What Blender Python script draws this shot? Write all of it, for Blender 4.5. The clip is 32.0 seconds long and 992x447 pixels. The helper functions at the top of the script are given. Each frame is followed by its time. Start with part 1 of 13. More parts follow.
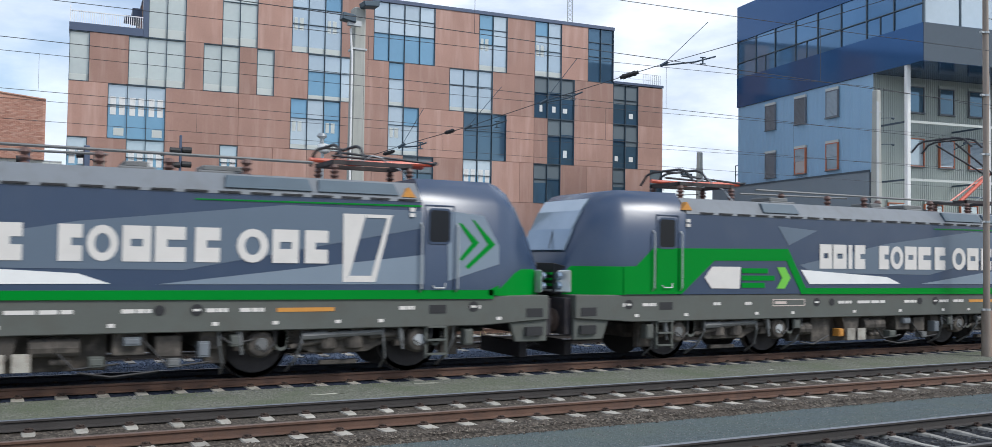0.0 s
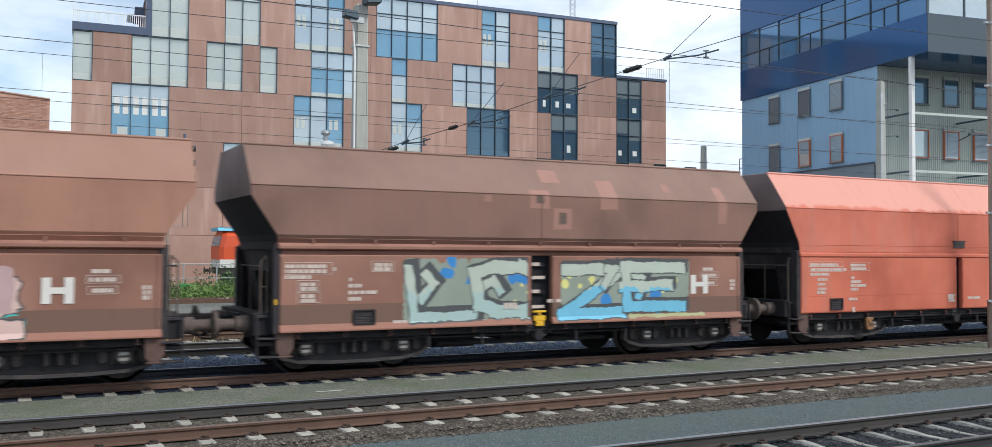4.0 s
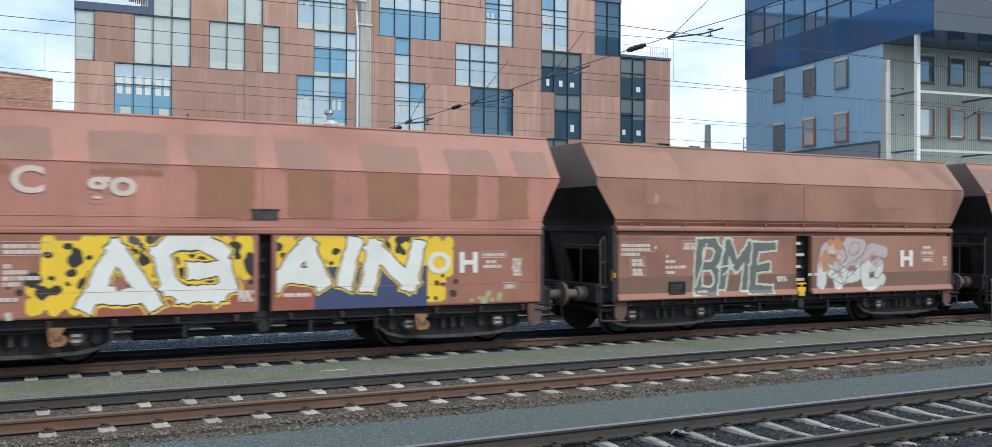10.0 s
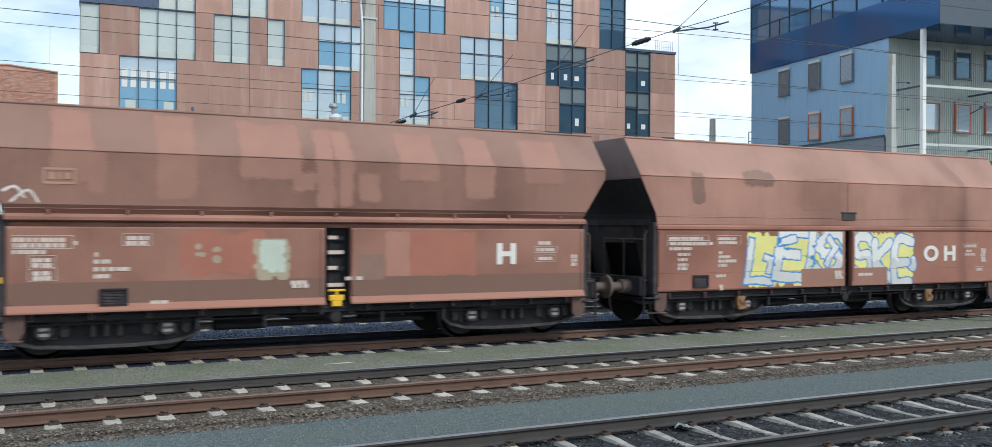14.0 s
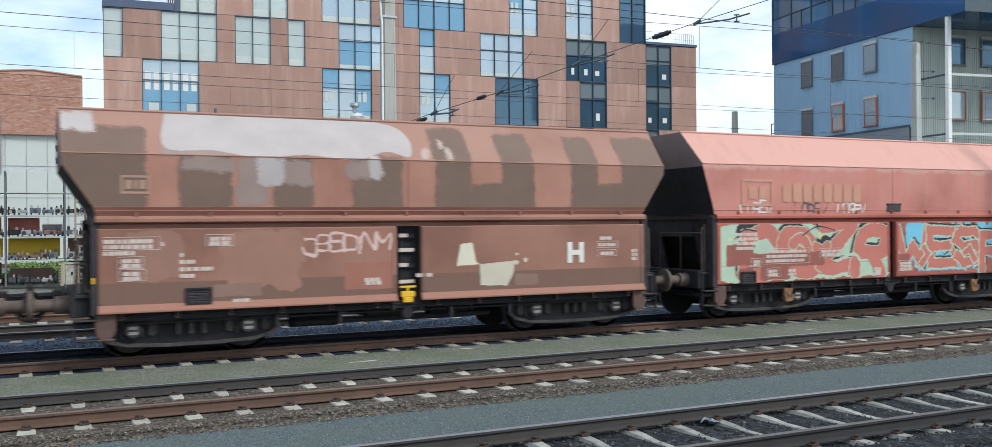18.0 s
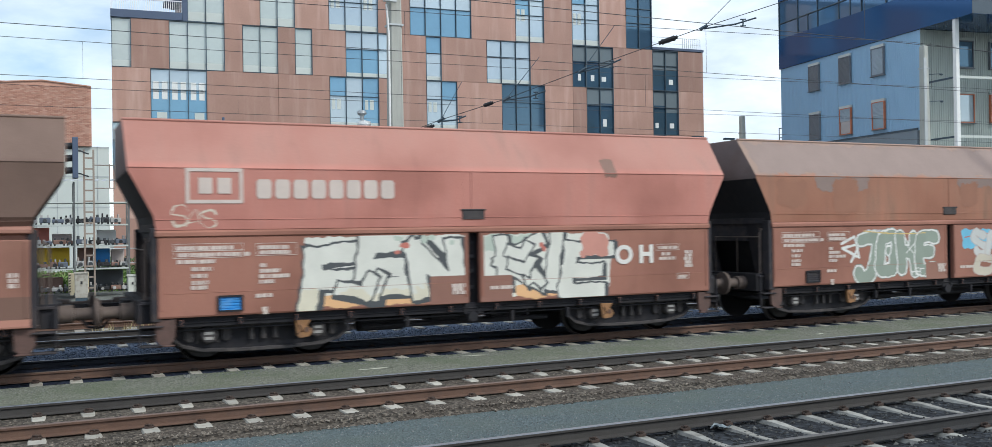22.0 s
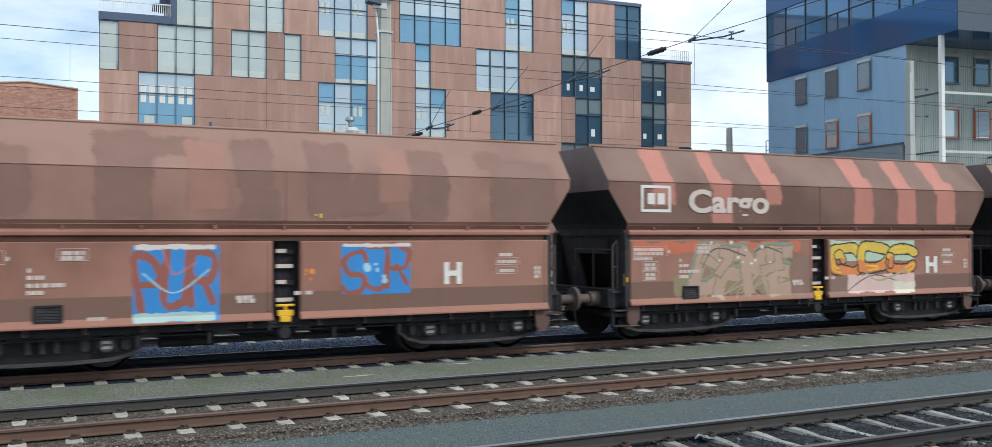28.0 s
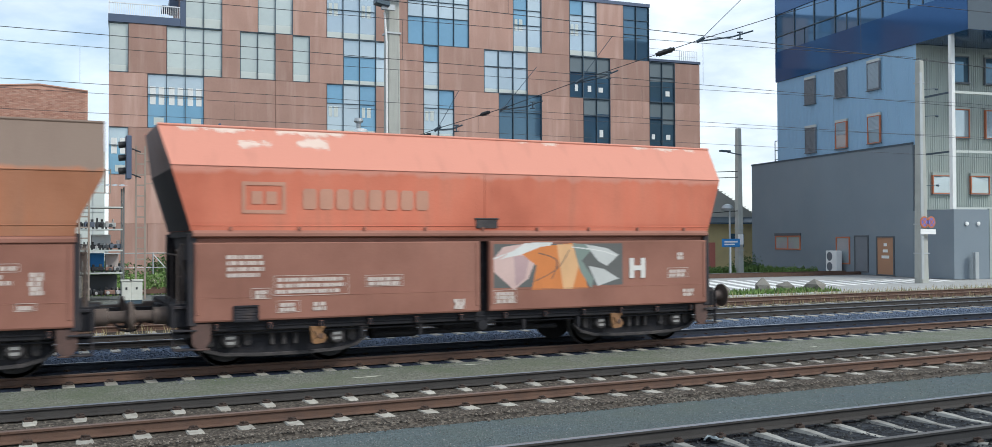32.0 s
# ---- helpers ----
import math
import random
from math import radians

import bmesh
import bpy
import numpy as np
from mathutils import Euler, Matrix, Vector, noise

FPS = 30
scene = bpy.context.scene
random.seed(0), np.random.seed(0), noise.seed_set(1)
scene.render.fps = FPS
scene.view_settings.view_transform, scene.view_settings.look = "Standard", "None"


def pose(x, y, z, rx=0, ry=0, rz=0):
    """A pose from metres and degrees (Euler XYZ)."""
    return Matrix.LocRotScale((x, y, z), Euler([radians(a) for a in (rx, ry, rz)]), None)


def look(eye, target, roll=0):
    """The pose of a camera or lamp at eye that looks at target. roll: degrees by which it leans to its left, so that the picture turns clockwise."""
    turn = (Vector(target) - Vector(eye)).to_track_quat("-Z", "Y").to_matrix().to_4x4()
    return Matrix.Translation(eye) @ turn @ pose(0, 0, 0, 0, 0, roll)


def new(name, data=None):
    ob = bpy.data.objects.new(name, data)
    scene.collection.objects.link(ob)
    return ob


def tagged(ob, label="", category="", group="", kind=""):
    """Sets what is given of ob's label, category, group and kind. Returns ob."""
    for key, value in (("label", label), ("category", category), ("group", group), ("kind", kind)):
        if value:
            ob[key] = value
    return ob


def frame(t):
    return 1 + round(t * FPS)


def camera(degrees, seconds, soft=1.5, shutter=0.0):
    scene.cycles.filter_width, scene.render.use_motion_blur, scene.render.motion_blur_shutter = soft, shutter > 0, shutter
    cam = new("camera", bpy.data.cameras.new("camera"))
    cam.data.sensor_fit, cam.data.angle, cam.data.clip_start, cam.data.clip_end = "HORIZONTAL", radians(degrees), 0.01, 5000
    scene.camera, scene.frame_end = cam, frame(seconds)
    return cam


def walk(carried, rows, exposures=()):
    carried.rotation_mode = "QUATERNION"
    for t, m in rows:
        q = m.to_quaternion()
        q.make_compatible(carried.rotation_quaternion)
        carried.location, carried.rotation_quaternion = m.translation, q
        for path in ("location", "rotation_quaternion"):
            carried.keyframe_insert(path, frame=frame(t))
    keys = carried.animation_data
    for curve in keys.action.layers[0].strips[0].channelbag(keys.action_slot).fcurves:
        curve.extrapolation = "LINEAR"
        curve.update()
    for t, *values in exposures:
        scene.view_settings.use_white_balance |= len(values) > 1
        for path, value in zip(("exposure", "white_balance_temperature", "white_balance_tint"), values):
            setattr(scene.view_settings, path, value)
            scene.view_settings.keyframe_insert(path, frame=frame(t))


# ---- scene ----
EYE = (0.0, 0.0, 2.34)


def view(yaw, pitch, roll):
    y, p = radians(yaw), radians(pitch)
    way = Vector((math.sin(y) * math.cos(p), math.cos(y) * math.cos(p), math.sin(p)))
    return look(EYE, Vector(EYE) + way * 10, roll)


# seconds, heading clockwise from the square-on view of the tracks, tilt, lean
VIEW = (
    (0, 28.08, 2.08, 0.83), (0.5, 28.25, 2.11, 0.76), (1, 28.46, 2.14, 0.76), (1.5, 28.53, 2.02, 0.77), (2, 28.28, 1.96, 0.66),
    (2.5, 28.12, 1.98, 0.61), (3, 27.94, 1.93, 0.50), (3.5, 27.87, 1.89, 0.40), (5.5, 27.76, 1.31, 0.23), (6, 27.82, 1.15, 0.24),
    (6.5, 28.09, 1.00, 0.34), (7, 28.42, 0.94, 0.41), (7.5, 28.62, 0.90, 0.40), (8, 28.79, 0.85, 0.44), (8.5, 28.68, 0.80, 0.43),
    (9, 28.38, 0.70, 0.36), (9.5, 27.95, 0.58, 0.30), (10, 27.61, 0.57, 0.25), (10.5, 27.44, 0.57, 0.23), (11, 27.25, 0.56, 0.31),
    (11.5, 27.14, 0.43, 0.35), (12, 27.27, 0.27, 0.51), (12.5, 27.37, 0.17, 0.65), (13, 27.49, 0.04, 0.60), (13.5, 27.44, 0.14, 0.55),
    (14, 27.35, 0.19, 0.36), (14.5, 27.25, 0.18, 0.17), (16.5, 26.66, 0.29, -0.47), (17, 26.44, 0.20, -0.37), (17.5, 26.21, 0.07, -0.40),
    (18, 26.00, -0.02, -0.46), (18.5, 25.87, -0.05, -0.55), (19, 25.72, -0.04, -0.70), (19.5, 25.52, -0.06, -0.80), (20, 25.39, 0.00, -0.84),
    (20.5, 25.29, 0.14, -0.85), (21, 25.22, 0.26, -0.94), (21.5, 25.29, 0.35, -0.89), (22, 25.53, 0.38, -0.88), (22.5, 25.67, 0.41, -0.86),
    (23, 25.74, 0.50, -0.92), (23.5, 25.91, 0.59, -0.84), (24, 26.15, 0.62, -0.76), (24.5, 26.40, 0.60, -0.73), (25, 26.62, 0.60, -0.72),
    (25.5, 26.67, 0.58, -0.65), (27.5, 26.40, 0.81, -0.23), (28, 26.32, 0.88, -0.14), (28.5, 26.20, 0.78, -0.13), (29, 26.06, 0.69, -0.11),
    (29.5, 26.03, 0.70, -0.05), (30, 26.09, 0.77, -0.01), (30.5, 26.16, 0.85, -0.00), (31, 26.11, 0.94, -0.07), (31.5, 25.99, 0.96, -0.16),
    (32, 25.81, 0.94, -0.22),
)
cam = camera(55.3, 32.0, 0.45, 0.14)
walk(cam, [(t, view(a, b, c)) for t, a, b, c in VIEW], [(0.0, 0.0, 6150, 9), (1.0, 0.0, 6280, 10), (2.0, 0.02, 6450, 8), (4.0, 0.08, 6300, 6), (6.0, 0.1, 6150, 4), (18.0, 0.17, 6150, 4), (24.0, 0.06, 6150, 4), (32.0, 0.06, 6150, 4)])

# ---- light ----
SUN_EL, SUN_AZ = radians(44), radians(142)
world = bpy.data.worlds.new("sky")
scene.world = world
world.use_nodes = True
wt = world.node_tree
wt.nodes.clear()
w_out = wt.nodes.new("ShaderNodeOutputWorld")
w_bg = wt.nodes.new("ShaderNodeBackground")
w_sky = wt.nodes.new("ShaderNodeTexSky")
w_sky.sky_type = "NISHITA"
w_sky.sun_disc = False
w_sky.sun_elevation, w_sky.sun_rotation = SUN_EL, SUN_AZ
w_sky.dust_density = 1.0
w_co = wt.nodes.new("ShaderNodeTexCoord")
w_map = wt.nodes.new("ShaderNodeMapping")
w_map.inputs["Scale"].default_value = (1.0, 1.0, 2.6)
w_map.inputs["Location"].default_value = (0.9, 0.35, 0.1)
w_n = wt.nodes.new("ShaderNodeTexNoise")
w_n.inputs["Scale"].default_value = 2.3
w_n.inputs["Detail"].default_value = 9
w_n.inputs["Roughness"].default_value = 0.55
w_r = wt.nodes.new("ShaderNodeValToRGB")
w_r.color_ramp.elements[0].position, w_r.color_ramp.elements[1].position = 0.36, 0.60
w_n2 = wt.nodes.new("ShaderNodeTexNoise")
w_n2.inputs["Scale"].default_value = 5.5
w_n2.inputs["Detail"].default_value = 8
w_c = wt.nodes.new("ShaderNodeValToRGB")
w_c.color_ramp.elements[0].color = (5.6, 6.1, 7.2, 1)
w_c.color_ramp.elements[1].color = (9.2, 9.4, 9.8, 1)
w_c.color_ramp.elements[0].position, w_c.color_ramp.elements[1].position = 0.35, 0.62
w_mix = wt.nodes.new("ShaderNodeMix")
w_mix.data_type = "RGBA"
wt.links.new(w_co.outputs["Generated"], w_map.inputs["Vector"])
wt.links.new(w_map.outputs["Vector"], w_n.inputs["Vector"])
wt.links.new(w_map.outputs["Vector"], w_n2.inputs["Vector"])
wt.links.new(w_n.outputs["Fac"], w_r.inputs["Fac"])
wt.links.new(w_n2.outputs["Fac"], w_c.inputs["Fac"])
wt.links.new(w_r.outputs["Color"], w_mix.inputs["Factor"])
wt.links.new(w_sky.outputs["Color"], w_mix.inputs["A"])
wt.links.new(w_c.outputs["Color"], w_mix.inputs["B"])
wt.links.new(w_mix.outputs["Result"], w_bg.inputs["Color"])
w_bg.inputs["Strength"].default_value = 0.14
wt.links.new(w_bg.outputs["Background"], w_out.inputs["Surface"])

sun_data = bpy.data.lights.new("sun", "SUN")
sun_data.energy, sun_data.angle, sun_data.color = 2.5, radians(16), (1.0, 0.95, 0.88)
sun = new("sun", sun_data)
sun.matrix_world = look((0, 0, 60), (-math.sin(SUN_AZ) * math.cos(SUN_EL) * 10, -math.cos(SUN_AZ) * math.cos(SUN_EL) * 10, 60 - 10 * math.sin(SUN_EL)))


# ---- materials ----
def surf(name, col, rough=0.7, metal=0.0, var=0.25, scale=1.5, fine=30.0, bump=0.15, stain=None, amount=0.4, streak=False, spec=0.5, tint=0.0):
    """A worn surface: broad and fine variation, fine relief, and stains in a second colour."""
    m = bpy.data.materials.new(name)
    m.use_nodes = True
    nt = m.node_tree
    b = nt.nodes["Principled BSDF"]
    b.inputs["Roughness"].default_value = rough
    b.inputs["Metallic"].default_value = metal
    b.inputs["Specular IOR Level"].default_value = spec
    co = nt.nodes.new("ShaderNodeTexCoord")
    info = nt.nodes.new("ShaderNodeObjectInfo")
    off = nt.nodes.new("ShaderNodeVectorMath")
    off.operation = "MULTIPLY_ADD"
    off.inputs[0].default_value = (37.0, 53.0, 71.0)
    nt.links.new(info.outputs["Random"], off.inputs[1])
    nt.links.new(co.outputs["Object"], off.inputs[2])
    n1, n2 = nt.nodes.new("ShaderNodeTexNoise"), nt.nodes.new("ShaderNodeTexNoise")
    for n, s, d in ((n1, scale, 6), (n2, fine, 4)):
        n.inputs["Scale"].default_value, n.inputs["Detail"].default_value = s, d
        nt.links.new(off.outputs[0], n.inputs["Vector"])
    mx = nt.nodes.new("ShaderNodeMix")
    mx.data_type = "RGBA"
    mx.inputs["A"].default_value = (*[c * (1 - var) for c in col], 1)
    mx.inputs["B"].default_value = (*[min(1, c * (1 + var)) for c in col], 1)
    add = nt.nodes.new("ShaderNodeMath")
    add.operation = "MULTIPLY_ADD"
    add.inputs[1].default_value = 0.45
    nt.links.new(n2.outputs["Fac"], add.inputs[0])
    sub = nt.nodes.new("ShaderNodeMath")
    sub.operation = "SUBTRACT"
    sub.inputs[1].default_value = 0.22
    nt.links.new(n1.outputs["Fac"], sub.inputs[0])
    nt.links.new(sub.outputs[0], add.inputs[2])
    nt.links.new(add.outputs[0], mx.inputs["Factor"])
    out = mx.outputs["Result"]
    if stain:
        n3 = nt.nodes.new("ShaderNodeTexNoise")
        n3.inputs["Scale"].default_value, n3.inputs["Detail"].default_value = scale * 1.7, 9
        mp = nt.nodes.new("ShaderNodeMapping")
        mp.inputs["Scale"].default_value = (2.2, 2.2, 0.25) if streak else (1, 1, 1)
        mp.inputs["Location"].default_value = (3, 7, 11)
        nt.links.new(off.outputs[0], mp.inputs["Vector"])
        nt.links.new(mp.outputs["Vector"], n3.inputs["Vector"])
        rp = nt.nodes.new("ShaderNodeValToRGB")
        rp.color_ramp.elements[0].position, rp.color_ramp.elements[1].position = 0.48, 0.72
        rp.color_ramp.elements[1].color = (amount, amount, amount, 1)
        nt.links.new(n3.outputs["Fac"], rp.inputs["Fac"])
        m2 = nt.nodes.new("ShaderNodeMix")
        m2.data_type = "RGBA"
        m2.inputs["B"].default_value = (*stain, 1)
        nt.links.new(rp.outputs["Color"], m2.inputs["Factor"])
        nt.links.new(out, m2.inputs["A"])
        out = m2.outputs["Result"]
    if tint:
        hs = nt.nodes.new("ShaderNodeHueSaturation")
        ma = nt.nodes.new("ShaderNodeMath")
        ma.operation = "MULTIPLY_ADD"
        ma.inputs[1].default_value, ma.inputs[2].default_value = tint, 1 - tint / 2
        nt.links.new(info.outputs["Random"], ma.inputs[0])
        nt.links.new(ma.outputs[0], hs.inputs["Value"])
        nt.links.new(out, hs.inputs["Color"])
        out = hs.outputs["Color"]
    nt.links.new(out, b.inputs["Base Color"])
    if bump:
        bp = nt.nodes.new("ShaderNodeBump")
        bp.inputs["Strength"].default_value, bp.inputs["Distance"].default_value = bump, 0.02
        nt.links.new(n2.outputs["Fac"], bp.inputs["Height"])
        nt.links.new(bp.outputs["Normal"], b.inputs["Normal"])
    return m


def glass(name, col, rough=0.06, metal=0.55, tint=0.2):
    """Coated window glass that mirrors the sky; its tint also paints in some reflection."""
    m = surf(name, col, rough, metal, 0.12, 0.35, 4.0, 0.01, tint=tint)
    return m


def gravel(name, cols, cell=28.0, patch=None, amount=0.5):
    """Loose stones: each cell its own tone, darker between cells, with broad stains."""
    m = bpy.data.materials.new(name)
    m.use_nodes = True
    nt = m.node_tree
    b = nt.nodes["Principled BSDF"]
    b.inputs["Roughness"].default_value = 0.95
    b.inputs["Specular IOR Level"].default_value = 0.2
    co = nt.nodes.new("ShaderNodeTexCoord")
    vo = nt.nodes.new("ShaderNodeTexVoronoi")
    vo.inputs["Scale"].default_value = cell
    nz, n2 = nt.nodes.new("ShaderNodeTexNoise"), nt.nodes.new("ShaderNodeTexNoise")
    nz.inputs["Scale"].default_value, nz.inputs["Detail"].default_value = 0.9, 8
    n2.inputs["Scale"].default_value, n2.inputs["Detail"].default_value = cell * 0.35, 5
    for n in (vo, nz, n2):
        nt.links.new(co.outputs["Object"], n.inputs["Vector"])
    sep = nt.nodes.new("ShaderNodeSeparateColor")
    nt.links.new(vo.outputs["Color"], sep.inputs["Color"])
    ad = nt.nodes.new("ShaderNodeMath")
    ad.operation = "MULTIPLY_ADD"
    ad.inputs[1].default_value = 0.55
    nt.links.new(sep.outputs[0], ad.inputs[0])
    hf = nt.nodes.new("ShaderNodeMath")
    hf.operation = "MULTIPLY"
    hf.inputs[1].default_value = 0.5
    nt.links.new(n2.outputs["Fac"], hf.inputs[0])
    nt.links.new(hf.outputs[0], ad.inputs[2])
    rp = nt.nodes.new("ShaderNodeValToRGB")
    rp.color_ramp.elements[0].color, rp.color_ramp.elements[0].position = (*cols[0], 1), 0.15
    rp.color_ramp.elements[1].color, rp.color_ramp.elements[1].position = (*cols[2], 1), 0.85
    e = rp.color_ramp.elements.new(0.5)
    e.color = (*cols[1], 1)
    nt.links.new(ad.outputs[0], rp.inputs["Fac"])
    out = rp.outputs["Color"]
    if patch:
        r2 = nt.nodes.new("ShaderNodeValToRGB")
        r2.color_ramp.elements[0].position, r2.color_ramp.elements[1].position = 0.42, 0.68
        r2.color_ramp.elements[1].color = (amount, amount, amount, 1)
        nt.links.new(nz.outputs["Fac"], r2.inputs["Fac"])
        mx = nt.nodes.new("ShaderNodeMix")
        mx.data_type = "RGBA"
        mx.inputs["B"].default_value = (*patch, 1)
        nt.links.new(r2.outputs["Color"], mx.inputs["Factor"])
        nt.links.new(out, mx.inputs["A"])
        out = mx.outputs["Result"]
    nt.links.new(out, b.inputs["Base Color"])
    bp = nt.nodes.new("ShaderNodeBump")
    bp.inputs["Strength"].default_value, bp.inputs["Distance"].default_value = 0.9, 0.02
    nt.links.new(vo.outputs["Distance"], bp.inputs["Height"])
    nt.links.new(bp.outputs["Normal"], b.inputs["Normal"])
    return m


def stone_material(name, cols):
    m = bpy.data.materials.new(name)
    m.use_nodes = True
    nt = m.node_tree
    b = nt.nodes["Principled BSDF"]
    b.inputs["Roughness"].default_value = 0.9
    geo = nt.nodes.new("ShaderNodeNewGeometry")
    r = nt.nodes.new("ShaderNodeValToRGB")
    r.color_ramp.elements[0].color = (*cols[0], 1)
    r.color_ramp.elements[1].color = (*cols[-1], 1)
    for i, c in enumerate(cols[1:-1]):
        e = r.color_ramp.elements.new((i + 1) / (len(cols) - 1))
        e.color = (*c, 1)
    nt.links.new(geo.outputs["Random Per Island"], r.inputs["Fac"])
    nt.links.new(r.outputs["Color"], b.inputs["Base Color"])
    return m


M = {}
M["brick_tones"] = stone_material("brick_faces", [(0.30, 0.150, 0.110), (0.42, 0.225, 0.165), (0.36, 0.185, 0.135), (0.47, 0.290, 0.225), (0.33, 0.165, 0.120)])
M["ground"] = gravel("gravel_ground", ((0.08, 0.08, 0.075), (0.16, 0.165, 0.155), (0.27, 0.27, 0.25)), 22, (0.13, 0.14, 0.11), 0.6)
M["path"] = gravel("compacted_gravel", ((0.060, 0.081, 0.087), (0.088, 0.113, 0.119), (0.135, 0.162, 0.167)), 42, (0.105, 0.125, 0.108), 0.6)
M["moss"] = gravel("mossy_gravel", ((0.098, 0.104, 0.082), (0.152, 0.159, 0.127), (0.245, 0.250, 0.208)), 36, (0.118, 0.140, 0.088), 0.75)
M["ballast"] = gravel("ballast_bed", ((0.022, 0.019, 0.016), (0.062, 0.054, 0.045), (0.165, 0.142, 0.116)), 26, (0.060, 0.046, 0.036), 0.5)
M["stone"] = surf("ballast_stone", (0.16, 0.135, 0.12), 0.9, 0, 0.45, 9, 60, 0.3)
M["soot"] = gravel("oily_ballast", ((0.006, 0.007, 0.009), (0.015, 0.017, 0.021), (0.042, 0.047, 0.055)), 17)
# Navy-black: the shade under the train, put into the ballast colour.
M["shade_ballast"] = gravel("shaded_track_ballast", ((0.004, 0.006, 0.013), (0.011, 0.016, 0.032), (0.032, 0.044, 0.078)), 17)
# Blue skylight behind the train is mixed into this ballast's colour.
M["blue_ballast"] = gravel("bluish_ballast", ((0.062, 0.084, 0.130), (0.088, 0.116, 0.170), (0.120, 0.150, 0.205)), 17)
M["sleeper"] = surf("concrete_sleeper", (0.365, 0.345, 0.300), 0.9, 0, 0.25, 5, 60, 0.4, (0.20, 0.165, 0.135), 0.7, tint=0.4)
M["old_sleeper"] = surf("weathered_concrete_sleeper", (0.275, 0.27, 0.248), 0.9, 0, 0.3, 5, 60, 0.4, (0.13, 0.12, 0.105), 0.7, tint=0.4)
M["rust_rail"] = surf("rusted_rail", (0.120, 0.068, 0.047), 0.8, 0.15, 0.35, 3, 60, 0.3, (0.065, 0.046, 0.042), 0.5)
M["dark_rail"] = surf("dark_rail", (0.048, 0.043, 0.040), 0.75, 0.2, 0.35, 3, 60, 0.3)
# Rail sides coloured near-black for the shade beneath the train.
M["shade_rail"] = surf("shade_black_rail", (0.014, 0.018, 0.030), 0.6, 0.2, 0.3, 3, 60, 0.2)
M["steel_top"] = surf("polished_railhead", (0.23, 0.245, 0.27), 0.42, 0.8, 0.12, 2, 60, 0.05)
M["dull_top"] = surf("dull_railhead", (0.17, 0.12, 0.10), 0.55, 0.5, 0.2, 2, 60, 0.1)
M["clip"] = surf("rusty_clip", (0.06, 0.04, 0.032), 0.85, 0.2, 0.3, 9, 60, 0.2)
M["panel"] = surf("terracotta_panel", (0.372, 0.222, 0.176), 0.8, 0, 0.20, 0.5, 10, 0.15, (0.47, 0.315, 0.262), 0.75, True, tint=0.34)
M["joint"] = surf("dark_joint", (0.17, 0.10, 0.08), 0.9, 0, 0.2, 2, 20, 0.1)
M["frame"] = surf("anthracite_frame", (0.062, 0.092, 0.118), 0.5, 0.2, 0.15, 3, 20, 0.02)
M["pane"] = glass("sky_glass", (0.46, 0.53, 0.57), 0.05, 0.5, 0.12)
M["pane_blue"] = glass("blue_glass", (0.19, 0.34, 0.46), 0.05, 0.45, 0.12)
M["pane_dark"] = glass("dark_glass", (0.085, 0.150, 0.210), 0.05, 0.5, 0.4)
M["pane_deep"] = glass("deep_blue_glass", (0.13, 0.235, 0.37), 0.05, 0.5, 0.3)
M["blind"] = glass("pale_glass", (0.50, 0.54, 0.51), 0.06, 0.3, 0.10)
M["fascia"] = surf("slate_blue_metal", (0.085, 0.11, 0.17), 0.45, 0.3, 0.1, 0.8, 20, 0.03)
M["white_rail"] = surf("white_railing", (0.75, 0.76, 0.78), 0.5, 0, 0.08, 3, 30, 0.02)
M["corr_blue"] = surf("bluish_corrugated_metal", (0.28, 0.45, 0.62), 0.42, 0.15, 0.08, 0.4, 20, 0.03)
M["beige"] = surf("beige_corrugated_metal", (0.36, 0.40, 0.37), 0.5, 0.2, 0.08, 0.4, 20, 0.03)
M["slate"] = surf("dark_grey_render", (0.195, 0.232, 0.265), 0.85, 0, 0.10, 0.35, 14, 0.1, (0.235, 0.262, 0.28), 0.3)
M["over"] = surf("dark_blue_cladding", (0.026, 0.090, 0.225), 0.10, 0.35, 0.12, 0.25, 6, 0.01, spec=0.7)
# Same cladding on the front face, its greyer reflection painted as colour.
M["over_reflect"] = surf("reflection_grey_cladding", (0.072, 0.090, 0.108), 0.2, 0.2, 0.12, 0.25, 6, 0.01)
M["paper"] = surf("white_paper", (0.7, 0.7, 0.68), 0.8, 0, 0.05, 2, 20, 0)
M["grey_blind"] = surf("grey_sun_blind", (0.13, 0.165, 0.185), 0.5, 0.0, 0.08, 0.6, 8, 0.02, tint=0.2)
M["pale"] = surf("pale_metal_cladding", (0.52, 0.55, 0.52), 0.6, 0.1, 0.08, 0.4, 20, 0.03)
M["under"] = surf("soffit_grey", (0.10, 0.11, 0.12), 0.8, 0, 0.1, 1, 20, 0.05)
M["white"] = surf("white_paint", (0.78, 0.78, 0.76), 0.6, 0, 0.08, 2, 30, 0.05)
M["orange_frame"] = surf("orange_frame", (0.46, 0.15, 0.075), 0.6, 0, 0.1, 2, 30, 0.03)
M["concrete"] = surf("concrete_mast", (0.40, 0.405, 0.37), 0.9, 0, 0.15, 2, 40, 0.25, (0.27, 0.27, 0.25), 0.4, True)
M["galv"] = surf("galvanised_steel", (0.42, 0.44, 0.45), 0.5, 0.5, 0.15, 2, 40, 0.08)
M["rust_mast"] = surf("weathered_mast_paint", (0.30, 0.25, 0.21), 0.75, 0.1, 0.25, 1.2, 30, 0.15, (0.20, 0.10, 0.06), 0.6, True)
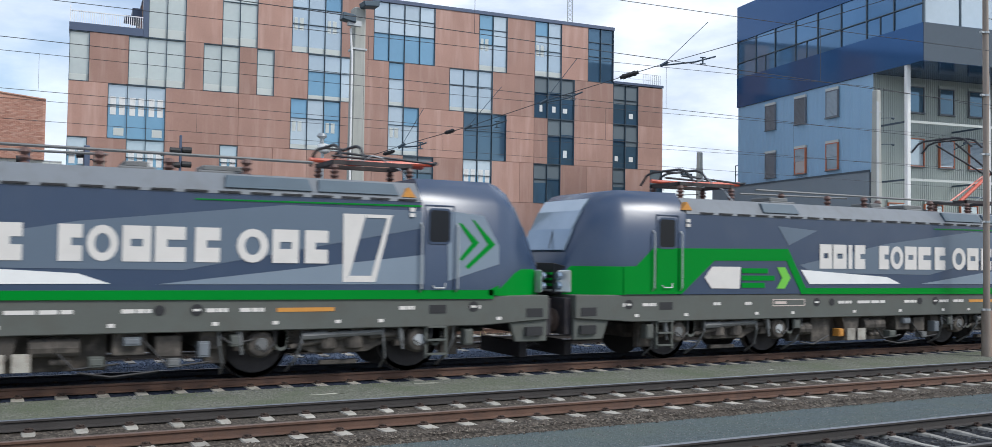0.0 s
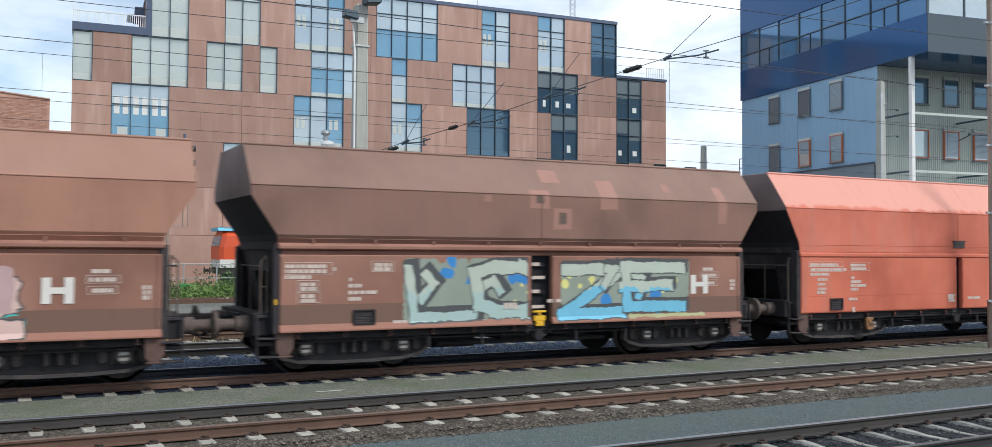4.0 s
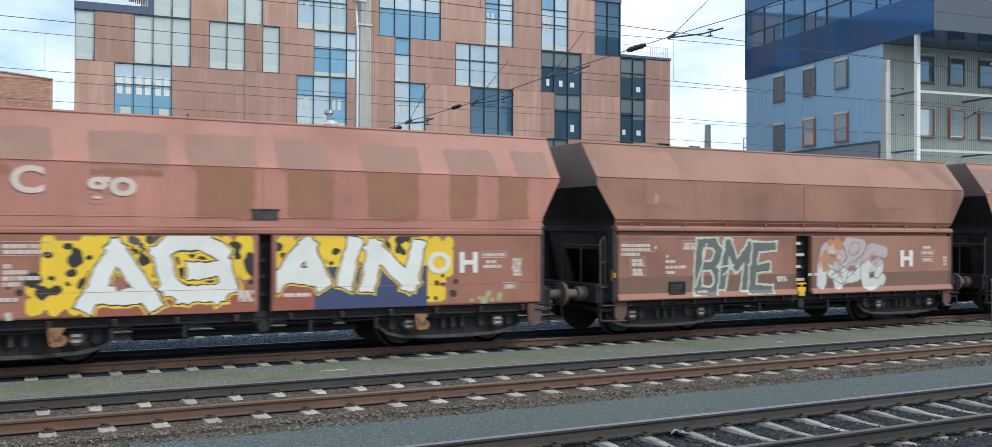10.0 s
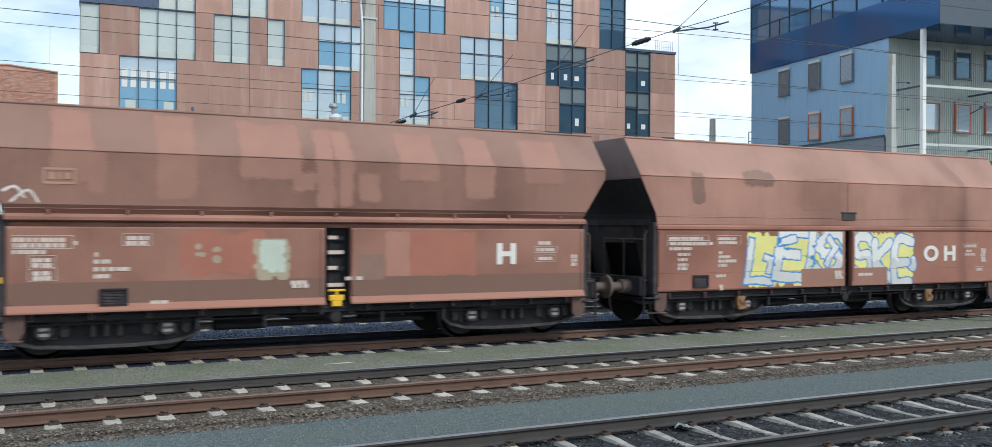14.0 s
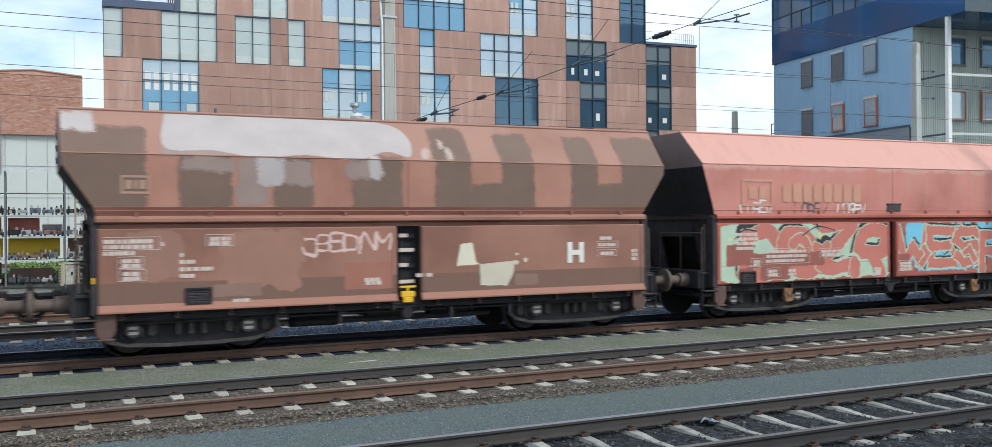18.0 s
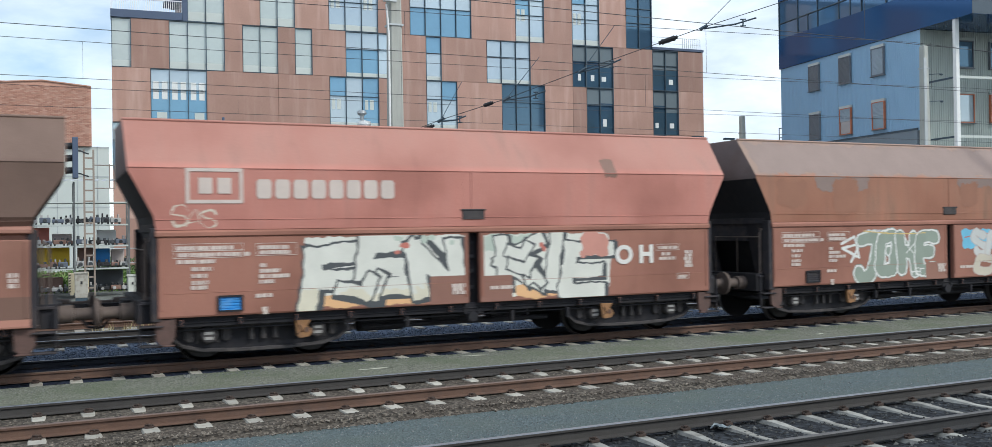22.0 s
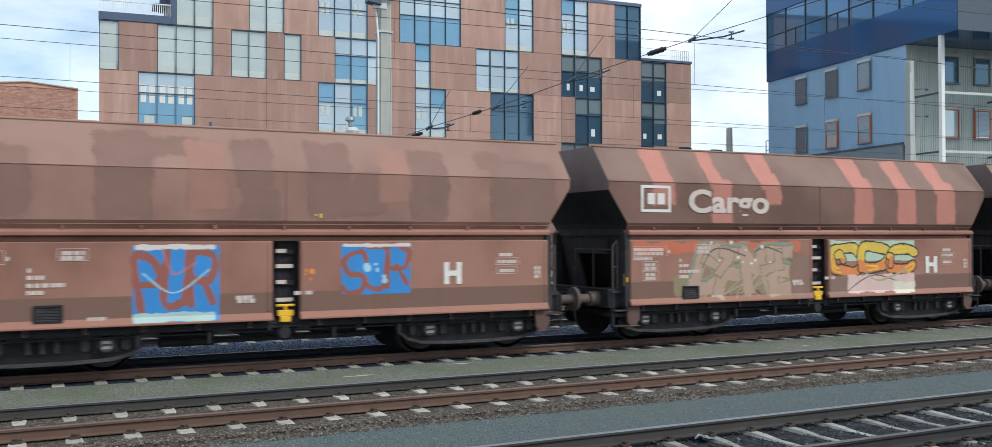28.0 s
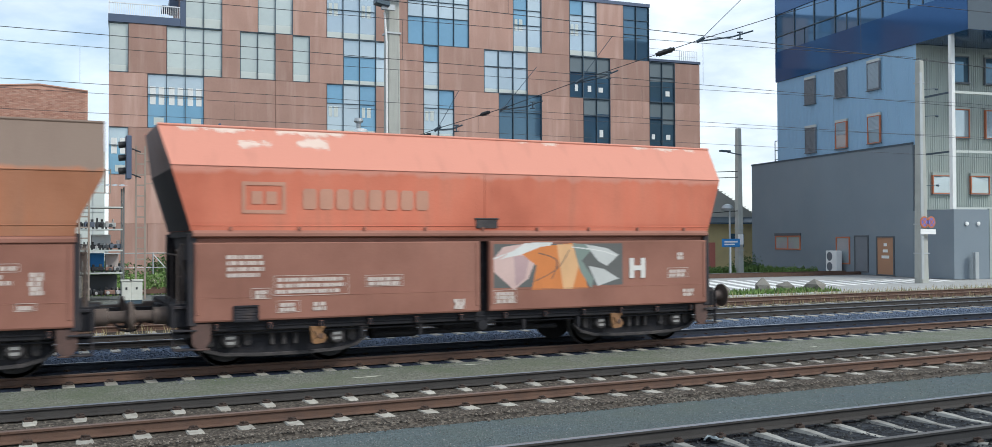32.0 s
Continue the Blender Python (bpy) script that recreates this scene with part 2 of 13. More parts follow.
M["wire"] = surf("dark_wire", (0.048, 0.050, 0.056), 0.6, 0.4, 0.1, 2, 20, 0)
M["brick"] = surf("far_red_brick", (0.50, 0.285, 0.215), 0.9, 0, 0.3, 0.8, 9, 0.3, (0.40, 0.21, 0.155), 0.4)
M["black"] = surf("black_paint", (0.018, 0.018, 0.020), 0.6, 0, 0.2, 3, 40, 0.1)


# ---- mesh helpers ----
class Geo:
    """Gathers vertices and faces of one mesh."""

    def __init__(self):
        self.v, self.f, self.mi = [], [], []
        self.cur = 0

    def face(self, pts):
        n = len(self.v)
        self.v += [tuple(p) for p in pts]
        self.f.append(tuple(range(n, n + len(pts))))
        self.mi.append(self.cur)

    def hexa(self, p):
        """p: eight corners, the lower ring then the upper ring."""
        n = len(self.v)
        self.v += [tuple(q) for q in p]
        for q in ((3, 2, 1, 0), (4, 5, 6, 7), (0, 1, 5, 4), (1, 2, 6, 5), (2, 3, 7, 6), (3, 0, 4, 7)):
            self.f.append(tuple(n + i for i in q))
            self.mi.append(self.cur)

    def box(self, x0, x1, y0, y1, z0, z1):
        self.hexa([(x0, y0, z0), (x1, y0, z0), (x1, y1, z0), (x0, y1, z0), (x0, y0, z1), (x1, y0, z1), (x1, y1, z1), (x0, y1, z1)])

    def loft(self, rings, caps=True, closed=True):
        n0, k = len(self.v), len(rings[0])
        for r in rings:
            self.v += [tuple(p) for p in r]
        for i in range(len(rings) - 1):
            for j in range(k if closed else k - 1):
                a, b = n0 + i * k + j, n0 + i * k + (j + 1) % k
                self.f.append((a, b, b + k, a + k))
                self.mi.append(self.cur)
        if caps:
            self.f.append(tuple(n0 + j for j in reversed(range(k))))
            self.f.append(tuple(n0 + (len(rings) - 1) * k + j for j in range(k)))
            self.mi += [self.cur, self.cur]

    def prism(self, prof, axis, a, b):
        """prof: a closed outline in the two other axes, drawn out from a to b along the axis."""
        def at(p, d):
            return (d, p[0], p[1]) if axis == "x" else (p[0], d, p[1]) if axis == "y" else (p[0], p[1], d)
        self.loft([[at(p, a) for p in prof], [at(p, b) for p in prof]])

    def tube(self, pts, r, n=6, r2=None):
        pts = [Vector(p) for p in pts]
        rings = []
        for i, p in enumerate(pts):
            d = (pts[min(i + 1, len(pts) - 1)] - pts[max(i - 1, 0)]).normalized()
            s = d.orthogonal().normalized() if abs(d.z) > 0.99 else d.cross(Vector((0, 0, 1))).normalized()
            u = s.cross(d)
            q = r if r2 is None else r + (r2 - r) * i / max(1, len(pts) - 1)
            rings.append([p + (s * math.cos(2 * math.pi * j / n) + u * math.sin(2 * math.pi * j / n)) * q for j in range(n)])
        self.loft(rings)

    def lathe(self, prof, centre, axis="y", n=24, caps=True):
        """prof: (radius, offset along the axis) pairs."""
        c = Vector(centre)
        rings = []
        for r, o in prof:
            ring = []
            for j in range(n):
                a = 2 * math.pi * j / n
                s, t = r * math.cos(a), r * math.sin(a)
                ring.append(c + (Vector((s, o, t)) if axis == "y" else Vector((o, s, t)) if axis == "x" else Vector((s, t, o))))
            rings.append(ring)
        self.loft(rings, caps)

    def mesh(self, name, mats, bevel=0.0, smooth=0.0):
        me = bpy.data.meshes.new(name)
        me.from_pydata(self.v, [], self.f)
        for m in (mats if isinstance(mats, (list, tuple)) else [mats]):
            me.materials.append(m)
        me.polygons.foreach_set("material_index", self.mi)
        bm = bmesh.new()
        bm.from_mesh(me)
        bmesh.ops.recalc_face_normals(bm, faces=bm.faces)
        if bevel:
            es = [e for e in bm.edges if len(e.link_faces) == 2 and e.calc_face_angle(0) > 0.6]
            bmesh.ops.bevel(bm, geom=es, offset=bevel, segments=1, affect="EDGES", clamp_overlap=True)
        if smooth:
            for fc in bm.faces:
                fc.smooth = True
            for e in bm.edges:
                e.smooth = len(e.link_faces) == 2 and e.calc_face_angle(0) < smooth
        bm.to_mesh(me)
        bm.free()
        return me


def piece(name, me, parent=None, m=None, mat=None, label=""):
    """An object on a mesh that others may share; mat, where given, is this object's own."""
    ob = new(name, me)
    if parent is not None:
        ob.parent = parent
    if m is not None:
        ob.matrix_basis = m
    if mat is not None:
        ob.material_slots[0].link = "OBJECT"
        ob.material_slots[0].material = mat
    if label:
        ob["label"] = label
    return ob


def part(name, g, mats, parent, label="", bevel=0.0, smooth=0.0, m=None):
    return piece(name, g.mesh(name, mats, bevel, smooth), parent, m, None, label)


def empty(name, m, label, category, group="", kind=""):
    ob = new(name)
    ob.matrix_basis = m
    return tagged(ob, label, category, group, kind)


def structure(name, g, mats, label="", category="", bevel=0.0, smooth=0.0):
    return tagged(new(name, g.mesh(name, mats, bevel, smooth)), label, category or name, kind="structure")


# ---- ground and tracks ----
RAIL_TOP = 0.20
TRACKS = {"near": 8.09, "mid": 12.78, "train": 17.40, "behind": 22.3, "far": 26.2}
X0, X1 = -700.0, 700.0

g = Geo()
g.face([(-3000, -400, -0.14), (3000, -400, -0.14), (3000, 4000, -0.14), (-3000, 4000, -0.14)])
structure("ground", g, M["ground"], "grey gravel ground of a railway yard", "ground")


def strip(name, y0, y1, z, mat, label):
    g = Geo()
    g.prism([(y0, -0.16), (y1, -0.16), (y1 - 0.12, z), (y0 + 0.12, z)], "x", X0, X1)
    return structure(name, g, mat, label, "pavement")


strip("path_strip", 9.62, 11.25, -0.01, M["path"], "grey compacted gravel path between two tracks")
strip("moss_strip", 14.25, 16.22, 0.057, M["moss"], "greenish grey mossy gravel strip between tracks")
strip("front_strip", -30, 6.55, -0.02, M["path"], "grey gravel strip beside the nearest track")
strip("back_strip", 24.0, 25.9, -0.03, M["moss"], "mossy gravel strip behind the train's track")

PROFILE = [(-0.063, 0), (0.063, 0), (0.063, 0.010), (0.010, 0.028), (0.008, 0.098), (0.032, 0.113), (0.034, 0.138),
           (0.025, 0.145), (-0.025, 0.145), (-0.034, 0.138), (-0.032, 0.113), (-0.008, 0.098), (-0.010, 0.028), (-0.063, 0.010)]


def rail_mesh(name, side, top):
    g = Geo()
    a = [(X0, y, z) for y, z in PROFILE]
    b = [(X1, y, z) for y, z in PROFILE]
    n = len(PROFILE)
    for j in range(n):
        g.cur = 1 if j in (6, 7, 8) else 0
        g.face([a[j], a[(j + 1) % n], b[(j + 1) % n], b[j]])
    return g.mesh(name, [side, top])


M["grimy_top"] = surf("grimy_railhead", (0.095, 0.092, 0.092), 0.6, 0.35, 0.25, 2, 60, 0.1)
M["black_rail"] = surf("grimy_black_rail", (0.026, 0.025, 0.026), 0.8, 0.1, 0.35, 3, 60, 0.3)
RAILS = {"grimy": rail_mesh("rail_grimy", M["black_rail"], M["grimy_top"]), "rust": rail_mesh("rail_rust", M["rust_rail"], M["dull_top"]), "dark": rail_mesh("rail_dark", M["dark_rail"], M["steel_top"]),
         "worn": rail_mesh("rail_worn", M["shade_rail"], M["steel_top"])}


def sleeper_mesh(plain=False):
    g = Geo()
    xs = [(-1.30, 0.085), (-0.85, 0.095), (-0.45, 0.085), (-0.2, 0.072), (0.2, 0.072), (0.45, 0.085), (0.85, 0.095), (1.30, 0.085)] if plain else [(-1.30, 0.11), (-0.95, 0.12), (-0.46, 0.10), (-0.30, 0.085), (0.30, 0.085), (0.46, 0.10), (0.95, 0.12), (1.30, 0.11)]
    rings = []
    for y, w in xs:
        zt = (-0.012 if abs(y) < 0.5 else 0.0) - (0.020 if abs(y) < 0.3 else 0.0) if plain else 0.0 if abs(y) > 0.4 else -0.032
        rings.append([(-w, y, -0.2), (w, y, -0.2), (w, y, zt - 0.04), (w - 0.03, y, zt), (-w + 0.03, y, zt), (-w, y, zt - 0.04)])
    g.loft(rings)
    return g.mesh("sleeper", M["old_sleeper"] if plain else M["sleeper"])


SLEEPER, SLIM_SLEEPER = sleeper_mesh(), sleeper_mesh(True)


def clip_geo(g, x, y):
    for s in (-1, 1):
        yy = y + s * 0.095
        g.box(x - 0.05, x + 0.05, yy - 0.03, yy + 0.03, 0.045, 0.07)
        g.tube([(x - 0.06, yy, 0.06), (x - 0.04, yy - s * 0.03, 0.085), (x, yy + s * 0.02, 0.09), (x + 0.04, yy - s * 0.03, 0.085), (x + 0.06, yy, 0.06)], 0.010, 4)
        g.box(x - 0.016, x + 0.016, yy - 0.014, yy + 0.014, 0.06, 0.10)


def track(key, near, far, bed, xa, xb, label):
    y = TRACKS[key]
    top = empty("railway_track", pose(0, y, 0), label, "railway track", kind="structure")
    for dy, kind in ((-0.7525, near), (0.7525, far)):
        piece("rail", RAILS[kind], top, pose(0, dy, 0.055))
    n0, n1 = round(xa / 0.6), round(xb / 0.6)
    off = 0.50 if key == "mid" else random.random() * 0.6
    rnd = random.Random(key)
    for i in range(n0, n1):
        piece("sleeper", SLIM_SLEEPER if key == "near" else SLEEPER, top, pose(i * 0.6 + off + rnd.uniform(-0.012, 0.012), rnd.uniform(-0.02, 0.02), 0.048 + rnd.uniform(-0.006, 0.004), 0, 0, rnd.uniform(-0.6, 0.6)))
    g = Geo()
    for i in list(range(n0 - 120, n0)) + list(range(n1, n1 + 160)):
        x = i * 0.6 + off
        g.box(x - 0.11, x + 0.11, -1.3, 1.3, -0.2, 0.045)
    rest = part("distant_sleepers", g, M["sleeper"], top)
    rest["kind"] = "stuff"
    g = Geo()
    for i in range(n0, n1):
        for dy in (-0.7525, 0.7525):
            clip_geo(g, i * 0.6 + off, dy)
    c = part("rail_clips", g, M["clip"], top)
    c["kind"] = "stuff"
    g = Geo()
    low = 0.005 if key == "near" else 0.032
    if key == "mid":
        prof = [(-2.1, -0.16), (2.1, -0.16), (1.62, 0.01), (1.45, 0.056), (1.14, 0.060), (1.04, low), (-1.10, low), (-1.20, 0.060), (-1.42, 0.056), (-1.60, 0.01)]
    elif key == "near":
        prof = [(-2.1, -0.16), (2.1, -0.16), (1.55, low - 0.02), (1.0, low), (-0.98, low), (-1.10, 0.058), (-1.45, 0.056), (-1.62, 0.0)]
    else:
        prof = [(-2.1, -0.16), (2.1, -0.16), (1.55, low - 0.02), (1.0, low), (-1.0, low), (-1.55, low - 0.02)]
    g.prism(prof, "x", X0, X1)
    part("ballast_bed", g, M[bed], top)
    # This dark fill covers the sleepers where the train's shade hides them.
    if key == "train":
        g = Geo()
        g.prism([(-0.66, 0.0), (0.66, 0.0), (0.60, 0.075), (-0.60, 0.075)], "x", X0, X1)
        part("ballast_fill", g, M[bed], top, "dark ballast fill standing in for the train's shade")
    return top, off


track("near", "grimy", "dark", "soot", 2, 46, "railway track with dark rails and pale concrete sleepers")
track("mid", "rust", "dark", "ballast", -3, 60, "railway track with rusty near rail and concrete sleepers")
track("train", "rust", "worn", "shade_ballast", -3, 60, "railway track under the train, its ballast coloured for shade")
track("behind", "dark", "dark", "blue_ballast", 0, 60, "rusty railway track behind the passing train")
track("far", "rust", "rust", "ballast", 6, 60, "rusty sidings track with weeds beside it")


# ---- terracotta office building ----
office = empty("office_building", pose(0, 68, 0, 0, 0, -4.5), "long terracotta-panelled office building with scattered tall windows", "building")
U0, MOD = 4.2, 1.2112
LEVELS = [0.0, 3.45, 6.75, 9.93, 13.6, 16.92, 21.5]


def uu(k):
    return U0 + MOD * k


# first column, last column, storey, kind of glass
WINDOWS = [(0, 1, 4, "blind"), (4, 6, 5, "blind"), (3, 6, 4, "blind"), (2, 5, 3, "blue"), (3, 5, 2, "blue"), (8, 10, 5, "blind"),
           (7, 9, 4, "blind"), (10, 11, 4, "blind"), (12, 15, 5, "sky"), (13, 16, 4, "sky"), (12, 15, 3, "sky"), (17, 21, 5, "blue"),
           (18, 19, 4, "sky"), (18, 20, 3, "sky"), (24, 26, 5, "sky"), (22, 25, 4, "sky"), (23, 26, 3, "mirror"), (23, 25, 2, "blue"),
           (28, 30, 5, "sky"), (28, 29, 4, "dark"), (29, 31, 4, "dark"), (29, 31, 3, "dark"), (28, 30, 2, "dark"), (32, 34, 5, "dark"),
           (34, 36, 4, "dark"), (34, 36, 3, "dark"), (34, 35, 2, "dark"), (37, 38, 2, "dark"), (8, 9, 2, "blue"), (0, 1, 2, "blue"), (19, 21, 2, "dark")]


def office_block():
    g = Geo()
    g.box(uu(4), uu(34), 0.35, 26, 0, 21.35)
    g.box(uu(0), uu(4), 0.35, 26, 0, 16.9)
    g.box(uu(34), uu(38), 0.35, 20, 0, 16.95)
    wall = part("wall", g, M["joint"], office, "dark backing wall behind the panels")
    taken = {}
    rnd = random.Random(5)
    for a, b, s, kind in WINDOWS:
        for k in range(a, b):
            taken[(k, s)] = 1
        z0, z1 = LEVELS[s], LEVELS[s + 1]
        w, h = MOD * (b - a), z1 - z0 - 0.02
        g = Geo()
        g.loft([[(e, y, e), (w - e, y, e), (w - e, y, h - e), (e, y, h - e)] for y, e in ((-0.02, 0.0), (0.28, 0.0), (0.28, 0.036), (-0.02, 0.036), (-0.02, 0.0))], False)
        rows = [0.0, 0.62, 1.0] if s < 5 else [0.0, 0.46, 0.72, 1.0]
        if kind in ("blind",):
            rows = [0.0, 1.0] if s < 5 else [0.0, 0.68, 1.0]
        win = part("window", g, M["frame"], office, m=pose(uu(a), 0, z0))
        for i in range(1, b - a):
            g = Geo()
            g.box(i * MOD - 0.019, i * MOD + 0.019, -0.016, 0.28, 0.061, h - 0.061)
            part("mullion", g, M["frame"], win)
        for r in rows[1:-1]:
            g = Geo()
            g.box(0.061, w - 0.061, 0.02, 0.24, r * h - 0.022, r * h + 0.022)
            part("transom", g, M["frame"], win)
        for i in range(b - a):
            for r in range(len(rows) - 1):
                g = Geo()
                g.box(i * MOD + 0.025, (i + 1) * MOD - 0.025, 0.12, 0.15, rows[r] * h + 0.03, rows[r + 1] * h - 0.03)
                if kind == "blind":
                    m = M["blind"]
                elif kind == "blue":
                    m = M["pane_blue"] if r == 0 else M["pane"]
                elif kind == "sky":
                    m = M["pane"] if rnd.random() < 0.7 else M["pane_blue"]
                else:
                    m = M["pane_dark"]
                part("pane", g, m, win)
            x0, x1 = i * MOD + 0.03, (i + 1) * MOD - 0.03
            bits = []
            if kind == "blind" and s > 2:
                bits.append(("sill_panel", x0, x1, 0.06, h * rnd.uniform(0.12, 0.16), M["pale"]))
            # Pale panels added before the panes stand in for light patches in the glass.
            if kind == "blue" and s in (2, 3):
                for j in (0.10, 0.56):
                    bits.append(("inner_window", x0 + j * MOD, x0 + (j + 0.30) * MOD, h * 0.44, h * 0.77, M["paper"]))
                if i % 2 == 0:
                    bits.append(("inner_window", x0 + 0.3 * MOD, x1 - 0.15, h * 0.06, h * 0.2, M["pale"]))
            if kind == "sky" and s in (3, 5) and (i + a) % 2 == 0:
                bits.append(("inner_window", x0 + 0.14, x0 + 0.38, h * 0.36, h * 0.56, M["pale"]))
                bits.append(("inner_window", x0 + 0.52, x0 + 0.80, h * 0.36, h * 0.56, M["pale"]))
            if kind == "sky":
                bits.append(("sill_panel", x0, x1, 0.06, h * 0.10, M["pale"]))
            if kind == "dark" and s < 5:
                bits.append(("sun_blind", x0, x1, h * rnd.uniform(0.5, 0.68), h - 0.06, M["grey_blind"]))
                if rnd.random() < 0.6:
                    q = x0 + rnd.uniform(0.1, 0.5)
                    bits.append(("notice", q, q + rnd.uniform(0.25, 0.4), h * 0.16, h * rnd.uniform(0.26, 0.34), M["paper"]))
            for nm, xa, xb, za, zb, mt in bits:
                g = Geo()
                g.box(xa, xb, 0.105, 0.118, za, zb)
                part(nm, g, mt, win)
    for s in range(6):
        z0, z1 = LEVELS[s], LEVELS[s + 1]
        k = 0
        while k < 38:
            if (k, s) in taken or (s == 5 and (k < 4 or k >= 34)):
                k += 1
                continue
            e = k
            lim = rnd.choice((2, 2, 3, 4))
            while e < 38 and (e, s) not in taken and e - k < lim and not (s == 5 and e >= 34):
                e += 1
            g = Geo()
            g.box(uu(k) + 0.008, uu(e) - 0.008, 0.0, 0.36, z0 + 0.008, z1 - 0.012)
            part("panel", g, M["panel"], office, bevel=0.006)
            k = e
    g = Geo()
    g.box(uu(4) - 0.05, uu(34) + 0.05, -0.06, 26, 21.36, 21.62)
    g.box(uu(34), uu(38) + 0.05, -0.06, 20, 16.96, 17.16)
    g.box(uu(0) - 0.05, uu(4) - 0.35, -0.06, 26, 16.93, 17.45)
    g.box(uu(4) - 0.33, uu(4), -0.04, 1.0, 16.93, 21.36)
    part("roof", g, M["fascia"], office, "slate-blue metal roof edge")
    g = Geo()
    for i in range(34):
        x = uu(0) + 0.12 + i * 0.135
        g.box(x - 0.018, x + 0.018, 0.03, 0.06, 17.45, 18.2)
    g.box(uu(0), uu(4) - 0.35, 0.0, 0.08, 18.2, 18.26)
    g.box(uu(0) - 0.03, uu(0) + 0.04, 0.0, 0.09, 17.45, 18.55)
    part("terrace_railing", g, M["white_rail"], office, "white vertical-bar terrace railing")
    g = Geo()
    g.box(uu(2.8), uu(4) - 0.35, 2.0, 4.0, 18.6, 18.75)
    g.box(uu(3.2), uu(4) - 0.35, 2.0, 5.0, 18.75, 19.3)
    part("canopy", g, M["fascia"], office)
    g = Geo()
    for i in range(10):
        x = uu(36.6) + i * 0.19
        g.box(x - 0.012, x + 0.012, 0.4, 0.43, 17.16, 18.1)
    g.tube([(uu(34.2), 0.42, 18.1), (uu(38), 0.42, 18.1)], 0.02)
    g.tube([(uu(34.2), 0.42, 17.6), (uu(38), 0.42, 17.6)], 0.012)
    part("roof_railing", g, M["galv"], office)
    g = Geo()
    for dx, dy in ((0, 0), (0.5, 0), (0.25, 0.45)):
        g.tube([(uu(33) + dx, 6 + dy, 21.6), (uu(33) + dx, 6 + dy, 28)], 0.04)
    for i in range(16):
        z = 21.8 + i * 0.4
        g.tube([(uu(33), 6, z), (uu(33) + 0.5, 6, z + 0.4)], 0.02, 4)
        g.tube([(uu(33) + 0.5, 6, z), (uu(33), 6, z + 0.4)], 0.02, 4)
    part("antenna_mast", g, M["galv"], office)


office_block()

# ---- grey building with a cantilevered top ----
grey = empty("grey_building", pose(46.5, 40, 0, 0, 0, -9), "grey corrugated building with a dark blue cantilevered top storey", "building")


def corrugated(x0, x1, y0, y1, z0, z1, facing, depth=0.05):
    """A ribbed metal sheet; facing: 'x' looks to -x, 'y' looks to -y."""
    g = Geo()
    a, b = (y0, y1) if facing == "x" else (x0, x1)
    n = max(2, int((b - a) / 0.16))
    pts = []
    for i in range(n):
        s = a + (b - a) * i / n
        d = (b - a) / n
        pts += [(s, 0.0), (s + d * 0.45, 0.0), (s + d * 0.55, depth), (s + d * 0.95, depth)]
    pts.append((b, 0.0))
    low = [(x0 + o, s, z0) if facing == "x" else (s, y0 + o, z0) for s, o in pts]
    up = [(x0 + o, s, z1) if facing == "x" else (s, y0 + o, z1) for s, o in pts]
    g.loft([low, up], caps=False, closed=False)
    return g


def grey_window(face, s, z, w, h, look_kind):
    """face 'x': on the wall that looks to -x, s along y; face 'y': on the wall that looks to -y, s along x."""
    m = pose(-0.05, s, z, 0, 0, -90) if face == "x" else pose(s, -0.90, z)
    trim = M["orange_frame"] if look_kind in ("open", "half", "drawn") else M["shutter"]
    g = Geo()
    for a, b, c, d in ((0, w, 0, 0.055), (0, w, h - 0.055, h), (0, 0.055, 0.055, h - 0.055), (w - 0.055, w, 0.055, h - 0.055)):
        g.box(a, b, -0.11, 0.03, c, d)
    win = part("window", g, trim, grey, m=m)
    g = Geo()
    g.box(0.07, w - 0.07, -0.065, -0.05, 0.07, h - 0.07)
    part("pane", g, M["pane_dark"] if look_kind in ("shut", "dark") else M["pane"], win)
    if look_kind in ("shut", "half", "pale", "drawn"):
        low = h * 0.5 if look_kind == "half" else 0.14 if look_kind == "drawn" else 0.07
        g = Geo()
        rows = []
        z0 = low
        while z0 < h - 0.1:
            rows += [(-0.07, z0), (-0.085, z0 + 0.012), (-0.085, z0 + 0.06), (-0.07, z0 + 0.075)]
            z0 += 0.075
        g.loft([[(x, y, min(z, h - 0.05)) for y, z in rows] for x in (0.06, w - 0.06)], False, False)
        part("shutter", g, M["shutter_pale"] if look_kind in ("pale", "half", "drawn") else M["shutter"], win)
    g = Geo()
    g.box(-0.06, w + 0.06, -0.14, 0.02, -0.05, 0.0)
    part("window_sill", g, M["shutter"], win)
    g = Geo()
    g.box(-0.02, w + 0.02, -0.10, 0.02, h, h + 0.16)
    part("shutter_box", g, M["pale"] if face == "x" else M["beige"], win)
    return win


M["shutter_pale"] = surf("pale_roller_shutter", (0.33, 0.40, 0.46), 0.6, 0.1, 0.1, 2, 30, 0.05, tint=0.2)
M["shutter"] = surf("grey_roller_shutter", (0.16, 0.175, 0.195), 0.6, 0.1, 0.1, 2, 30, 0.05, tint=0.3)


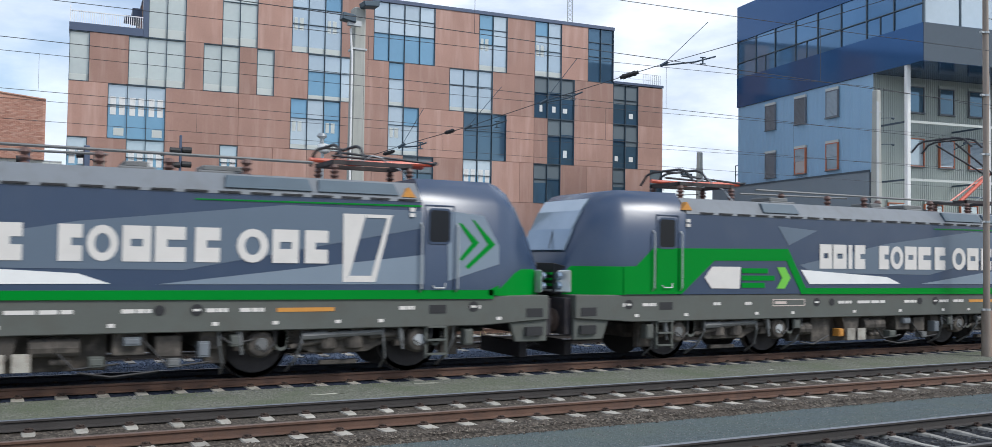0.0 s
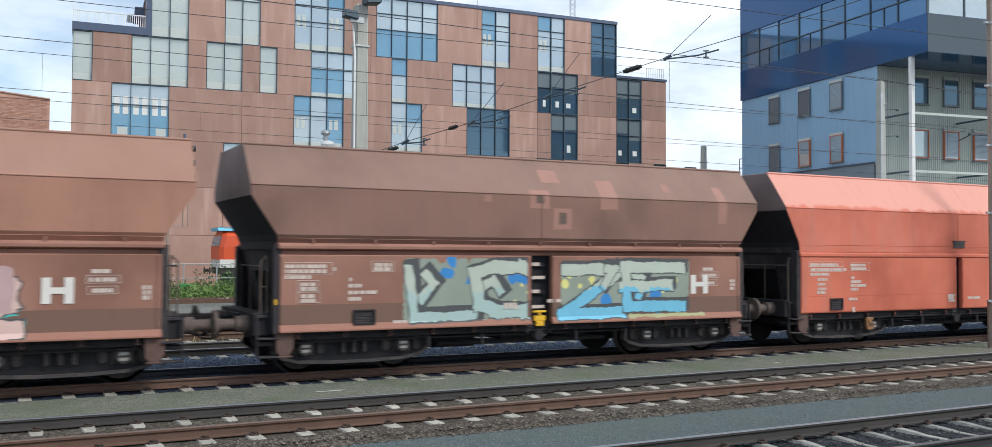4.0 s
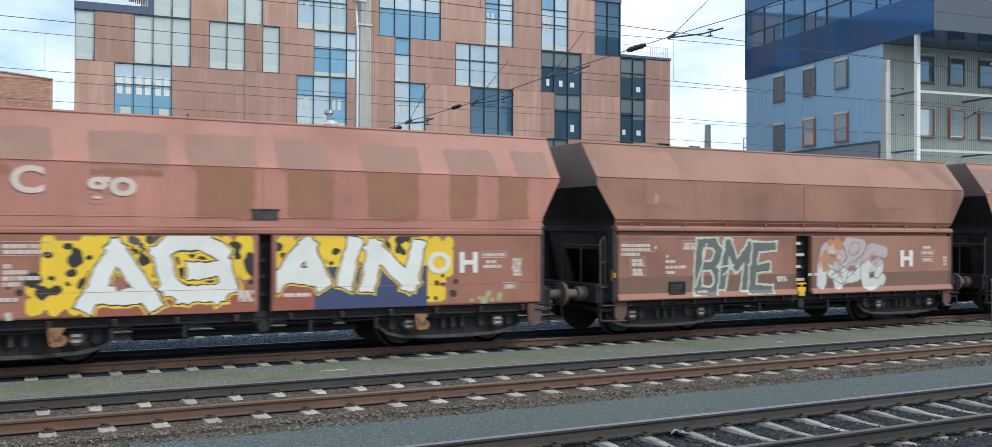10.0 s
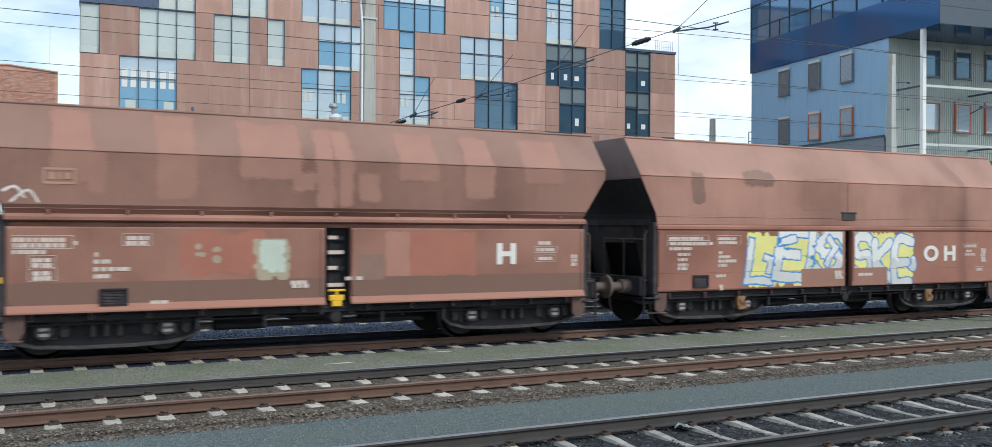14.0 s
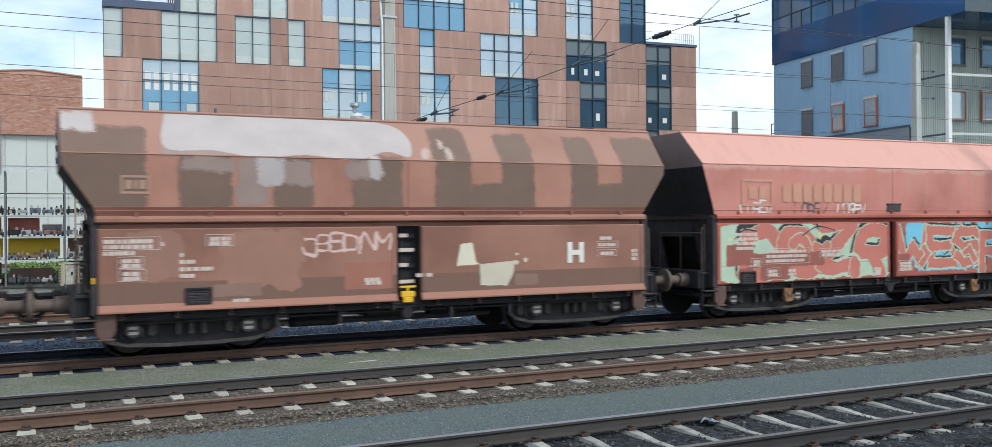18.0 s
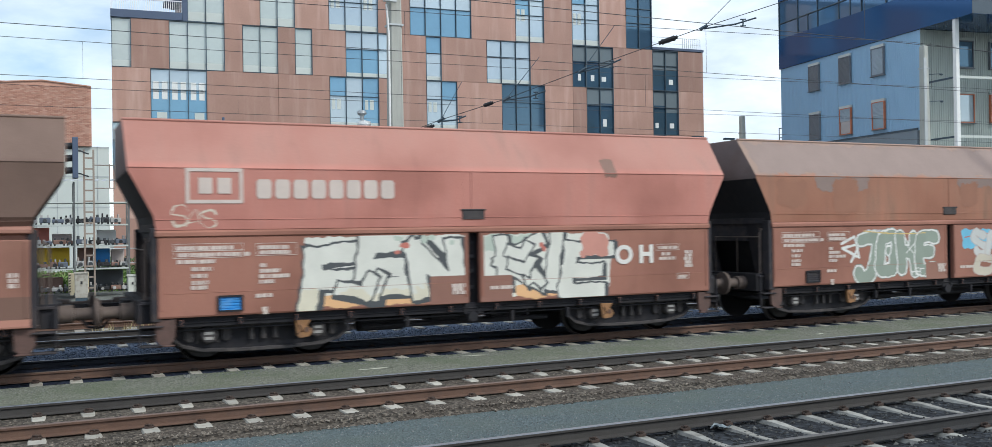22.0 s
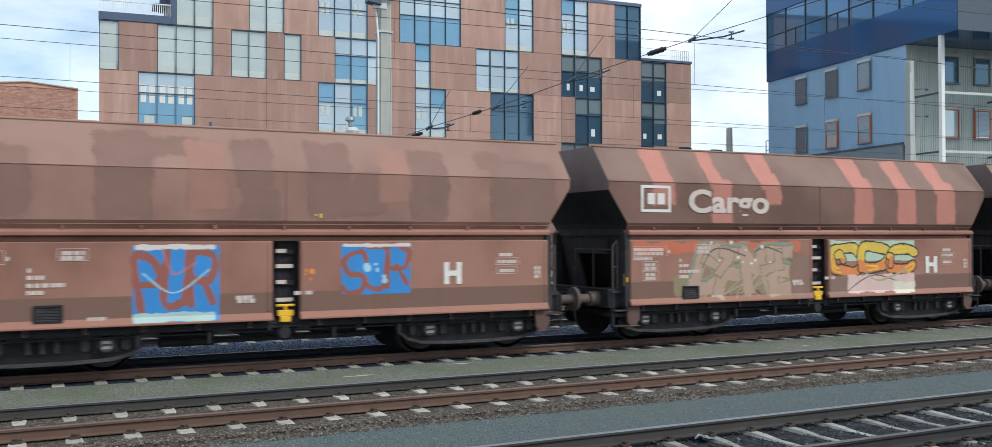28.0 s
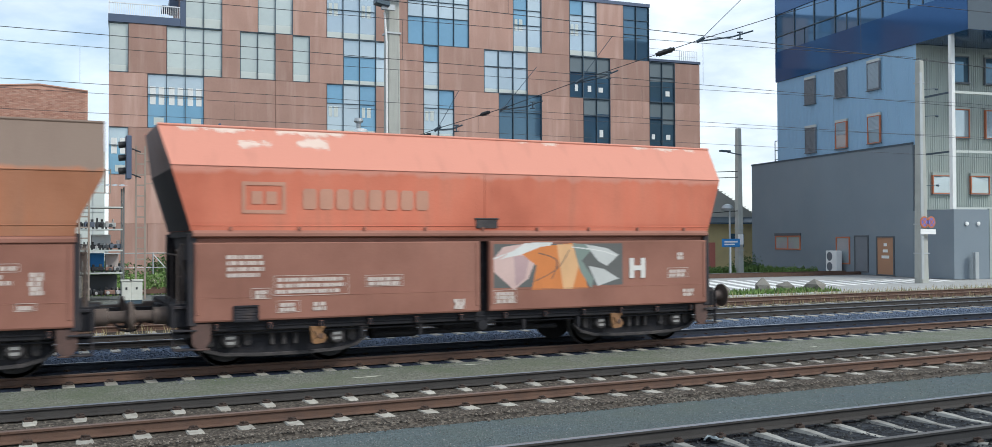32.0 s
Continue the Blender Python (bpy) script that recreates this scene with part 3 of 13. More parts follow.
def grey_block():
    g = Geo()
    g.box(0.06, 24, -0.80, 13.3, 0, 13.7)
    part("wall", g, M["under"], grey)
    part("cladding", corrugated(0, 0, -0.87, 13.35, 7.8, 13.68, "x", 0.012), M["corr_blue"], grey, "bluish corrugated wall cladding")
    part("cladding", corrugated(0, 24, -0.87, -0.87, 3.97, 13.68, "y", 0.022), M["beige"], grey, "beige corrugated wall cladding")
    g = Geo()
    g.box(-0.05, 14, -0.55, 16.75, 0, 7.83)
    part("annex", g, M["slate"], grey, "dark grey rendered two-storey annex")
    g = Geo()
    g.box(-0.08, 14.05, -0.58, 16.8, 7.83, 7.95)
    part("coping", g, M["frame"], grey)
    g = Geo()
    g.box(-0.04, 2.4, -3.72, -0.55, 0, 3.9)
    part("plinth_wall", g, M["slate"], grey)
    g = Geo()
    g.box(2.4, 24, -3.74, 0, 0, 3.95)
    part("ground_floor_wall", g, M["beige"], grey)
    g = Geo()
    g.box(-0.10, 26, -4.95, 13.4, 13.7, 15.87)
    part("lower_cladding", g, M["over"], grey, "glossy dark blue cladding band")
    g = Geo()
    g.box(-0.10, 26, -4.95, 13.4, 18.6, 21.2)
    part("upper_cladding", g, M["over"], grey, "glossy dark blue cladding band")
    g = Geo()
    g.box(0.05, 25.8, -4.8, 13.3, 15.87, 18.6)
    part("inner_wall", g, M["under"], grey)
    n = 8
    for i in range(n + 1):
        y = -4.93 + 18.3 * i / n
        g = Geo()
        g.box(-0.09, 0.04, y - 0.035, y + 0.035, 15.87, 18.6)
        part("mullion", g, M["frame"], grey)
    g = Geo()
    g.box(-0.09, 0.03, -4.93, 13.38, 16.96, 17.02)
    part("transom", g, M["frame"], grey)
    for i in range(9):
        g = Geo()
        g.box(2.6 * i - 0.04, 2.6 * i + 0.04, -4.94, -4.8, 15.87, 18.6)
        part("mullion", g, M["frame"], grey)
    for i in range(n):
        y = -4.93 + 18.3 * i / n
        for z0, z1 in ((15.9, 16.94), (17.04, 18.58)):
            g = Geo()
            g.box(-0.02, 0.02, y + 0.04, y + 18.3 / n - 0.04, z0, z1)
            part("pane", g, M["pane_deep"], grey)
        if i in (1, 4, 6):
            g = Geo()
            g.box(-0.07, 0.0, y + 1.10, y + 1.17, 15.9, 16.96)
            part("casement_bar", g, M["frame"], grey)
    for i in range(8):
        g = Geo()
        g.box(2.6 * i + 0.04, 2.6 * i + 2.56, -4.88, -4.84, 15.9, 18.58)
        part("pane", g, M["pane"], grey)
    # Thin front bands carry the painted grey reflection.
    for nm, z0, z1 in (("lower_cladding", 13.70, 15.87), ("upper_cladding", 18.6, 21.2)):
        g = Geo()
        g.box(-0.09, 26, -4.97, -4.952, z0 + 0.01, z1 - 0.01)
        part(nm, g, M["over_reflect"], grey, "cladding band, greyed for its duller sky reflection")
    # columns and floor bands of the recessed side
    for x in (-0.04, 5.85, 11.75):
        g = Geo()
        g.box(x, x + 0.26, -3.66, -3.42, 3.9 if x < 1 else 0, 13.7)
        part("column", g, M["white"], grey, bevel=0.02)
        for z in (7.15, 10.48):
            g = Geo()
            # These stones carry the same painted-in blue skylight as their bed.
            g.box(x + 0.08, x + 0.18, -3.42, -0.88, z - 0.05, z + 0.05)
            part("tie_beam", g, M["frame"], grey)
    for z in (3.95, 7.15, 10.48):
        for x in (0.22, 6.11, 12.01):
            g = Geo()
            g.box(x, x + 5.63, -3.60, -3.48, z - 0.07, z + 0.07)
            part("floor_band", g, M["pale"], grey)
    for s, z in ((50.01, 11.5), (46.74, 11.5), (43.57, 11.5)):
        grey_window("x", (s - 40) / math.cos(radians(9)) - 0.30, z + 0.06, 1.15, 1.72, "pale" if s < 45 else "shut")
    for s, k in ((50.0, "shut"), (46.73, "half"), (43.57, "half")):
        grey_window("x", (s - 40) / math.cos(radians(9)) - 0.30, 8.2, 1.15, 1.72, k)
    for i, k in enumerate(("dark", "dark", "dark", "dark", "half", "dark")):
        grey_window("y", 2.57 + 2.325 * i, 11.52, 1.15, 1.62, k)
    for i, k in enumerate(("open", "drawn", "drawn", "dark", "drawn", "half")):
        grey_window("y", 2.57 + 2.325 * i, 8.25, 1.15, 1.72, k)
    for i in range(4):
        grey_window("y", 1.0 + 2.75 * i, 4.9, 1.4, 1.1, "open")


grey_block()


# ---- the train ----
def paint(name, base, patch=None, band=None, rough=0.72, top=None):
    """Faded wagon paint: broad fading, faint vertical streaks, a darker foot band, a bleached top or a slope greyed for
    sky light.
    """
    m = bpy.data.materials.new(name)
    m.use_nodes = True
    nt = m.node_tree
    b = nt.nodes["Principled BSDF"]
    b.inputs["Roughness"].default_value = rough
    b.inputs["Specular IOR Level"].default_value = 0.35
    L = nt.links.new

    def node(kind, **kw):
        n = nt.nodes.new("ShaderNode" + kind)
        for k, v in kw.items():
            n.inputs[k].default_value = v
        return n

    def math_(op, a, bb, c=None):
        n = nt.nodes.new("ShaderNodeMath")
        n.operation = op
        for i, v in enumerate((a, bb, c)):
            if v is None:
                continue
            if isinstance(v, (int, float)):
                n.inputs[i].default_value = v
            else:
                L(v, n.inputs[i])
        return n.outputs[0]

    def blend(fac, a, bb):
        n = nt.nodes.new("ShaderNodeMix")
        n.data_type = "RGBA"
        for key, v in (("Factor", fac), ("A", a), ("B", bb)):
            if isinstance(v, tuple):
                n.inputs[key].default_value = (*v, 1)
            elif isinstance(v, (int, float)):
                n.inputs[key].default_value = v
            else:
                L(v, n.inputs[key])
        return n.outputs["Result"]

    def ramp(v, a, bb):
        n = nt.nodes.new("ShaderNodeMapRange")
        n.inputs["From Min"].default_value, n.inputs["From Max"].default_value = a, bb
        L(v, n.inputs["Value"])
        return n.outputs["Result"]

    co = node("TexCoord")
    info = node("ObjectInfo")
    off = nt.nodes.new("ShaderNodeVectorMath")
    off.operation = "MULTIPLY_ADD"
    off.inputs[0].default_value = (61.0, 17.0, 23.0)
    L(info.outputs["Random"], off.inputs[1])
    L(co.outputs["Object"], off.inputs[2])
    sep = node("SeparateXYZ")
    L(co.outputs["Object"], sep.inputs[0])
    x, z = sep.outputs["X"], sep.outputs["Z"]
    n1 = node("TexNoise", Scale=0.55, Detail=7.0)
    L(off.outputs[0], n1.inputs["Vector"])
    n2 = node("TexNoise", Scale=22.0, Detail=5.0)
    L(off.outputs[0], n2.inputs["Vector"])
    st = node("Mapping", Scale=(2.2, 1.0, 0.3))
    L(off.outputs[0], st.inputs["Vector"])
    n3 = node("TexNoise", Scale=1.6, Detail=6.0)
    L(st.outputs["Vector"], n3.inputs["Vector"])
    dark = tuple(c * 0.74 for c in base)
    light = tuple(min(1, c * 1.22 + 0.01) for c in base)
    col = blend(ramp(n1.outputs["Fac"], 0.3, 0.7), dark, light)
    if patch:
        mask = math_("MULTIPLY", ramp(n1.outputs["Fac"], 0.40, 0.64), ramp(n3.outputs["Fac"], 0.30, 0.70))
        col = blend(mask, col, blend(n2.outputs["Fac"], tuple(c * 0.85 for c in patch), tuple(min(1, c * 1.15) for c in patch)))
    if top:
        col = blend(ramp(math_("MULTIPLY_ADD", n3.outputs["Fac"], 0.30, z), 3.38, 3.46), col, top)
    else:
        # Grey mixed over the upper slope stands in for sky light.
        sky_grey = math_("MULTIPLY", ramp(z, 3.24, 3.34), ramp(n1.outputs["Fac"], 0.05, 0.95))
        col = blend(math_("MULTIPLY", sky_grey, 0.62), col, (0.245, 0.172, 0.140))
    if band:
        col = blend(ramp(z, 1.245, 1.235), col, band)
        col = blend(ramp(z, 0.905, 0.895), col, tuple(min(1, c * 1.08) for c in base))
    rust = math_("MULTIPLY", ramp(n3.outputs["Fac"], 0.55, 0.8), 0.16)
    col = blend(rust, col, (0.10, 0.055, 0.04))
    L(col, b.inputs["Base Color"])
    bp = node("Bump", Strength=0.12, Distance=0.02)
    L(n2.outputs["Fac"], bp.inputs["Height"])
    L(bp.outputs["Normal"], b.inputs["Normal"])
    return m


BROWN, DARKBROWN, PINK = (0.236, 0.121, 0.091), (0.143, 0.091, 0.072), (0.36, 0.18, 0.14)
# Near-black base puts under-wagon shade into the colour; the stain is grime.
M["under_dark"] = surf("grimy_shaded_underframe", (0.015, 0.014, 0.018), 0.85, 0.1, 0.4, 3, 40, 0.2, (0.036, 0.029, 0.028), 0.5)
M["bogie"] = surf("dusty_bogie", (0.052, 0.046, 0.047), 0.9, 0.1, 0.4, 4, 40, 0.2, (0.105, 0.088, 0.082), 0.6)
M["axle_mark"] = surf("chalky_axle_mark", (0.30, 0.285, 0.27), 0.85, 0, 0.3, 6, 50, 0.1)
M["corner_brown"] = surf("sooty_brown_corner_plate", (0.105, 0.060, 0.050), 0.85, 0, 0.35, 5, 40, 0.15, (0.07, 0.048, 0.042), 0.6)
# Soot, with the ends' shade also put into the colour.
M["end_sheet"] = surf("sooty_shaded_end_sheet", (0.190, 0.145, 0.138), 0.75, 0, 0.35, 1.2, 30, 0.1, (0.16, 0.10, 0.08), 0.5)
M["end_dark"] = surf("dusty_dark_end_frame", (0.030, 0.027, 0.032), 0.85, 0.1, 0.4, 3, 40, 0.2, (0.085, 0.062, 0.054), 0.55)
M["buffer"] = surf("rusty_buffer", (0.115, 0.086, 0.074), 0.8, 0.2, 0.35, 4, 40, 0.2, (0.19, 0.15, 0.125), 0.5)
M["wheel"] = surf("worn_wheel", (0.036, 0.033, 0.035), 0.7, 0.3, 0.3, 4, 40, 0.1)
M["tread"] = surf("bright_wheel_tread", (0.20, 0.19, 0.18), 0.4, 0.7, 0.1, 4, 40, 0.02)
M["yellow"] = surf("yellow_paint", (0.72, 0.42, 0.02), 0.6, 0, 0.15, 5, 40, 0.05)
M["ochre"] = surf("dirty_ochre_paint", (0.25, 0.125, 0.052), 0.75, 0, 0.35, 6, 40, 0.15, (0.16, 0.085, 0.05), 0.55)
M["amber"] = surf("orange_yellow_paint", (0.56, 0.25, 0.045), 0.6, 0, 0.15, 5, 40, 0.05)
M["stencil"] = surf("faded_white_stencil", (0.56, 0.47, 0.42), 0.8, 0, 0.15, 3, 40, 0.02)
M["letter"] = surf("white_lettering", (0.66, 0.63, 0.59), 0.7, 0, 0.10, 3, 40, 0.02)

KINDS = {
    "A": dict(L=12.10, half=5.10, gap=(-0.19, 0.28), zu=3.10, zc=3.28, xb=5.12, xu=5.60, xt=5.62, zt=4.02, yt=0.92, piv=3.66),
    "B": dict(L=12.60, half=5.43, gap=(-0.03, 0.20), zu=3.16, zc=3.22, xb=5.45, xu=5.86, xt=5.90, zt=4.04, yt=0.92, piv=3.71),
    "C": dict(L=12.11, half=5.14, gap=(-0.06, 0.14), zu=3.30, zc=3.36, xb=5.20, xu=5.50, xt=5.66, zt=4.06, yt=0.94, piv=3.62),
}
MESH = {}


def wheelset_mesh(r, gauge=0.7525):
    g = Geo()
    for s in (-1, 1):
        y = s * gauge
        g.lathe([(0.02, y + s * 0.02), (r * 0.30, y + s * 0.03), (r * 0.34, y - s * 0.0), (r * 0.82, y + s * 0.02), (r * 0.86, y + s * 0.065), (r - 0.005, y + s * 0.065)], (0, 0, 0), "y", 28)
        g.cur = 1
        g.lathe([(r - 0.005, y + s * 0.065), (r, y - s * 0.04)], (0, 0, 0), "y", 28, False)
        g.cur = 0
        g.lathe([(r, y - s * 0.04), (r + 0.028, y - s * 0.045), (r + 0.028, y - s * 0.07), (r * 0.85, y - s * 0.07), (r * 0.3, y - s * 0.05), (0.02, y - s * 0.05)], (0, 0, 0), "y", 28)
        for k in range(6):
            a = k * math.pi / 3
            g.lathe([(0.02, y + s * 0.03), (0.02, y + s * 0.045)], (r * 0.6 * math.cos(a), 0, r * 0.6 * math.sin(a)), "y", 6)
    g.tube([(0, -gauge, 0), (0, gauge, 0)], 0.085, 10)
    return g.mesh("wheelset", [M["wheel"], M["tread"]], smooth=0.6)


def bogie_mesh(wb=0.91):
    """Side frames with a sagging lower sill, axle boxes in their guides, springs, and the cross beams."""
    g = Geo()
    for s in (-1, 1):
        y = s * 1.08
        low = [(-wb - 0.56, 0.40), (-wb - 0.40, 0.27), (-wb - 0.10, 0.195), (-0.40, 0.165), (0.40, 0.165), (wb + 0.10, 0.195), (wb + 0.40, 0.27), (wb + 0.56, 0.40)]
        g.prism(low + [(x, z + 0.06) for x, z in reversed(low)], "y", min(y, y + s * 0.10), max(y, y + s * 0.10))
        g.cur = 1
        g.prism(low + [(wb + 0.50, 0.66), (0.45, 0.60), (-0.45, 0.60), (-wb - 0.50, 0.66)], "y", y - 0.04, y + 0.02)
        g.cur = 0
        g.prism([(-wb - 0.52, 0.62), (-0.45, 0.55), (0.45, 0.55), (wb + 0.52, 0.62), (wb + 0.50, 0.69), (0.45, 0.63), (-0.45, 0.63), (-wb - 0.50, 0.69)], "y", min(y, y + s * 0.05), max(y, y + s * 0.05))
        for k in (-wb, wb):
            g.box(k - 0.19, k - 0.13, y - 0.06, y + 0.08, 0.33, 0.63)
            g.box(k + 0.13, k + 0.19, y - 0.06, y + 0.08, 0.33, 0.63)
            if s > 0:
                g.lathe([(0.02, y + 0.20), (0.115, y + 0.20), (0.135, y + 0.17), (0.135, y)], (k, 0, 0.47), "y", 14)
            for dx in (-0.30, 0.30):
                for i in range(3):
                    g.lathe([(0.05, y + s * 0.10), (0.075, y + s * 0.10), (0.075, y)], (k + dx, 0, 0.43 + 0.065 * i), "y", 7)
        g.box(-0.34, 0.34, y - 0.03, y + 0.11, 0.38, 0.56)
        for dx in (-0.20, 0.0, 0.20):
            g.box(dx - 0.035, dx + 0.035, min(y, y + s * 0.13), max(y, y + s * 0.13), 0.36, 0.58)
    g.cur = 1
    g.box(-0.25, 0.25, -1.0, 1.0, 0.42, 0.72)
    for k in (-1, 1):
        g.box(k * (wb + 0.50) - 0.05, k * (wb + 0.50) + 0.05, -1.0, 1.0, 0.52, 0.62)
        g.box(k * (wb - 0.52) - 0.04, k * (wb - 0.52) + 0.04, -0.85, -0.65, 0.25, 0.70)
    return g.mesh("bogie", [M["bogie"], M["under_dark"]], 0.008)


def axle_box_mesh():
    """The round cap of an axle bearing, with two chalk marks."""
    g = Geo()
    g.lathe([(0.02, -0.20), (0.115, -0.20), (0.135, -0.17), (0.135, 0.0)], (0, 0, 0), "y", 14)
    g.cur = 1
    for z in (-0.075, 0.010):
        g.box(-0.075, 0.075, -0.208, -0.196, z, z + 0.060)
    return g.mesh("axle_box", [M["bogie"], M["axle_mark"]], 0.006)


def hopper_mesh(d):
    g = Geo()
    xb, xu, xt, zu, zc, zt, yt = (d[k] for k in ("xb", "xu", "xt", "zu", "zc", "zt", "yt"))
    zb = 2.21 if d["half"] > 5.3 else 2.29
    yf = 1.40 if d["gap"][0] < -0.1 else 1.49
    rings = [[(-xb, -yf, zb), (xb, -yf, zb), (xb, yf, zb), (-xb, yf, zb)],
             [(-xb - 0.04, -1.5, 2.44), (xb + 0.04, -1.5, 2.44), (xb + 0.04, 1.5, 2.44), (-xb - 0.04, 1.5, 2.44)],
             [(-xu, -1.5, zu), (xu, -1.5, zu), (xu, 1.5, zu), (-xu, 1.5, zu)],
             [(-xu - 0.01, -1.5, zc), (xu + 0.01, -1.5, zc), (xu + 0.01, 1.5, zc), (-xu - 0.01, 1.5, zc)],
             [(-xt, -yt, zt), (xt, -yt, zt), (xt, yt, zt), (-xt, yt, zt)],
             [(-xt + 0.08, -yt + 0.08, zt), (xt - 0.08, -yt + 0.08, zt), (xt - 0.08, yt - 0.08, zt), (-xt + 0.08, yt - 0.08, zt)],
             [(-xt + 0.12, -1.0, zt - 0.45), (xt - 0.12, -1.0, zt - 0.45), (xt - 0.12, 1.0, zt - 0.45), (-xt + 0.12, 1.0, zt - 0.45)]]
    g.loft(rings)
    # Lower end faces take the near-black: shade of the undercut as colour.
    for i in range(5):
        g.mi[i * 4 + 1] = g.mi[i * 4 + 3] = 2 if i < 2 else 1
    # weld bead along the fold, rim bead, mid seam
    g.tube([(-xu - 0.005, -1.503, zc), (xu + 0.005, -1.503, zc)], 0.012, 5)
    g.tube([(-xt, -yt, zt), (xt, -yt, zt)], 0.030, 6)
    g.tube([(-xt, yt, zt), (xt, yt, zt)], 0.030, 6)
    g.box(0.038, 0.062, -1.512, -1.49, 2.44, zc)
    g.box(-0.13, 0.23, -1.5012, -1.49, 2.45, zc - 0.015)
    g.box(-xb - 0.02, xb + 0.02, -1.506, -1.49, 2.372, 2.384)
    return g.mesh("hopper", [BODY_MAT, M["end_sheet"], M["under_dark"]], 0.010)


BODY_MAT = paint("wagon_brown", BROWN)


def flange_mesh(d):
    g = Geo()
    h = d["half"] + 0.03
    if d["half"] > 5.3:
        for s in (-1, 1):
            g.prism([(s * 1.30, 2.085), (s * 1.50, 2.10), (s * 1.525, 2.11), (s * 1.525, 2.175), (s * 1.50, 2.205), (s * 1.30, 2.22)], "x", -h, h)
        return g.mesh("top_beam", BODY_MAT, 0.006)
    for s in (-1, 1):
        g.prism([(s * 1.36, 2.165), (s * 1.50, 2.185), (s * 1.545, 2.20), (s * 1.545, 2.255), (s * 1.50, 2.30), (s * 1.30, 2.30)], "x", -h, h)
        g.prism([(s * 1.30, 2.10), (s * 1.42, 2.10), (s * 1.42, 2.17), (s * 1.30, 2.17)], "x", -h + 0.05, h - 0.05)
    n = 9
    for i in range(n):
        x = -h + 0.6 + (2 * h - 1.2) * i / (n - 1)
        g.box(x - 0.02, x + 0.02, -1.535, -1.47, 2.29, 2.36)
    return g.mesh("top_beam", BODY_MAT, 0.006)


def door_mesh(x0, x1, lip):
    """One long discharge door of the lower body, near side, with its lip."""
    g = Geo()
    prof = [(-1.30, 2.10), (-1.49, 2.10), (-1.50, 2.08), (-1.50, 0.90), (-1.555, 0.80), (-1.555, 0.77), (-1.49, 0.77), (-1.40, 0.86), (-1.40, 2.0)]
    if not lip:
        prof = [(-1.30, 2.10), (-1.49, 2.10), (-1.50, 2.08), (-1.50, 0.83), (-1.485, 0.80), (-1.40, 0.80), (-1.40, 2.0)]
    g.prism(prof, "x", x0, x1)
    if not lip:
        g.box(x0 + 0.09, x1 - 0.09, -1.5055, -1.49, 1.186, 1.194)
    for x in (x0 + 0.05, x1 - 0.05):
        g.box(x - 0.03, x + 0.03, -1.512, -1.48, 0.92, 2.07)
    n = 6
    g.cur = 1
    for i in range(n):
        x = x0 + 0.35 + (x1 - x0 - 0.7) * i / (n - 1)
        g.box(x - 0.03, x + 0.03, -1.47, -1.36, 0.66, 0.76)
    return g.mesh("side_door", [BODY_MAT, M["under_dark"]], 0.006)


def far_side_mesh(d):
    g = Geo()
    h = d["half"]
    g.box(-h, h, 1.40, 1.50, 0.78, 2.10)
    g.prism([(-h + 0.9, 0.80), (h - 0.9, 0.80), (h - 0.05, 2.16), (-h + 0.05, 2.16)], "y", -1.30, 1.38)
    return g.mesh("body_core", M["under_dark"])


def sill_mesh(d):
    g = Geo()
    e, h = d["L"] / 2, d["half"]
    g.box(-h - 0.05, h + 0.05, -1.38, -1.26, 0.63, 0.80)
    g.box(-h + 0.10, h - 0.10, -1.40, -1.37, 0.69, 0.72)
    g.box(-h - 0.45, h + 0.45, 1.26, 1.38, 0.60, 0.80)
    g.box(-h - 0.45, h + 0.45, -0.35, 0.35, 0.72, 1.05)
    for s in (-1, 1):
        g.box(s * (e - 0.70) - 0.14, s * (e - 0.70) + 0.14, -1.30, 1.30, 0.72, 1.10)
        g.box(s * (e - 0.85) - 0.25, s * (e - 0.85) + 0.25, -1.40, -1.05, 0.55, 0.62)
    g.tube([(-h, -1.30, 0.58), (h, -1.30, 0.58)], 0.018, 6)
    g.tube([(-1.9, -0.9, 0.42), (1.9, -0.9, 0.42)], 0.05, 6)
    for x in (-2.3, -1.2, 0.9, 2.1):
        g.box(x - 0.03, x + 0.03, -1.42, -1.36, 0.42, 0.62)
    g.box(-0.55, 0.35, -0.9, 0.6, 0.45, 0.75)
    g.tube([(0.7, -0.7, 0.50), (1.5, -0.7, 0.50)], 0.16, 10)
    g.tube([(-1.9, -0.6, 0.44), (-1.0, -0.6, 0.44)], 0.13, 10)
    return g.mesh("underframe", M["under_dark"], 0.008)


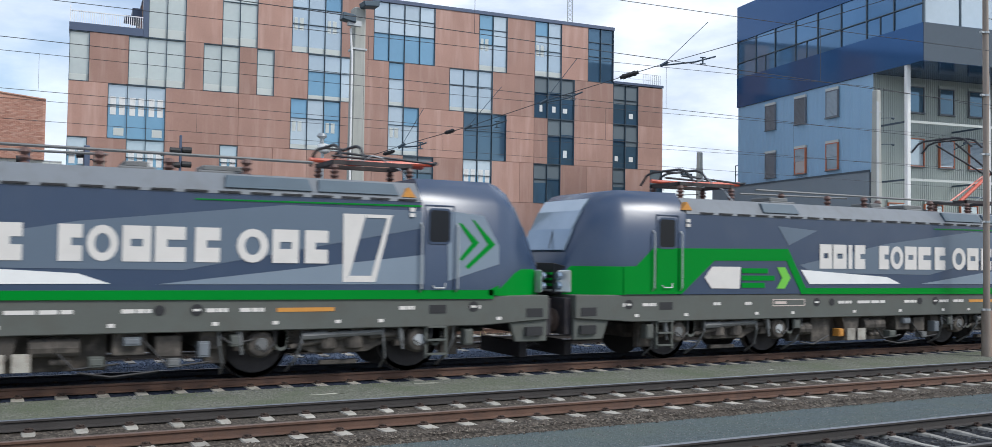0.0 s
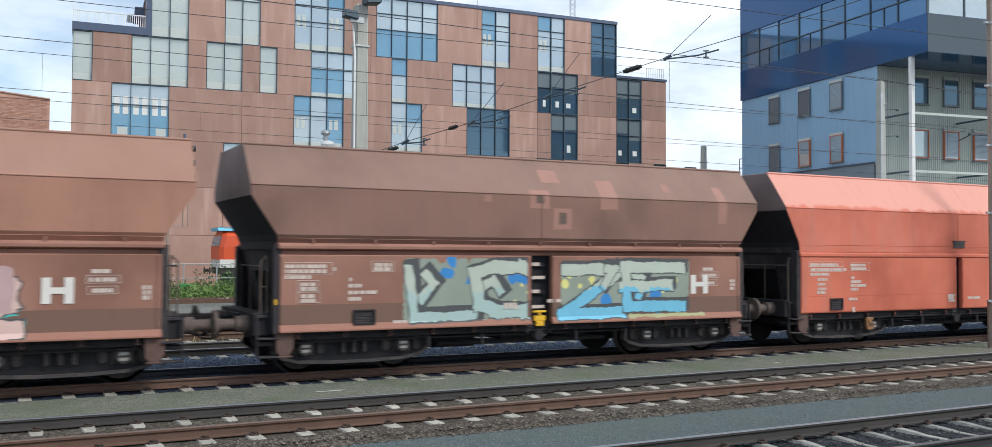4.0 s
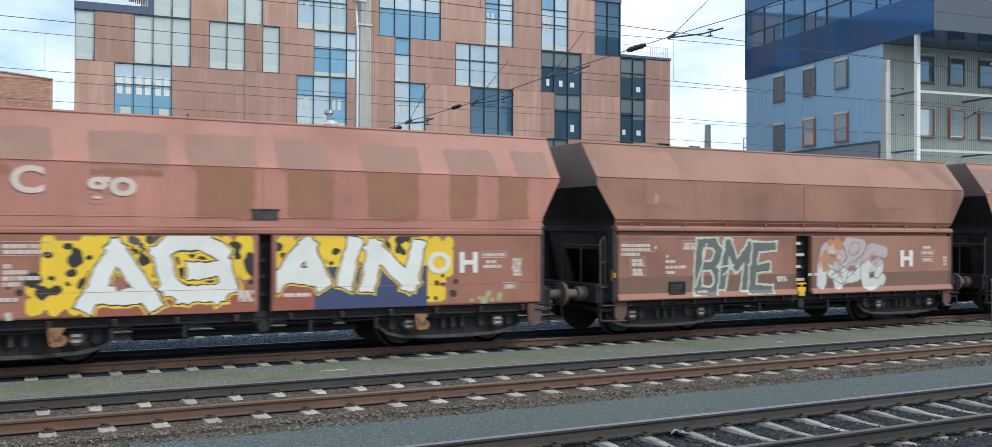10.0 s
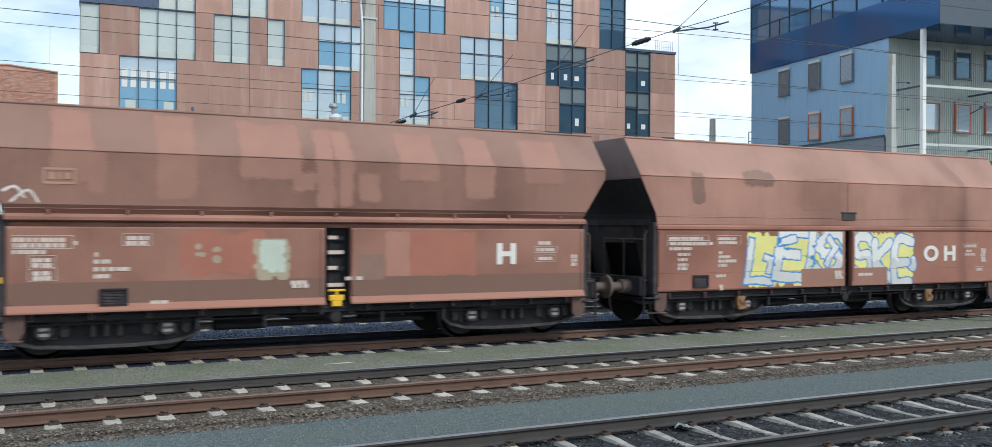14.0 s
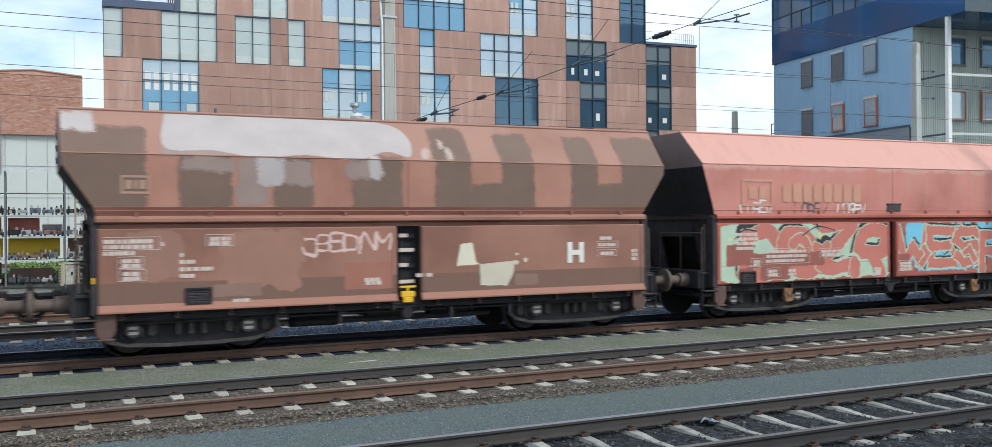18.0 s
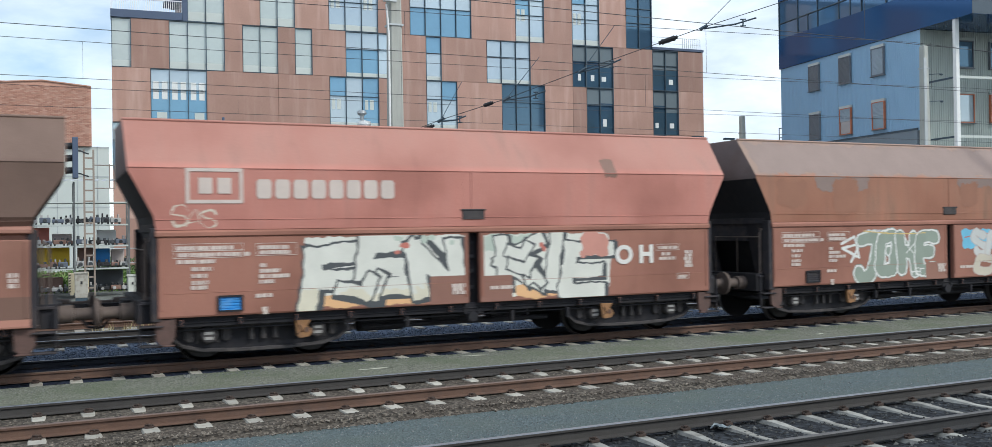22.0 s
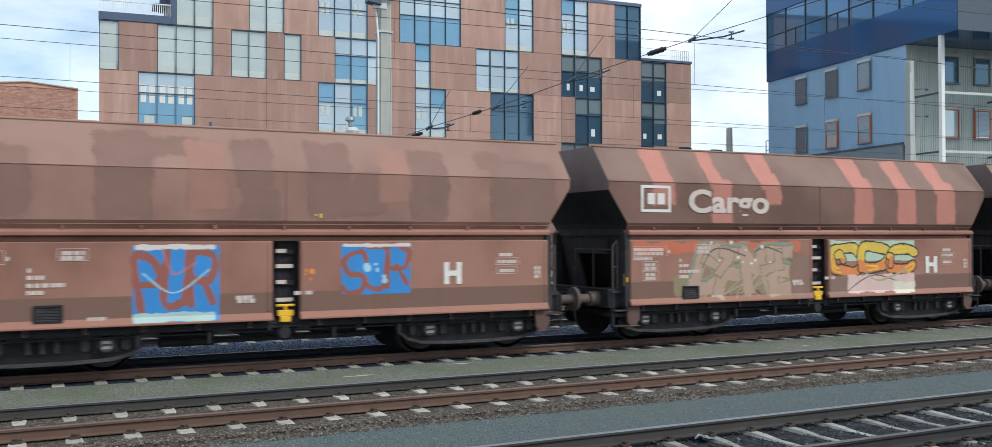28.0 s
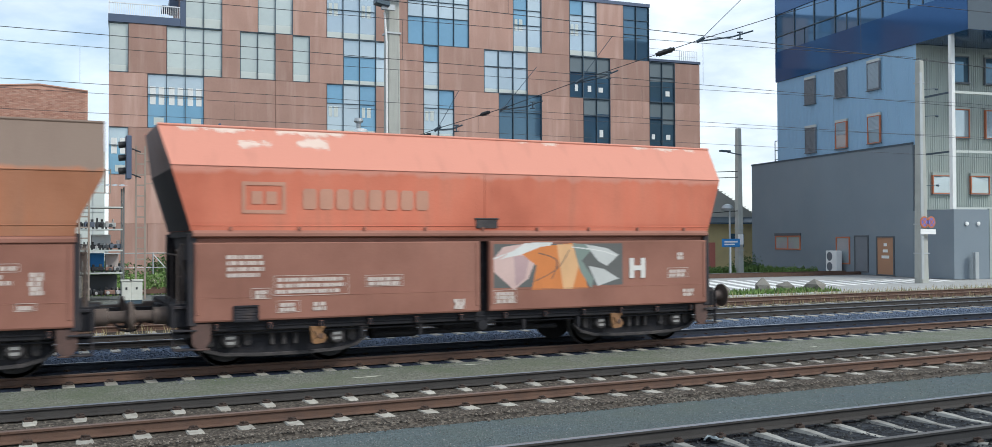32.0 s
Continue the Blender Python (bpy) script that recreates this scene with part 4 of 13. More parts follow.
def end_mesh(d, s):
    """The end bulkhead with its dark arch, posts and sloping chute."""
    g = Geo()
    h, e = d["half"], d["L"] / 2
    for y in (-1.38, 1.38):
        g.box(min(s * (h - 0.04), s * (h + 0.10)), max(s * (h - 0.04), s * (h + 0.10)), y - 0.10, y + 0.10, 0.75, 2.25)
    for y0, y1 in ((-1.28, -0.62), (0.62, 1.28)):
        g.hexa([(s * (h - 0.35), y0, 0.95), (s * (h - 0.28), y0, 0.95), (s * (h - 0.28), y1, 0.95), (s * (h - 0.35), y1, 0.95),
                (s * (h - 0.05), y0, 2.25), (s * (h + 0.02), y0, 2.25), (s * (h + 0.02), y1, 2.25), (s * (h - 0.05), y1, 2.25)])
    g.box(min(s * (h - 0.10), s * (h + 0.0)), max(s * (h - 0.10), s * (h + 0.0)), -0.65, 0.65, 1.80, 2.25)
    g.box(min(s * (h - 0.10), s * (h + 0.04)), max(s * (h - 0.10), s * (h + 0.04)), -1.3, 1.3, 2.18, 2.32)
    # platform and steps
    g.box(min(s * (h + 0.05), s * (e - 0.62)), max(s * (h + 0.05), s * (e - 0.62)), -1.35, 1.35, 1.02, 1.07)
    for z in (0.35, 0.66):
        g.box(min(s * (e - 0.95), s * (e - 0.60)), max(s * (e - 0.95), s * (e - 0.60)), -1.50, -1.28, z, z + 0.03)
    for k in (0.95, 0.60):
        g.box(s * (e - k) - 0.015, s * (e - k) + 0.015, -1.42, -1.36, 0.35, 1.05)
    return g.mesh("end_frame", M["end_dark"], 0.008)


def handrail_mesh(d, s):
    g = Geo()
    h, e = d["half"], d["L"] / 2
    xa, xb = s * (h + 0.16), s * (e - 0.68)
    g.tube([(xb, -1.28, 1.05), (xb, -1.28, 1.98), (xb - s * 0.10, -1.28, 2.08), (xa + s * 0.02, -1.28, 2.08), (xa, -1.28, 2.0), (xa, -1.28, 1.05)], 0.018, 6)
    g.tube([(xb, -1.28, 1.55), (xa, -1.28, 1.55)], 0.014, 6)
    g.tube([(xb, -1.28, 1.9), (xb, 0.2, 1.9), (xb, 0.2, 1.05)], 0.016, 6)
    g.tube([(xb, -0.55, 1.05), (xb, -0.55, 1.9)], 0.014, 6)
    return g.mesh("handrail", M["buffer"])


def buffer_mesh():
    g = Geo()
    g.lathe([(0.02, 0.0), (0.24, 0.0), (0.245, 0.03), (0.12, 0.06), (0.095, 0.10), (0.095, 0.34), (0.145, 0.35), (0.145, 0.62), (0.19, 0.63), (0.19, 0.66)], (0, 0, 0), "x", 18)
    return g.mesh("buffer", M["buffer"], smooth=0.6)


def coupler_mesh():
    g = Geo()
    g.box(0.1, 0.65, -0.06, 0.06, -0.08, 0.08)
    g.tube([(0.2, 0, 0.0), (0.05, 0, -0.10), (-0.02, 0, -0.25)], 0.035, 6)
    g.tube([(0.45, -0.05, 0.0), (0.3, -0.35, -0.05), (0.12, -0.42, -0.28), (-0.02, -0.42, -0.30)], 0.025, 6)
    g.tube([(0.45, 0.05, 0.0), (0.3, 0.3, -0.05), (0.12, 0.36, -0.28), (-0.02, 0.36, -0.30)], 0.025, 6)
    return g.mesh("coupler", M["under_dark"])


def gear_mesh(d):
    """Valves, pipes and labels in the gap between the two doors."""
    g = Geo()
    a, b = d["gap"]
    c = (a + b) / 2
    w = (b - a) / 2
    g.box(a - 0.02, b + 0.02, -1.20, -1.12, 0.60, 2.12)
    g.box(a - 0.05, a + 0.01, -1.40, -1.15, 0.60, 2.12)
    g.box(b - 0.01, b + 0.05, -1.40, -1.15, 0.60, 2.12)
    g.tube([(c - w * 0.4, -1.30, 0.5), (c - w * 0.4, -1.30, 2.1)], 0.03, 6)
    g.tube([(c + w * 0.4, -1.28, 0.5), (c + w * 0.4, -1.28, 2.1)], 0.022, 6)
    for z in (1.05, 1.35, 1.62, 1.88):
        g.box(c - w * 0.7, c + w * 0.7, -1.36, -1.24, z, z + 0.07)
    g.tube([(c, -1.42, 0.55), (c, -1.30, 0.55)], 0.10, 10)
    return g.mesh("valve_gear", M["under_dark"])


def lever_mesh():
    g = Geo()
    g.box(-0.13, 0.13, -1.44, -1.38, 0.66, 0.76)
    g.box(-0.09, 0.09, -1.45, -1.40, 0.56, 0.66)
    g.box(-0.15, 0.15, -1.43, -1.39, 0.82, 0.86)
    g.tube([(0, -1.42, 0.76), (0, -1.42, 0.84)], 0.03, 6)
    return g.mesh("yellow_lever", M["yellow"], 0.008)


def label_mesh(d):
    g = Geo()
    a, b = d["gap"]
    c, w = (a + b) / 2, (b - a) / 2
    for i, z in enumerate((1.12, 1.42, 1.69, 1.95)):
        g.box(c - w * 0.6, c + w * (0.1 if i % 2 else 0.6), -1.372, -1.362, z - 0.05, z + 0.015)
    return g.mesh("small_label", M["stencil"])


def axle_tag_mesh():
    g = Geo()
    g.prism([(-0.11, 0.36), (-0.06, 0.32), (0.10, 0.34), (0.15, 0.42), (0.12, 0.48), (0.06, 0.52), (0.12, 0.62), (-0.14, 0.63)], "y", -1.42, -1.36)
    g.cur = 1
    g.lathe([(0.005, -1.428), (0.055, -1.428), (0.055, -1.41)], (0.05, 0, 0.46), "y", 8)
    g.tube([(-0.10, -1.425, 0.40), (-0.02, -1.425, 0.44), (-0.08, -1.425, 0.56)], 0.018, 5)
    return g.mesh("yellow_bracket", [M["ochre"], M["rust_rail"]], 0.01)


for kk, dd in KINDS.items():
    MESH[kk] = dict(hopper=hopper_mesh(dd), flange=flange_mesh(dd), doorf=door_mesh(-dd["half"], dd["gap"][0], kk == "A"), doorr=door_mesh(dd["gap"][1], dd["half"], kk == "A"),
                    core=far_side_mesh(dd), sill=sill_mesh(dd), end0=end_mesh(dd, -1), end1=end_mesh(dd, 1), hr0=handrail_mesh(dd, -1), hr1=handrail_mesh(dd, 1),
                    gear=gear_mesh(dd), labels=label_mesh(dd))
def brake_handle_mesh():
    g = Geo()
    g.box(-0.10, -0.03, -1.46, -1.40, 1.16, 1.42)
    g.box(-0.085, -0.045, -1.50, -1.46, 1.24, 1.34)
    return g.mesh("brake_handle", M["yellow"], 0.01)


def corner_plate_mesh():
    g = Geo()
    g.prism([(-0.15, 0.78), (-0.13, 0.44), (-0.05, 0.36), (0.08, 0.36), (0.16, 0.50), (0.17, 0.78)], "y", -1.46, -1.40)
    g.box(-0.12, 0.14, -1.50, -1.40, 0.35, 0.375)
    return g.mesh("corner_plate", M["corner_brown"], 0.006)


CORNER_PLATE = corner_plate_mesh()
BRAKE_HANDLE = brake_handle_mesh()
AXLE_BOX = axle_box_mesh()
WHEELSET, BOGIE, BUFFER, COUPLER, LEVER, AXLE_TAG = wheelset_mesh(0.46), bogie_mesh(), buffer_mesh(), coupler_mesh(), lever_mesh(), axle_tag_mesh()
WHEELSETS = []


def wagon(kind, top_mat, door_mat, label):
    d, ms = KINDS[kind], MESH[kind]
    w = empty("hopper_wagon", pose(0, TRACKS["train"], RAIL_TOP), label, "wagon", "wagons of the goods train")
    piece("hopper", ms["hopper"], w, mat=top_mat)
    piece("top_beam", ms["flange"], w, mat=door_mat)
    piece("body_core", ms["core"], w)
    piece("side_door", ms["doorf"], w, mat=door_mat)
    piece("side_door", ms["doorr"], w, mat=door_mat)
    piece("underframe", ms["sill"], w)
    for s in (-1, 1):
        piece("corner_plate", CORNER_PLATE, w, pose(s * (d["half"] - 0.10), 0, 0), label="sooty brown corner plate")
    gear = piece("valve_gear", ms["gear"], w)
    if kind == "A":
        piece("small_label", ms["labels"], gear)["kind"] = "stuff"
        piece("brake_handle", BRAKE_HANDLE, w, pose(-KINDS[kind]["half"], 0, 0))
        piece("lever", LEVER, w, pose(sum(d["gap"]) / 2, 0, 0.17), label="yellow lever")
    else:
        piece("bracket", AXLE_TAG, w, pose(-3.08, 0, 0.03), label="orange-yellow bracket")
        piece("bracket", AXLE_TAG, w, pose(2.99, 0, 0.03), label="orange-yellow bracket")
    for e, hr in (("end0", "hr0"), ("end1", "hr1")):
        piece("end_frame", ms[e], w)
        piece("handrail", ms[hr], w)
    for s in (-1, 1):
        for y in (-0.875, 0.875):
            piece("buffer", BUFFER, w, pose(s * d["L"] / 2, y, 0.90, 0, 0, 0 if s < 0 else 180))
        piece("coupler", COUPLER, w, pose(s * d["L"] / 2, 0, 0.92, 0, 0, 0 if s < 0 else 180))
        bg = piece("bogie", BOGIE, w, pose(s * d["piv"], 0, 0))
        for x in (-0.91, 0.91):
            piece("axle_box", AXLE_BOX, bg, pose(x, -1.08, 0.47))
        for k in (-0.91, 0.91):
            ws = piece("wheelset", WHEELSET, bg, pose(k, 0, 0.46))
            WHEELSETS.append((ws, w, (k, 0, 0.46), 0.46))
    return w

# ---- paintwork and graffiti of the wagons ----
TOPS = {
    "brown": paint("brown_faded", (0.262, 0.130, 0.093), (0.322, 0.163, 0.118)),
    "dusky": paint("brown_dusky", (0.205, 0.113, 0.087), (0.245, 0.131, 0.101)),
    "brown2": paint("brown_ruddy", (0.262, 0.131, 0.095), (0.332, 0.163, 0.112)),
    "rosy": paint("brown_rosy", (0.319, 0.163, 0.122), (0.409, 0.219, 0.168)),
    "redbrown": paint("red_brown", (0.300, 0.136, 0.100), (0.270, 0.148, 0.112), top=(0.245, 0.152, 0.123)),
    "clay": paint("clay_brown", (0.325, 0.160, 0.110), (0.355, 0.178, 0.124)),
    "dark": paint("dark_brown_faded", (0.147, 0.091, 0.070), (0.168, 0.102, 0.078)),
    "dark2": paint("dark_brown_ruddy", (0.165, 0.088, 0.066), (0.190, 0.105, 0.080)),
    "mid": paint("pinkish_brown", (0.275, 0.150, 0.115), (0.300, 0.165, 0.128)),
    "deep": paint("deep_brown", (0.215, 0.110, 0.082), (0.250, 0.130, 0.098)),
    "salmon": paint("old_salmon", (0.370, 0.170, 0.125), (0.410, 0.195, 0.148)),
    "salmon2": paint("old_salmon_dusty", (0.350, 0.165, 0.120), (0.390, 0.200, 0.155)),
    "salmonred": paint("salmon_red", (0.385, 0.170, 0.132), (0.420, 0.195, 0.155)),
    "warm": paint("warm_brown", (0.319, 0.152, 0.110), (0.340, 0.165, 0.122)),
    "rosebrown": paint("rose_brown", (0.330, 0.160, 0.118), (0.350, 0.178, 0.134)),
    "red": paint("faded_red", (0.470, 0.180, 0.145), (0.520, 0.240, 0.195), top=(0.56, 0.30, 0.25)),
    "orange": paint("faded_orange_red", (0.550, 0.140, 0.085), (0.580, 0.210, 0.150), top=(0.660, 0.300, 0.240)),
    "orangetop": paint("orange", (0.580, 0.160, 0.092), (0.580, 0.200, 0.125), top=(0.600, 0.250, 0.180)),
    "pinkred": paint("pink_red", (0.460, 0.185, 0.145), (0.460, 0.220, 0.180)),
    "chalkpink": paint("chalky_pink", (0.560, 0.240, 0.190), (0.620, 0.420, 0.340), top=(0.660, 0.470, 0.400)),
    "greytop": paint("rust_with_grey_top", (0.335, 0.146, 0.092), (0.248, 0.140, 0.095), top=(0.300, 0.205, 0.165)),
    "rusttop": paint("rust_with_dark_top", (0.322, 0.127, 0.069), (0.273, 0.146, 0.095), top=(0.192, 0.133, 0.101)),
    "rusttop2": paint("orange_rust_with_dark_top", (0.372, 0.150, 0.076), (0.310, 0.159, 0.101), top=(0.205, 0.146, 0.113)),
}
DOORS = {
    "brown": paint("door_brown", (0.276, 0.130, 0.093), (0.315, 0.160, 0.119), band=(0.172, 0.097, 0.073)),
    "brown_plain": paint("door_brown_plain", (0.287, 0.124, 0.087), (0.318, 0.147, 0.107)),
    "orange_low": paint("door_orange", (0.540, 0.130, 0.075), (0.560, 0.170, 0.110)),
    "orange_low2": paint("door_orange_red", (0.480, 0.130, 0.080), (0.460, 0.170, 0.120)),
    "red_low": paint("door_red_brown", (0.383, 0.103, 0.075), (0.332, 0.121, 0.090)),
}
COLOURS = dict(white=(0.66, 0.65, 0.62), sand=(0.58, 0.51, 0.42), tan=(0.36, 0.22, 0.16), brown=(0.22, 0.13, 0.10), grey=(0.42, 0.41, 0.40), stone=(0.45, 0.38, 0.35),
               charcoal=(0.065, 0.070, 0.075), black=(0.022, 0.022, 0.024), purple=(0.17, 0.15, 0.42), pinkish=(0.325, 0.165, 0.129), lavender=(0.27, 0.25, 0.52), sage=(0.25, 0.29, 0.24), lilac=(0.48, 0.36, 0.44), plum=(0.22, 0.10, 0.22), mauve=(0.46, 0.31, 0.31),
               blue=(0.035, 0.21, 0.52), navy=(0.045, 0.055, 0.17), sky=(0.16, 0.45, 0.62), cyan=(0.18, 0.56, 0.60), teal=(0.07, 0.42, 0.40), mint=(0.44, 0.49, 0.42),
               green=(0.05, 0.33, 0.10), lime=(0.42, 0.55, 0.05), olive=(0.33, 0.33, 0.17), greygreen=(0.20, 0.25, 0.22), lemon=(0.66, 0.62, 0.22), yellow=(0.72, 0.48, 0.03),
               gold=(0.50, 0.33, 0.05), orange=(0.66, 0.21, 0.04), peach=(0.68, 0.40, 0.20), coral=(0.47, 0.150, 0.115), rust=(0.26, 0.07, 0.05), rustred=(0.48, 0.13, 0.07),
               palepink=(0.60, 0.42, 0.38), slate=(0.13, 0.15, 0.19), chalk=(0.60, 0.55, 0.51), faded=(0.50, 0.25, 0.17))
COLOURS.update(
    rosefaint=(0.285, 0.143, 0.106), rosefaint2=(0.262, 0.135, 0.101), taupesoft=(0.222, 0.130, 0.100), taupewarm=(0.245, 0.138, 0.105), residuesoft=(0.27, 0.195, 0.170), rustoxide=(0.385, 0.125, 0.070), slopegrey=(0.240, 0.172, 0.150), bleach=(0.66, 0.50, 0.42), blue2=(0.10, 0.22, 0.48), brickbrown=(0.30, 0.12, 0.085), chalkmark=(0.42, 0.33, 0.28), coralpale=(0.52, 0.24, 0.19), creamy=(0.62, 0.57, 0.45),
    cyanpale=(0.36, 0.48, 0.46), darkpatch=(0.150, 0.094, 0.070), doorbrown=(0.275, 0.136, 0.099), doorbrown2=(0.24, 0.115, 0.085), gold2=(0.40, 0.25, 0.05), goldbright=(0.58, 0.40, 0.06), goldfaint=(0.42, 0.30, 0.14),
    goldlight=(0.60, 0.44, 0.16), goldolive=(0.36, 0.27, 0.06), greenbright=(0.06, 0.36, 0.08), greenfaint=(0.20, 0.23, 0.09), greydark=(0.115, 0.115, 0.11), lemonbright=(0.66, 0.56, 0.05), lemonpale=(0.58, 0.53, 0.28),
    lilacgrey=(0.42, 0.34, 0.35), lilacpale=(0.50, 0.45, 0.48), limebright=(0.40, 0.56, 0.04), mintcloud=(0.40, 0.50, 0.38), minttan=(0.34, 0.28, 0.20), navy2=(0.040, 0.055, 0.13), oldpaint=(0.36, 0.20, 0.16),
    oldtop=(0.115, 0.075, 0.058), olivefaint=(0.24, 0.19, 0.105), orange2=(0.60, 0.20, 0.055), orangefaint=(0.44, 0.20, 0.09), orangered=(0.45, 0.105, 0.05), palegrey=(0.52, 0.52, 0.50), palegreywash=(0.30, 0.235, 0.215),
    palepinkwash=(0.42, 0.29, 0.25), peachpale=(0.62, 0.40, 0.30), pinksquare=(0.40, 0.185, 0.145), plumbright=(0.20, 0.065, 0.18), purplefaint=(0.27, 0.15, 0.16), redblot=(0.42, 0.045, 0.028), redbrown2=(0.26, 0.085, 0.065),
    reddish=(0.318, 0.118, 0.080), residue=(0.40, 0.355, 0.345), rosepale=(0.40, 0.215, 0.17), rosepatch=(0.345, 0.165, 0.122), rust2=(0.27, 0.085, 0.055), rustpatch=(0.275, 0.125, 0.078), salmonstripe=(0.42, 0.165, 0.125),
    sandfaint=(0.40, 0.27, 0.20), sandpale=(0.52, 0.47, 0.38), skydeep=(0.06, 0.32, 0.50), skypale=(0.34, 0.53, 0.60), slateblue=(0.13, 0.155, 0.21), slatedark=(0.075, 0.082, 0.085), soilpatch=(0.195, 0.108, 0.082),
    stonedark=(0.24, 0.20, 0.17), tanlight=(0.40, 0.27, 0.205), taupe=(0.190, 0.115, 0.088), whitewash=(0.62, 0.61, 0.55))
TONES = dict(rosefaint="faint rosy", rosefaint2="faint rosy", taupesoft="taupe brown", taupewarm="taupe brown", taupe="taupe brown", darkpatch="dark brown", rosepatch="rosy", rosepale="pale pink", soilpatch="sooty brown", rustpatch="rust brown", salmonstripe="salmon", pinksquare="pink", pinkish="pink",
             doorbrown="brown", doorbrown2="brown", brickbrown="brick red", rust2="rust red", navy2="navy", chalkblue="pale blue", chalkwhite="white", whitewash="white", sandpale="pale sand", creamy="cream",
             oldpaint="old pink", oldtop="dark brown", goldbright="gold", gold2="gold", goldlight="pale gold", goldolive="olive gold", goldfaint="faded gold", mintcloud="mint", minttan="greyish tan", plumbright="plum",
             limebright="lime", greenbright="green", greenfaint="faded green", skydeep="blue", skypale="pale blue", cyanpale="pale cyan", slatedark="dark slate", slateblue="slate blue", greydark="dark grey",
             palegrey="pale grey", palegreywash="greyish", palepinkwash="pale pink", peachpale="pale peach", lilacpale="pale lilac", lilacgrey="greyish lilac", orange2="orange", orangefaint="faded orange",
             orangered="orange red", redblot="red", redbrown2="red brown", lemonpale="pale lemon", lemonbright="bright yellow", tanlight="light tan", sandfaint="faded sand", olivefaint="faded olive",
             coraldark="dark coral", coralpale="pale coral", purplefaint="faded purple", chalkmark="chalky", stonedark="dark stone", stonegrey="stone grey", blue2="blue", greygreen="grey green", palepink="pale pink", rustred="rusty red")
INK = {k: surf("spray_" + k, c, 0.7, 0, 0.16, 2.2, 40, 0.03) for k, c in COLOURS.items()}
INK["chalkblue"] = surf("brushed_pale_blue", (0.52, 0.585, 0.585), 0.8, 0, 0.15, 3, 40, 0.03, (0.20, 0.38, 0.53), 0.75, True)
INK["chalkwhite"] = surf("brushed_white", (0.56, 0.56, 0.52), 0.8, 0, 0.2, 3, 40, 0.03, (0.40, 0.36, 0.30), 0.7)
INK["stencil"], INK["letter"] = M["stencil"], M["letter"]


class Layers:
    """Flat paint on the near side of a wagon: each call lies a hair above the last."""

    def __init__(self, y=-1.504):
        self.g, self.y, self.mats = Geo(), y, []

    def ink(self, name):
        m = INK[name]
        if m not in self.mats:
            self.mats.append(m)
        self.g.cur = self.mats.index(m)

    def poly(self, pts):
        self.g.face([(x, self.y, z) for x, z in pts])
        self.y -= 0.0001

    def done(self, name, parent, label):
        ob = piece(name, self.g.mesh(name, self.mats), parent, None, None, label)
        ob["kind"] = "stuff"
        return ob


def smooth_line(pts, n=3):
    out = []
    for i in range(len(pts) - 1):
        p0, p1, p2, p3 = pts[max(i - 1, 0)], pts[i], pts[i + 1], pts[min(i + 2, len(pts) - 1)]
        for k in range(n):
            t = k / n
            out.append(tuple(0.5 * (2 * p1[c] + (p2[c] - p0[c]) * t + (2 * p0[c] - 5 * p1[c] + 4 * p2[c] - p3[c]) * t * t + (3 * p1[c] - p0[c] - 3 * p2[c] + p3[c]) * t ** 3) for c in (0, 1)))
    return out + [pts[-1]]


TEXTS = {}


def text_mesh(body, ink, bold=0.02):
    key = (body, ink, bold)
    if key not in TEXTS:
        cu = bpy.data.curves.new("lettering", "FONT")
        cu.body, cu.size, cu.extrude, cu.offset = body, 1.0, 0.004, bold
        ob = bpy.data.objects.new("lettering", cu)
        scene.collection.objects.link(ob)
        me = bpy.data.meshes.new_from_object(ob.evaluated_get(bpy.context.evaluated_depsgraph_get()))
        bpy.data.objects.remove(ob)
        xs = [v.co.x for v in me.vertices]
        ys = [v.co.y for v in me.vertices]
        a, b, c, d = min(xs), max(xs), min(ys), max(ys)
        for v in me.vertices:
            v.co.x, v.co.y = (v.co.x - a) / (b - a), (v.co.y - c) / (d - c)
        me.materials.clear()
        me.materials.append(INK[ink])
        TEXTS[key] = me
    return TEXTS[key]


def write(w, body, box, ink, y=-1.509, bold=0.02, name="lettering", lean=0.0):
    x0, x1, z0, z1 = box
    ob = piece(name, text_mesh(body, ink, bold), w, None, None, "%s lettering %s" % (ink if ink != "letter" else "white", body))
    ob.matrix_basis = Matrix.Translation((x0, y, z0)) @ Euler((radians(90), radians(lean), 0)).to_matrix().to_4x4() @ Matrix.Diagonal((x1 - x0, z1 - z0, 1, 1))
    return ob


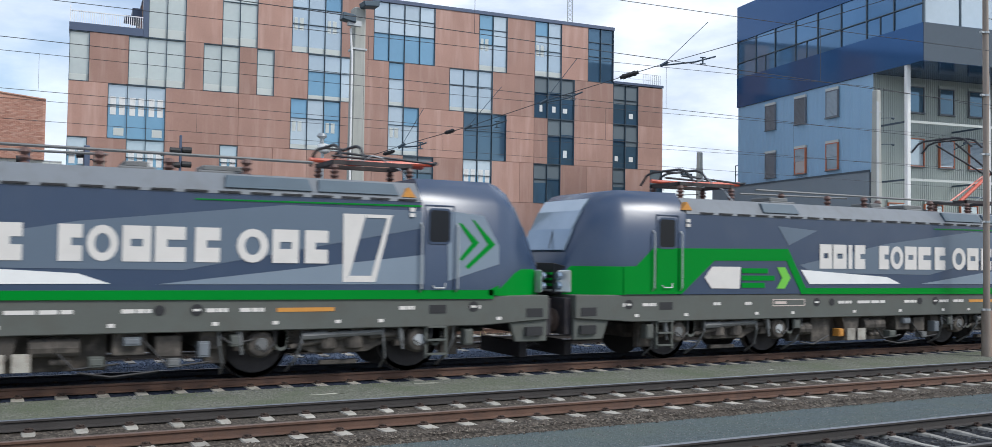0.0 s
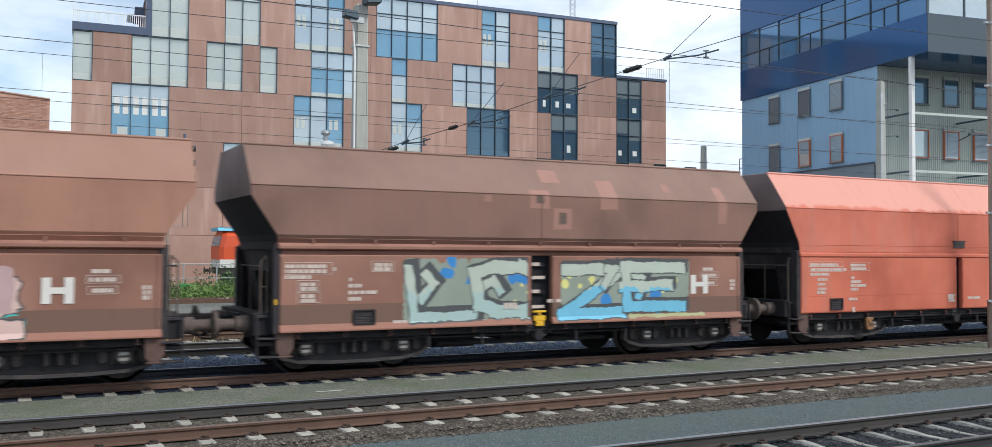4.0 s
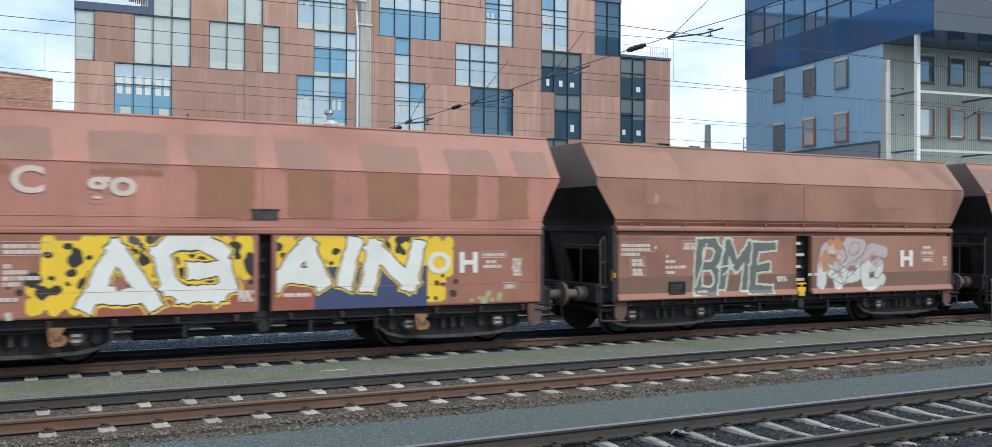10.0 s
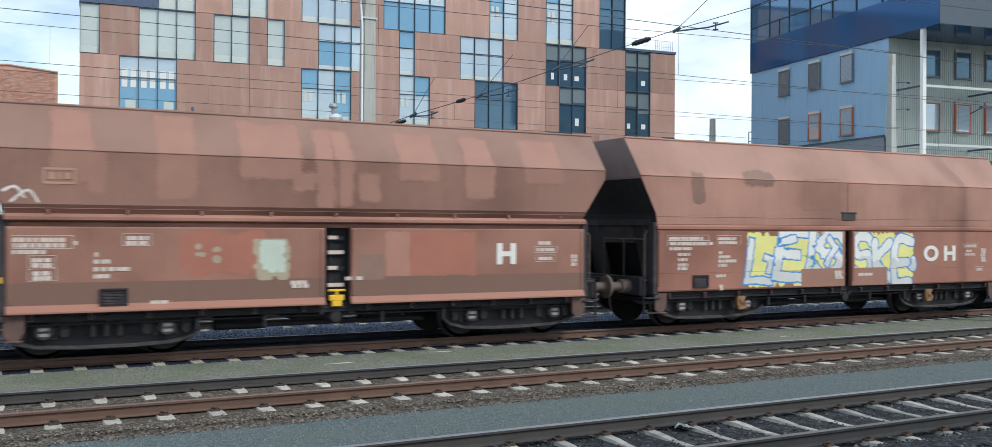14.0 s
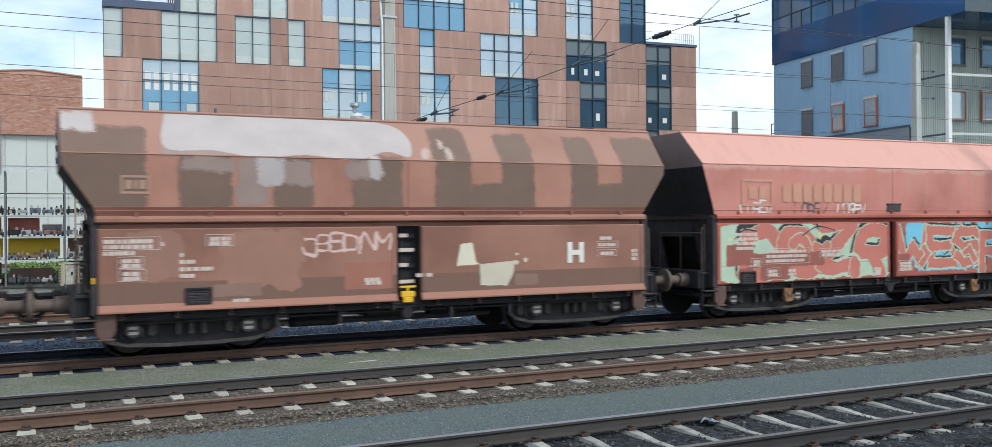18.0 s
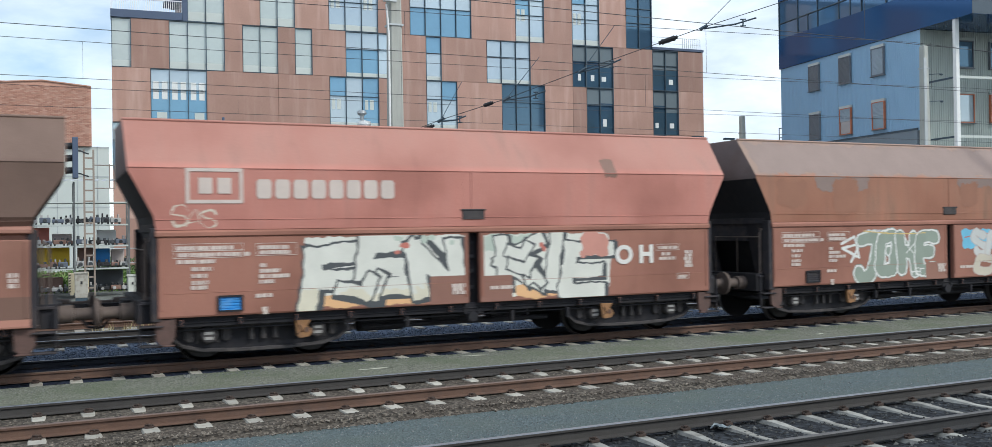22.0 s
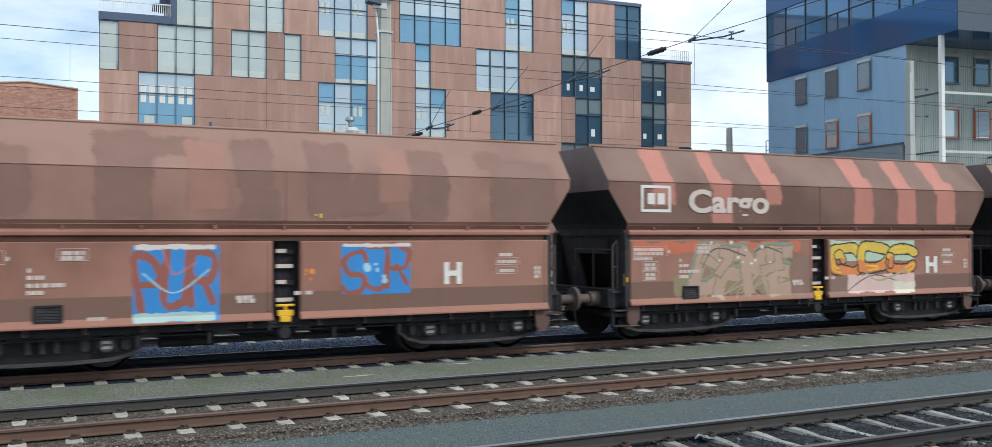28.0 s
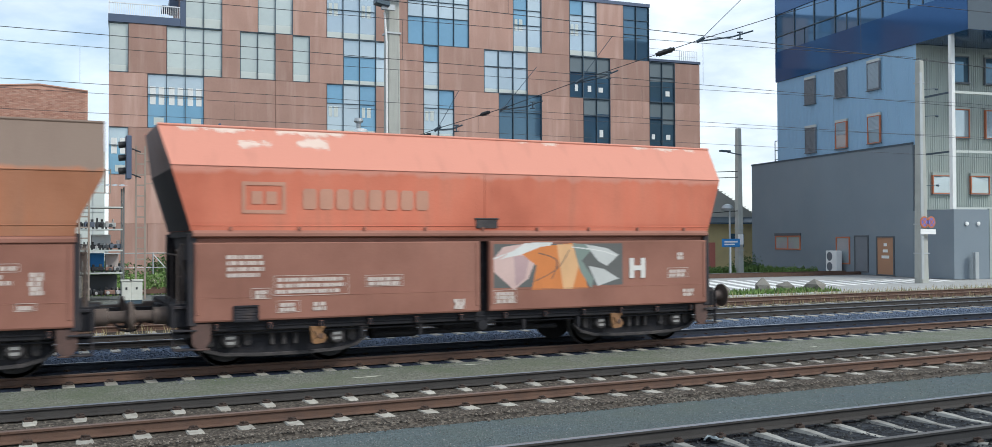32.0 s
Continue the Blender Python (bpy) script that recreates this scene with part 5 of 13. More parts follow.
def data_panels(kind):
    """Small unreadable stencils: bars and framed fields, in one mesh for a group."""
    h = KINDS[kind]["half"]
    g0, g1 = KINDS[kind]["gap"]
    left, right = Layers(-1.5045), Layers(-1.5045)
    rnd = random.Random(kind)

    def bars(lay, x, z, w, rows, pitch=0.085, frame=False):
        lay.ink("stencil")
        for r in range(rows):
            s = x + rnd.uniform(0, 0.03)
            end = x + w * rnd.uniform(0.85, 1)
            while s < end:
                e = min(end, s + rnd.uniform(0.035, 0.11))
                lay.poly([(s, z - r * pitch - 0.064), (e, z - r * pitch - 0.064), (e, z - r * pitch), (s, z - r * pitch)])
                s = e + rnd.choice((0.010, 0.012, 0.028))
        if frame:
            a, b, c, d = x - 0.04, x + w + 0.04, z - rows * pitch, z + 0.04
            for q in ((a, b, d - 0.008, d), (a, b, c, c + 0.008), (a, a + 0.008, c, d), (b - 0.008, b, c, d)):
                lay.poly([(q[0], q[2]), (q[1], q[2]), (q[1], q[3]), (q[0], q[3])])

    if kind == "C":
        for q in ((0.50, 1.89, 0.62, 4, 0.10, False), (1.31, 1.50, 1.22, 3, 0.10, True), (2.91, 1.48, 0.62, 2, 0.08, True), (1.36, 1.08, 0.32, 2, 0.08, True), (1.92, 1.08, 0.28, 2, 0.08, False), (0.94, 1.30, 0.24, 2, 0.07, True), (4.55, 1.05, 0.25, 3, 0.06, False)):
            bars(left, -h + q[0], *q[1:])
        for q in ((-0.95, 1.50, 0.45, 2, 0.08, True), (-0.75, 1.85, 0.18, 2, 0.08, False), (-0.62, 1.10, 0.30, 2, 0.08, False)):
            bars(right, h + q[0], *q[1:])
        bars(right, g1 + 0.12, 1.15, 0.4, 3, 0.07, True)
        return left.g.mesh("stencil_data", left.mats), right.g.mesh("stencil_data", right.mats)
    # x, top, width, rows, pitch, framed
    fields = {"A": ((-5.02, 1.93, 0.80, 2, 0.085, True), (-4.17, 1.88, 0.06, 1, 0.05, False), (-5.04, 1.745, 0.50, 1, 0.06, False), (-3.43, 1.955, 0.36, 2, 0.075, True), (-3.90, 1.70, 0.10, 1, 0.06, False),
                    (-3.90, 1.59, 0.30, 1, 0.06, False), (-3.90, 1.47, 0.60, 1, 0.06, False), (-3.90, 1.36, 0.26, 1, 0.06, False), (-4.76, 1.62, 0.30, 2, 0.075, True), (-4.76, 1.42, 0.32, 2, 0.075, True),
                    (-0.80, 1.20, 0.34, 2, 0.06, False), (-3.05, 0.93, 0.30, 1, 0.06, False), (4.03, 1.86, 0.30, 1, 0.07, False), (4.02, 1.73, 0.42, 1, 0.09, True), (4.04, 1.56, 0.36, 1, 0.09, True),
                    (4.78, 1.60, 0.18, 3, 0.08, False), (0.16, 1.25, 0.36, 1, 0.06, False)),
              "B": ((-5.15, 1.95, 1.02, 1, 0.085, True), (-5.15, 1.84, 1.02, 1, 0.085, True), (-5.15, 1.73, 0.62, 1, 0.07, False), (-4.08, 1.84, 0.10, 1, 0.04, False), (-3.84, 1.94, 0.60, 2, 0.085, True), (-3.84, 1.64, 0.14, 1, 0.06, False),
                    (-3.84, 1.55, 0.36, 1, 0.07, False), (-3.84, 1.46, 0.58, 1, 0.07, False), (-3.84, 1.37, 0.26, 1, 0.06, False), (-4.92, 1.61, 0.34, 1, 0.08, False), (-4.92, 1.50, 0.27, 1, 0.07, False), (-4.94, 1.39, 0.30, 2, 0.08, False),
                    (-3.90, 1.14, 0.30, 1, 0.07, False), (-3.80, 0.92, 0.12, 2, 0.06, False), (-0.38, 1.17, 0.28, 3, 0.065, False), (4.17, 1.76, 0.48, 1, 0.09, True), (4.22, 1.63, 0.26, 1, 0.03, False), (4.19, 1.54, 0.46, 1, 0.06, False),
                    (4.80, 1.66, 0.22, 5, 0.07, False), (4.66, 1.16, 0.22, 1, 0.08, True), (0.40, 1.10, 0.55, 1, 0.05, False))}
    for q in fields[kind]:
        bars(left if q[0] < 0 else right, *q)
    return left.g.mesh("stencil_data", left.mats), right.g.mesh("stencil_data", right.mats)


STENCILS = {k: data_panels(k) for k in KINDS}


def vent_mesh(slats):
    """A louvred label holder in one sheet: a dark rim and folded slats."""
    g = Geo()
    prof = [(-1.525, 1.00), (-1.525, 1.03)]
    for i in range(4):
        z = 1.05 + i * 0.045
        prof += [(-1.505, z - 0.008), (-1.514, z), (-1.514, z + 0.028), (-1.505, z + 0.034)]
    prof += [(-1.525, 1.23), (-1.525, 1.25), (-1.49, 1.25), (-1.49, 1.00)]
    g.cur = 1
    g.prism(prof, "x", -0.17, 0.17)
    g.cur = 0
    for x0, x1, z0, z1 in ((-0.205, -0.17, 0.99, 1.26), (0.17, 0.205, 0.99, 1.26), (-0.17, 0.17, 0.99, 1.02), (-0.17, 0.17, 1.23, 1.26)):
        g.box(x0, x1, -1.535, -1.49, z0, z1)
    return g.mesh("label_holder", [M["under_dark"], slats])


VENT = vent_mesh(M["end_dark"])
BLUE_VENT = vent_mesh(surf("bright_blue_label", (0.03, 0.22, 0.55), 0.5, 0, 0.25, 6, 40, 0.05, (0.25, 0.40, 0.55), 0.4))


def seam_mesh():
    g = Geo()
    g.box(-0.22, 0.22, -1.516, -1.49, 2.34, 2.50)
    g.box(-0.25, 0.25, -1.524, -1.49, 2.50, 2.53)
    return g.mesh("centre_box", M["bogie"], 0.006)


SEAM = seam_mesh()


# ---- spray paint ----
# letter skeletons on a grid of 4 by 6: points as column and row, strokes parted by bars
SKELETON = {
    "A": "00 26 40|11 31", "B": "00 06 36 45 44 33 03|33 42 41 30 00", "C": "45 36 16 05 01 10 30 41", "D": "00 06 26 45 41 20 00",
    "E": "46 06 00 40|03 33", "F": "46 06 00|03 33", "G": "45 36 16 05 01 10 30 41 43 23", "H": "00 06|40 46|03 43", "I": "20 26",
    "J": "06 46 41 30 10 01", "K": "00 06|46 03 40", "L": "06 00 40", "M": "00 06 23 46 40", "N": "00 06 40 46",
    "O": "16 05 01 10 30 41 45 36 16", "P": "00 06 36 45 44 33 03", "Q": "16 05 01 10 30 41 45 36 16|22 40", "R": "00 06 36 45 44 33 03|23 40",
    "S": "45 36 16 05 04 13 33 42 41 30 10 01", "T": "06 46|26 20", "U": "06 01 10 30 41 46", "V": "06 20 46", "W": "06 10 23 30 46",
    "X": "00 46|06 40", "Y": "06 23 46|23 20", "Z": "06 46 00 40", "1": "05 26 20", "2": "05 16 36 45 43 00 40", "3": "06 36 45 44 33 13|33 42 41 30 00",
    "4": "30 36 02 42", "6": "45 36 16 05 01 10 30 41 42 33 13 02", "-": "13 33", "!": "20 21|23 26", "e": "03 43 44 35 15 04 01 10 30 41",
    "s": "44 35 15 04 13 32 41 30 10 01", "<": "46 06 00 40|03 33",
}


class Canvas:
    """Paint on one flat field of a wagon's near side: shapes are laid over each other in thin rows."""

    def __init__(self, x0, x1, z0, z1, seed):
        self.dx, self.dz = 0.010, 0.013
        nx, nz = int((x1 - x0) / self.dx), int((z1 - z0) / self.dz)
        self.x0, self.z0 = x0, z0
        self.X, self.Z = np.meshgrid(x0 + (np.arange(nx) + 0.5) * self.dx, z0 + (np.arange(nz) + 0.5) * self.dz)
        self.ink = np.full((nz, nx), -1, int)
        self.mats, self.used = [], []
        self.rnd = random.Random(seed)
        self.grain = np.random.RandomState(seed).uniform(-1, 1, self.X.shape)
        k = self.rnd.uniform(0, 6)
        self.wob = 0.5 * np.sin(self.X * 9 + self.Z * 6 + k) + 0.35 * np.sin(self.Z * 17 - self.X * 7 + 2 * k) + 0.25 * np.sin(self.X * 31 + self.Z * 23 + 3 * k)

    def tone(self, name):
        if INK[name] not in self.mats:
            self.mats.append(INK[name])
            self.used.append(TONES.get(name, name))
        return self.mats.index(INK[name])

    def put(self, mask, name):
        self.ink[mask] = self.tone(name)

    def line(self, lines, w, square=False):
        """Distance from the edge of strokes that are 2 w wide."""
        d = np.full(self.X.shape, 9.0)
        for pts in lines:
            for (ax, az), (bx, bz) in zip(pts, pts[1:]):
                vx, vz = bx - ax, bz - az
                n = math.hypot(vx, vz) or 1e-6
                t = ((self.X - ax) * vx + (self.Z - az) * vz) / n
                p = np.abs((self.X - ax) * vz - (self.Z - az) * vx) / n
                q = np.maximum(np.maximum(-t, t - n), 0)
                d = np.minimum(d, np.maximum(p, q) if square else np.hypot(p, q))
        return d - w

    def rect(self, ink, x0, x1, z0, z1, rough=0.0, soft=0.0):
        """A painted field with rounded corners; rough: how far its edges wander, soft: how wide its overspray is."""
        r = min(2.2 * rough, 0.10, 0.45 * (x1 - x0), 0.45 * (z1 - z0))
        px, pz = np.abs(self.X - (x0 + x1) / 2) - (x1 - x0) / 2 + r, np.abs(self.Z - (z0 + z1) / 2) - (z1 - z0) / 2 + r
        d = np.hypot(np.maximum(px, 0), np.maximum(pz, 0)) + np.minimum(np.maximum(px, pz), 0) - r
        self.put(d + self.wob * rough < soft * self.grain, ink)

    def cloud(self, ink, x0, x1, z0, z1, r=0.16):
        """A bumpy field, like a cluster of sprayed bubbles."""
        m = (self.X > x0 + r * 0.7) & (self.X < x1 - r * 0.7) & (self.Z > z0 + r * 0.7) & (self.Z < z1 - r * 0.7)
        for k in range(int(2.2 * ((x1 - x0) + (z1 - z0)) / r)):
            q = r * self.rnd.uniform(0.45, 1.0)
            cx, cz = self.rnd.uniform(x0 + q, max(x1 - q, x0 + q)), self.rnd.uniform(z0 + q, max(z1 - q, z0 + q))
            side = self.rnd.random()
            if side < 0.35:
                cz = z1 - q
            elif side < 0.6:
                cz = z0 + q
            elif side < 0.8:
                cx = x0 + q
            else:
                cx = x1 - q
            m |= (self.X - cx) ** 2 + (self.Z - cz) ** 2 < q * q
        self.put(m, ink)

    def dots(self, ink, x0, x1, z0, z1, n, r):
        for k in range(n):
            cx, cz, q = self.rnd.uniform(x0, x1), self.rnd.uniform(z0, z1), r * self.rnd.uniform(0.5, 1.2)
            self.put(((self.X - cx) ** 2 + ((self.Z - cz) * self.rnd.uniform(0.8, 1.5)) ** 2 < (q * (1 + 0.4 * self.wob)) ** 2), ink)

    def hatch(self, ink, x0, x1, z0, z1, n, w):
        """Crossing slashes of a spray can."""
        for k in range(n):
            s = 1 if self.rnd.random() < 0.7 else -1
            a, b = self.rnd.uniform(x0, x1), self.rnd.uniform(0.25, 0.8) * (z1 - z0)
            pts = [(a - s * b * 0.8, z0 + self.rnd.uniform(0, 0.25)), (a + s * b * 0.8, z1 - self.rnd.uniform(0, 0.3))]
            m = (self.X > x0) & (self.X < x1)
            self.put((self.line([pts], w * self.rnd.uniform(0.6, 1.2)) < 0) & m, ink)

    def ring(self, ink, x0, x1, z0, z1, w):
        r = np.hypot((self.X - (x0 + x1) / 2) / (x1 - x0) * 2, (self.Z - (z0 + z1) / 2) / (z1 - z0) * 2)
        k = 2 * w / min(x1 - x0, z1 - z0)
        self.put((r < 1) & (r > 1 - k) if w else r < 1, ink)

    def path(self, ink, w, pts, curve=True):
        p = [tuple(float(q) for q in s.split(",")) for s in pts.split()]
        self.put(self.line([smooth_line(p, 5) if curve else p], w) < 0.25 * w * self.wob, ink)

    def area(self, ink, pts, curve=False):
        """A filled outline."""
        p = [tuple(float(q) for q in s.split(",")) for s in pts.split()]
        if curve:
            p = smooth_line(p + [p[0]], 5)[:-1]
        inside = np.zeros(self.X.shape, bool)
        for (ax, az), (bx, bz) in zip(p, p[1:] + p[:1]):
            if az != bz:
                inside ^= ((az > self.Z) != (bz > self.Z)) & (self.X < (bx - ax) * (self.Z - az) / (bz - az) + ax)
        self.put(inside, ink)

    def letters(self, text, x0, x1, z0, z1, fill, rim="", w=0.13, edge=0.03, fill2="", shade="", drop=(0.05, -0.05), outer="", halo=0.07, curve=False, lean=0.0,
                jump=0.05, tight=1.12, arch=0.0, gleam="", split=0.5, wild=0):
        rnd = self.rnd
        w, edge, jump = w * 0.80, edge * 1.15, jump * 1.3
        wide = [0.45 if ch in "I1!-" else 1.15 if ch in "MW" else 1.0 for ch in text]
        H = z1 - z0
        shapes = []
        pad = w + (edge if rim else 0)
        for i, ch in enumerate(text):
            a = x0 + (x1 - x0) * sum(wide[:i]) / sum(wide)
            b = x0 + (x1 - x0) * sum(wide[:i + 1]) / sum(wide)
            c, half = (a + b) / 2, max((b - a) / 2 * tight - pad * 0.8, 0.03)
            dz = rnd.uniform(-jump, jump) * H + arch * (1 - (2 * (c - x0) / (x1 - x0) - 1) ** 2)
            skew, tall = lean + rnd.uniform(-jump, jump) * 1.6, 1 + rnd.uniform(-jump, jump)
            lines = []
            for s in SKELETON[ch].split("|"):
                pts = []
                for q in s.split():
                    u, v = int(q[0]) / 2 - 1, int(q[1]) / 6
                    v = (v - 0.5) * tall + 0.5
                    pts.append((c + half * (u + rnd.uniform(-jump, jump)) + skew * (v - 0.5) * H, z0 + pad + dz + (H - 2 * pad) * (v + rnd.uniform(-jump, jump) * 0.5)))
                lines.append(smooth_line(pts, 4) if curve else pts)
            shapes.append(lines)
        for k in range(wild):
            # arrows, bars and swooshes that tie the letters together
            ax, az = rnd.uniform(x0 + pad, x1 - pad), rnd.uniform(z0 + pad, z1 - pad)
            step = rnd.uniform(0.18, 0.42) * H
            a = rnd.choice((0.25, 0.9, 1.3, 2.2, -0.4)) + lean
            bx, bz = min(max(ax + step * math.cos(a), x0), x1), min(max(az + step * math.sin(a), z0 + pad), z1 - pad)
            cx, cz = min(max(bx + step * 0.6 * math.cos(a + 1.4), x0), x1), min(max(bz + step * 0.6 * math.sin(a + 1.4), z0 + pad), z1 - pad)
            shapes.insert(rnd.randint(0, len(shapes)), [smooth_line([(ax, az), (bx, bz), (cx, cz)], 4) if curve else [(ax, az), (bx, bz), (cx, cz)]])
        dist = [self.line(s, w if len(s) > 1 or len(s[0]) != (9 if curve else 3) else w * 0.7, not curve) + (0.010 + 0.10 * w) * self.wob for s in shapes]
        if outer:
            for d in dist:
                self.put(d < (edge if rim else 0) + halo, outer)
        if shade:
            for lines in shapes:
                for k in (0.5, 1.0):
                    moved = [[(x + drop[0] * k, z + drop[1] * k) for x, z in pts] for pts in lines]
                    self.put(self.line(moved, w + (edge if rim else 0), not curve) < 0, shade)
        for d in dist:
            if rim:
                self.put(d < edge, rim)
            self.put(d < 0, fill)
            if fill2:
                self.put((d < 0) & (self.Z < z0 + H * split + 0.10 * self.wob), fill2)
            if gleam:
                self.put((d < -w * 0.45) & (d > -w * 0.75) & (np.sin(self.X * 5 + self.Z * 4) > 0.55), gleam)

    def finish(self, name, parent, label, surface, inside):
        """Turns the rows into faces that lie on the wagon's side."""
        nz, nx = self.ink.shape
        self.ink[~inside(self.X, self.Z)] = -1
        verts, faces, mi = [], [], []
        for r in range(nz):
            row = self.ink[r]
            cuts = np.flatnonzero(np.diff(row)) + 1
            ends = np.concatenate(([0], cuts, [nx]))
            za, zb = self.z0 + r * self.dz, self.z0 + (r + 1) * self.dz
            ya, yb = surface(za), surface(zb)
            for s, e in zip(ends[:-1], ends[1:]):
                if row[s] < 0:
                    continue
                xa, xb = self.x0 + s * self.dx, self.x0 + e * self.dx
                n = len(verts)
                verts += [(xa, ya, za), (xb, ya, za), (xb, yb, zb), (xa, yb, zb)]
                faces.append((n, n + 1, n + 2, n + 3))
                mi.append(int(row[s]))
        if not faces:
            return
        me = bpy.data.meshes.new(name)
        me.from_pydata(verts, [], faces)
        for m in self.mats:
            me.materials.append(m)
        me.polygons.foreach_set("material_index", mi)
        ob = piece(name, me, parent, None, None, " and ".join(self.used[:2]) + " " + label)
        ob["kind"] = "stuff"


PAINT = {}


def spray(w, kind, number):
    """All sprayed and rolled-on paint of one wagon: two doors and the hopper above them."""
    d = KINDS[kind]
    h, (g0, g1) = d["half"], d["gap"]
    xb, xu, xt, zu, zc, zt, yt = (d[k] for k in ("xb", "xu", "xt", "zu", "zc", "zt", "yt"))

    def door_face(z):
        return -1.5025 if z > 0.90 or kind != "A" else -1.5025 - 0.055 * (0.90 - z) / 0.10

    def hopper_face(z):
        return -1.4927 - 0.01 * (z - 2.20) / 0.24 if z < 2.44 else -1.5027 if z < zc else -1.5027 + (1.5 - yt) * (z - zc) / (zt - zc)

    def end_at(z):
        return np.where(z < zu, xb + 0.04 + (xu - xb - 0.04) * (z - 2.44) / (zu - 2.44), xu + 0.01) - 0.012

    left, right, top = Canvas(-h, g0, 0.81, 2.075, number * 7), Canvas(g1, h, 0.81, 2.075, number * 7 + 1), Canvas(-xt, xt, {"A": 2.45, "B": 2.225}.get(kind, 2.31), zt - 0.02, number * 7 + 2)
    PAINT[number](left, right, top)
    left.finish("graffiti", w, "spray-painted graffiti", door_face, lambda x, z: (x > -h + 0.09) & (x < g0 - 0.02))
    right.finish("graffiti", w, "spray-painted graffiti", door_face, lambda x, z: (x > g1 + 0.02) & (x < h - 0.09))
    top.finish("repaint", w, "patches of other paint", hopper_face, lambda x, z: np.abs(x) < end_at(z))


def dress(w, kind, items, blue=False):
    """Lettering, stencils and graffiti on the near side of one wagon."""
    h = KINDS[kind]["half"]
    for me in STENCILS[kind]:
        piece("stencil_data", me, w, None, None, "faded white stencilled data")["kind"] = "stuff"
    piece("label_holder", BLUE_VENT if blue else VENT, w, pose({"A": -3.59, "B": -4.31}.get(kind, 0.82 - h), 0, -0.20 if kind == "C" else -0.125))
    if kind != "A":
        piece("centre_box", SEAM, w, pose(0.08, 0, 0))
    for it in items:
        style, x0, x1, z0, z1, *ex = it
        box = (x0, x1, z0, z1)
        if style == "H":
            c = (z0 + z1) / 2
            write(w, "H", (x0, x1, c - 0.20, c + 0.20), "letter", bold=0.05)
        elif style in ("OH", "O H"):
            write(w, style, box, "letter", bold=0.04)
        elif style == "sign":
            lay = Layers(-1.509)
            lay.ink(ex[0])
            t = 0.035
            for q in ((x0, x1, z0, z0 + t), (x0, x1, z1 - t, z1), (x0, x0 + t, z0 + t, z1 - t), (x1 - t, x1, z0 + t, z1 - t)):
                lay.poly([(q[0], q[2]), (q[1], q[2]), (q[1], q[3]), (q[0], q[3])])
            for f, k in ((0.16, 0.22), (0.46, 0.10), (0.64, 0.20)):
                xa, xb = x0 + (x1 - x0) * f, x0 + (x1 - x0) * (f + k)
                lay.poly([(xa, z0 + 0.075), (xb, z0 + 0.075), (xb, z1 - 0.075), (xa, z1 - 0.075)])
            lay.done("sign_mark", w, "worn sign marks")
        elif style == "brandbox":
            lay = Layers(-1.511)
            lay.ink(ex[0])
            t = 0.06
            for q in ((x0, x1, z0, z0 + t), (x0, x1, z1 - t, z1), (x0, x0 + t, z0 + t, z1 - t), (x1 - t, x1, z0 + t, z1 - t)):
                lay.poly([(q[0], q[2]), (q[1], q[2]), (q[1], q[3]), (q[0], q[3])])
            for a in (0.22, 0.55):
                xa, xb = x0 + (x1 - x0) * a, x0 + (x1 - x0) * (a + 0.24)
                lay.poly([(xa, z0 + 0.16), (xb, z0 + 0.16), (xb, z1 - 0.16), (xa, z1 - 0.16)])
            lay.done("company_mark", w, "faded company mark in a frame")
        elif style == "brand" and ex[0] == 5:
            write(w, "Cargo", (x0, x1, z0 - 0.04, z1 - 0.04), ex[1], y=-1.512, bold=0.03)
        elif style == "brand" and ex[0] == 4:
            write(w, "C", (x0, x0 + (x1 - x0) * 0.26, z0 + 0.10, z1 - 0.04), ex[1], y=-1.512, bold=0.03)
            write(w, "go", (x0 + (x1 - x0) * 0.58, x1, z0 - 0.04, z1 - 0.18), ex[1], y=-1.512, bold=0.03)
        elif style == "brand":
            lay = Layers(-1.511)
            lay.ink(ex[1])
            c = (x1 - x0) / ex[0]
            for i in range(ex[0]):
                hh = z1 if (i == 0 or ex[0] == 8) else z0 + (z1 - z0) * 0.72
                a, b = x0 + c * i + 0.03, x0 + c * (i + 1) - 0.03
                zm = (z0 + hh) / 2
                lay.poly([(a + 0.03, z0), (b - 0.03, z0), (b, z0 + 0.05), (b, hh - 0.05), (b - 0.03, hh), (a + 0.03, hh), (a, hh - 0.05), (a, z0 + 0.05)])
            lay.done("company_lettering", w, "pale company lettering blocks")


# kind, hopper paint, door paint, label, markings: style, x from, x to, z from, z to, ...
WAGONS = []


def hopper(kind, top, doors, label, marks):
    """One wagon of the train, in order from the front."""
    WAGONS.append((kind, top, doors, label, marks))


hopper("A", "dusky", "brown", "brown hopper wagon with lavender and white spray lettering",
       [("H", 3.31, 3.73, 1.36, 1.79),
        ("sign", -4.64, -4.16, 2.76, 3.04, "white")])
hopper("A", "dark", "brown", "dark brown hopper wagon with pink repainted squares and pale graffiti",
       [("H", 3.13, 3.58, 1.36, 1.76),
        ("sign", -4.45, -4.00, 2.75, 3.01, "sandfaint")])
hopper("A", "clay", "brown", "rosy brown hopper wagon with white and pale pink graffiti",
       [("H", 3.36, 3.81, 1.32, 1.75),
        ("sign", -4.33, -3.89, 2.75, 3.02, "white")])
hopper("A", "dusky", "brown", "brown hopper wagon with light blue and black graffiti",
       [("H", 3.72, 4.18, 1.31, 1.70)])
hopper("B", "orange", "orange_low", "orange-red hopper wagon with bleached top",
       [("OH", 3.62, 4.33, 1.58, 1.91)])
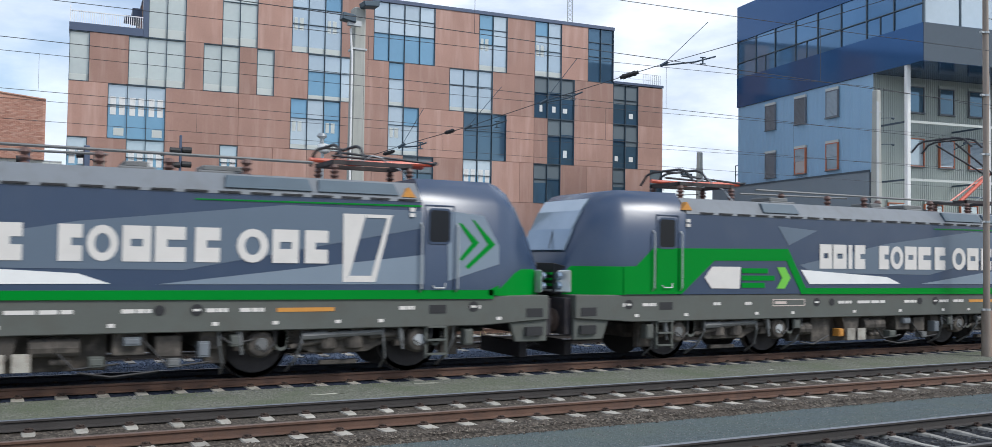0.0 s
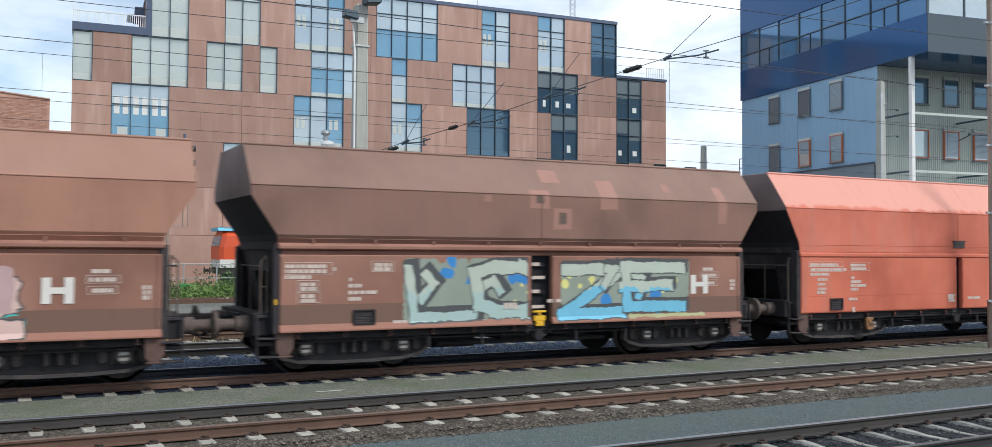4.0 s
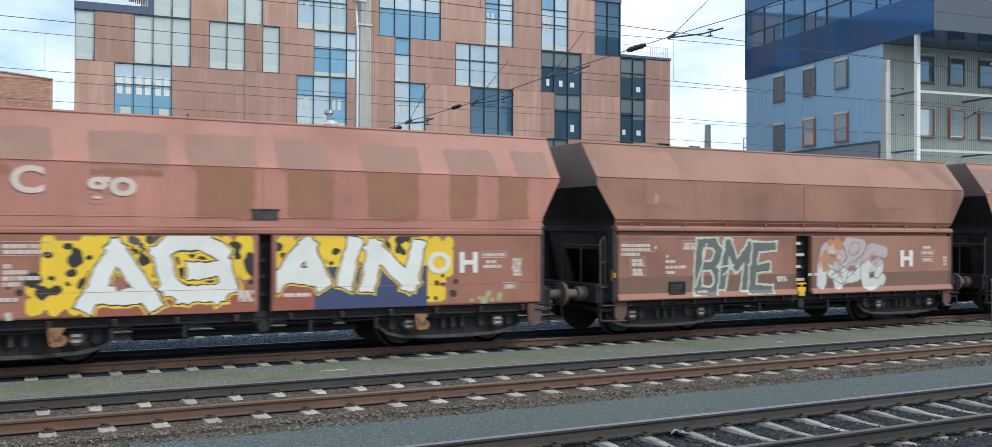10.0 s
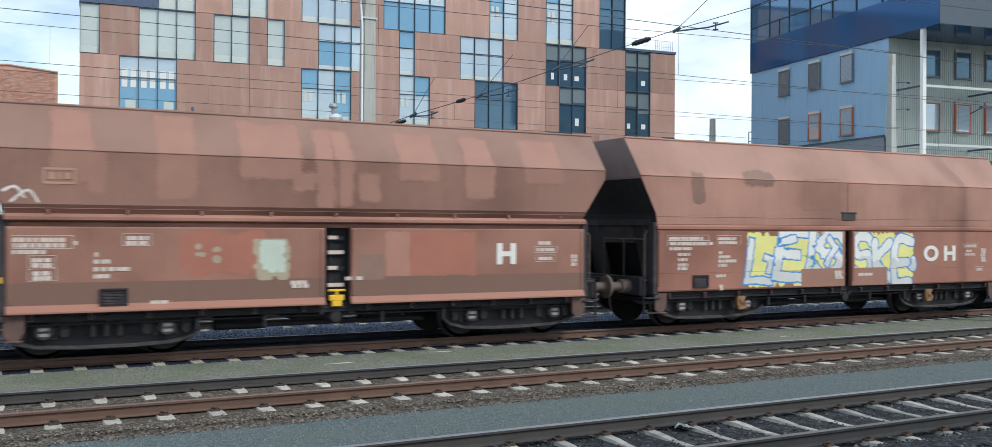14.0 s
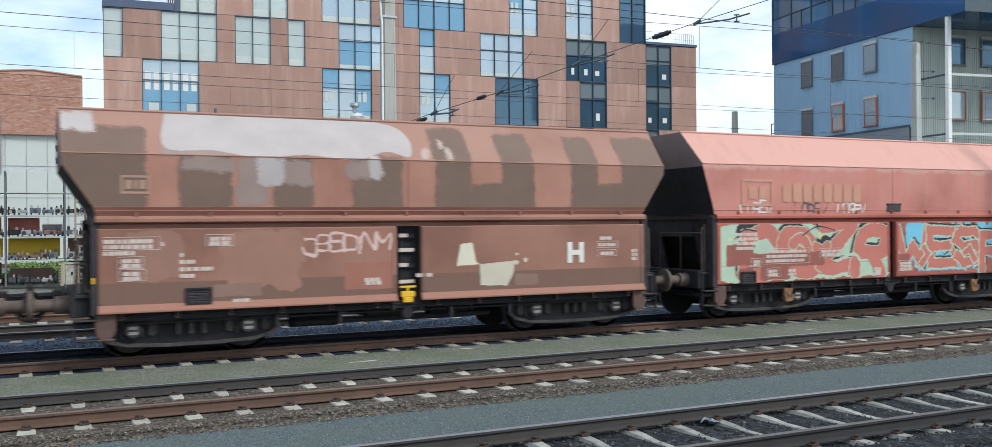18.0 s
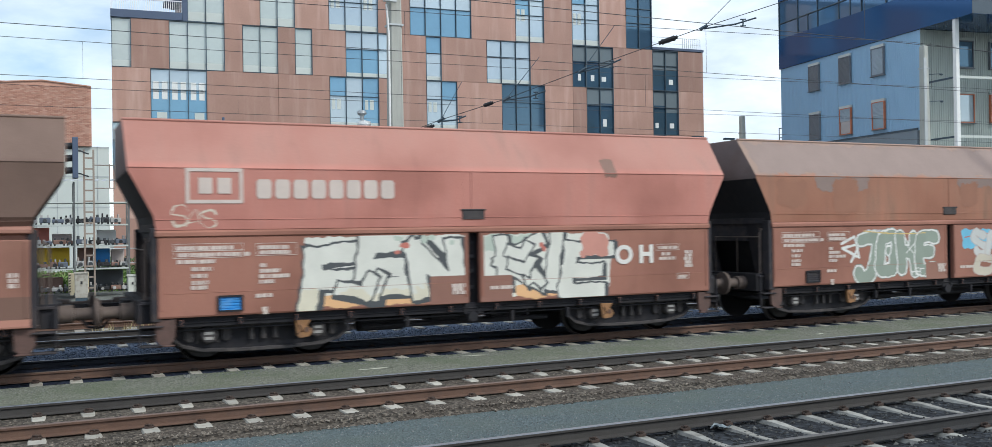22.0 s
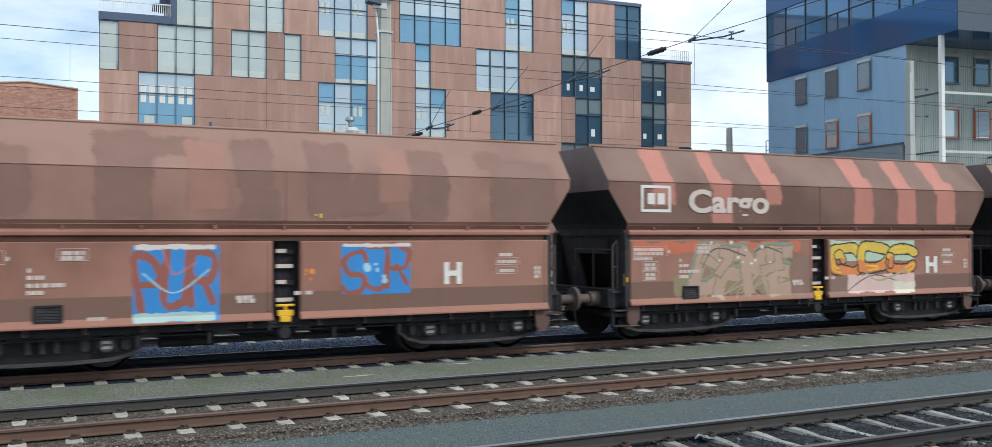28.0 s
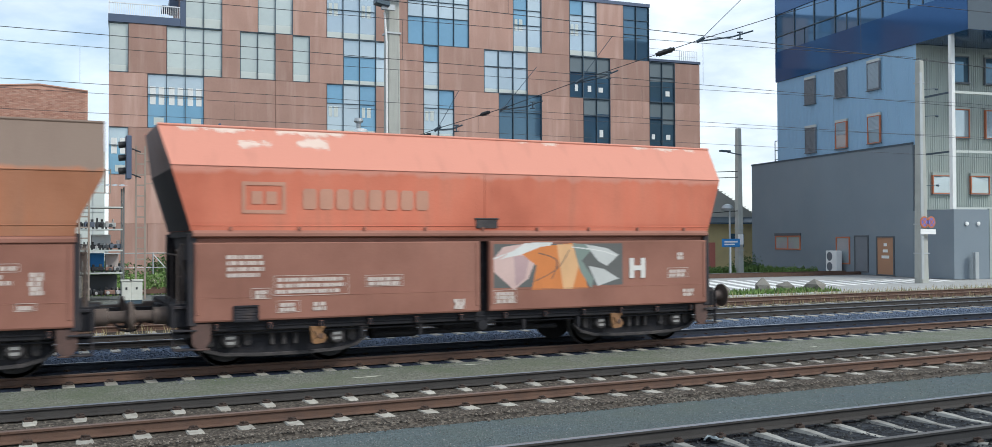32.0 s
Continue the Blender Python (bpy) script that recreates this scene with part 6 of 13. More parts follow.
hopper("A", "brown", "brown", "brown hopper wagon with whitish graffiti blocks",
       [("H", 3.12, 3.57, 1.40, 1.78)])
hopper("A", "mid", "brown", "patchy brown hopper wagon with graffiti and MOTE in white",
       [("H", 3.19, 3.59, 1.42, 1.80)])
hopper("A", "salmon", "brown", "dark brown hopper wagon with pink stripes and black graffiti",
       [("H", 2.89, 3.29, 1.38, 1.77),
        ("sign", -4.53, -4.08, 2.68, 2.99, "sand")])
hopper("A", "clay", "brown", "plain brown hopper wagon with a small white tag",
       [("H", 3.35, 3.72, 1.37, 1.76)])
hopper("B", "brown", "brown_plain", "plain brown hopper wagon with a blue panel",
       [("H", 3.52, 3.89, 1.34, 1.74)])
hopper("B", "salmonred", "brown_plain", "salmon hopper wagon with dark squares and yellow-black AGAIN lettering",
       [("brand", -3.74, -1.96, 2.61, 3.17, 4, "stencil"),
        ("O H", 3.05, 4.07, 1.39, 1.79)])
hopper("A", "brown2", "brown", "brown hopper wagon with grey and pinkish graffiti",
       [("H", 3.23, 3.68, 1.38, 1.74)])
hopper("B", "warm", "brown_plain", "brown hopper wagon with dark top squares and long white scrawls",
       [("OH", 3.23, 4.18, 1.43, 1.80),
        ("sign", -4.57, -4.13, 2.70, 3.00, "white")])
hopper("A", "brown2", "brown", "brown hopper wagon with gold and pale violet graffiti",
       [("H", 3.98, 4.40, 1.30, 1.71),
        ("sign", -2.79, -1.92, 2.45, 2.60, "sand")])
hopper("B", "redbrown", "brown_plain", "plain reddish-brown hopper wagon with white markings",
       [("OH", 3.03, 3.92, 1.32, 1.71),
        ("sign", -4.92, -4.45, 2.68, 2.95, "sand")])
hopper("A", "deep", "brown", "brown hopper wagon with faint stripes and orange repainted patches",
       [("H", 3.15, 3.56, 1.43, 1.82),
        ("sign", -4.61, -4.14, 2.75, 3.00, "tan")])
hopper("B", "rosy", "brown_plain", "rosy brown hopper wagon with white, blue and yellow graffiti",
       [("O H", 2.66, 3.83, 1.35, 1.74)])
hopper("A", "brown2", "brown", "plain brown hopper wagon with white lettering",
       [("H", -1.30, -0.87, 1.31, 1.66)])
hopper("A", "rosebrown", "brown", "brown hopper wagon with dark squares and crossed-out pale graffiti",
       [("H", 3.47, 3.87, 1.30, 1.70),
        ("sign", -4.54, -4.18, 2.84, 3.11, "sand")])
hopper("A", "brown", "brown", "brown hopper wagon with grey-blue patches and scribbles",
       [("H", 2.89, 3.30, 1.34, 1.73)])
hopper("A", "salmon2", "brown", "brown striped hopper wagon smeared with whitish residue",
       [("H", 3.31, 3.68, 1.37, 1.75),
        ("sign", -4.76, -4.32, 2.65, 2.94, "tan")])
hopper("C", "red", "red_low", "bright red hopper wagon with red graffiti across both doors",
       [("brandbox", -4.48, -3.60, 2.46, 3.05, "faded"),
        ("brand", -3.37, -0.96, 2.55, 2.97, 8, "faded")])
hopper("A", "brown2", "brown", "brown hopper wagon with a faint pink shield drawing",
       [("H", 2.97, 3.41, 1.35, 1.73)])
hopper("A", "brown2", "brown", "brown hopper wagon with MOTE sprayed in white",
       [("H", 3.39, 3.83, 1.34, 1.72)])
hopper("A", "dark", "brown", "dark hopper wagon with pink stripes and light blue graffiti",
       [("sign", -4.73, -4.20, 2.72, 3.01, "sandfaint"),
        ("H", 3.06, 3.47, 1.26, 1.64)])
hopper("B", "pinkred", "brown_plain", "pink-red topped hopper wagon with white and black graffiti",
       [("brandbox", -4.99, -4.08, 2.64, 3.22, "stencil"),
        ("brand", -3.89, -1.42, 2.72, 3.04, 8, "stencil"),
        ("O H", 3.14, 4.04, 1.42, 1.80)])
hopper("B", "greytop", "brown_plain", "rusty hopper wagon with bleached grey top and grey-green graffiti",
       [("O H", 2.92, 3.93, 1.31, 1.75)])
hopper("A", "brown2", "brown", "brown hopper wagon with pinkish-grey graffiti and a white tag",
       [("H", 3.15, 3.56, 1.26, 1.63)])
hopper("A", "brown2", "brown", "brown hopper wagon with white scrawls and violet and green graffiti",
       [("H", 3.83, 4.28, 1.37, 1.75)])
hopper("A", "brown2", "brown", "brown hopper wagon with navy and white graffiti",
       [("H", 3.44, 3.87, 1.28, 1.66)])
hopper("A", "deep", "brown", "brown hopper wagon with white outlined and light blue graffiti",
       [("H", 3.58, 3.99, 1.37, 1.74)])
hopper("C", "chalkpink", "brown_plain", "bleached pink hopper wagon with pale graffiti",
       [("H", 3.02, 3.41, 1.20, 1.59)])
hopper("A", "mid", "brown", "patchy brown hopper wagon with blue and red graffiti",
       [("H", 2.93, 3.28, 1.31, 1.69)])
hopper("A", "dark2", "brown", "dark hopper wagon with salmon stripes and olive graffiti",
       [("brandbox", -4.83, -4.09, 2.66, 3.21, "letter"),
        ("brand", -3.63, -1.46, 2.55, 3.19, 5, "stencil"),
        ("H", 3.45, 3.85, 1.26, 1.69)])
hopper("B", "rusttop", "orange_low2", "rust-brown hopper wagon with orange-red lower body and ZON KE lettering",
       [("brand", -3.82, -2.06, 2.62, 3.16, 5, "letter"),
        ("H", 3.19, 3.56, 1.40, 1.73)])
hopper("B", "salmonred", "orange_low2", "salmon hopper wagon with dark squares and large grey-white graffiti",
       [("brand", -3.77, -1.97, 2.66, 3.17, 4, "faded"),
        ("H", 3.33, 3.76, 1.28, 1.74)])
hopper("B", "rusttop2", "brown_plain", "rust-red hopper wagon with dark top and light blue graffiti",
       [("brandbox", -4.96, -4.15, 2.67, 3.24, "stencil"),
        ("brand", -3.77, -1.98, 2.60, 3.19, 5, "stencil"),
        ("H", 3.48, 3.87, 1.45, 1.84)])
hopper("C", "orangetop", "brown_plain", "orange-topped last hopper wagon with an orange and white graffiti panel",
       [("brandbox", -4.39, -3.66, 2.58, 3.11, "faded"),
        ("brand", -3.40, -1.05, 2.66, 3.01, 8, "faded"),
        ("H", 3.23, 3.61, 1.35, 1.75)])






# the paint of each wagon, from the front of the train
def marks_0(left, right, top):
    left.cloud("lavender", -3.42, -2.92, 0.94, 1.57, 0.1)
    left.letters("PHC", -3.42, -0.01, 0.84, 2.04, "lavender", "white", wild=5, w=0.19, edge=0.035, fill2="purple", curve=True, split=0.45, jump=0.07)
    left.path("white", 0.03, "-4.13,1.27 -3.44,1.30 -2.92,1.19")
    left.path("white", 0.035, "-3.86,1.85 -3.42,1.67 -2.93,1.75")
    right.letters("OCAJ", 0.38, 3.55, 0.94, 2.01, "lavender", "white", wild=5, w=0.15, edge=0.035, fill2="purple", curve=True, jump=0.08)
    right.path("white", 0.035, "2.78,1.37 3.23,1.47 3.61,1.06")
    right.path("white", 0.03, "1.40,1.05 2.08,1.12 2.75,0.99")
    top.rect("pinkish", -0.08, 0.75, 2.39, 3.68, 0.008, 0.01)
    top.rect("pinkish", -1.39, -1.23, 3.14, 3.42, 0.008, 0.01)
    top.rect("pinkish", 1.4, 1.6, 3.18, 3.51, 0.008, 0.01)
    top.rect("pinkish", 4.23, 4.41, 3.2, 3.53, 0.008, 0.01)
    top.rect("pinkish", -2.8, -2.63, 3.4, 3.62, 0.008, 0.01)
    top.rect("pinkish", -2.97, -2.54, 2.36, 2.66, 0.008, 0.01)
    top.letters("SAB", 0.77, 1.21, 2.46, 2.6, "gold", "", w=0.012)


PAINT[0] = marks_0

def marks_1(left, right, top):
    left.rect("rustred", -2.2, -0.33, 1.95, 2.08, 0.05)
    right.rect("rustred", 0.44, 2.18, 1.85, 2.08, 0.06)
    left.cloud("mint", -2.23, -1.0, 1.06, 2.01, 0.1)
    left.letters("HCIS", -2.23, 0.02, 1.25, 2.05, "sage", "sand", w=0.1, edge=0.03, curve=True, shade="greygreen")
    left.hatch("olive", -2.2, -0.78, 0.84, 1.44, 12, 0.02)
    left.rect("brown", -0.85, -0.01, 0.84, 1.59, 0.02)
    right.rect("brown", 0.44, 1.1, 1.19, 1.59, 0.02)
    right.cloud("olive", 0.49, 2.67, 1.25, 1.97, 0.12)
    right.letters("MI", 0.52, 1.33, 1.38, 2.04, "sand", "tan", w=0.05, edge=0.02, curve=True)
    right.letters("DBF", 1.13, 2.74, 0.87, 1.59, "white", "charcoal", w=0.045, edge=0.03, shade="charcoal")
    right.dots("white", 1.25, 2.67, 1.59, 1.97, 6, 0.04)
    top.rect("pinksquare", -4.24, -3.89, 3.03, 3.6, 0.01, 0.01)
    top.rect("pinksquare", -2.72, -2.44, 3.3, 3.72, 0.01, 0.01)
    top.rect("pinksquare", -1.42, -1.0, 3.06, 3.66, 0.01, 0.01)
    top.rect("pinksquare", 0.17, 0.72, 3.48, 3.98, 0.01, 0.01)
    top.rect("pinksquare", -0.2, 0.22, 2.93, 3.32, 0.01, 0.01)
    top.rect("pinksquare", 0.19, 0.66, 2.42, 3.3, 0.01, 0.01)
    top.rect("pinksquare", 1.37, 1.8, 3.04, 3.61, 0.01, 0.01)
    top.rect("pinksquare", 2.86, 3.2, 3.31, 3.61, 0.01, 0.01)
    top.rect("pinksquare", 4.18, 4.54, 2.97, 3.58, 0.01, 0.01)
    top.rect("pinksquare", 2.17, 2.43, 2.42, 2.64, 0.01, 0.01)
    top.rect("pinksquare", -3.58, -3.4, 2.4, 2.55, 0.01, 0.01)
    top.rect("pinksquare", -4.59, -4.44, 2.43, 2.61, 0.01, 0.01)
    top.rect("pinksquare", 4.74, 4.98, 2.4, 2.58, 0.01, 0.01)
    top.rect("oldpaint", -4.14, -3.99, 3.18, 3.46, 0.006, 0.01)
    top.rect("oldpaint", -1.32, -1.11, 3.24, 3.53, 0.006, 0.01)
    top.rect("oldpaint", 0.28, 0.54, 2.64, 2.88, 0.006, 0.01)
    top.rect("oldpaint", -0.08, 0.09, 3.04, 3.24, 0.006, 0.01)


PAINT[1] = marks_1

def marks_2(left, right, top):
    left.dots("teal", -2.33, -2.06, 1.25, 1.51, 5, 0.1)
    left.cloud("lemon", -2.25, -0.49, 1.01, 1.82, 0.11)
    left.letters("DPN", -2.16, -0.52, 1.01, 1.82, "palepink", "black", w=0.1, edge=0.035, curve=True, shade="black", outer="yellow", halo=0.03, fill2="chalk")
    left.path("white", 0.008, "-0.45,1.78 -0.22,1.68 -0.04,1.84 -0.13,1.65")
    right.letters("F2", 1.08, 3.0, 0.86, 1.92, "palepink", "charcoal", w=0.17, edge=0.025, jump=0.07, shade="teal", drop=(-0.02, -0.03))
    right.dots("white", 1.22, 2.8, 1.38, 1.82, 7, 0.05)
    right.rect("mauve", 2.63, 2.98, 1.19, 1.89, 0.03)
    top.rect("soilpatch", -2.1, -1.16, 3.32, 3.88, 0.048, 0.034)
    top.rect("soilpatch", -1.0, -0.55, 3.29, 3.61, 0.048, 0.034)


PAINT[2] = marks_2

def marks_3(left, right, top):
    left.cloud("sage", -2.85, 0.02, 0.89, 2.05, 0.14)
    left.dots("blue", -2.44, -0.27, 1.63, 2.01, 9, 0.13)
    left.dots("lemon", -2.14, -0.03, 1.06, 1.95, 9, 0.06)
    left.letters("LC", -2.73, -0.03, 0.86, 2.01, "mint", "charcoal", wild=2, w=0.15, edge=0.02, shade="charcoal", drop=(0.07, 0.05), fill2="cyanpale")
    right.cloud("sage", 0.48, 3.68, 0.94, 2.01, 0.13)
    right.dots("lemon", 0.55, 3.49, 1.19, 2.01, 12, 0.07)
    right.dots("blue", 0.72, 3.21, 0.96, 1.57, 7, 0.12)
    right.letters("ZE", 0.52, 3.49, 0.89, 1.99, "mint", "charcoal", wild=2, w=0.14, edge=0.02, shade="charcoal", drop=(0.07, 0.05), fill2="sky")
    right.rect("olive", 2.11, 4.07, 0.84, 0.91, 0.02)
    top.rect("pinkish", 0.15, 0.58, 3.55, 3.81, 0.008, 0.01)
    top.rect("pinkish", -0.22, 0.23, 3.02, 3.38, 0.008, 0.01)
    top.rect("pinkish", 0.31, 0.73, 2.61, 3.03, 0.008, 0.01)
    top.rect("pinkish", 1.42, 1.84, 3.03, 3.64, 0.008, 0.01)
    top.rect("pinkish", 4.48, 4.72, 2.8, 3.61, 0.008, 0.01)
    top.rect("pinkish", -1.22, -1.06, 3.11, 3.25, 0.008, 0.01)
    top.rect("pinkish", 3.11, 3.27, 3.45, 3.62, 0.008, 0.01)
    top.rect("oldtop", -0.08, 0.1, 3.12, 3.29, 0.006, 0.01)
    top.rect("oldtop", 0.43, 0.61, 2.71, 2.95, 0.006, 0.01)


PAINT[3] = marks_3

def marks_5(left, right, top):
    left.letters("NET", -2.64, -0.64, 0.94, 2.08, "stone", "sand", w=0.17, edge=0.02, curve=True, shade="tan")
    left.hatch("sand", -2.59, -1.05, 0.87, 1.76, 10, 0.012)
    right.ring("sand", 0.35, 0.97, 1.04, 2.02, 0)
    right.rect("tan", 0.94, 2.59, 0.96, 1.95, 0.05)
    right.letters("HE", 0.91, 2.62, 1.19, 1.95, "tan", "faded", w=0.08, edge=0.02, curve=True)
    right.letters("SAB", 3.67, 4.31, 1.51, 1.89, "palepink", "", w=0.014, curve=True)
    right.letters("GARDO", 2.71, 4.04, 1.16, 1.44, "palepink", "", w=0.012, curve=True)
    right.path("palepink", 0.012, "2.59,1.87 2.89,1.93 3.30,1.78")
    top.letters("NSECR", 1.76, 4.12, 2.52, 3.13, "pinkish", "", w=0.01, curve=True, jump=0.2)
    top.rect("pinkish", -2.9, -2.62, 3.29, 3.57, 0.008, 0.01)
    top.rect("pinkish", -1.48, -1.27, 3.26, 3.63, 0.008, 0.01)
    top.rect("pinkish", -3.95, -3.79, 2.44, 2.57, 0.008, 0.01)
    top.rect("pinkish", 1.46, 1.63, 3.52, 3.8, 0.008, 0.01)


PAINT[5] = marks_5

def marks_6(left, right, top):
    top.rect("taupesoft", -5.62, -4.68, 2.41, 3.91, 0.048, 0.034)
    top.rect("taupesoft", -4.02, -3.04, 2.42, 3.36, 0.048, 0.034)
    top.rect("taupesoft", -2.49, -1.66, 2.44, 3.59, 0.048, 0.034)
    top.rect("taupesoft", -1.17, -0.49, 2.46, 3.55, 0.048, 0.034)
    top.rect("taupesoft", 0.3, 1.22, 3.18, 3.9, 0.048, 0.034)
    top.rect("taupesoft", 0.53, 1.3, 2.47, 3.19, 0.048, 0.034)
    top.rect("taupesoft", 1.79, 2.51, 2.47, 3.69, 0.048, 0.034)
    top.rect("taupesoft", 3.04, 3.69, 2.47, 3.65, 0.048, 0.034)
    top.rect("taupesoft", 4.41, 5.64, 2.45, 3.62, 0.048, 0.034)
    top.rect("rosefaint", -4.57, -3.88, 3.02, 3.87, 0.056, 0.034)
    top.rect("rosefaint", -1.71, -1.11, 2.81, 3.87, 0.056, 0.034)
    top.rect("rosefaint", 1.3, 1.84, 2.66, 3.66, 0.056, 0.034)
    top.rect("rosefaint", 2.51, 3.04, 2.59, 3.63, 0.056, 0.034)
    top.rect("rosefaint", 3.8, 4.47, 2.52, 3.69, 0.056, 0.034)
    left.cloud("mint", -2.72, -1.82, 1.19, 2.05, 0.18)
    left.rect("cyanpale", -2.74, -1.73, 0.81, 1.51, 0.03)
    left.letters("BK", -2.73, -0.9, 0.84, 2.05, "mint", "charcoal", w=0.2, edge=0.02, curve=True, fill2="cyanpale", split=0.45)
    left.letters("K", -1.85, -0.88, 0.87, 2.01, "goldolive", "charcoal", w=0.19, edge=0.015)
    left.letters("PS", -1.16, -0.17, 1.44, 2.08, "palepink", "charcoal", w=0.12, edge=0.02, curve=True, fill2="cyanpale", split=0.3)
    left.rect("palepink", -1.37, -0.9, 0.84, 1.38, 0.04)
    left.path("charcoal", 0.018, "-2.72,1.59 -2.44,1.48 -2.08,1.59 -1.85,1.47")
    left.path("coral", 0.014, "-2.64,1.78 -2.40,1.93 -2.12,1.80")
    left.dots("peach", -2.68, -1.91, 0.94, 1.95, 8, 0.05)
    right.cloud("goldlight", 0.54, 2.52, 1.59, 2.05, 0.12)
    right.rect("chalkwhite", 0.66, 2.5, 0.81, 1.8, 0.03)
    right.dots("goldlight", 0.59, 2.47, 1.67, 1.97, 14, 0.07)
    right.dots("orange", 0.32, 0.73, 1.38, 1.76, 5, 0.05)
    right.path("grey", 0.01, "0.59,1.85 0.78,1.64 0.85,0.85")
    right.dots("white", 1.02, 2.11, 1.76, 1.97, 6, 0.06)
    right.letters("GAND", 3.56, 4.59, 1.39, 1.7, "brown", "chalk", w=0.03, edge=0.022, curve=True)
    top.letters("MOTE", -0.63, 0.91, 2.51, 3.23, "chalk", "", w=0.058, shade="brown", jump=0.09, lean=0.04, tight=0.98)
    top.letters("RAK", 4.56, 5.31, 2.7, 2.95, "chalk", "", w=0.012, lean=0.06)
    top.dots("yellow", 0.26, 0.41, 2.48, 2.58, 3, 0.04)


PAINT[6] = marks_6

def marks_7(left, right, top):
    top.rect("darkpatch", -5.71, -4.47, 2.29, 3.95, 0.04, 0.034)
    top.rect("darkpatch", -3.87, -3.14, 2.35, 3.96, 0.04, 0.034)
    top.rect("darkpatch", -2.44, -1.59, 3.14, 3.95, 0.04, 0.034)
    top.rect("darkpatch", -2.34, -1.5, 2.32, 3.22, 0.04, 0.034)
    top.rect("darkpatch", -1.19, -0.35, 2.31, 3.98, 0.04, 0.034)
    top.rect("darkpatch", 0.45, 1.16, 3.23, 3.94, 0.04, 0.034)
    top.rect("darkpatch", 0.62, 1.54, 2.31, 3.38, 0.04, 0.034)
    top.rect("darkpatch", 1.46, 2.53, 2.34, 3.92, 0.04, 0.034)
    top.rect("darkpatch", 3.23, 4.14, 2.34, 3.91, 0.04, 0.034)
    top.rect("darkpatch", 4.54, 5.74, 2.37, 3.91, 0.04, 0.034)
    top.rect("darkpatch", -0.35, -0.18, 2.31, 3.12, 0.04, 0.034)
    top.rect("darkpatch", 0.25, 0.62, 2.32, 2.98, 0.04, 0.034)
    top.rect("darkpatch", 3.98, 4.77, 2.34, 2.95, 0.04, 0.034)
    top.rect("darkpatch", -1.68, -1.1, 2.3, 2.85, 0.04, 0.034)
    top.rect("darkpatch", 0.98, 1.57, 2.33, 2.88, 0.04, 0.034)
    left.dots("greenfaint", -5.04, -4.17, 0.87, 1.16, 14, 0.05)
    left.cloud("charcoal", -3.54, -0.21, 0.96, 2.04, 0.16)
    left.letters("OIES", -3.57, -0.19, 0.81, 2.08, "slatedark", "mint", wild=2, w=0.23, edge=0.04, jump=0.1, curve=False, lean=0.1)
    left.path("mint", 0.03, "-3.07,1.57 -2.95,1.53 -2.72,1.55 -2.89,1.44 -2.87,1.25")
    left.path("mint", 0.03, "-1.68,1.91 -1.47,1.67 -1.67,1.35")
    left.path("mint", 0.03, "-0.83,1.91 -0.64,1.76 -0.79,1.63")
    left.rect("doorbrown", -3.46, -2.83, 1.06, 1.24, 0.0)
    left.rect("doorbrown", -0.81, -0.19, 1.27, 1.57, 0.0)
    right.rect("sandpale", 0.93, 2.65, 0.84, 2.05, 0.05)
    right.hatch("stone", 0.95, 2.63, 0.87, 2.01, 16, 0.01)
    right.path("charcoal", 0.016, "1.67,1.99 1.82,1.57 1.98,1.05 2.28,0.83")
    right.path("charcoal", 0.016, "2.02,1.91 2.38,1.47 2.61,1.37")
    right.path("charcoal", 0.014, "1.42,1.99 1.52,1.65 1.33,1.11")
    right.letters("TG", 0.99, 1.43, 1.59, 1.92, "charcoal", "", w=0.012, curve=True)
    right.rect("sandpale", 0.3, 0.58, 1.8, 2.04, 0.04)
    right.dots("greygreen", 0.34, 1.04, 1.57, 2.01, 6, 0.07)
    right.rect("greygreen", 0.9, 1.11, 0.94, 1.38, 0.03)


PAINT[7] = marks_7

def marks_8(left, right, top):
    left.letters("MTG", -1.37, -0.6, 1.32, 1.72, "chalk", "", w=0.02, curve=True, jump=0.2)
    left.letters("OB", -1.18, -0.76, 1.44, 1.67, "white", "", w=0.012, curve=True)
    right.path("sand", 0.01, "0.96,1.72 1.20,1.92 1.40,1.80 1.30,1.46 1.06,1.63")
    right.path("sand", 0.01, "0.69,1.26 1.21,1.15 1.74,1.46 1.40,1.36 1.84,1.30")
    right.rect("faded", 0.41, 0.93, 1.27, 1.52, 0.01)
    top.rect("soilpatch", 0.12, 0.2, 2.98, 3.89, 0.02)


PAINT[8] = marks_8

def marks_9(left, right, top):
    right.rect("brickbrown", 3.0, 3.51, 1.39, 1.72, 0.02)
    left.rect("rosepatch", -3.62, -3.0, 1.0, 1.17, 0.01)


PAINT[9] = marks_9

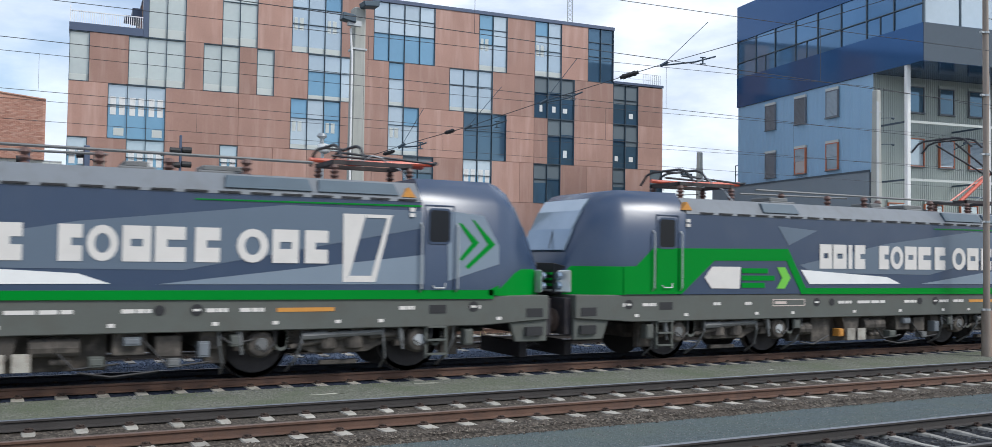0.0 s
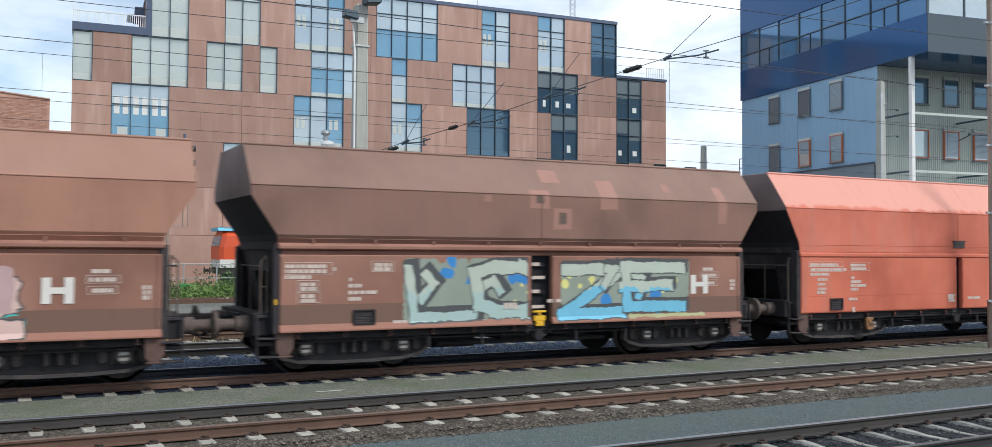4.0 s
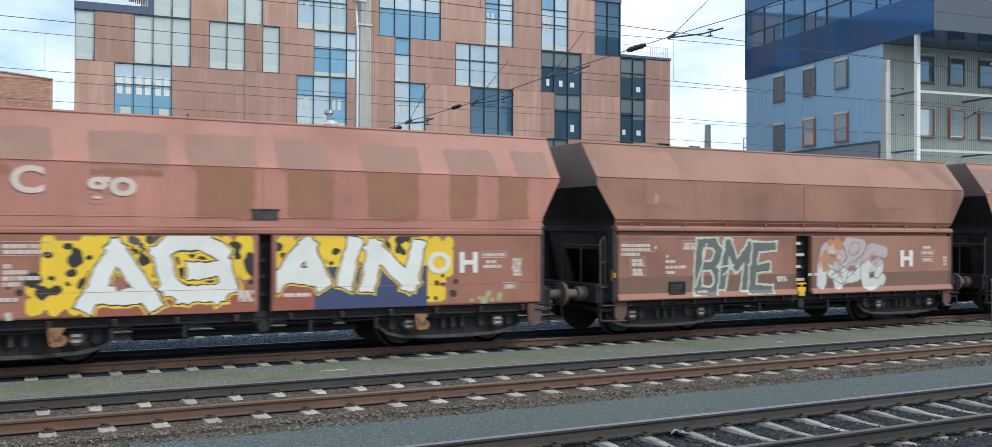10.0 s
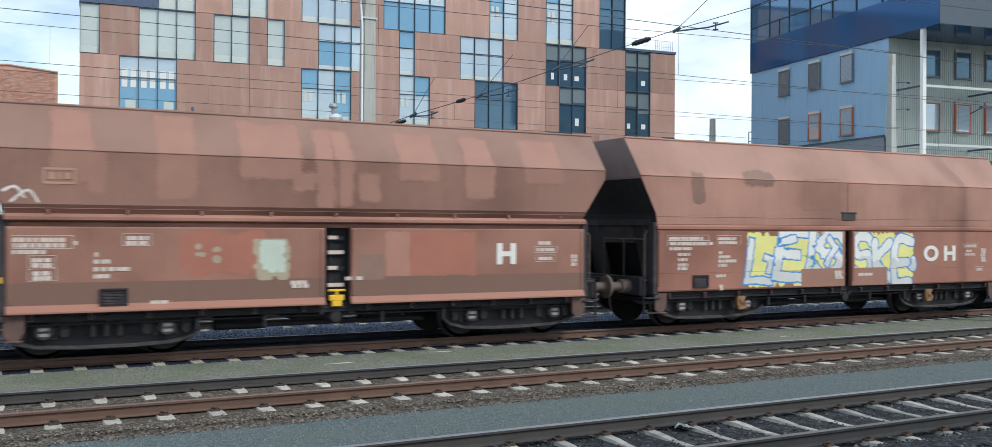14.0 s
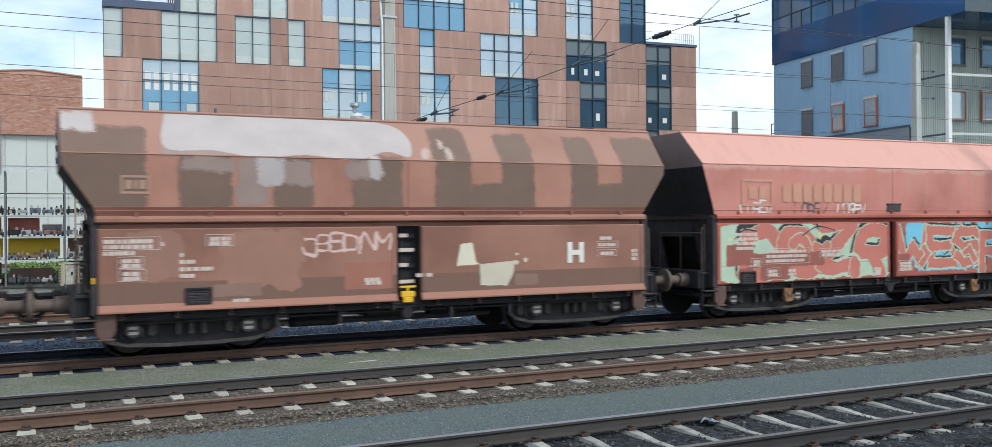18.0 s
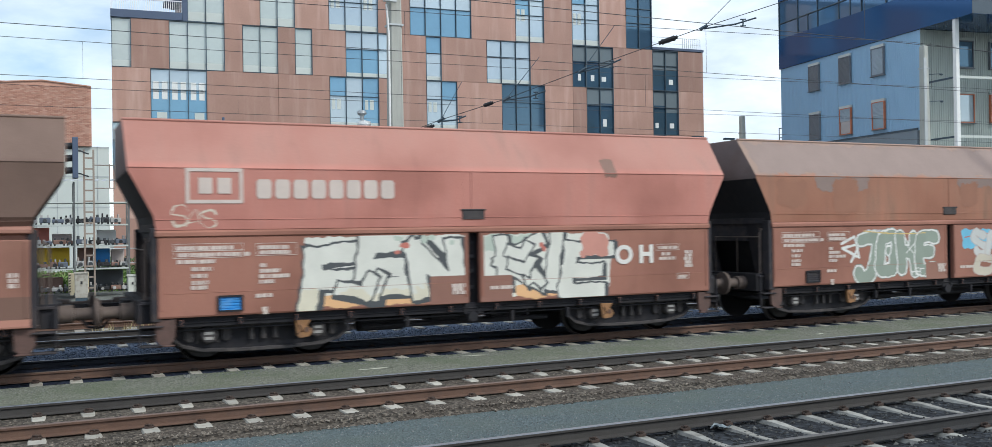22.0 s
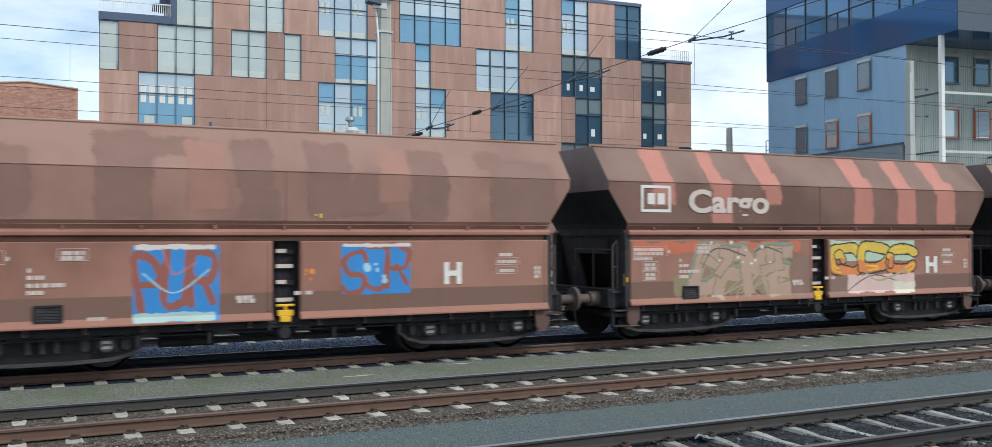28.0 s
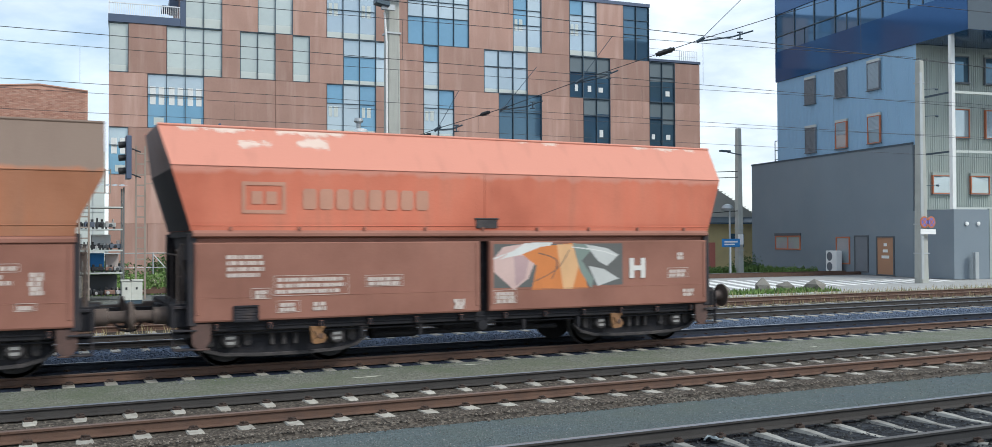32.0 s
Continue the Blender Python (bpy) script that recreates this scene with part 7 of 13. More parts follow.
def marks_10(left, right, top):
    top.rect("taupewarm", -5.46, -4.61, 3.15, 3.72, 0.024, 0.034)
    top.rect("taupewarm", -4.08, -3.19, 3.2, 3.74, 0.024, 0.034)
    top.rect("taupewarm", -2.64, -1.47, 3.18, 3.74, 0.024, 0.034)
    top.rect("taupewarm", -1.16, -0.04, 3.17, 3.75, 0.024, 0.034)
    top.rect("taupewarm", 0.33, 1.23, 3.18, 3.73, 0.024, 0.034)
    top.rect("taupewarm", 1.82, 2.94, 3.17, 3.71, 0.024, 0.034)
    top.rect("taupewarm", 3.49, 4.51, 3.22, 3.71, 0.024, 0.034)
    top.rect("taupewarm", 4.94, 5.69, 3.23, 3.73, 0.024, 0.034)
    top.rect("rustpatch", -5.31, -4.64, 2.43, 3.03, 0.024, 0.034)
    top.rect("rustpatch", -4.07, -3.75, 2.97, 3.12, 0.024, 0.034)
    top.rect("rustpatch", -2.66, -1.57, 3.02, 3.12, 0.024, 0.034)
    top.rect("rustpatch", -1.03, -0.1, 2.35, 3.23, 0.024, 0.034)
    top.rect("rustpatch", 0.47, 1.26, 2.37, 3.19, 0.024, 0.034)
    top.rect("rustpatch", 1.91, 2.86, 2.35, 3.24, 0.024, 0.034)
    top.rect("rustpatch", 3.5, 4.05, 2.4, 3.22, 0.024, 0.034)
    top.rect("rustpatch", 4.52, 5.15, 2.41, 3.22, 0.024, 0.034)
    left.cloud("yellow", -3.52, -2.24, 0.84, 1.51, 0.14)
    left.cloud("yellow", -3.32, -0.06, 1.34, 2.08, 0.13)
    left.dots("black", -3.45, -0.11, 1.19, 2.05, 58, 0.1)
    left.dots("charcoal", -2.79, -1.39, 1.9, 2.06, 8, 0.08)
    left.dots("yellow", -3.45, -2.79, 0.87, 1.44, 8, 0.08)
    left.dots("charcoal", -5.0, -4.52, 0.84, 0.99, 8, 0.06)
    left.dots("black", -3.84, -3.32, 1.19, 1.38, 4, 0.06)
    left.rect("rust2", -2.73, -0.03, 0.81, 1.27, 0.0)
    left.letters("AG", -2.82, -0.46, 0.91, 2.04, "white", "black", w=0.165, edge=0.02, jump=0.05, lean=-0.1, outer="yellow", halo=0.03, tight=1.0)
    left.area("brickbrown", "-2.30,1.38 -2.13,1.45 -2.07,1.25 -2.24,1.19")
    right.cloud("yellow", 0.21, 3.57, 1.25, 2.08, 0.12)
    right.dots("black", 0.26, 2.83, 1.51, 2.05, 34, 0.09)
    right.cloud("yellow", 2.87, 3.42, 0.87, 1.57, 0.09)
    right.dots("black", 3.01, 3.66, 0.94, 1.44, 7, 0.06)
    right.dots("olive", 3.94, 4.72, 0.86, 1.01, 8, 0.05)
    right.rect("rust2", 0.13, 0.94, 0.81, 1.44, 0.0)
    right.rect("navy2", 0.94, 3.05, 0.81, 1.54, 0.0)
    right.letters("AIN", 0.18, 2.94, 1.11, 2.05, "white", "black", w=0.17, edge=0.02, jump=0.04, lean=0.12, outer="yellow", halo=0.025, tight=0.95)
    left.path("green", 0.012, "-1.94,2.08 -1.75,2.30 -1.85,2.39 -1.61,2.17")


PAINT[10] = marks_10

def marks_11(left, right, top):
    left.letters("BM<", -3.09, -0.86, 0.84, 2.08, "greydark", "mint", w=0.11, edge=0.04, jump=0.06, lean=0.1, tight=1.05)
    left.path("mint", 0.022, "-2.79,1.93 -2.91,1.47 -3.09,1.01", curve=False)
    left.path("mint", 0.022, "-2.29,1.81 -2.46,1.42 -2.04,1.46 -2.33,1.25", curve=False)
    right.letters("RBE", 0.58, 2.71, 0.94, 2.01, "lilacgrey", "stonedark", wild=3, w=0.17, edge=0.024, curve=True, jump=0.07, fill2="palegrey", split=0.45)
    right.dots("orangefaint", 0.65, 1.19, 1.32, 1.97, 12, 0.12)
    right.dots("peach", 0.7, 1.24, 1.44, 1.95, 5, 0.05)
    right.hatch("stonedark", 0.65, 2.65, 1.0, 1.95, 10, 0.012)
    right.path("charcoal", 0.01, "1.29,1.88 1.41,1.62 1.29,1.45")
    top.rect("rosefaint", -4.39, -3.43, 2.72, 3.89, 0.048, 0.034)
    top.rect("rosefaint", -3.12, -2.38, 2.47, 3.32, 0.048, 0.034)
    top.rect("rosefaint", 0.1, 0.94, 3.22, 4.0, 0.048, 0.034)
    top.rect("rosefaint", 2.32, 3.86, 2.77, 3.8, 0.048, 0.034)
    top.rect("rosepale", -4.17, -4.07, 2.77, 2.97, 0.016, 0.01)


PAINT[11] = marks_11

def marks_12(left, right, top):
    top.rect("taupe", -5.88, -4.52, 3.31, 3.87, 0.024, 0.034)
    top.rect("taupe", -4.22, -3.0, 3.3, 3.88, 0.024, 0.034)
    top.rect("taupe", -2.71, -1.45, 3.28, 3.89, 0.024, 0.034)
    top.rect("taupe", -1.18, 0.07, 3.29, 3.91, 0.024, 0.034)
    top.rect("taupe", 0.27, 1.46, 3.28, 3.9, 0.024, 0.034)
    top.rect("taupe", 1.74, 2.8, 3.27, 3.94, 0.024, 0.034)
    top.rect("taupe", 3.18, 4.41, 3.29, 3.94, 0.024, 0.034)
    top.rect("taupe", 4.63, 5.71, 3.3, 3.93, 0.024, 0.034)
    top.letters("sODR", -3.36, -1.13, 2.21, 2.85, "chalk", "", w=0.042, curve=True, jump=0.06, lean=0.03, tight=1.0)
    top.letters("s6-141", 1.52, 4.04, 2.21, 2.85, "chalk", "", w=0.038, curve=False, jump=0.05, tight=1.0)
    top.path("chalk", 0.018, "-0.53,2.75 -0.25,2.26 -0.34,2.67 0.03,2.75 -0.21,2.31", curve=False)
    top.path("chalk", 0.018, "0.00,2.92 -0.04,2.65 -0.45,2.44", curve=False)
    top.path("chalk", 0.018, "0.48,2.91 -0.12,2.41 0.93,2.63 0.35,2.24", curve=False)
    top.path("chalk", 0.018, "0.22,2.55 -0.12,2.60", curve=False)
    top.path("chalk", 0.018, "-0.21,2.44 0.66,2.20 0.44,2.29 0.86,2.14", curve=False)
    left.rect("rustoxide", -5.37, -3.18, 0.81, 1.23, 0.0)
    left.rect("palegrey", -3.45, -0.05, 0.81, 2.02, 0.05)
    left.rect("lilacgrey", -3.4, -2.69, 1.22, 1.84, 0.05)
    left.rect("creamy", -3.16, -0.96, 0.81, 1.14, 0.03)
    left.cloud("chalkwhite", -2.85, -2.24, 1.3, 1.95, 0.1)
    left.cloud("cyanpale", -0.63, -0.05, 1.44, 1.97, 0.1)
    left.path("stonedark", 0.075, "-3.40,1.93 -2.58,1.98 -2.25,1.80 -2.30,1.46 -2.69,1.29 -3.18,1.30")
    left.path("chalkwhite", 0.04, "-3.40,1.93 -2.58,1.98 -2.25,1.80 -2.30,1.46 -2.69,1.29 -3.18,1.30")
    left.path("stonedark", 0.03, "-2.30,1.29 -2.40,1.08 -2.23,0.84")
    left.path("stonedark", 0.022, "-3.29,1.75 -3.11,1.50 -3.20,1.31")
    left.dots("slateblue", -3.2, -3.0, 1.47, 1.69, 4, 0.05)
    left.letters("REKB", -2.19, -0.63, 1.34, 1.95, "palegrey", "stonedark", wild=5, w=0.075, edge=0.018, jump=0.09, tight=1.15)
    left.letters("ESSB", -2.19, -1.12, 0.97, 1.32, "stonedark", "", w=0.035, jump=0.08)
    left.hatch("stonedark", -2.23, -0.46, 0.83, 1.95, 18, 0.012)
    left.hatch("stonedark", -0.96, -0.12, 1.34, 1.94, 7, 0.014)
    left.path("charcoal", 0.012, "-2.20,1.96 -0.08,1.96", curve=False)
    left.path("charcoal", 0.012, "-3.07,1.79 -2.08,1.75", curve=False)
    left.path("charcoal", 0.012, "-2.08,1.60 -1.12,1.57", curve=False)
    left.path("charcoal", 0.012, "-1.04,1.50 -0.07,1.47", curve=False)
    left.path("charcoal", 0.012, "-3.14,1.43 -2.23,1.36", curve=False)
    left.path("charcoal", 0.012, "-2.46,1.27 -1.76,1.21", curve=False)
    left.path("charcoal", 0.012, "-1.61,1.43 -0.79,1.40", curve=False)
    left.dots("green", -0.37, -0.12, 1.25, 1.44, 4, 0.05)
    left.rect("charcoal", -1.05, -0.77, 0.81, 0.84, 0.01)
    left.rect("doorbrown", -0.77, -0.05, 0.81, 1.2, 0.0)
    right.rect("palegrey", 0.13, 3.05, 0.81, 2.01, 0.02)
    right.rect("lilacgrey", 0.18, 1.06, 1.2, 1.95, 0.04)
    right.cloud("goldlight", 1.25, 2.12, 1.55, 1.92, 0.09)
    right.rect("lemonpale", 2.03, 3.05, 0.84, 1.18, 0.01)
    right.cloud("chalkwhite", 0.75, 1.66, 0.83, 1.73, 0.14)
    right.letters("OREO", 0.16, 2.89, 1.23, 1.97, "palegrey", "stonedark", wild=5, w=0.085, edge=0.016, curve=True, jump=0.09, tight=1.12)
    right.hatch("stonedark", 0.23, 2.94, 0.82, 1.95, 22, 0.012)
    right.dots("slateblue", 1.89, 2.36, 1.29, 1.44, 5, 0.035)
    right.path("stonedark", 0.035, "1.70,1.73 2.03,1.94 2.41,1.83 2.60,1.51")
    right.path("stonedark", 0.03, "2.03,1.16 1.94,0.99 1.89,0.77")
    right.path("stonedark", 0.03, "1.43,1.21 1.25,0.97 1.34,0.78")
    right.path("charcoal", 0.012, "0.15,1.96 2.03,1.97", curve=False)
    right.path("charcoal", 0.012, "0.22,1.59 1.16,1.55", curve=False)
    right.path("charcoal", 0.012, "1.20,1.73 2.80,1.68", curve=False)
    right.path("charcoal", 0.012, "1.29,1.49 2.94,1.45", curve=False)
    right.path("charcoal", 0.012, "0.58,1.24 2.99,1.19", curve=False)
    right.path("charcoal", 0.012, "2.13,0.85 3.03,0.81", curve=False)
    right.path("charcoal", 0.01, "1.75,1.73 1.94,1.88 2.31,1.85 2.51,1.69")
    right.rect("doorbrown", 0.12, 0.75, 0.81, 1.19, 0.0)
    right.dots("charcoal", 3.49, 3.89, 0.91, 1.22, 7, 0.05)


PAINT[12] = marks_12

def marks_13(left, right, top):
    top.letters("GMS", -0.66, 1.02, 2.3, 3.13, "chalk", "", w=0.028, curve=True, lean=0.14, arch=0.1, jump=0.14)
    top.path("chalk", 0.02, "-0.66,2.50 -0.43,2.78 -0.31,2.57")
    top.rect("rustpatch", -3.11, -2.41, 2.52, 3.36, 0.04, 0.034)
    top.rect("rustpatch", 0.84, 1.94, 2.87, 3.41, 0.04, 0.034)
    top.rect("rustpatch", -5.1, -4.5, 2.53, 3.32, 0.04, 0.034)
    top.rect("soilpatch", -2.33, -1.54, 3.59, 3.93, 0.04, 0.034)
    top.rect("soilpatch", -1.41, -0.87, 2.55, 3.17, 0.04, 0.034)
    top.rect("sand", -2.81, -1.9, 2.43, 2.59, 0.0)
    top.rect("oldtop", -2.66, -2.61, 2.43, 2.55, 0.0, 0.01)
    top.rect("oldtop", -2.41, -2.36, 2.44, 2.55, 0.0, 0.01)
    top.rect("oldtop", -2.18, -2.13, 2.44, 2.54, 0.0, 0.01)
    left.letters("EBD", -3.44, -0.63, 0.89, 2.04, "goldbright", "black", wild=3, w=0.19, edge=0.03, curve=True, jump=0.07, shade="black", fill2="gold2", gleam="lemon")
    left.dots("white", -3.34, -0.72, 0.94, 2.05, 12, 0.065)
    left.dots("peach", -1.12, -0.66, 1.06, 1.57, 4, 0.07)
    right.cloud("lilac", 0.33, 1.65, 1.34, 2.01, 0.12)
    right.rect("black", 0.36, 1.08, 1.67, 1.89, 0.05)
    right.rect("lilac", 0.36, 1.46, 1.38, 1.64, 0.05)
    right.dots("slatedark", 1.16, 1.49, 1.25, 1.57, 5, 0.05)
    right.letters("RVE", 1.49, 3.6, 0.86, 2.08, "white", "palegrey", wild=3, w=0.15, edge=0.022, curve=False, jump=0.09, lean=0.08, fill2="creamy")
    right.letters("M", 0.71, 2.09, 0.84, 1.19, "white", "tan", w=0.03, edge=0.02)
    right.letters("SMS", 3.7, 4.76, 0.94, 1.16, "palegrey", "", w=0.014, curve=True)


PAINT[13] = marks_13

def marks_14(left, right, top):
    left.rect("rosepatch", -3.50, -2.92, 1.04, 1.21)


PAINT[14] = marks_14

def marks_15(left, right, top):
    top.rect("rosefaint", -4.49, -3.9, 2.78, 3.95, 0.028, 0.034)
    top.rect("rosefaint", -2.97, -2.34, 2.55, 3.95, 0.028, 0.034)
    top.rect("rosefaint", -1.65, -0.59, 2.92, 3.9, 0.028, 0.034)
    top.rect("rosefaint", -0.35, -0.03, 2.39, 3.84, 0.028, 0.034)
    top.rect("rosefaint", -0.01, 0.32, 2.48, 3.83, 0.028, 0.034)
    top.rect("rosefaint", 1.18, 1.96, 2.96, 3.85, 0.028, 0.034)
    top.rect("rosefaint", 2.49, 3.1, 2.66, 3.82, 0.028, 0.034)
    top.rect("rosefaint", 3.76, 4.63, 2.97, 3.84, 0.028, 0.034)
    top.rect("rosefaint", -4.0, -3.71, 2.61, 3.26, 0.028, 0.034)
    top.rect("rosefaint", -0.75, -0.35, 2.72, 3.07, 0.028, 0.034)
    top.rect("rosefaint", 0.41, 0.81, 2.58, 3.07, 0.028, 0.034)
    top.path("chalk", 0.02, "-5.14,2.64 -4.98,2.70 -4.86,2.54")
    top.path("chalk", 0.02, "-5.03,2.48 -4.81,2.65 -4.67,2.48")
    top.rect("rustpatch", -4.53, -4.1, 2.73, 2.99, 0.03)
    left.rect("reddish", -2.58, -1.19, 1.34, 2.01, 0.08)
    left.cloud("minttan", -1.43, -0.8, 1.21, 1.92, 0.09)
    left.cloud("mint", -1.32, -0.88, 1.34, 1.89, 0.07)
    left.dots("minttan", -2.52, -1.93, 1.51, 1.89, 5, 0.08)
    right.rect("brown", 0.39, 0.89, 1.19, 1.64, 0.01)
    right.rect("reddish", 1.39, 2.71, 1.24, 2.04, 0.03)
    right.rect("rosepatch", 0.93, 1.39, 1.24, 2.04, 0.02)


PAINT[15] = marks_15

def marks_16(left, right, top):
    left.cloud("lemon", -3.02, -0.05, 0.84, 2.06, 0.13)
    left.letters("LEIS", -3.02, -0.08, 0.84, 2.05, "white", "blue", wild=4, w=0.13, edge=0.03, jump=0.08, lean=0.06, fill2="palegrey", tight=1.05)
    left.path("green", 0.01, "-1.35,1.53 -0.89,1.39 -1.20,1.26")
    left.dots("blue", -2.8, -0.27, 1.19, 1.95, 8, 0.045)
    left.rect("doorbrown", -1.41, -0.05, 0.81, 1.23, 0.0)
    right.cloud("lemon", 0.21, 2.29, 0.84, 2.06, 0.1)
    right.letters("SKE", 0.21, 2.29, 0.86, 2.05, "white", "blue", wild=3, w=0.13, edge=0.026, jump=0.07, curve=True, fill2="palegrey", tight=1.05)
    right.rect("doorbrown", 0.19, 1.38, 0.81, 1.23, 0.0)
    top.path("soilpatch", 0.012, "-1.34,3.25 -0.22,3.29", curve=False)
    top.path("soilpatch", 0.012, "-1.35,2.56 -0.24,2.58", curve=False)
    top.path("soilpatch", 0.012, "-1.34,3.25 -1.35,2.56", curve=False)
    top.path("soilpatch", 0.012, "-0.22,3.29 -0.24,2.58", curve=False)
    top.rect("soilpatch", -4.53, -4.21, 2.67, 3.35, 0.04, 0.034)
    top.rect("soilpatch", -3.08, -2.22, 3.08, 3.41, 0.04, 0.034)


PAINT[16] = marks_16

def marks_18(left, right, top):
    top.rect("taupe", -3.9, -2.88, 3.37, 3.97, 0.02, 0.034)
    top.rect("taupe", -2.64, -1.49, 3.32, 3.96, 0.02, 0.034)
    top.rect("taupe", -1.09, 0.13, 3.33, 3.95, 0.02, 0.034)
    top.rect("taupe", 0.62, 1.42, 3.3, 3.95, 0.02, 0.034)
    top.rect("taupe", 1.95, 2.77, 3.29, 3.96, 0.02, 0.034)
    top.rect("taupe", 3.23, 4.05, 3.25, 3.92, 0.02, 0.034)
    top.rect("taupe", -4.19, -2.8, 2.41, 3.27, 0.02, 0.034)
    top.rect("taupe", -2.65, -1.43, 2.4, 3.29, 0.02, 0.034)
    top.rect("taupe", -1.22, -0.18, 2.4, 3.26, 0.02, 0.034)
    top.rect("taupe", 0.47, 1.6, 2.38, 3.22, 0.02, 0.034)
    top.rect("taupe", 1.76, 3.92, 2.36, 3.22, 0.02, 0.034)
    top.rect("oldtop", -0.18, 0.11, 3.0, 3.32, 0.006, 0.01)
    top.rect("oldtop", 0.25, 0.45, 2.62, 2.93, 0.006, 0.01)
    left.cloud("minttan", -2.89, -0.83, 0.87, 2.01, 0.16)
    left.dots("goldfaint", -2.06, -1.33, 1.0, 1.44, 6, 0.1)
    left.hatch("mint", -2.89, -0.81, 0.84, 2.05, 14, 0.022)
    left.hatch("sandpale", -2.89, -0.81, 0.84, 2.05, 9, 0.012)
    left.path("charcoal", 0.008, "-2.66,1.72 -2.06,1.66 -1.04,1.73")
    right.cloud("minttan", 0.36, 3.34, 0.94, 2.01, 0.15)
    right.dots("goldfaint", 1.84, 2.34, 1.19, 1.89, 6, 0.13)
    right.hatch("mint", 0.34, 3.52, 0.87, 2.05, 15, 0.02)
    right.hatch("sandpale", 0.34, 3.52, 0.84, 2.05, 8, 0.012)
    right.path("charcoal", 0.008, "0.44,1.72 1.29,1.67 2.18,1.71")


PAINT[18] = marks_18

def marks_19(left, right, top):
    left.dots("slateblue", -4.33, -3.44, 1.25, 1.67, 16, 0.11)
    left.dots("slateblue", -0.94, -0.2, 1.42, 1.82, 12, 0.1)
    left.letters("SALO", -2.84, -2.03, 1.06, 1.39, "sand", "", w=0.016, curve=True, jump=0.16, lean=0.15)
    left.path("sand", 0.014, "-2.53,1.69 -2.37,1.73 -2.24,1.63")
    left.letters("MUE", -1.9, -1.08, 1.13, 1.7, "sand", "", w=0.022, jump=0.2, lean=0.1)
    left.path("sand", 0.018, "-1.73,1.87 -1.55,1.93 -1.34,1.87 -1.55,1.81 -1.73,1.87")
    left.path("sand", 0.018, "-1.68,1.62 -1.25,1.70")
    right.letters("BTE", 0.57, 2.23, 1.11, 2.0, "slateblue", "sandpale", w=0.13, edge=0.03, curve=False, jump=0.09, lean=0.05)
    right.letters("OB", 0.92, 1.98, 1.21, 1.82, "sandpale", "slateblue", w=0.06, edge=0.02)
    right.rect("slateblue", 1.29, 2.23, 1.59, 1.97, 0.03)
    right.letters("TC", 1.29, 2.06, 1.44, 1.9, "creamy", "sand", w=0.08, edge=0.015)
    right.dots("white", 1.4, 2.06, 0.91, 1.09, 6, 0.06)
    right.rect("rosepale", 3.47, 3.81, 1.72, 2.08, 0.02)
    right.letters("SNKR", 3.44, 4.64, 1.34, 1.62, "faded", "", w=0.014, curve=True, jump=0.2)
    top.rect("soilpatch", -0.15, 0.14, 2.77, 3.7, 0.04, 0.034)
    top.rect("chalkmark", -2.04, -1.59, 3.36, 3.5, 0.04, 0.034)
    top.rect("chalkmark", 2.31, 2.8, 3.23, 3.34, 0.04, 0.034)


PAINT[19] = marks_19

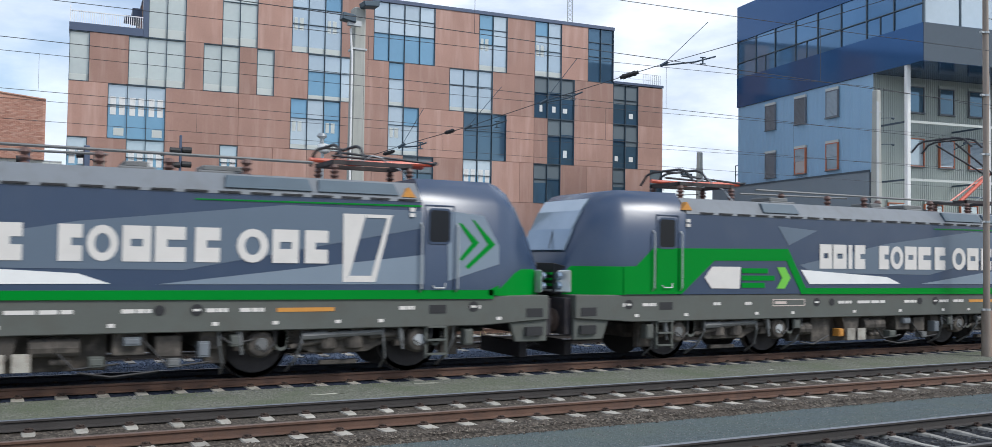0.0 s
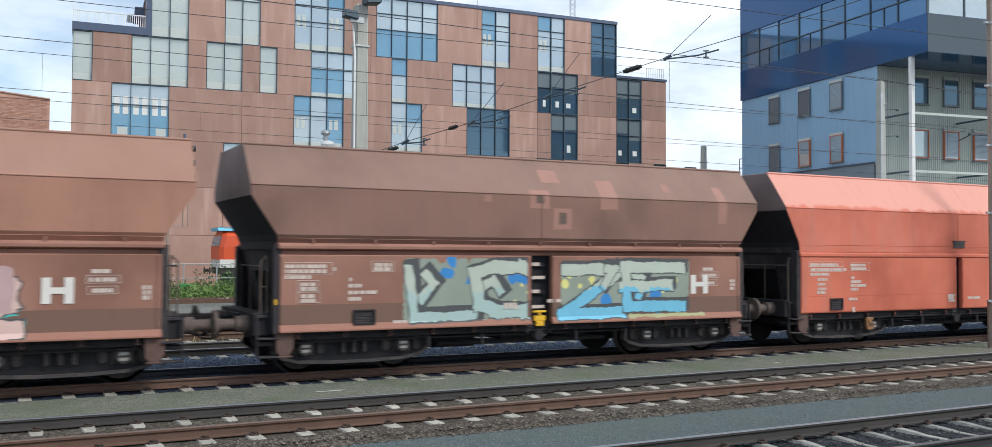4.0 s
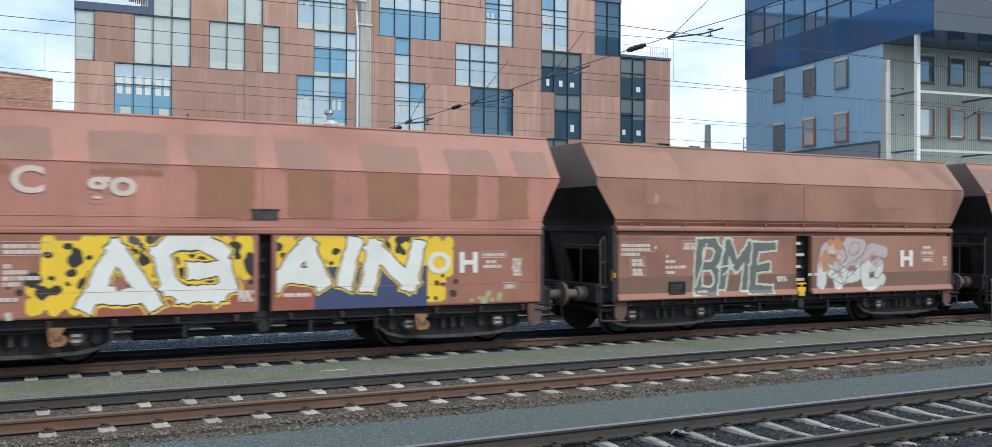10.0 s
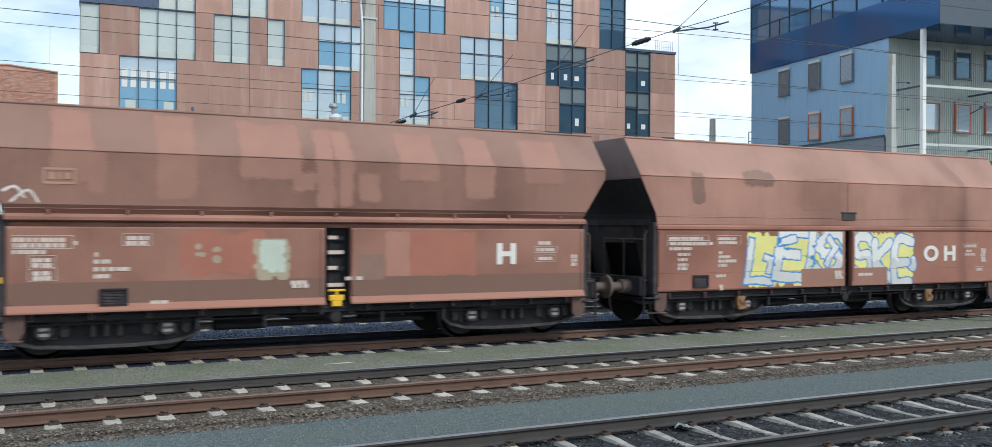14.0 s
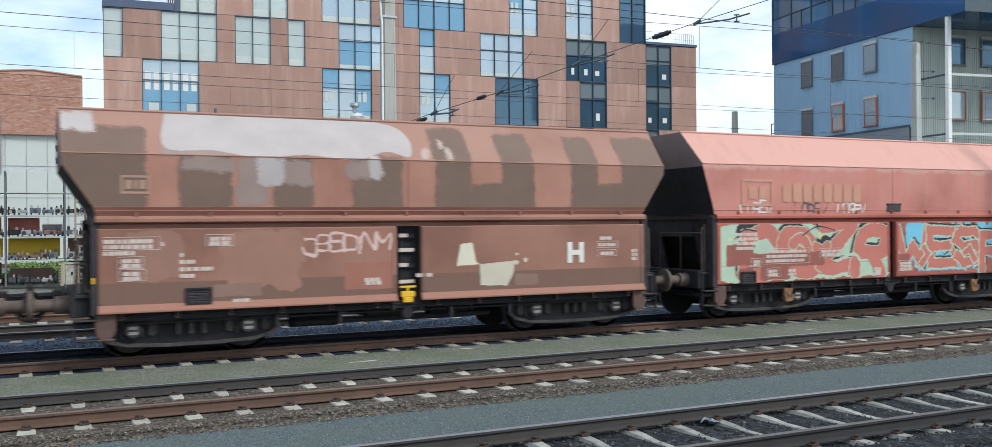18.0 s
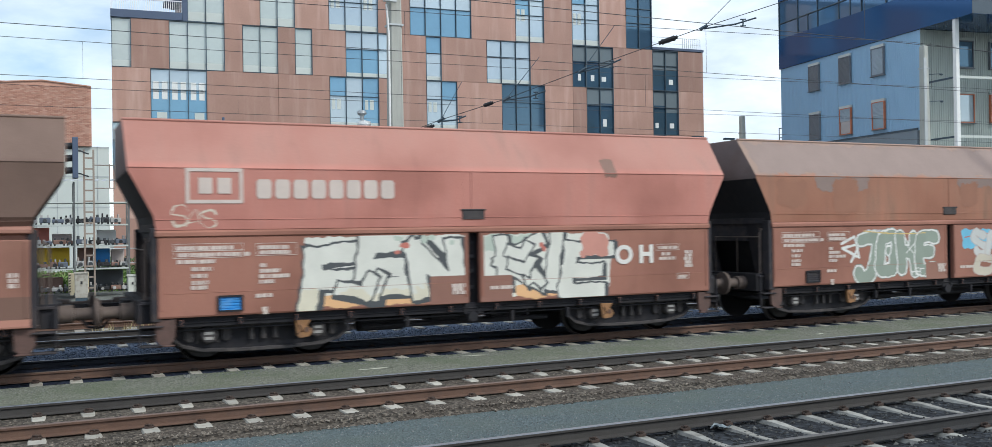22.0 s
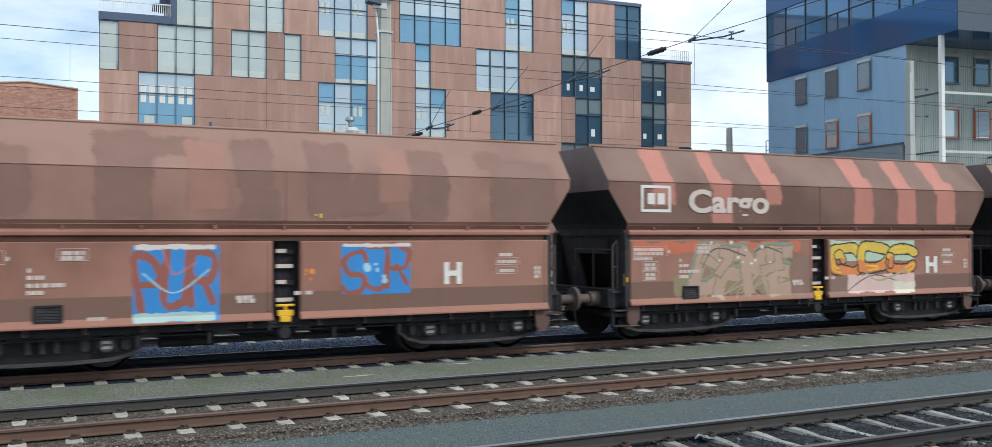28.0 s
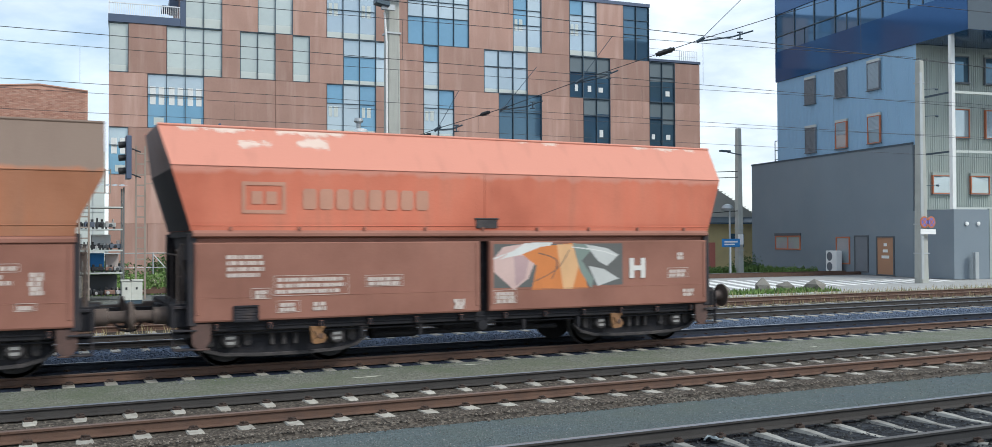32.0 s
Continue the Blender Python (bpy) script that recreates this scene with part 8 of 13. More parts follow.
def marks_20(left, right, top):
    top.rect("darkpatch", -5.64, -4.38, 2.31, 3.74, 0.028, 0.034)
    top.rect("darkpatch", -3.88, -3.05, 2.37, 3.33, 0.028, 0.034)
    top.rect("darkpatch", -2.36, -1.7, 2.37, 3.3, 0.028, 0.034)
    top.rect("darkpatch", -0.98, -0.07, 2.32, 3.34, 0.028, 0.034)
    top.rect("darkpatch", 0.57, 1.28, 2.42, 3.92, 0.028, 0.034)
    top.rect("darkpatch", 1.91, 2.6, 2.38, 3.85, 0.028, 0.034)
    top.rect("darkpatch", 3.42, 4.03, 2.33, 3.84, 0.028, 0.034)
    top.rect("darkpatch", 4.59, 5.63, 2.27, 3.86, 0.028, 0.034)
    top.rect("darkpatch", 1.25, 2.02, 2.36, 2.87, 0.028, 0.034)
    top.rect("darkpatch", 3.99, 4.69, 2.33, 2.9, 0.028, 0.034)
    top.rect("residuesoft", -3.85, -2.96, 3.03, 3.26, 0.04, 0.034)
    top.rect("residuesoft", -2.96, -2.46, 2.47, 3.24, 0.04, 0.034)
    top.rect("residuesoft", -2.32, -1.71, 2.81, 3.22, 0.04, 0.034)
    top.rect("residuesoft", -1.1, -0.46, 2.93, 3.24, 0.04, 0.034)
    top.rect("residuesoft", -4.11, -3.03, 3.25, 3.42, 0.04, 0.034)
    top.area("residue", "-4.04,3.99 -3.08,4.01 -1.72,4.02 -0.34,3.99 0.14,3.75 0.10,3.34 -0.33,3.43 -0.94,3.25 -1.78,3.33 -2.61,3.26 -3.32,3.37 -4.09,3.40", curve=True)
    top.rect("residue", -5.65, -5.13, 3.64, 3.96, 0.04, 0.034)
    top.rect("residue", -2.62, -2.17, 2.8, 3.28, 0.04, 0.034)
    top.rect("residue", -0.68, -0.47, 2.94, 3.33, 0.04, 0.034)
    top.rect("chalkmark", 0.32, 0.49, 3.31, 3.51, 0.024, 0.034)
    top.rect("chalkmark", 0.71, 0.82, 3.53, 3.71, 0.024, 0.034)
    top.rect("chalkmark", 0.82, 0.95, 3.29, 3.54, 0.024, 0.034)
    left.letters("OBEDINM", -1.88, -0.3, 1.64, 1.95, "palepink", "", w=0.026, curve=True, jump=0.12)
    left.rect("rosefaint", -3.2, -1.89, 1.07, 2.07, 0.08)
    left.rect("rosefaint2", -4.68, -3.82, 1.28, 2.07, 0.06)
    left.rect("taupesoft", -3.36, -2.57, 0.97, 1.18, 0.01)
    left.rect("brickbrown", -1.15, -0.21, 1.0, 1.47, 0.01)
    right.area("creamy", "0.97,1.36 1.05,1.76 1.29,1.79 1.36,1.43 1.45,1.38")
    right.area("sandpale", "1.45,0.99 1.44,1.38 2.17,1.43 2.13,1.19 2.00,0.97")
    right.dots("sandpale", 2.2, 2.42, 1.32, 1.62, 3, 0.05)
    right.rect("taupesoft", 2.17, 2.66, 0.97, 1.18, 0.01)


PAINT[20] = marks_20

def marks_21(left, right, top):
    left.rect("mintcloud", -5.15, -0.08, 0.84, 2.06, 0.04)
    left.dots("lemonpale", -5.09, -0.1, 0.87, 2.05, 46, 0.06)
    left.dots("sky", -4.98, -0.25, 1.7, 2.04, 12, 0.05)
    left.letters("CSZR", -4.54, -0.08, 0.84, 2.04, "coral", "mintcloud", wild=3, w=0.2, edge=0.02, curve=True, jump=0.1, tight=1.0, shade="black", drop=(-0.05, 0.05))
    left.rect("redbrown2", -4.9, -4.17, 1.19, 1.64, 0.02)
    left.rect("redbrown2", -4.2, -2.13, 1.14, 1.44, 0.02)
    left.rect("redbrown2", -4.59, -4.17, 0.89, 1.14, 0.02)
    left.rect("redbrown2", -3.97, -3.13, 0.86, 1.16, 0.02)
    left.path("black", 0.016, "-4.65,1.76 -4.42,1.96 -4.08,1.92")
    left.path("mintcloud", 0.03, "-1.75,1.22 -1.21,1.37 -0.94,1.11")
    left.path("black", 0.014, "-2.76,1.81 -2.32,2.01 -1.80,1.92")
    right.cloud("sky", 0.47, 5.03, 1.19, 2.08, 0.13)
    right.letters("WESP", 0.15, 4.06, 0.89, 1.97, "coral", "mintcloud", wild=4, w=0.135, edge=0.03, jump=0.08, outer="sky", halo=0.03, shade="black", drop=(0.03, 0.04))
    right.cloud("sky", 4.14, 5.12, 1.13, 1.7, 0.1)
    right.rect("redbrown2", 0.15, 0.59, 0.89, 1.34, 0.02)
    right.rect("redbrown2", 3.94, 4.32, 0.94, 2.01, 0.03)
    top.letters("LOSEV", -4.5, -3.63, 2.23, 2.56, "white", "", w=0.022, jump=0.14)
    top.letters("LOSEV", -2.98, -2.02, 2.24, 2.53, "charcoal", "", w=0.02, jump=0.14)
    top.letters("LOSEV", -1.71, -0.82, 2.22, 2.53, "white", "", w=0.022, jump=0.14)


PAINT[21] = marks_21

def marks_22(left, right, top):
    top.path("pinkish", 0.012, "-0.40,3.25 -0.30,2.70 0.08,2.50 0.45,2.70 0.55,3.25 -0.40,3.25")
    top.path("pinkish", 0.010, "-0.2,3.1 0.1,2.7 0.35,3.1")


PAINT[22] = marks_22

def marks_23(left, right, top):
    top.letters("MOTE", -1.09, 0.97, 2.53, 3.1, "chalk", "", w=0.05, jump=0.06, arch=0.14, tight=0.95)
    left.letters("SD", -2.48, -0.96, 1.09, 2.05, "tan", "sandfaint", w=0.17, edge=0.018, curve=True, fill2="tanlight")
    left.dots("greenfaint", -1.01, -0.25, 1.59, 1.82, 14, 0.07)
    right.letters("TCR", 0.73, 2.8, 1.14, 2.05, "tan", "sandfaint", w=0.14, edge=0.026, curve=True, fill2="tanlight")
    right.path("greenfaint", 0.02, "2.58,1.94 2.70,1.57 2.65,1.22")
    top.rect("soilpatch", 0.0, 0.12, 2.22, 3.68, 0.032, 0.034)
    top.rect("soilpatch", -5.0, -4.78, 2.27, 3.31, 0.032, 0.034)


PAINT[23] = marks_23

def marks_24(left, right, top):
    top.rect("rosepatch", -4.49, -4.02, 2.74, 4.04, 0.04, 0.034)
    top.rect("rosepatch", -4.61, -4.18, 2.74, 3.24, 0.04, 0.034)
    top.rect("rosepatch", -3.02, -2.19, 3.52, 4.04, 0.04, 0.034)
    top.rect("rosepatch", -2.64, -2.13, 2.42, 3.66, 0.04, 0.034)
    top.rect("rosepatch", -3.28, -2.87, 2.97, 3.39, 0.04, 0.034)
    top.rect("rosepatch", -1.69, -1.11, 3.29, 4.02, 0.04, 0.034)
    top.rect("rosepatch", -1.35, -0.69, 2.7, 3.49, 0.04, 0.034)
    top.rect("rosepatch", 0.01, 0.63, 3.45, 3.93, 0.04, 0.034)
    top.rect("rosepatch", -0.34, 0.45, 2.42, 3.51, 0.04, 0.034)
    top.rect("rosepatch", 1.03, 1.73, 2.74, 3.93, 0.04, 0.034)
    top.rect("rosepatch", 1.15, 2.19, 2.52, 2.94, 0.04, 0.034)
    top.rect("rosepatch", 2.42, 3.09, 2.54, 3.88, 0.04, 0.034)
    top.rect("rosepatch", 3.79, 4.46, 2.88, 3.82, 0.04, 0.034)
    top.rect("oldtop", 0.19, 0.41, 3.64, 3.83, 0.006, 0.01)
    top.rect("darkpatch", -0.23, 0.04, 2.99, 3.33, 0.024, 0.034)
    left.rect("rustred", -3.11, -0.4, 1.95, 2.08, 0.05)
    right.rect("rustred", 0.87, 2.77, 1.97, 2.08, 0.03)
    left.rect("taupesoft", -3.31, -2.66, 1.19, 1.82, 0.05)
    left.cloud("sand", -2.52, -0.79, 0.84, 2.05, 0.07)
    left.letters("UA", -2.45, -0.77, 0.81, 2.02, "skypale", "coralpale", wild=3, w=0.2, edge=0.018, jump=0.1, fill2="cyanpale", lean=0.05, split=0.3)
    left.dots("redbrown2", -2.3, -1.12, 1.44, 2.01, 5, 0.06)
    left.dots("charcoal", -1.69, -1.44, 1.89, 2.01, 2, 0.05)
    left.rect("brown", -1.56, -1.26, 0.81, 1.34, 0.02)
    right.rect("skypale", 0.81, 2.8, 0.87, 1.57, 0.04)
    right.letters("NC", 0.78, 2.83, 0.84, 2.02, "skypale", "coralpale", wild=3, w=0.21, edge=0.02, jump=0.07, fill2="sky", split=0.5, tight=1.15)
    right.dots("sand", 0.84, 2.62, 1.85, 2.04, 7, 0.06)
    right.dots("charcoal", 1.71, 1.98, 1.51, 1.89, 3, 0.07)
    right.rect("greygreen", 1.2, 1.71, 1.19, 1.37, 0.04)


PAINT[24] = marks_24

def marks_25(left, right, top):
    left.rect("whitewash", -3.06, -0.05, 0.91, 2.06, 0.03)
    left.rect("peach", -3.06, -0.76, 0.85, 1.04, 0.03)
    left.letters("FEN", -3.06, -0.19, 0.87, 2.05, "whitewash", "charcoal", wild=4, w=0.2, edge=0.035, jump=0.08, lean=0.06, shade="charcoal", drop=(0.06, -0.03), fill2="creamy", split=0.2)
    left.dots("coral", -1.42, -1.22, 1.76, 1.95, 3, 0.05)
    left.dots("mint", -1.93, -0.22, 1.89, 2.04, 9, 0.05)
    left.rect("doorbrown2", -0.79, -0.05, 0.81, 1.32, 0.0)
    right.rect("whitewash", 0.17, 3.01, 0.87, 2.06, 0.03)
    right.rect("peach", 0.91, 2.9, 0.85, 1.09, 0.04)
    right.rect("mint", 0.17, 1.5, 1.72, 2.05, 0.05)
    right.letters("KIE", 0.57, 2.96, 0.85, 2.01, "whitewash", "charcoal", wild=3, w=0.17, edge=0.03, jump=0.09, lean=0.08, shade="charcoal", drop=(0.05, -0.03))
    right.rect("coralpale", 2.35, 2.98, 1.59, 2.05, 0.06)
    right.dots("coral", 1.39, 1.56, 1.72, 1.97, 3, 0.05)
    right.rect("doorbrown2", 0.16, 0.86, 0.81, 1.29, 0.0)
    top.letters("SAS", -5.2, -4.53, 2.3, 2.59, "sand", "", w=0.014, curve=True, jump=0.15)
    top.rect("soilpatch", 2.92, 3.21, 3.14, 3.51, 0.016, 0.01)


PAINT[25] = marks_25

def marks_26(left, right, top):
    top.rect("slopegrey", -5.75, 5.75, 3.27, 3.98, 0.06, 0.02)
    top.rect("slopegrey", -4.2, -2.6, 2.9, 3.3, 0.06, 0.02)
    top.rect("slopegrey", 0.4, 1.7, 3.0, 3.3, 0.06, 0.02)
    top.rect("rustpatch", -5.3, -4.46, 2.55, 3.12, 0.048, 0.034)
    top.rect("rustpatch", -3.65, -2.91, 2.37, 3.18, 0.048, 0.034)
    top.rect("rustpatch", 0.48, 1.07, 2.53, 3.12, 0.048, 0.034)
    top.rect("rustpatch", 2.33, 3.66, 2.45, 3.15, 0.048, 0.034)
    top.rect("rustpatch", 4.0, 5.25, 2.37, 3.16, 0.048, 0.034)
    left.path("white", 0.03, "-3.44,1.71 -3.05,1.86 -2.91,1.38 -3.42,1.60 -2.87,1.70 -3.16,1.29", curve=False)
    left.rect("lilacpale", -2.77, -2.11, 1.7, 2.01, 0.02)
    left.letters("JOHE", -2.99, -0.39, 0.84, 2.01, "sage", "white", wild=3, w=0.17, edge=0.032, curve=True, jump=0.08, outer="greygreen", halo=0.012)
    left.path("goldlight", 0.012, "-2.74,1.98 -1.77,1.91 -0.76,1.91")
    left.path("white", 0.012, "-1.40,1.65 -1.18,1.44", curve=False)
    left.path("white", 0.012, "-1.17,1.64 -1.41,1.45", curve=False)
    left.rect("doorbrown", -0.77, -0.02, 0.81, 1.21, 0.0)
    left.letters("HSO", -1.25, -0.81, 0.91, 1.09, "white", "", w=0.012)
    right.rect("sky", 0.49, 1.9, 1.51, 1.97, 0.05)
    right.path("coral", 0.014, "0.58,1.78 1.36,1.86 1.99,1.75")
    right.letters("SOSE", 0.9, 2.79, 1.19, 1.95, "palegrey", "stone", wild=4, w=0.11, edge=0.016, curve=True, jump=0.1)
    right.letters("COC", 0.97, 2.88, 0.89, 1.42, "sandpale", "stone", w=0.11, edge=0.014, curve=True, jump=0.1)
    right.hatch("grey", 1.98, 2.9, 1.19, 1.95, 8, 0.012)
    right.path("black", 0.012, "1.75,1.67 2.31,1.80 2.82,1.59")


PAINT[26] = marks_26

def marks_27(left, right, top):
    left.cloud("palepinkwash", -4.63, -2.01, 0.81, 1.34, 0.18)
    left.rect("palepinkwash", -3.32, -0.26, 1.16, 1.51, 0.06)
    left.dots("chalk", -5.07, -2.97, 1.0, 1.76, 26, 0.06)
    left.hatch("chalk", -5.07, -4.33, 0.87, 1.7, 12, 0.012)
    left.letters("SHK", -3.72, -2.95, 1.44, 1.85, "lilacpale", "white", w=0.06, edge=0.02, curve=True)
    left.ring("stonedark", -2.97, -2.11, 1.34, 1.97, 0.0)
    left.ring("charcoal", -2.97, -2.11, 1.34, 1.97, 0.05)
    left.dots("redbrown2", -2.8, -2.32, 1.44, 1.82, 5, 0.1)
    left.letters("IQES", -2.03, -0.25, 0.99, 1.97, "stone", "charcoal", wild=3, w=0.12, edge=0.018, curve=True, jump=0.08, fill2="chalk", split=0.3)
    right.cloud("blue2", 1.21, 1.8, 1.25, 1.76, 0.1)
    right.dots("coral", 1.14, 1.39, 1.0, 1.32, 5, 0.05)
    right.cloud("white", 1.43, 2.6, 1.38, 2.05, 0.12)
    right.cloud("skypale", 1.5, 2.03, 0.91, 1.57, 0.1)
    right.cloud("orange2", 2.03, 2.6, 0.91, 1.59, 0.1)
    right.dots("sand", 1.58, 2.44, 1.19, 1.7, 6, 0.06)
    right.path("tan", 0.01, "1.96,1.66 2.29,1.45 2.03,1.26")
    right.letters("AB", 4.43, 4.9, 1.09, 1.24, "white", "", w=0.018, curve=True)


PAINT[27] = marks_27

def marks_28(left, right, top):
    top.rect("rosefaint", -2.02, -1.38, 3.02, 3.65, 0.04, 0.034)
    top.rect("rosefaint", -0.08, 0.34, 3.16, 3.64, 0.04, 0.034)
    top.rect("rosefaint", 1.56, 2.25, 3.06, 3.64, 0.04, 0.034)
    top.rect("rosefaint", 3.29, 3.8, 3.08, 3.66, 0.04, 0.034)
    top.letters("TeSC", -5.13, -2.92, 2.37, 3.16, "chalk", "", w=0.03, curve=True, jump=0.09, tight=1.0)
    top.letters("TeSC", -0.2, 2.28, 2.45, 3.2, "chalk", "", w=0.026, curve=True, jump=0.1, tight=1.0)
    top.letters("TeSC", 3.63, 5.1, 2.41, 3.17, "chalk", "", w=0.024, curve=True, jump=0.08, tight=1.0)
    top.rect("soilpatch", 0.79, 1.33, 2.45, 2.66, 0.04, 0.034)
    top.rect("soilpatch", 2.37, 2.87, 2.41, 2.63, 0.04, 0.034)
    left.rect("mauve", -5.19, -3.2, 0.81, 2.04, 0.04)
    left.dots("lilac", -4.66, -3.88, 1.25, 1.44, 6, 0.06)
    left.letters("HUZ", -3.29, -0.09, 0.81, 2.05, "plumbright", "cyan", wild=4, w=0.17, edge=0.045, jump=0.1, lean=0.07, outer="sky", halo=0.02, gleam="sky")
    right.cloud("navy", 0.96, 3.72, 1.51, 2.08, 0.1)
    right.dots("lilac", 1.06, 3.63, 1.7, 2.08, 14, 0.08)
    right.letters("LOTE", 0.96, 3.73, 0.81, 2.01, "limebright", "black", wild=5, w=0.13, edge=0.024, jump=0.09, fill2="greenbright", split=0.38, tight=1.2, outer="white", halo=0.014, gleam="yellow")
    right.dots("yellow", 3.14, 3.67, 0.81, 1.06, 4, 0.07)


PAINT[28] = marks_28

def marks_29(left, right, top):
    left.dots("sandfaint", -4.4, -3.51, 0.91, 1.59, 26, 0.08)
    left.letters("S", -5.12, -4.9, 1.51, 1.8, "palegrey", "", w=0.03)
    left.letters("S", -5.12, -4.9, 1.24, 1.51, "palegrey", "", w=0.03)
    left.letters("S", -5.12, -4.9, 0.99, 1.24, "palegrey", "", w=0.03)
    left.letters("HSKA", -3.18, -0.22, 0.85, 1.97, "navy", "white", wild=5, w=0.165, edge=0.03, jump=0.1, lean=0.06, outer="lilac", halo=0.03, tight=1.16)
    left.path("lilac", 0.018, "-3.17,1.61 -2.93,1.91 -2.60,1.78")
    left.path("lilac", 0.018, "-1.74,1.97 -1.55,2.03 -1.33,1.88")
    left.dots("slateblue", -2.87, -0.42, 1.13, 1.7, 8, 0.04)
    left.letters("TEGE", -3.21, -2.69, 0.81, 0.94, "chalk", "", w=0.014)
    right.letters("GB", 0.97, 1.28, 1.21, 1.54, "sandfaint", "", w=0.016, curve=True)
    right.letters("BKBI", 1.64, 3.23, 1.14, 1.82, "creamy", "", w=0.034, jump=0.18, lean=0.12)
    right.path("creamy", 0.03, "1.46,1.17 2.24,1.91 2.08,1.31 2.72,2.00")
    right.path("creamy", 0.02, "1.70,1.78 2.40,1.68")
    right.path("creamy", 0.02, "2.71,1.12 3.37,1.47 3.53,1.33")


PAINT[29] = marks_29

def marks_30(left, right, top):
    top.rect("rosefaint2", -4.74, -4.01, 2.92, 3.9, 0.04, 0.034)
    top.rect("rosefaint2", -3.26, -2.56, 2.87, 3.76, 0.04, 0.034)
    top.rect("rosefaint2", -1.64, -0.96, 2.83, 3.4, 0.04, 0.034)
    top.rect("rosefaint2", 1.06, 2.0, 2.85, 3.86, 0.04, 0.034)
    top.rect("rosefaint2", 2.55, 3.17, 2.73, 3.35, 0.04, 0.034)
    left.rect("palegreywash", -5.12, -3.84, 0.87, 1.89, 0.1)
    left.dots("rust", -2.32, -1.59, 1.82, 2.04, 8, 0.07)
    left.letters("SITT", -2.65, -0.35, 1.04, 2.01, "creamy", "black", w=0.062, edge=0.03, jump=0.04, shade="black", drop=(0.04, -0.06))
    left.ring("creamy", -1.89, -1.47, 1.8, 2.05, 0.03)
    right.dots("purplefaint", 0.41, 4.8, 1.19, 1.95, 16, 0.1)
    right.letters("AEK", 0.44, 4.38, 0.89, 2.0, "sky", "mauve", wild=3, w=0.15, edge=0.014, jump=0.08, lean=0.05, tight=1.15, fill2="skydeep")
    right.dots("lemonbright", 0.57, 4.8, 0.84, 2.01, 10, 0.055)
    right.path("lilac", 0.02, "4.14,1.53 4.46,1.44 4.38,1.21")
    right.rect("palegreywash", 3.13, 4.8, 0.81, 0.96, 0.04)


PAINT[30] = marks_30

def marks_31(left, right, top):
    left.cloud("sandpale", -3.2, -0.2, 0.85, 1.6, 0.2)
    left.cloud("mint", -2.6, -0.3, 1.1, 1.9, 0.2)
    right.letters("ASV", 0.1, 2.3, 0.95, 2.02, "minttan", "chalk", w=0.17, edge=0.02, shade="greygreen")
    right.dots("yellow", 2.5, 2.85, 1.15, 1.55, 4, 0.09)


PAINT[31] = marks_31

def marks_32(left, right, top):
    top.rect("soilpatch", -5.76, -5.1, 3.41, 3.85, 0.04, 0.034)
    top.rect("soilpatch", -4.7, -3.85, 2.47, 3.58, 0.04, 0.034)
    top.rect("soilpatch", -5.16, -4.64, 2.5, 3.02, 0.04, 0.034)
    top.rect("soilpatch", -2.94, -2.1, 2.48, 3.89, 0.04, 0.034)
    top.rect("soilpatch", -2.19, -1.29, 3.48, 3.82, 0.04, 0.034)
    top.rect("soilpatch", -0.82, -0.16, 2.98, 3.83, 0.04, 0.034)
    top.rect("soilpatch", -0.72, -0.07, 2.47, 2.99, 0.04, 0.034)
    top.rect("soilpatch", 0.43, 1.2, 2.5, 3.83, 0.04, 0.034)
    top.rect("soilpatch", 1.2, 1.79, 2.55, 3.3, 0.04, 0.034)
    top.rect("soilpatch", 2.28, 3.03, 2.46, 3.75, 0.04, 0.034)
    top.rect("soilpatch", 3.65, 4.29, 3.43, 3.76, 0.04, 0.034)
    top.rect("soilpatch", 3.9, 5.28, 2.46, 3.61, 0.04, 0.034)
    top.rect("rosefaint", -1.56, -0.93, 2.59, 3.78, 0.04, 0.034)
    top.rect("rosefaint", 1.71, 2.28, 2.76, 3.76, 0.04, 0.034)
    left.rect("blue", -2.39, -1.06, 0.81, 2.04, 0.01)
    left.letters("PUR", -2.34, -1.12, 1.01, 1.95, "redbrown2", "", w=0.075, curve=True, jump=0.08)
    left.rect("chalk", -2.36, -1.12, 1.97, 2.05, 0.015)
    left.rect("cyanpale", -2.39, -1.12, 0.81, 0.96, 0.02)
    left.path("skypale", 0.012, "-2.23,1.59 -1.77,1.27 -1.22,1.64")
    left.path("coral", 0.01, "-1.94,1.98 -1.77,1.58 -1.42,1.77")
    right.rect("blue", 1.0, 2.28, 1.16, 2.04, 0.01)
    right.letters("SJR", 1.03, 2.25, 1.21, 1.95, "redbrown2", "", w=0.06, curve=True, jump=0.08)
    right.dots("skypale", 1.46, 1.86, 1.32, 1.7, 5, 0.06)
    right.rect("chalk", 1.03, 2.28, 1.99, 2.05, 0.01)
    right.dots("orange", 0.33, 0.51, 1.44, 1.72, 5, 0.05)
    top.dots("yellow", 0.49, 0.67, 2.45, 2.55, 3, 0.03)


PAINT[32] = marks_32

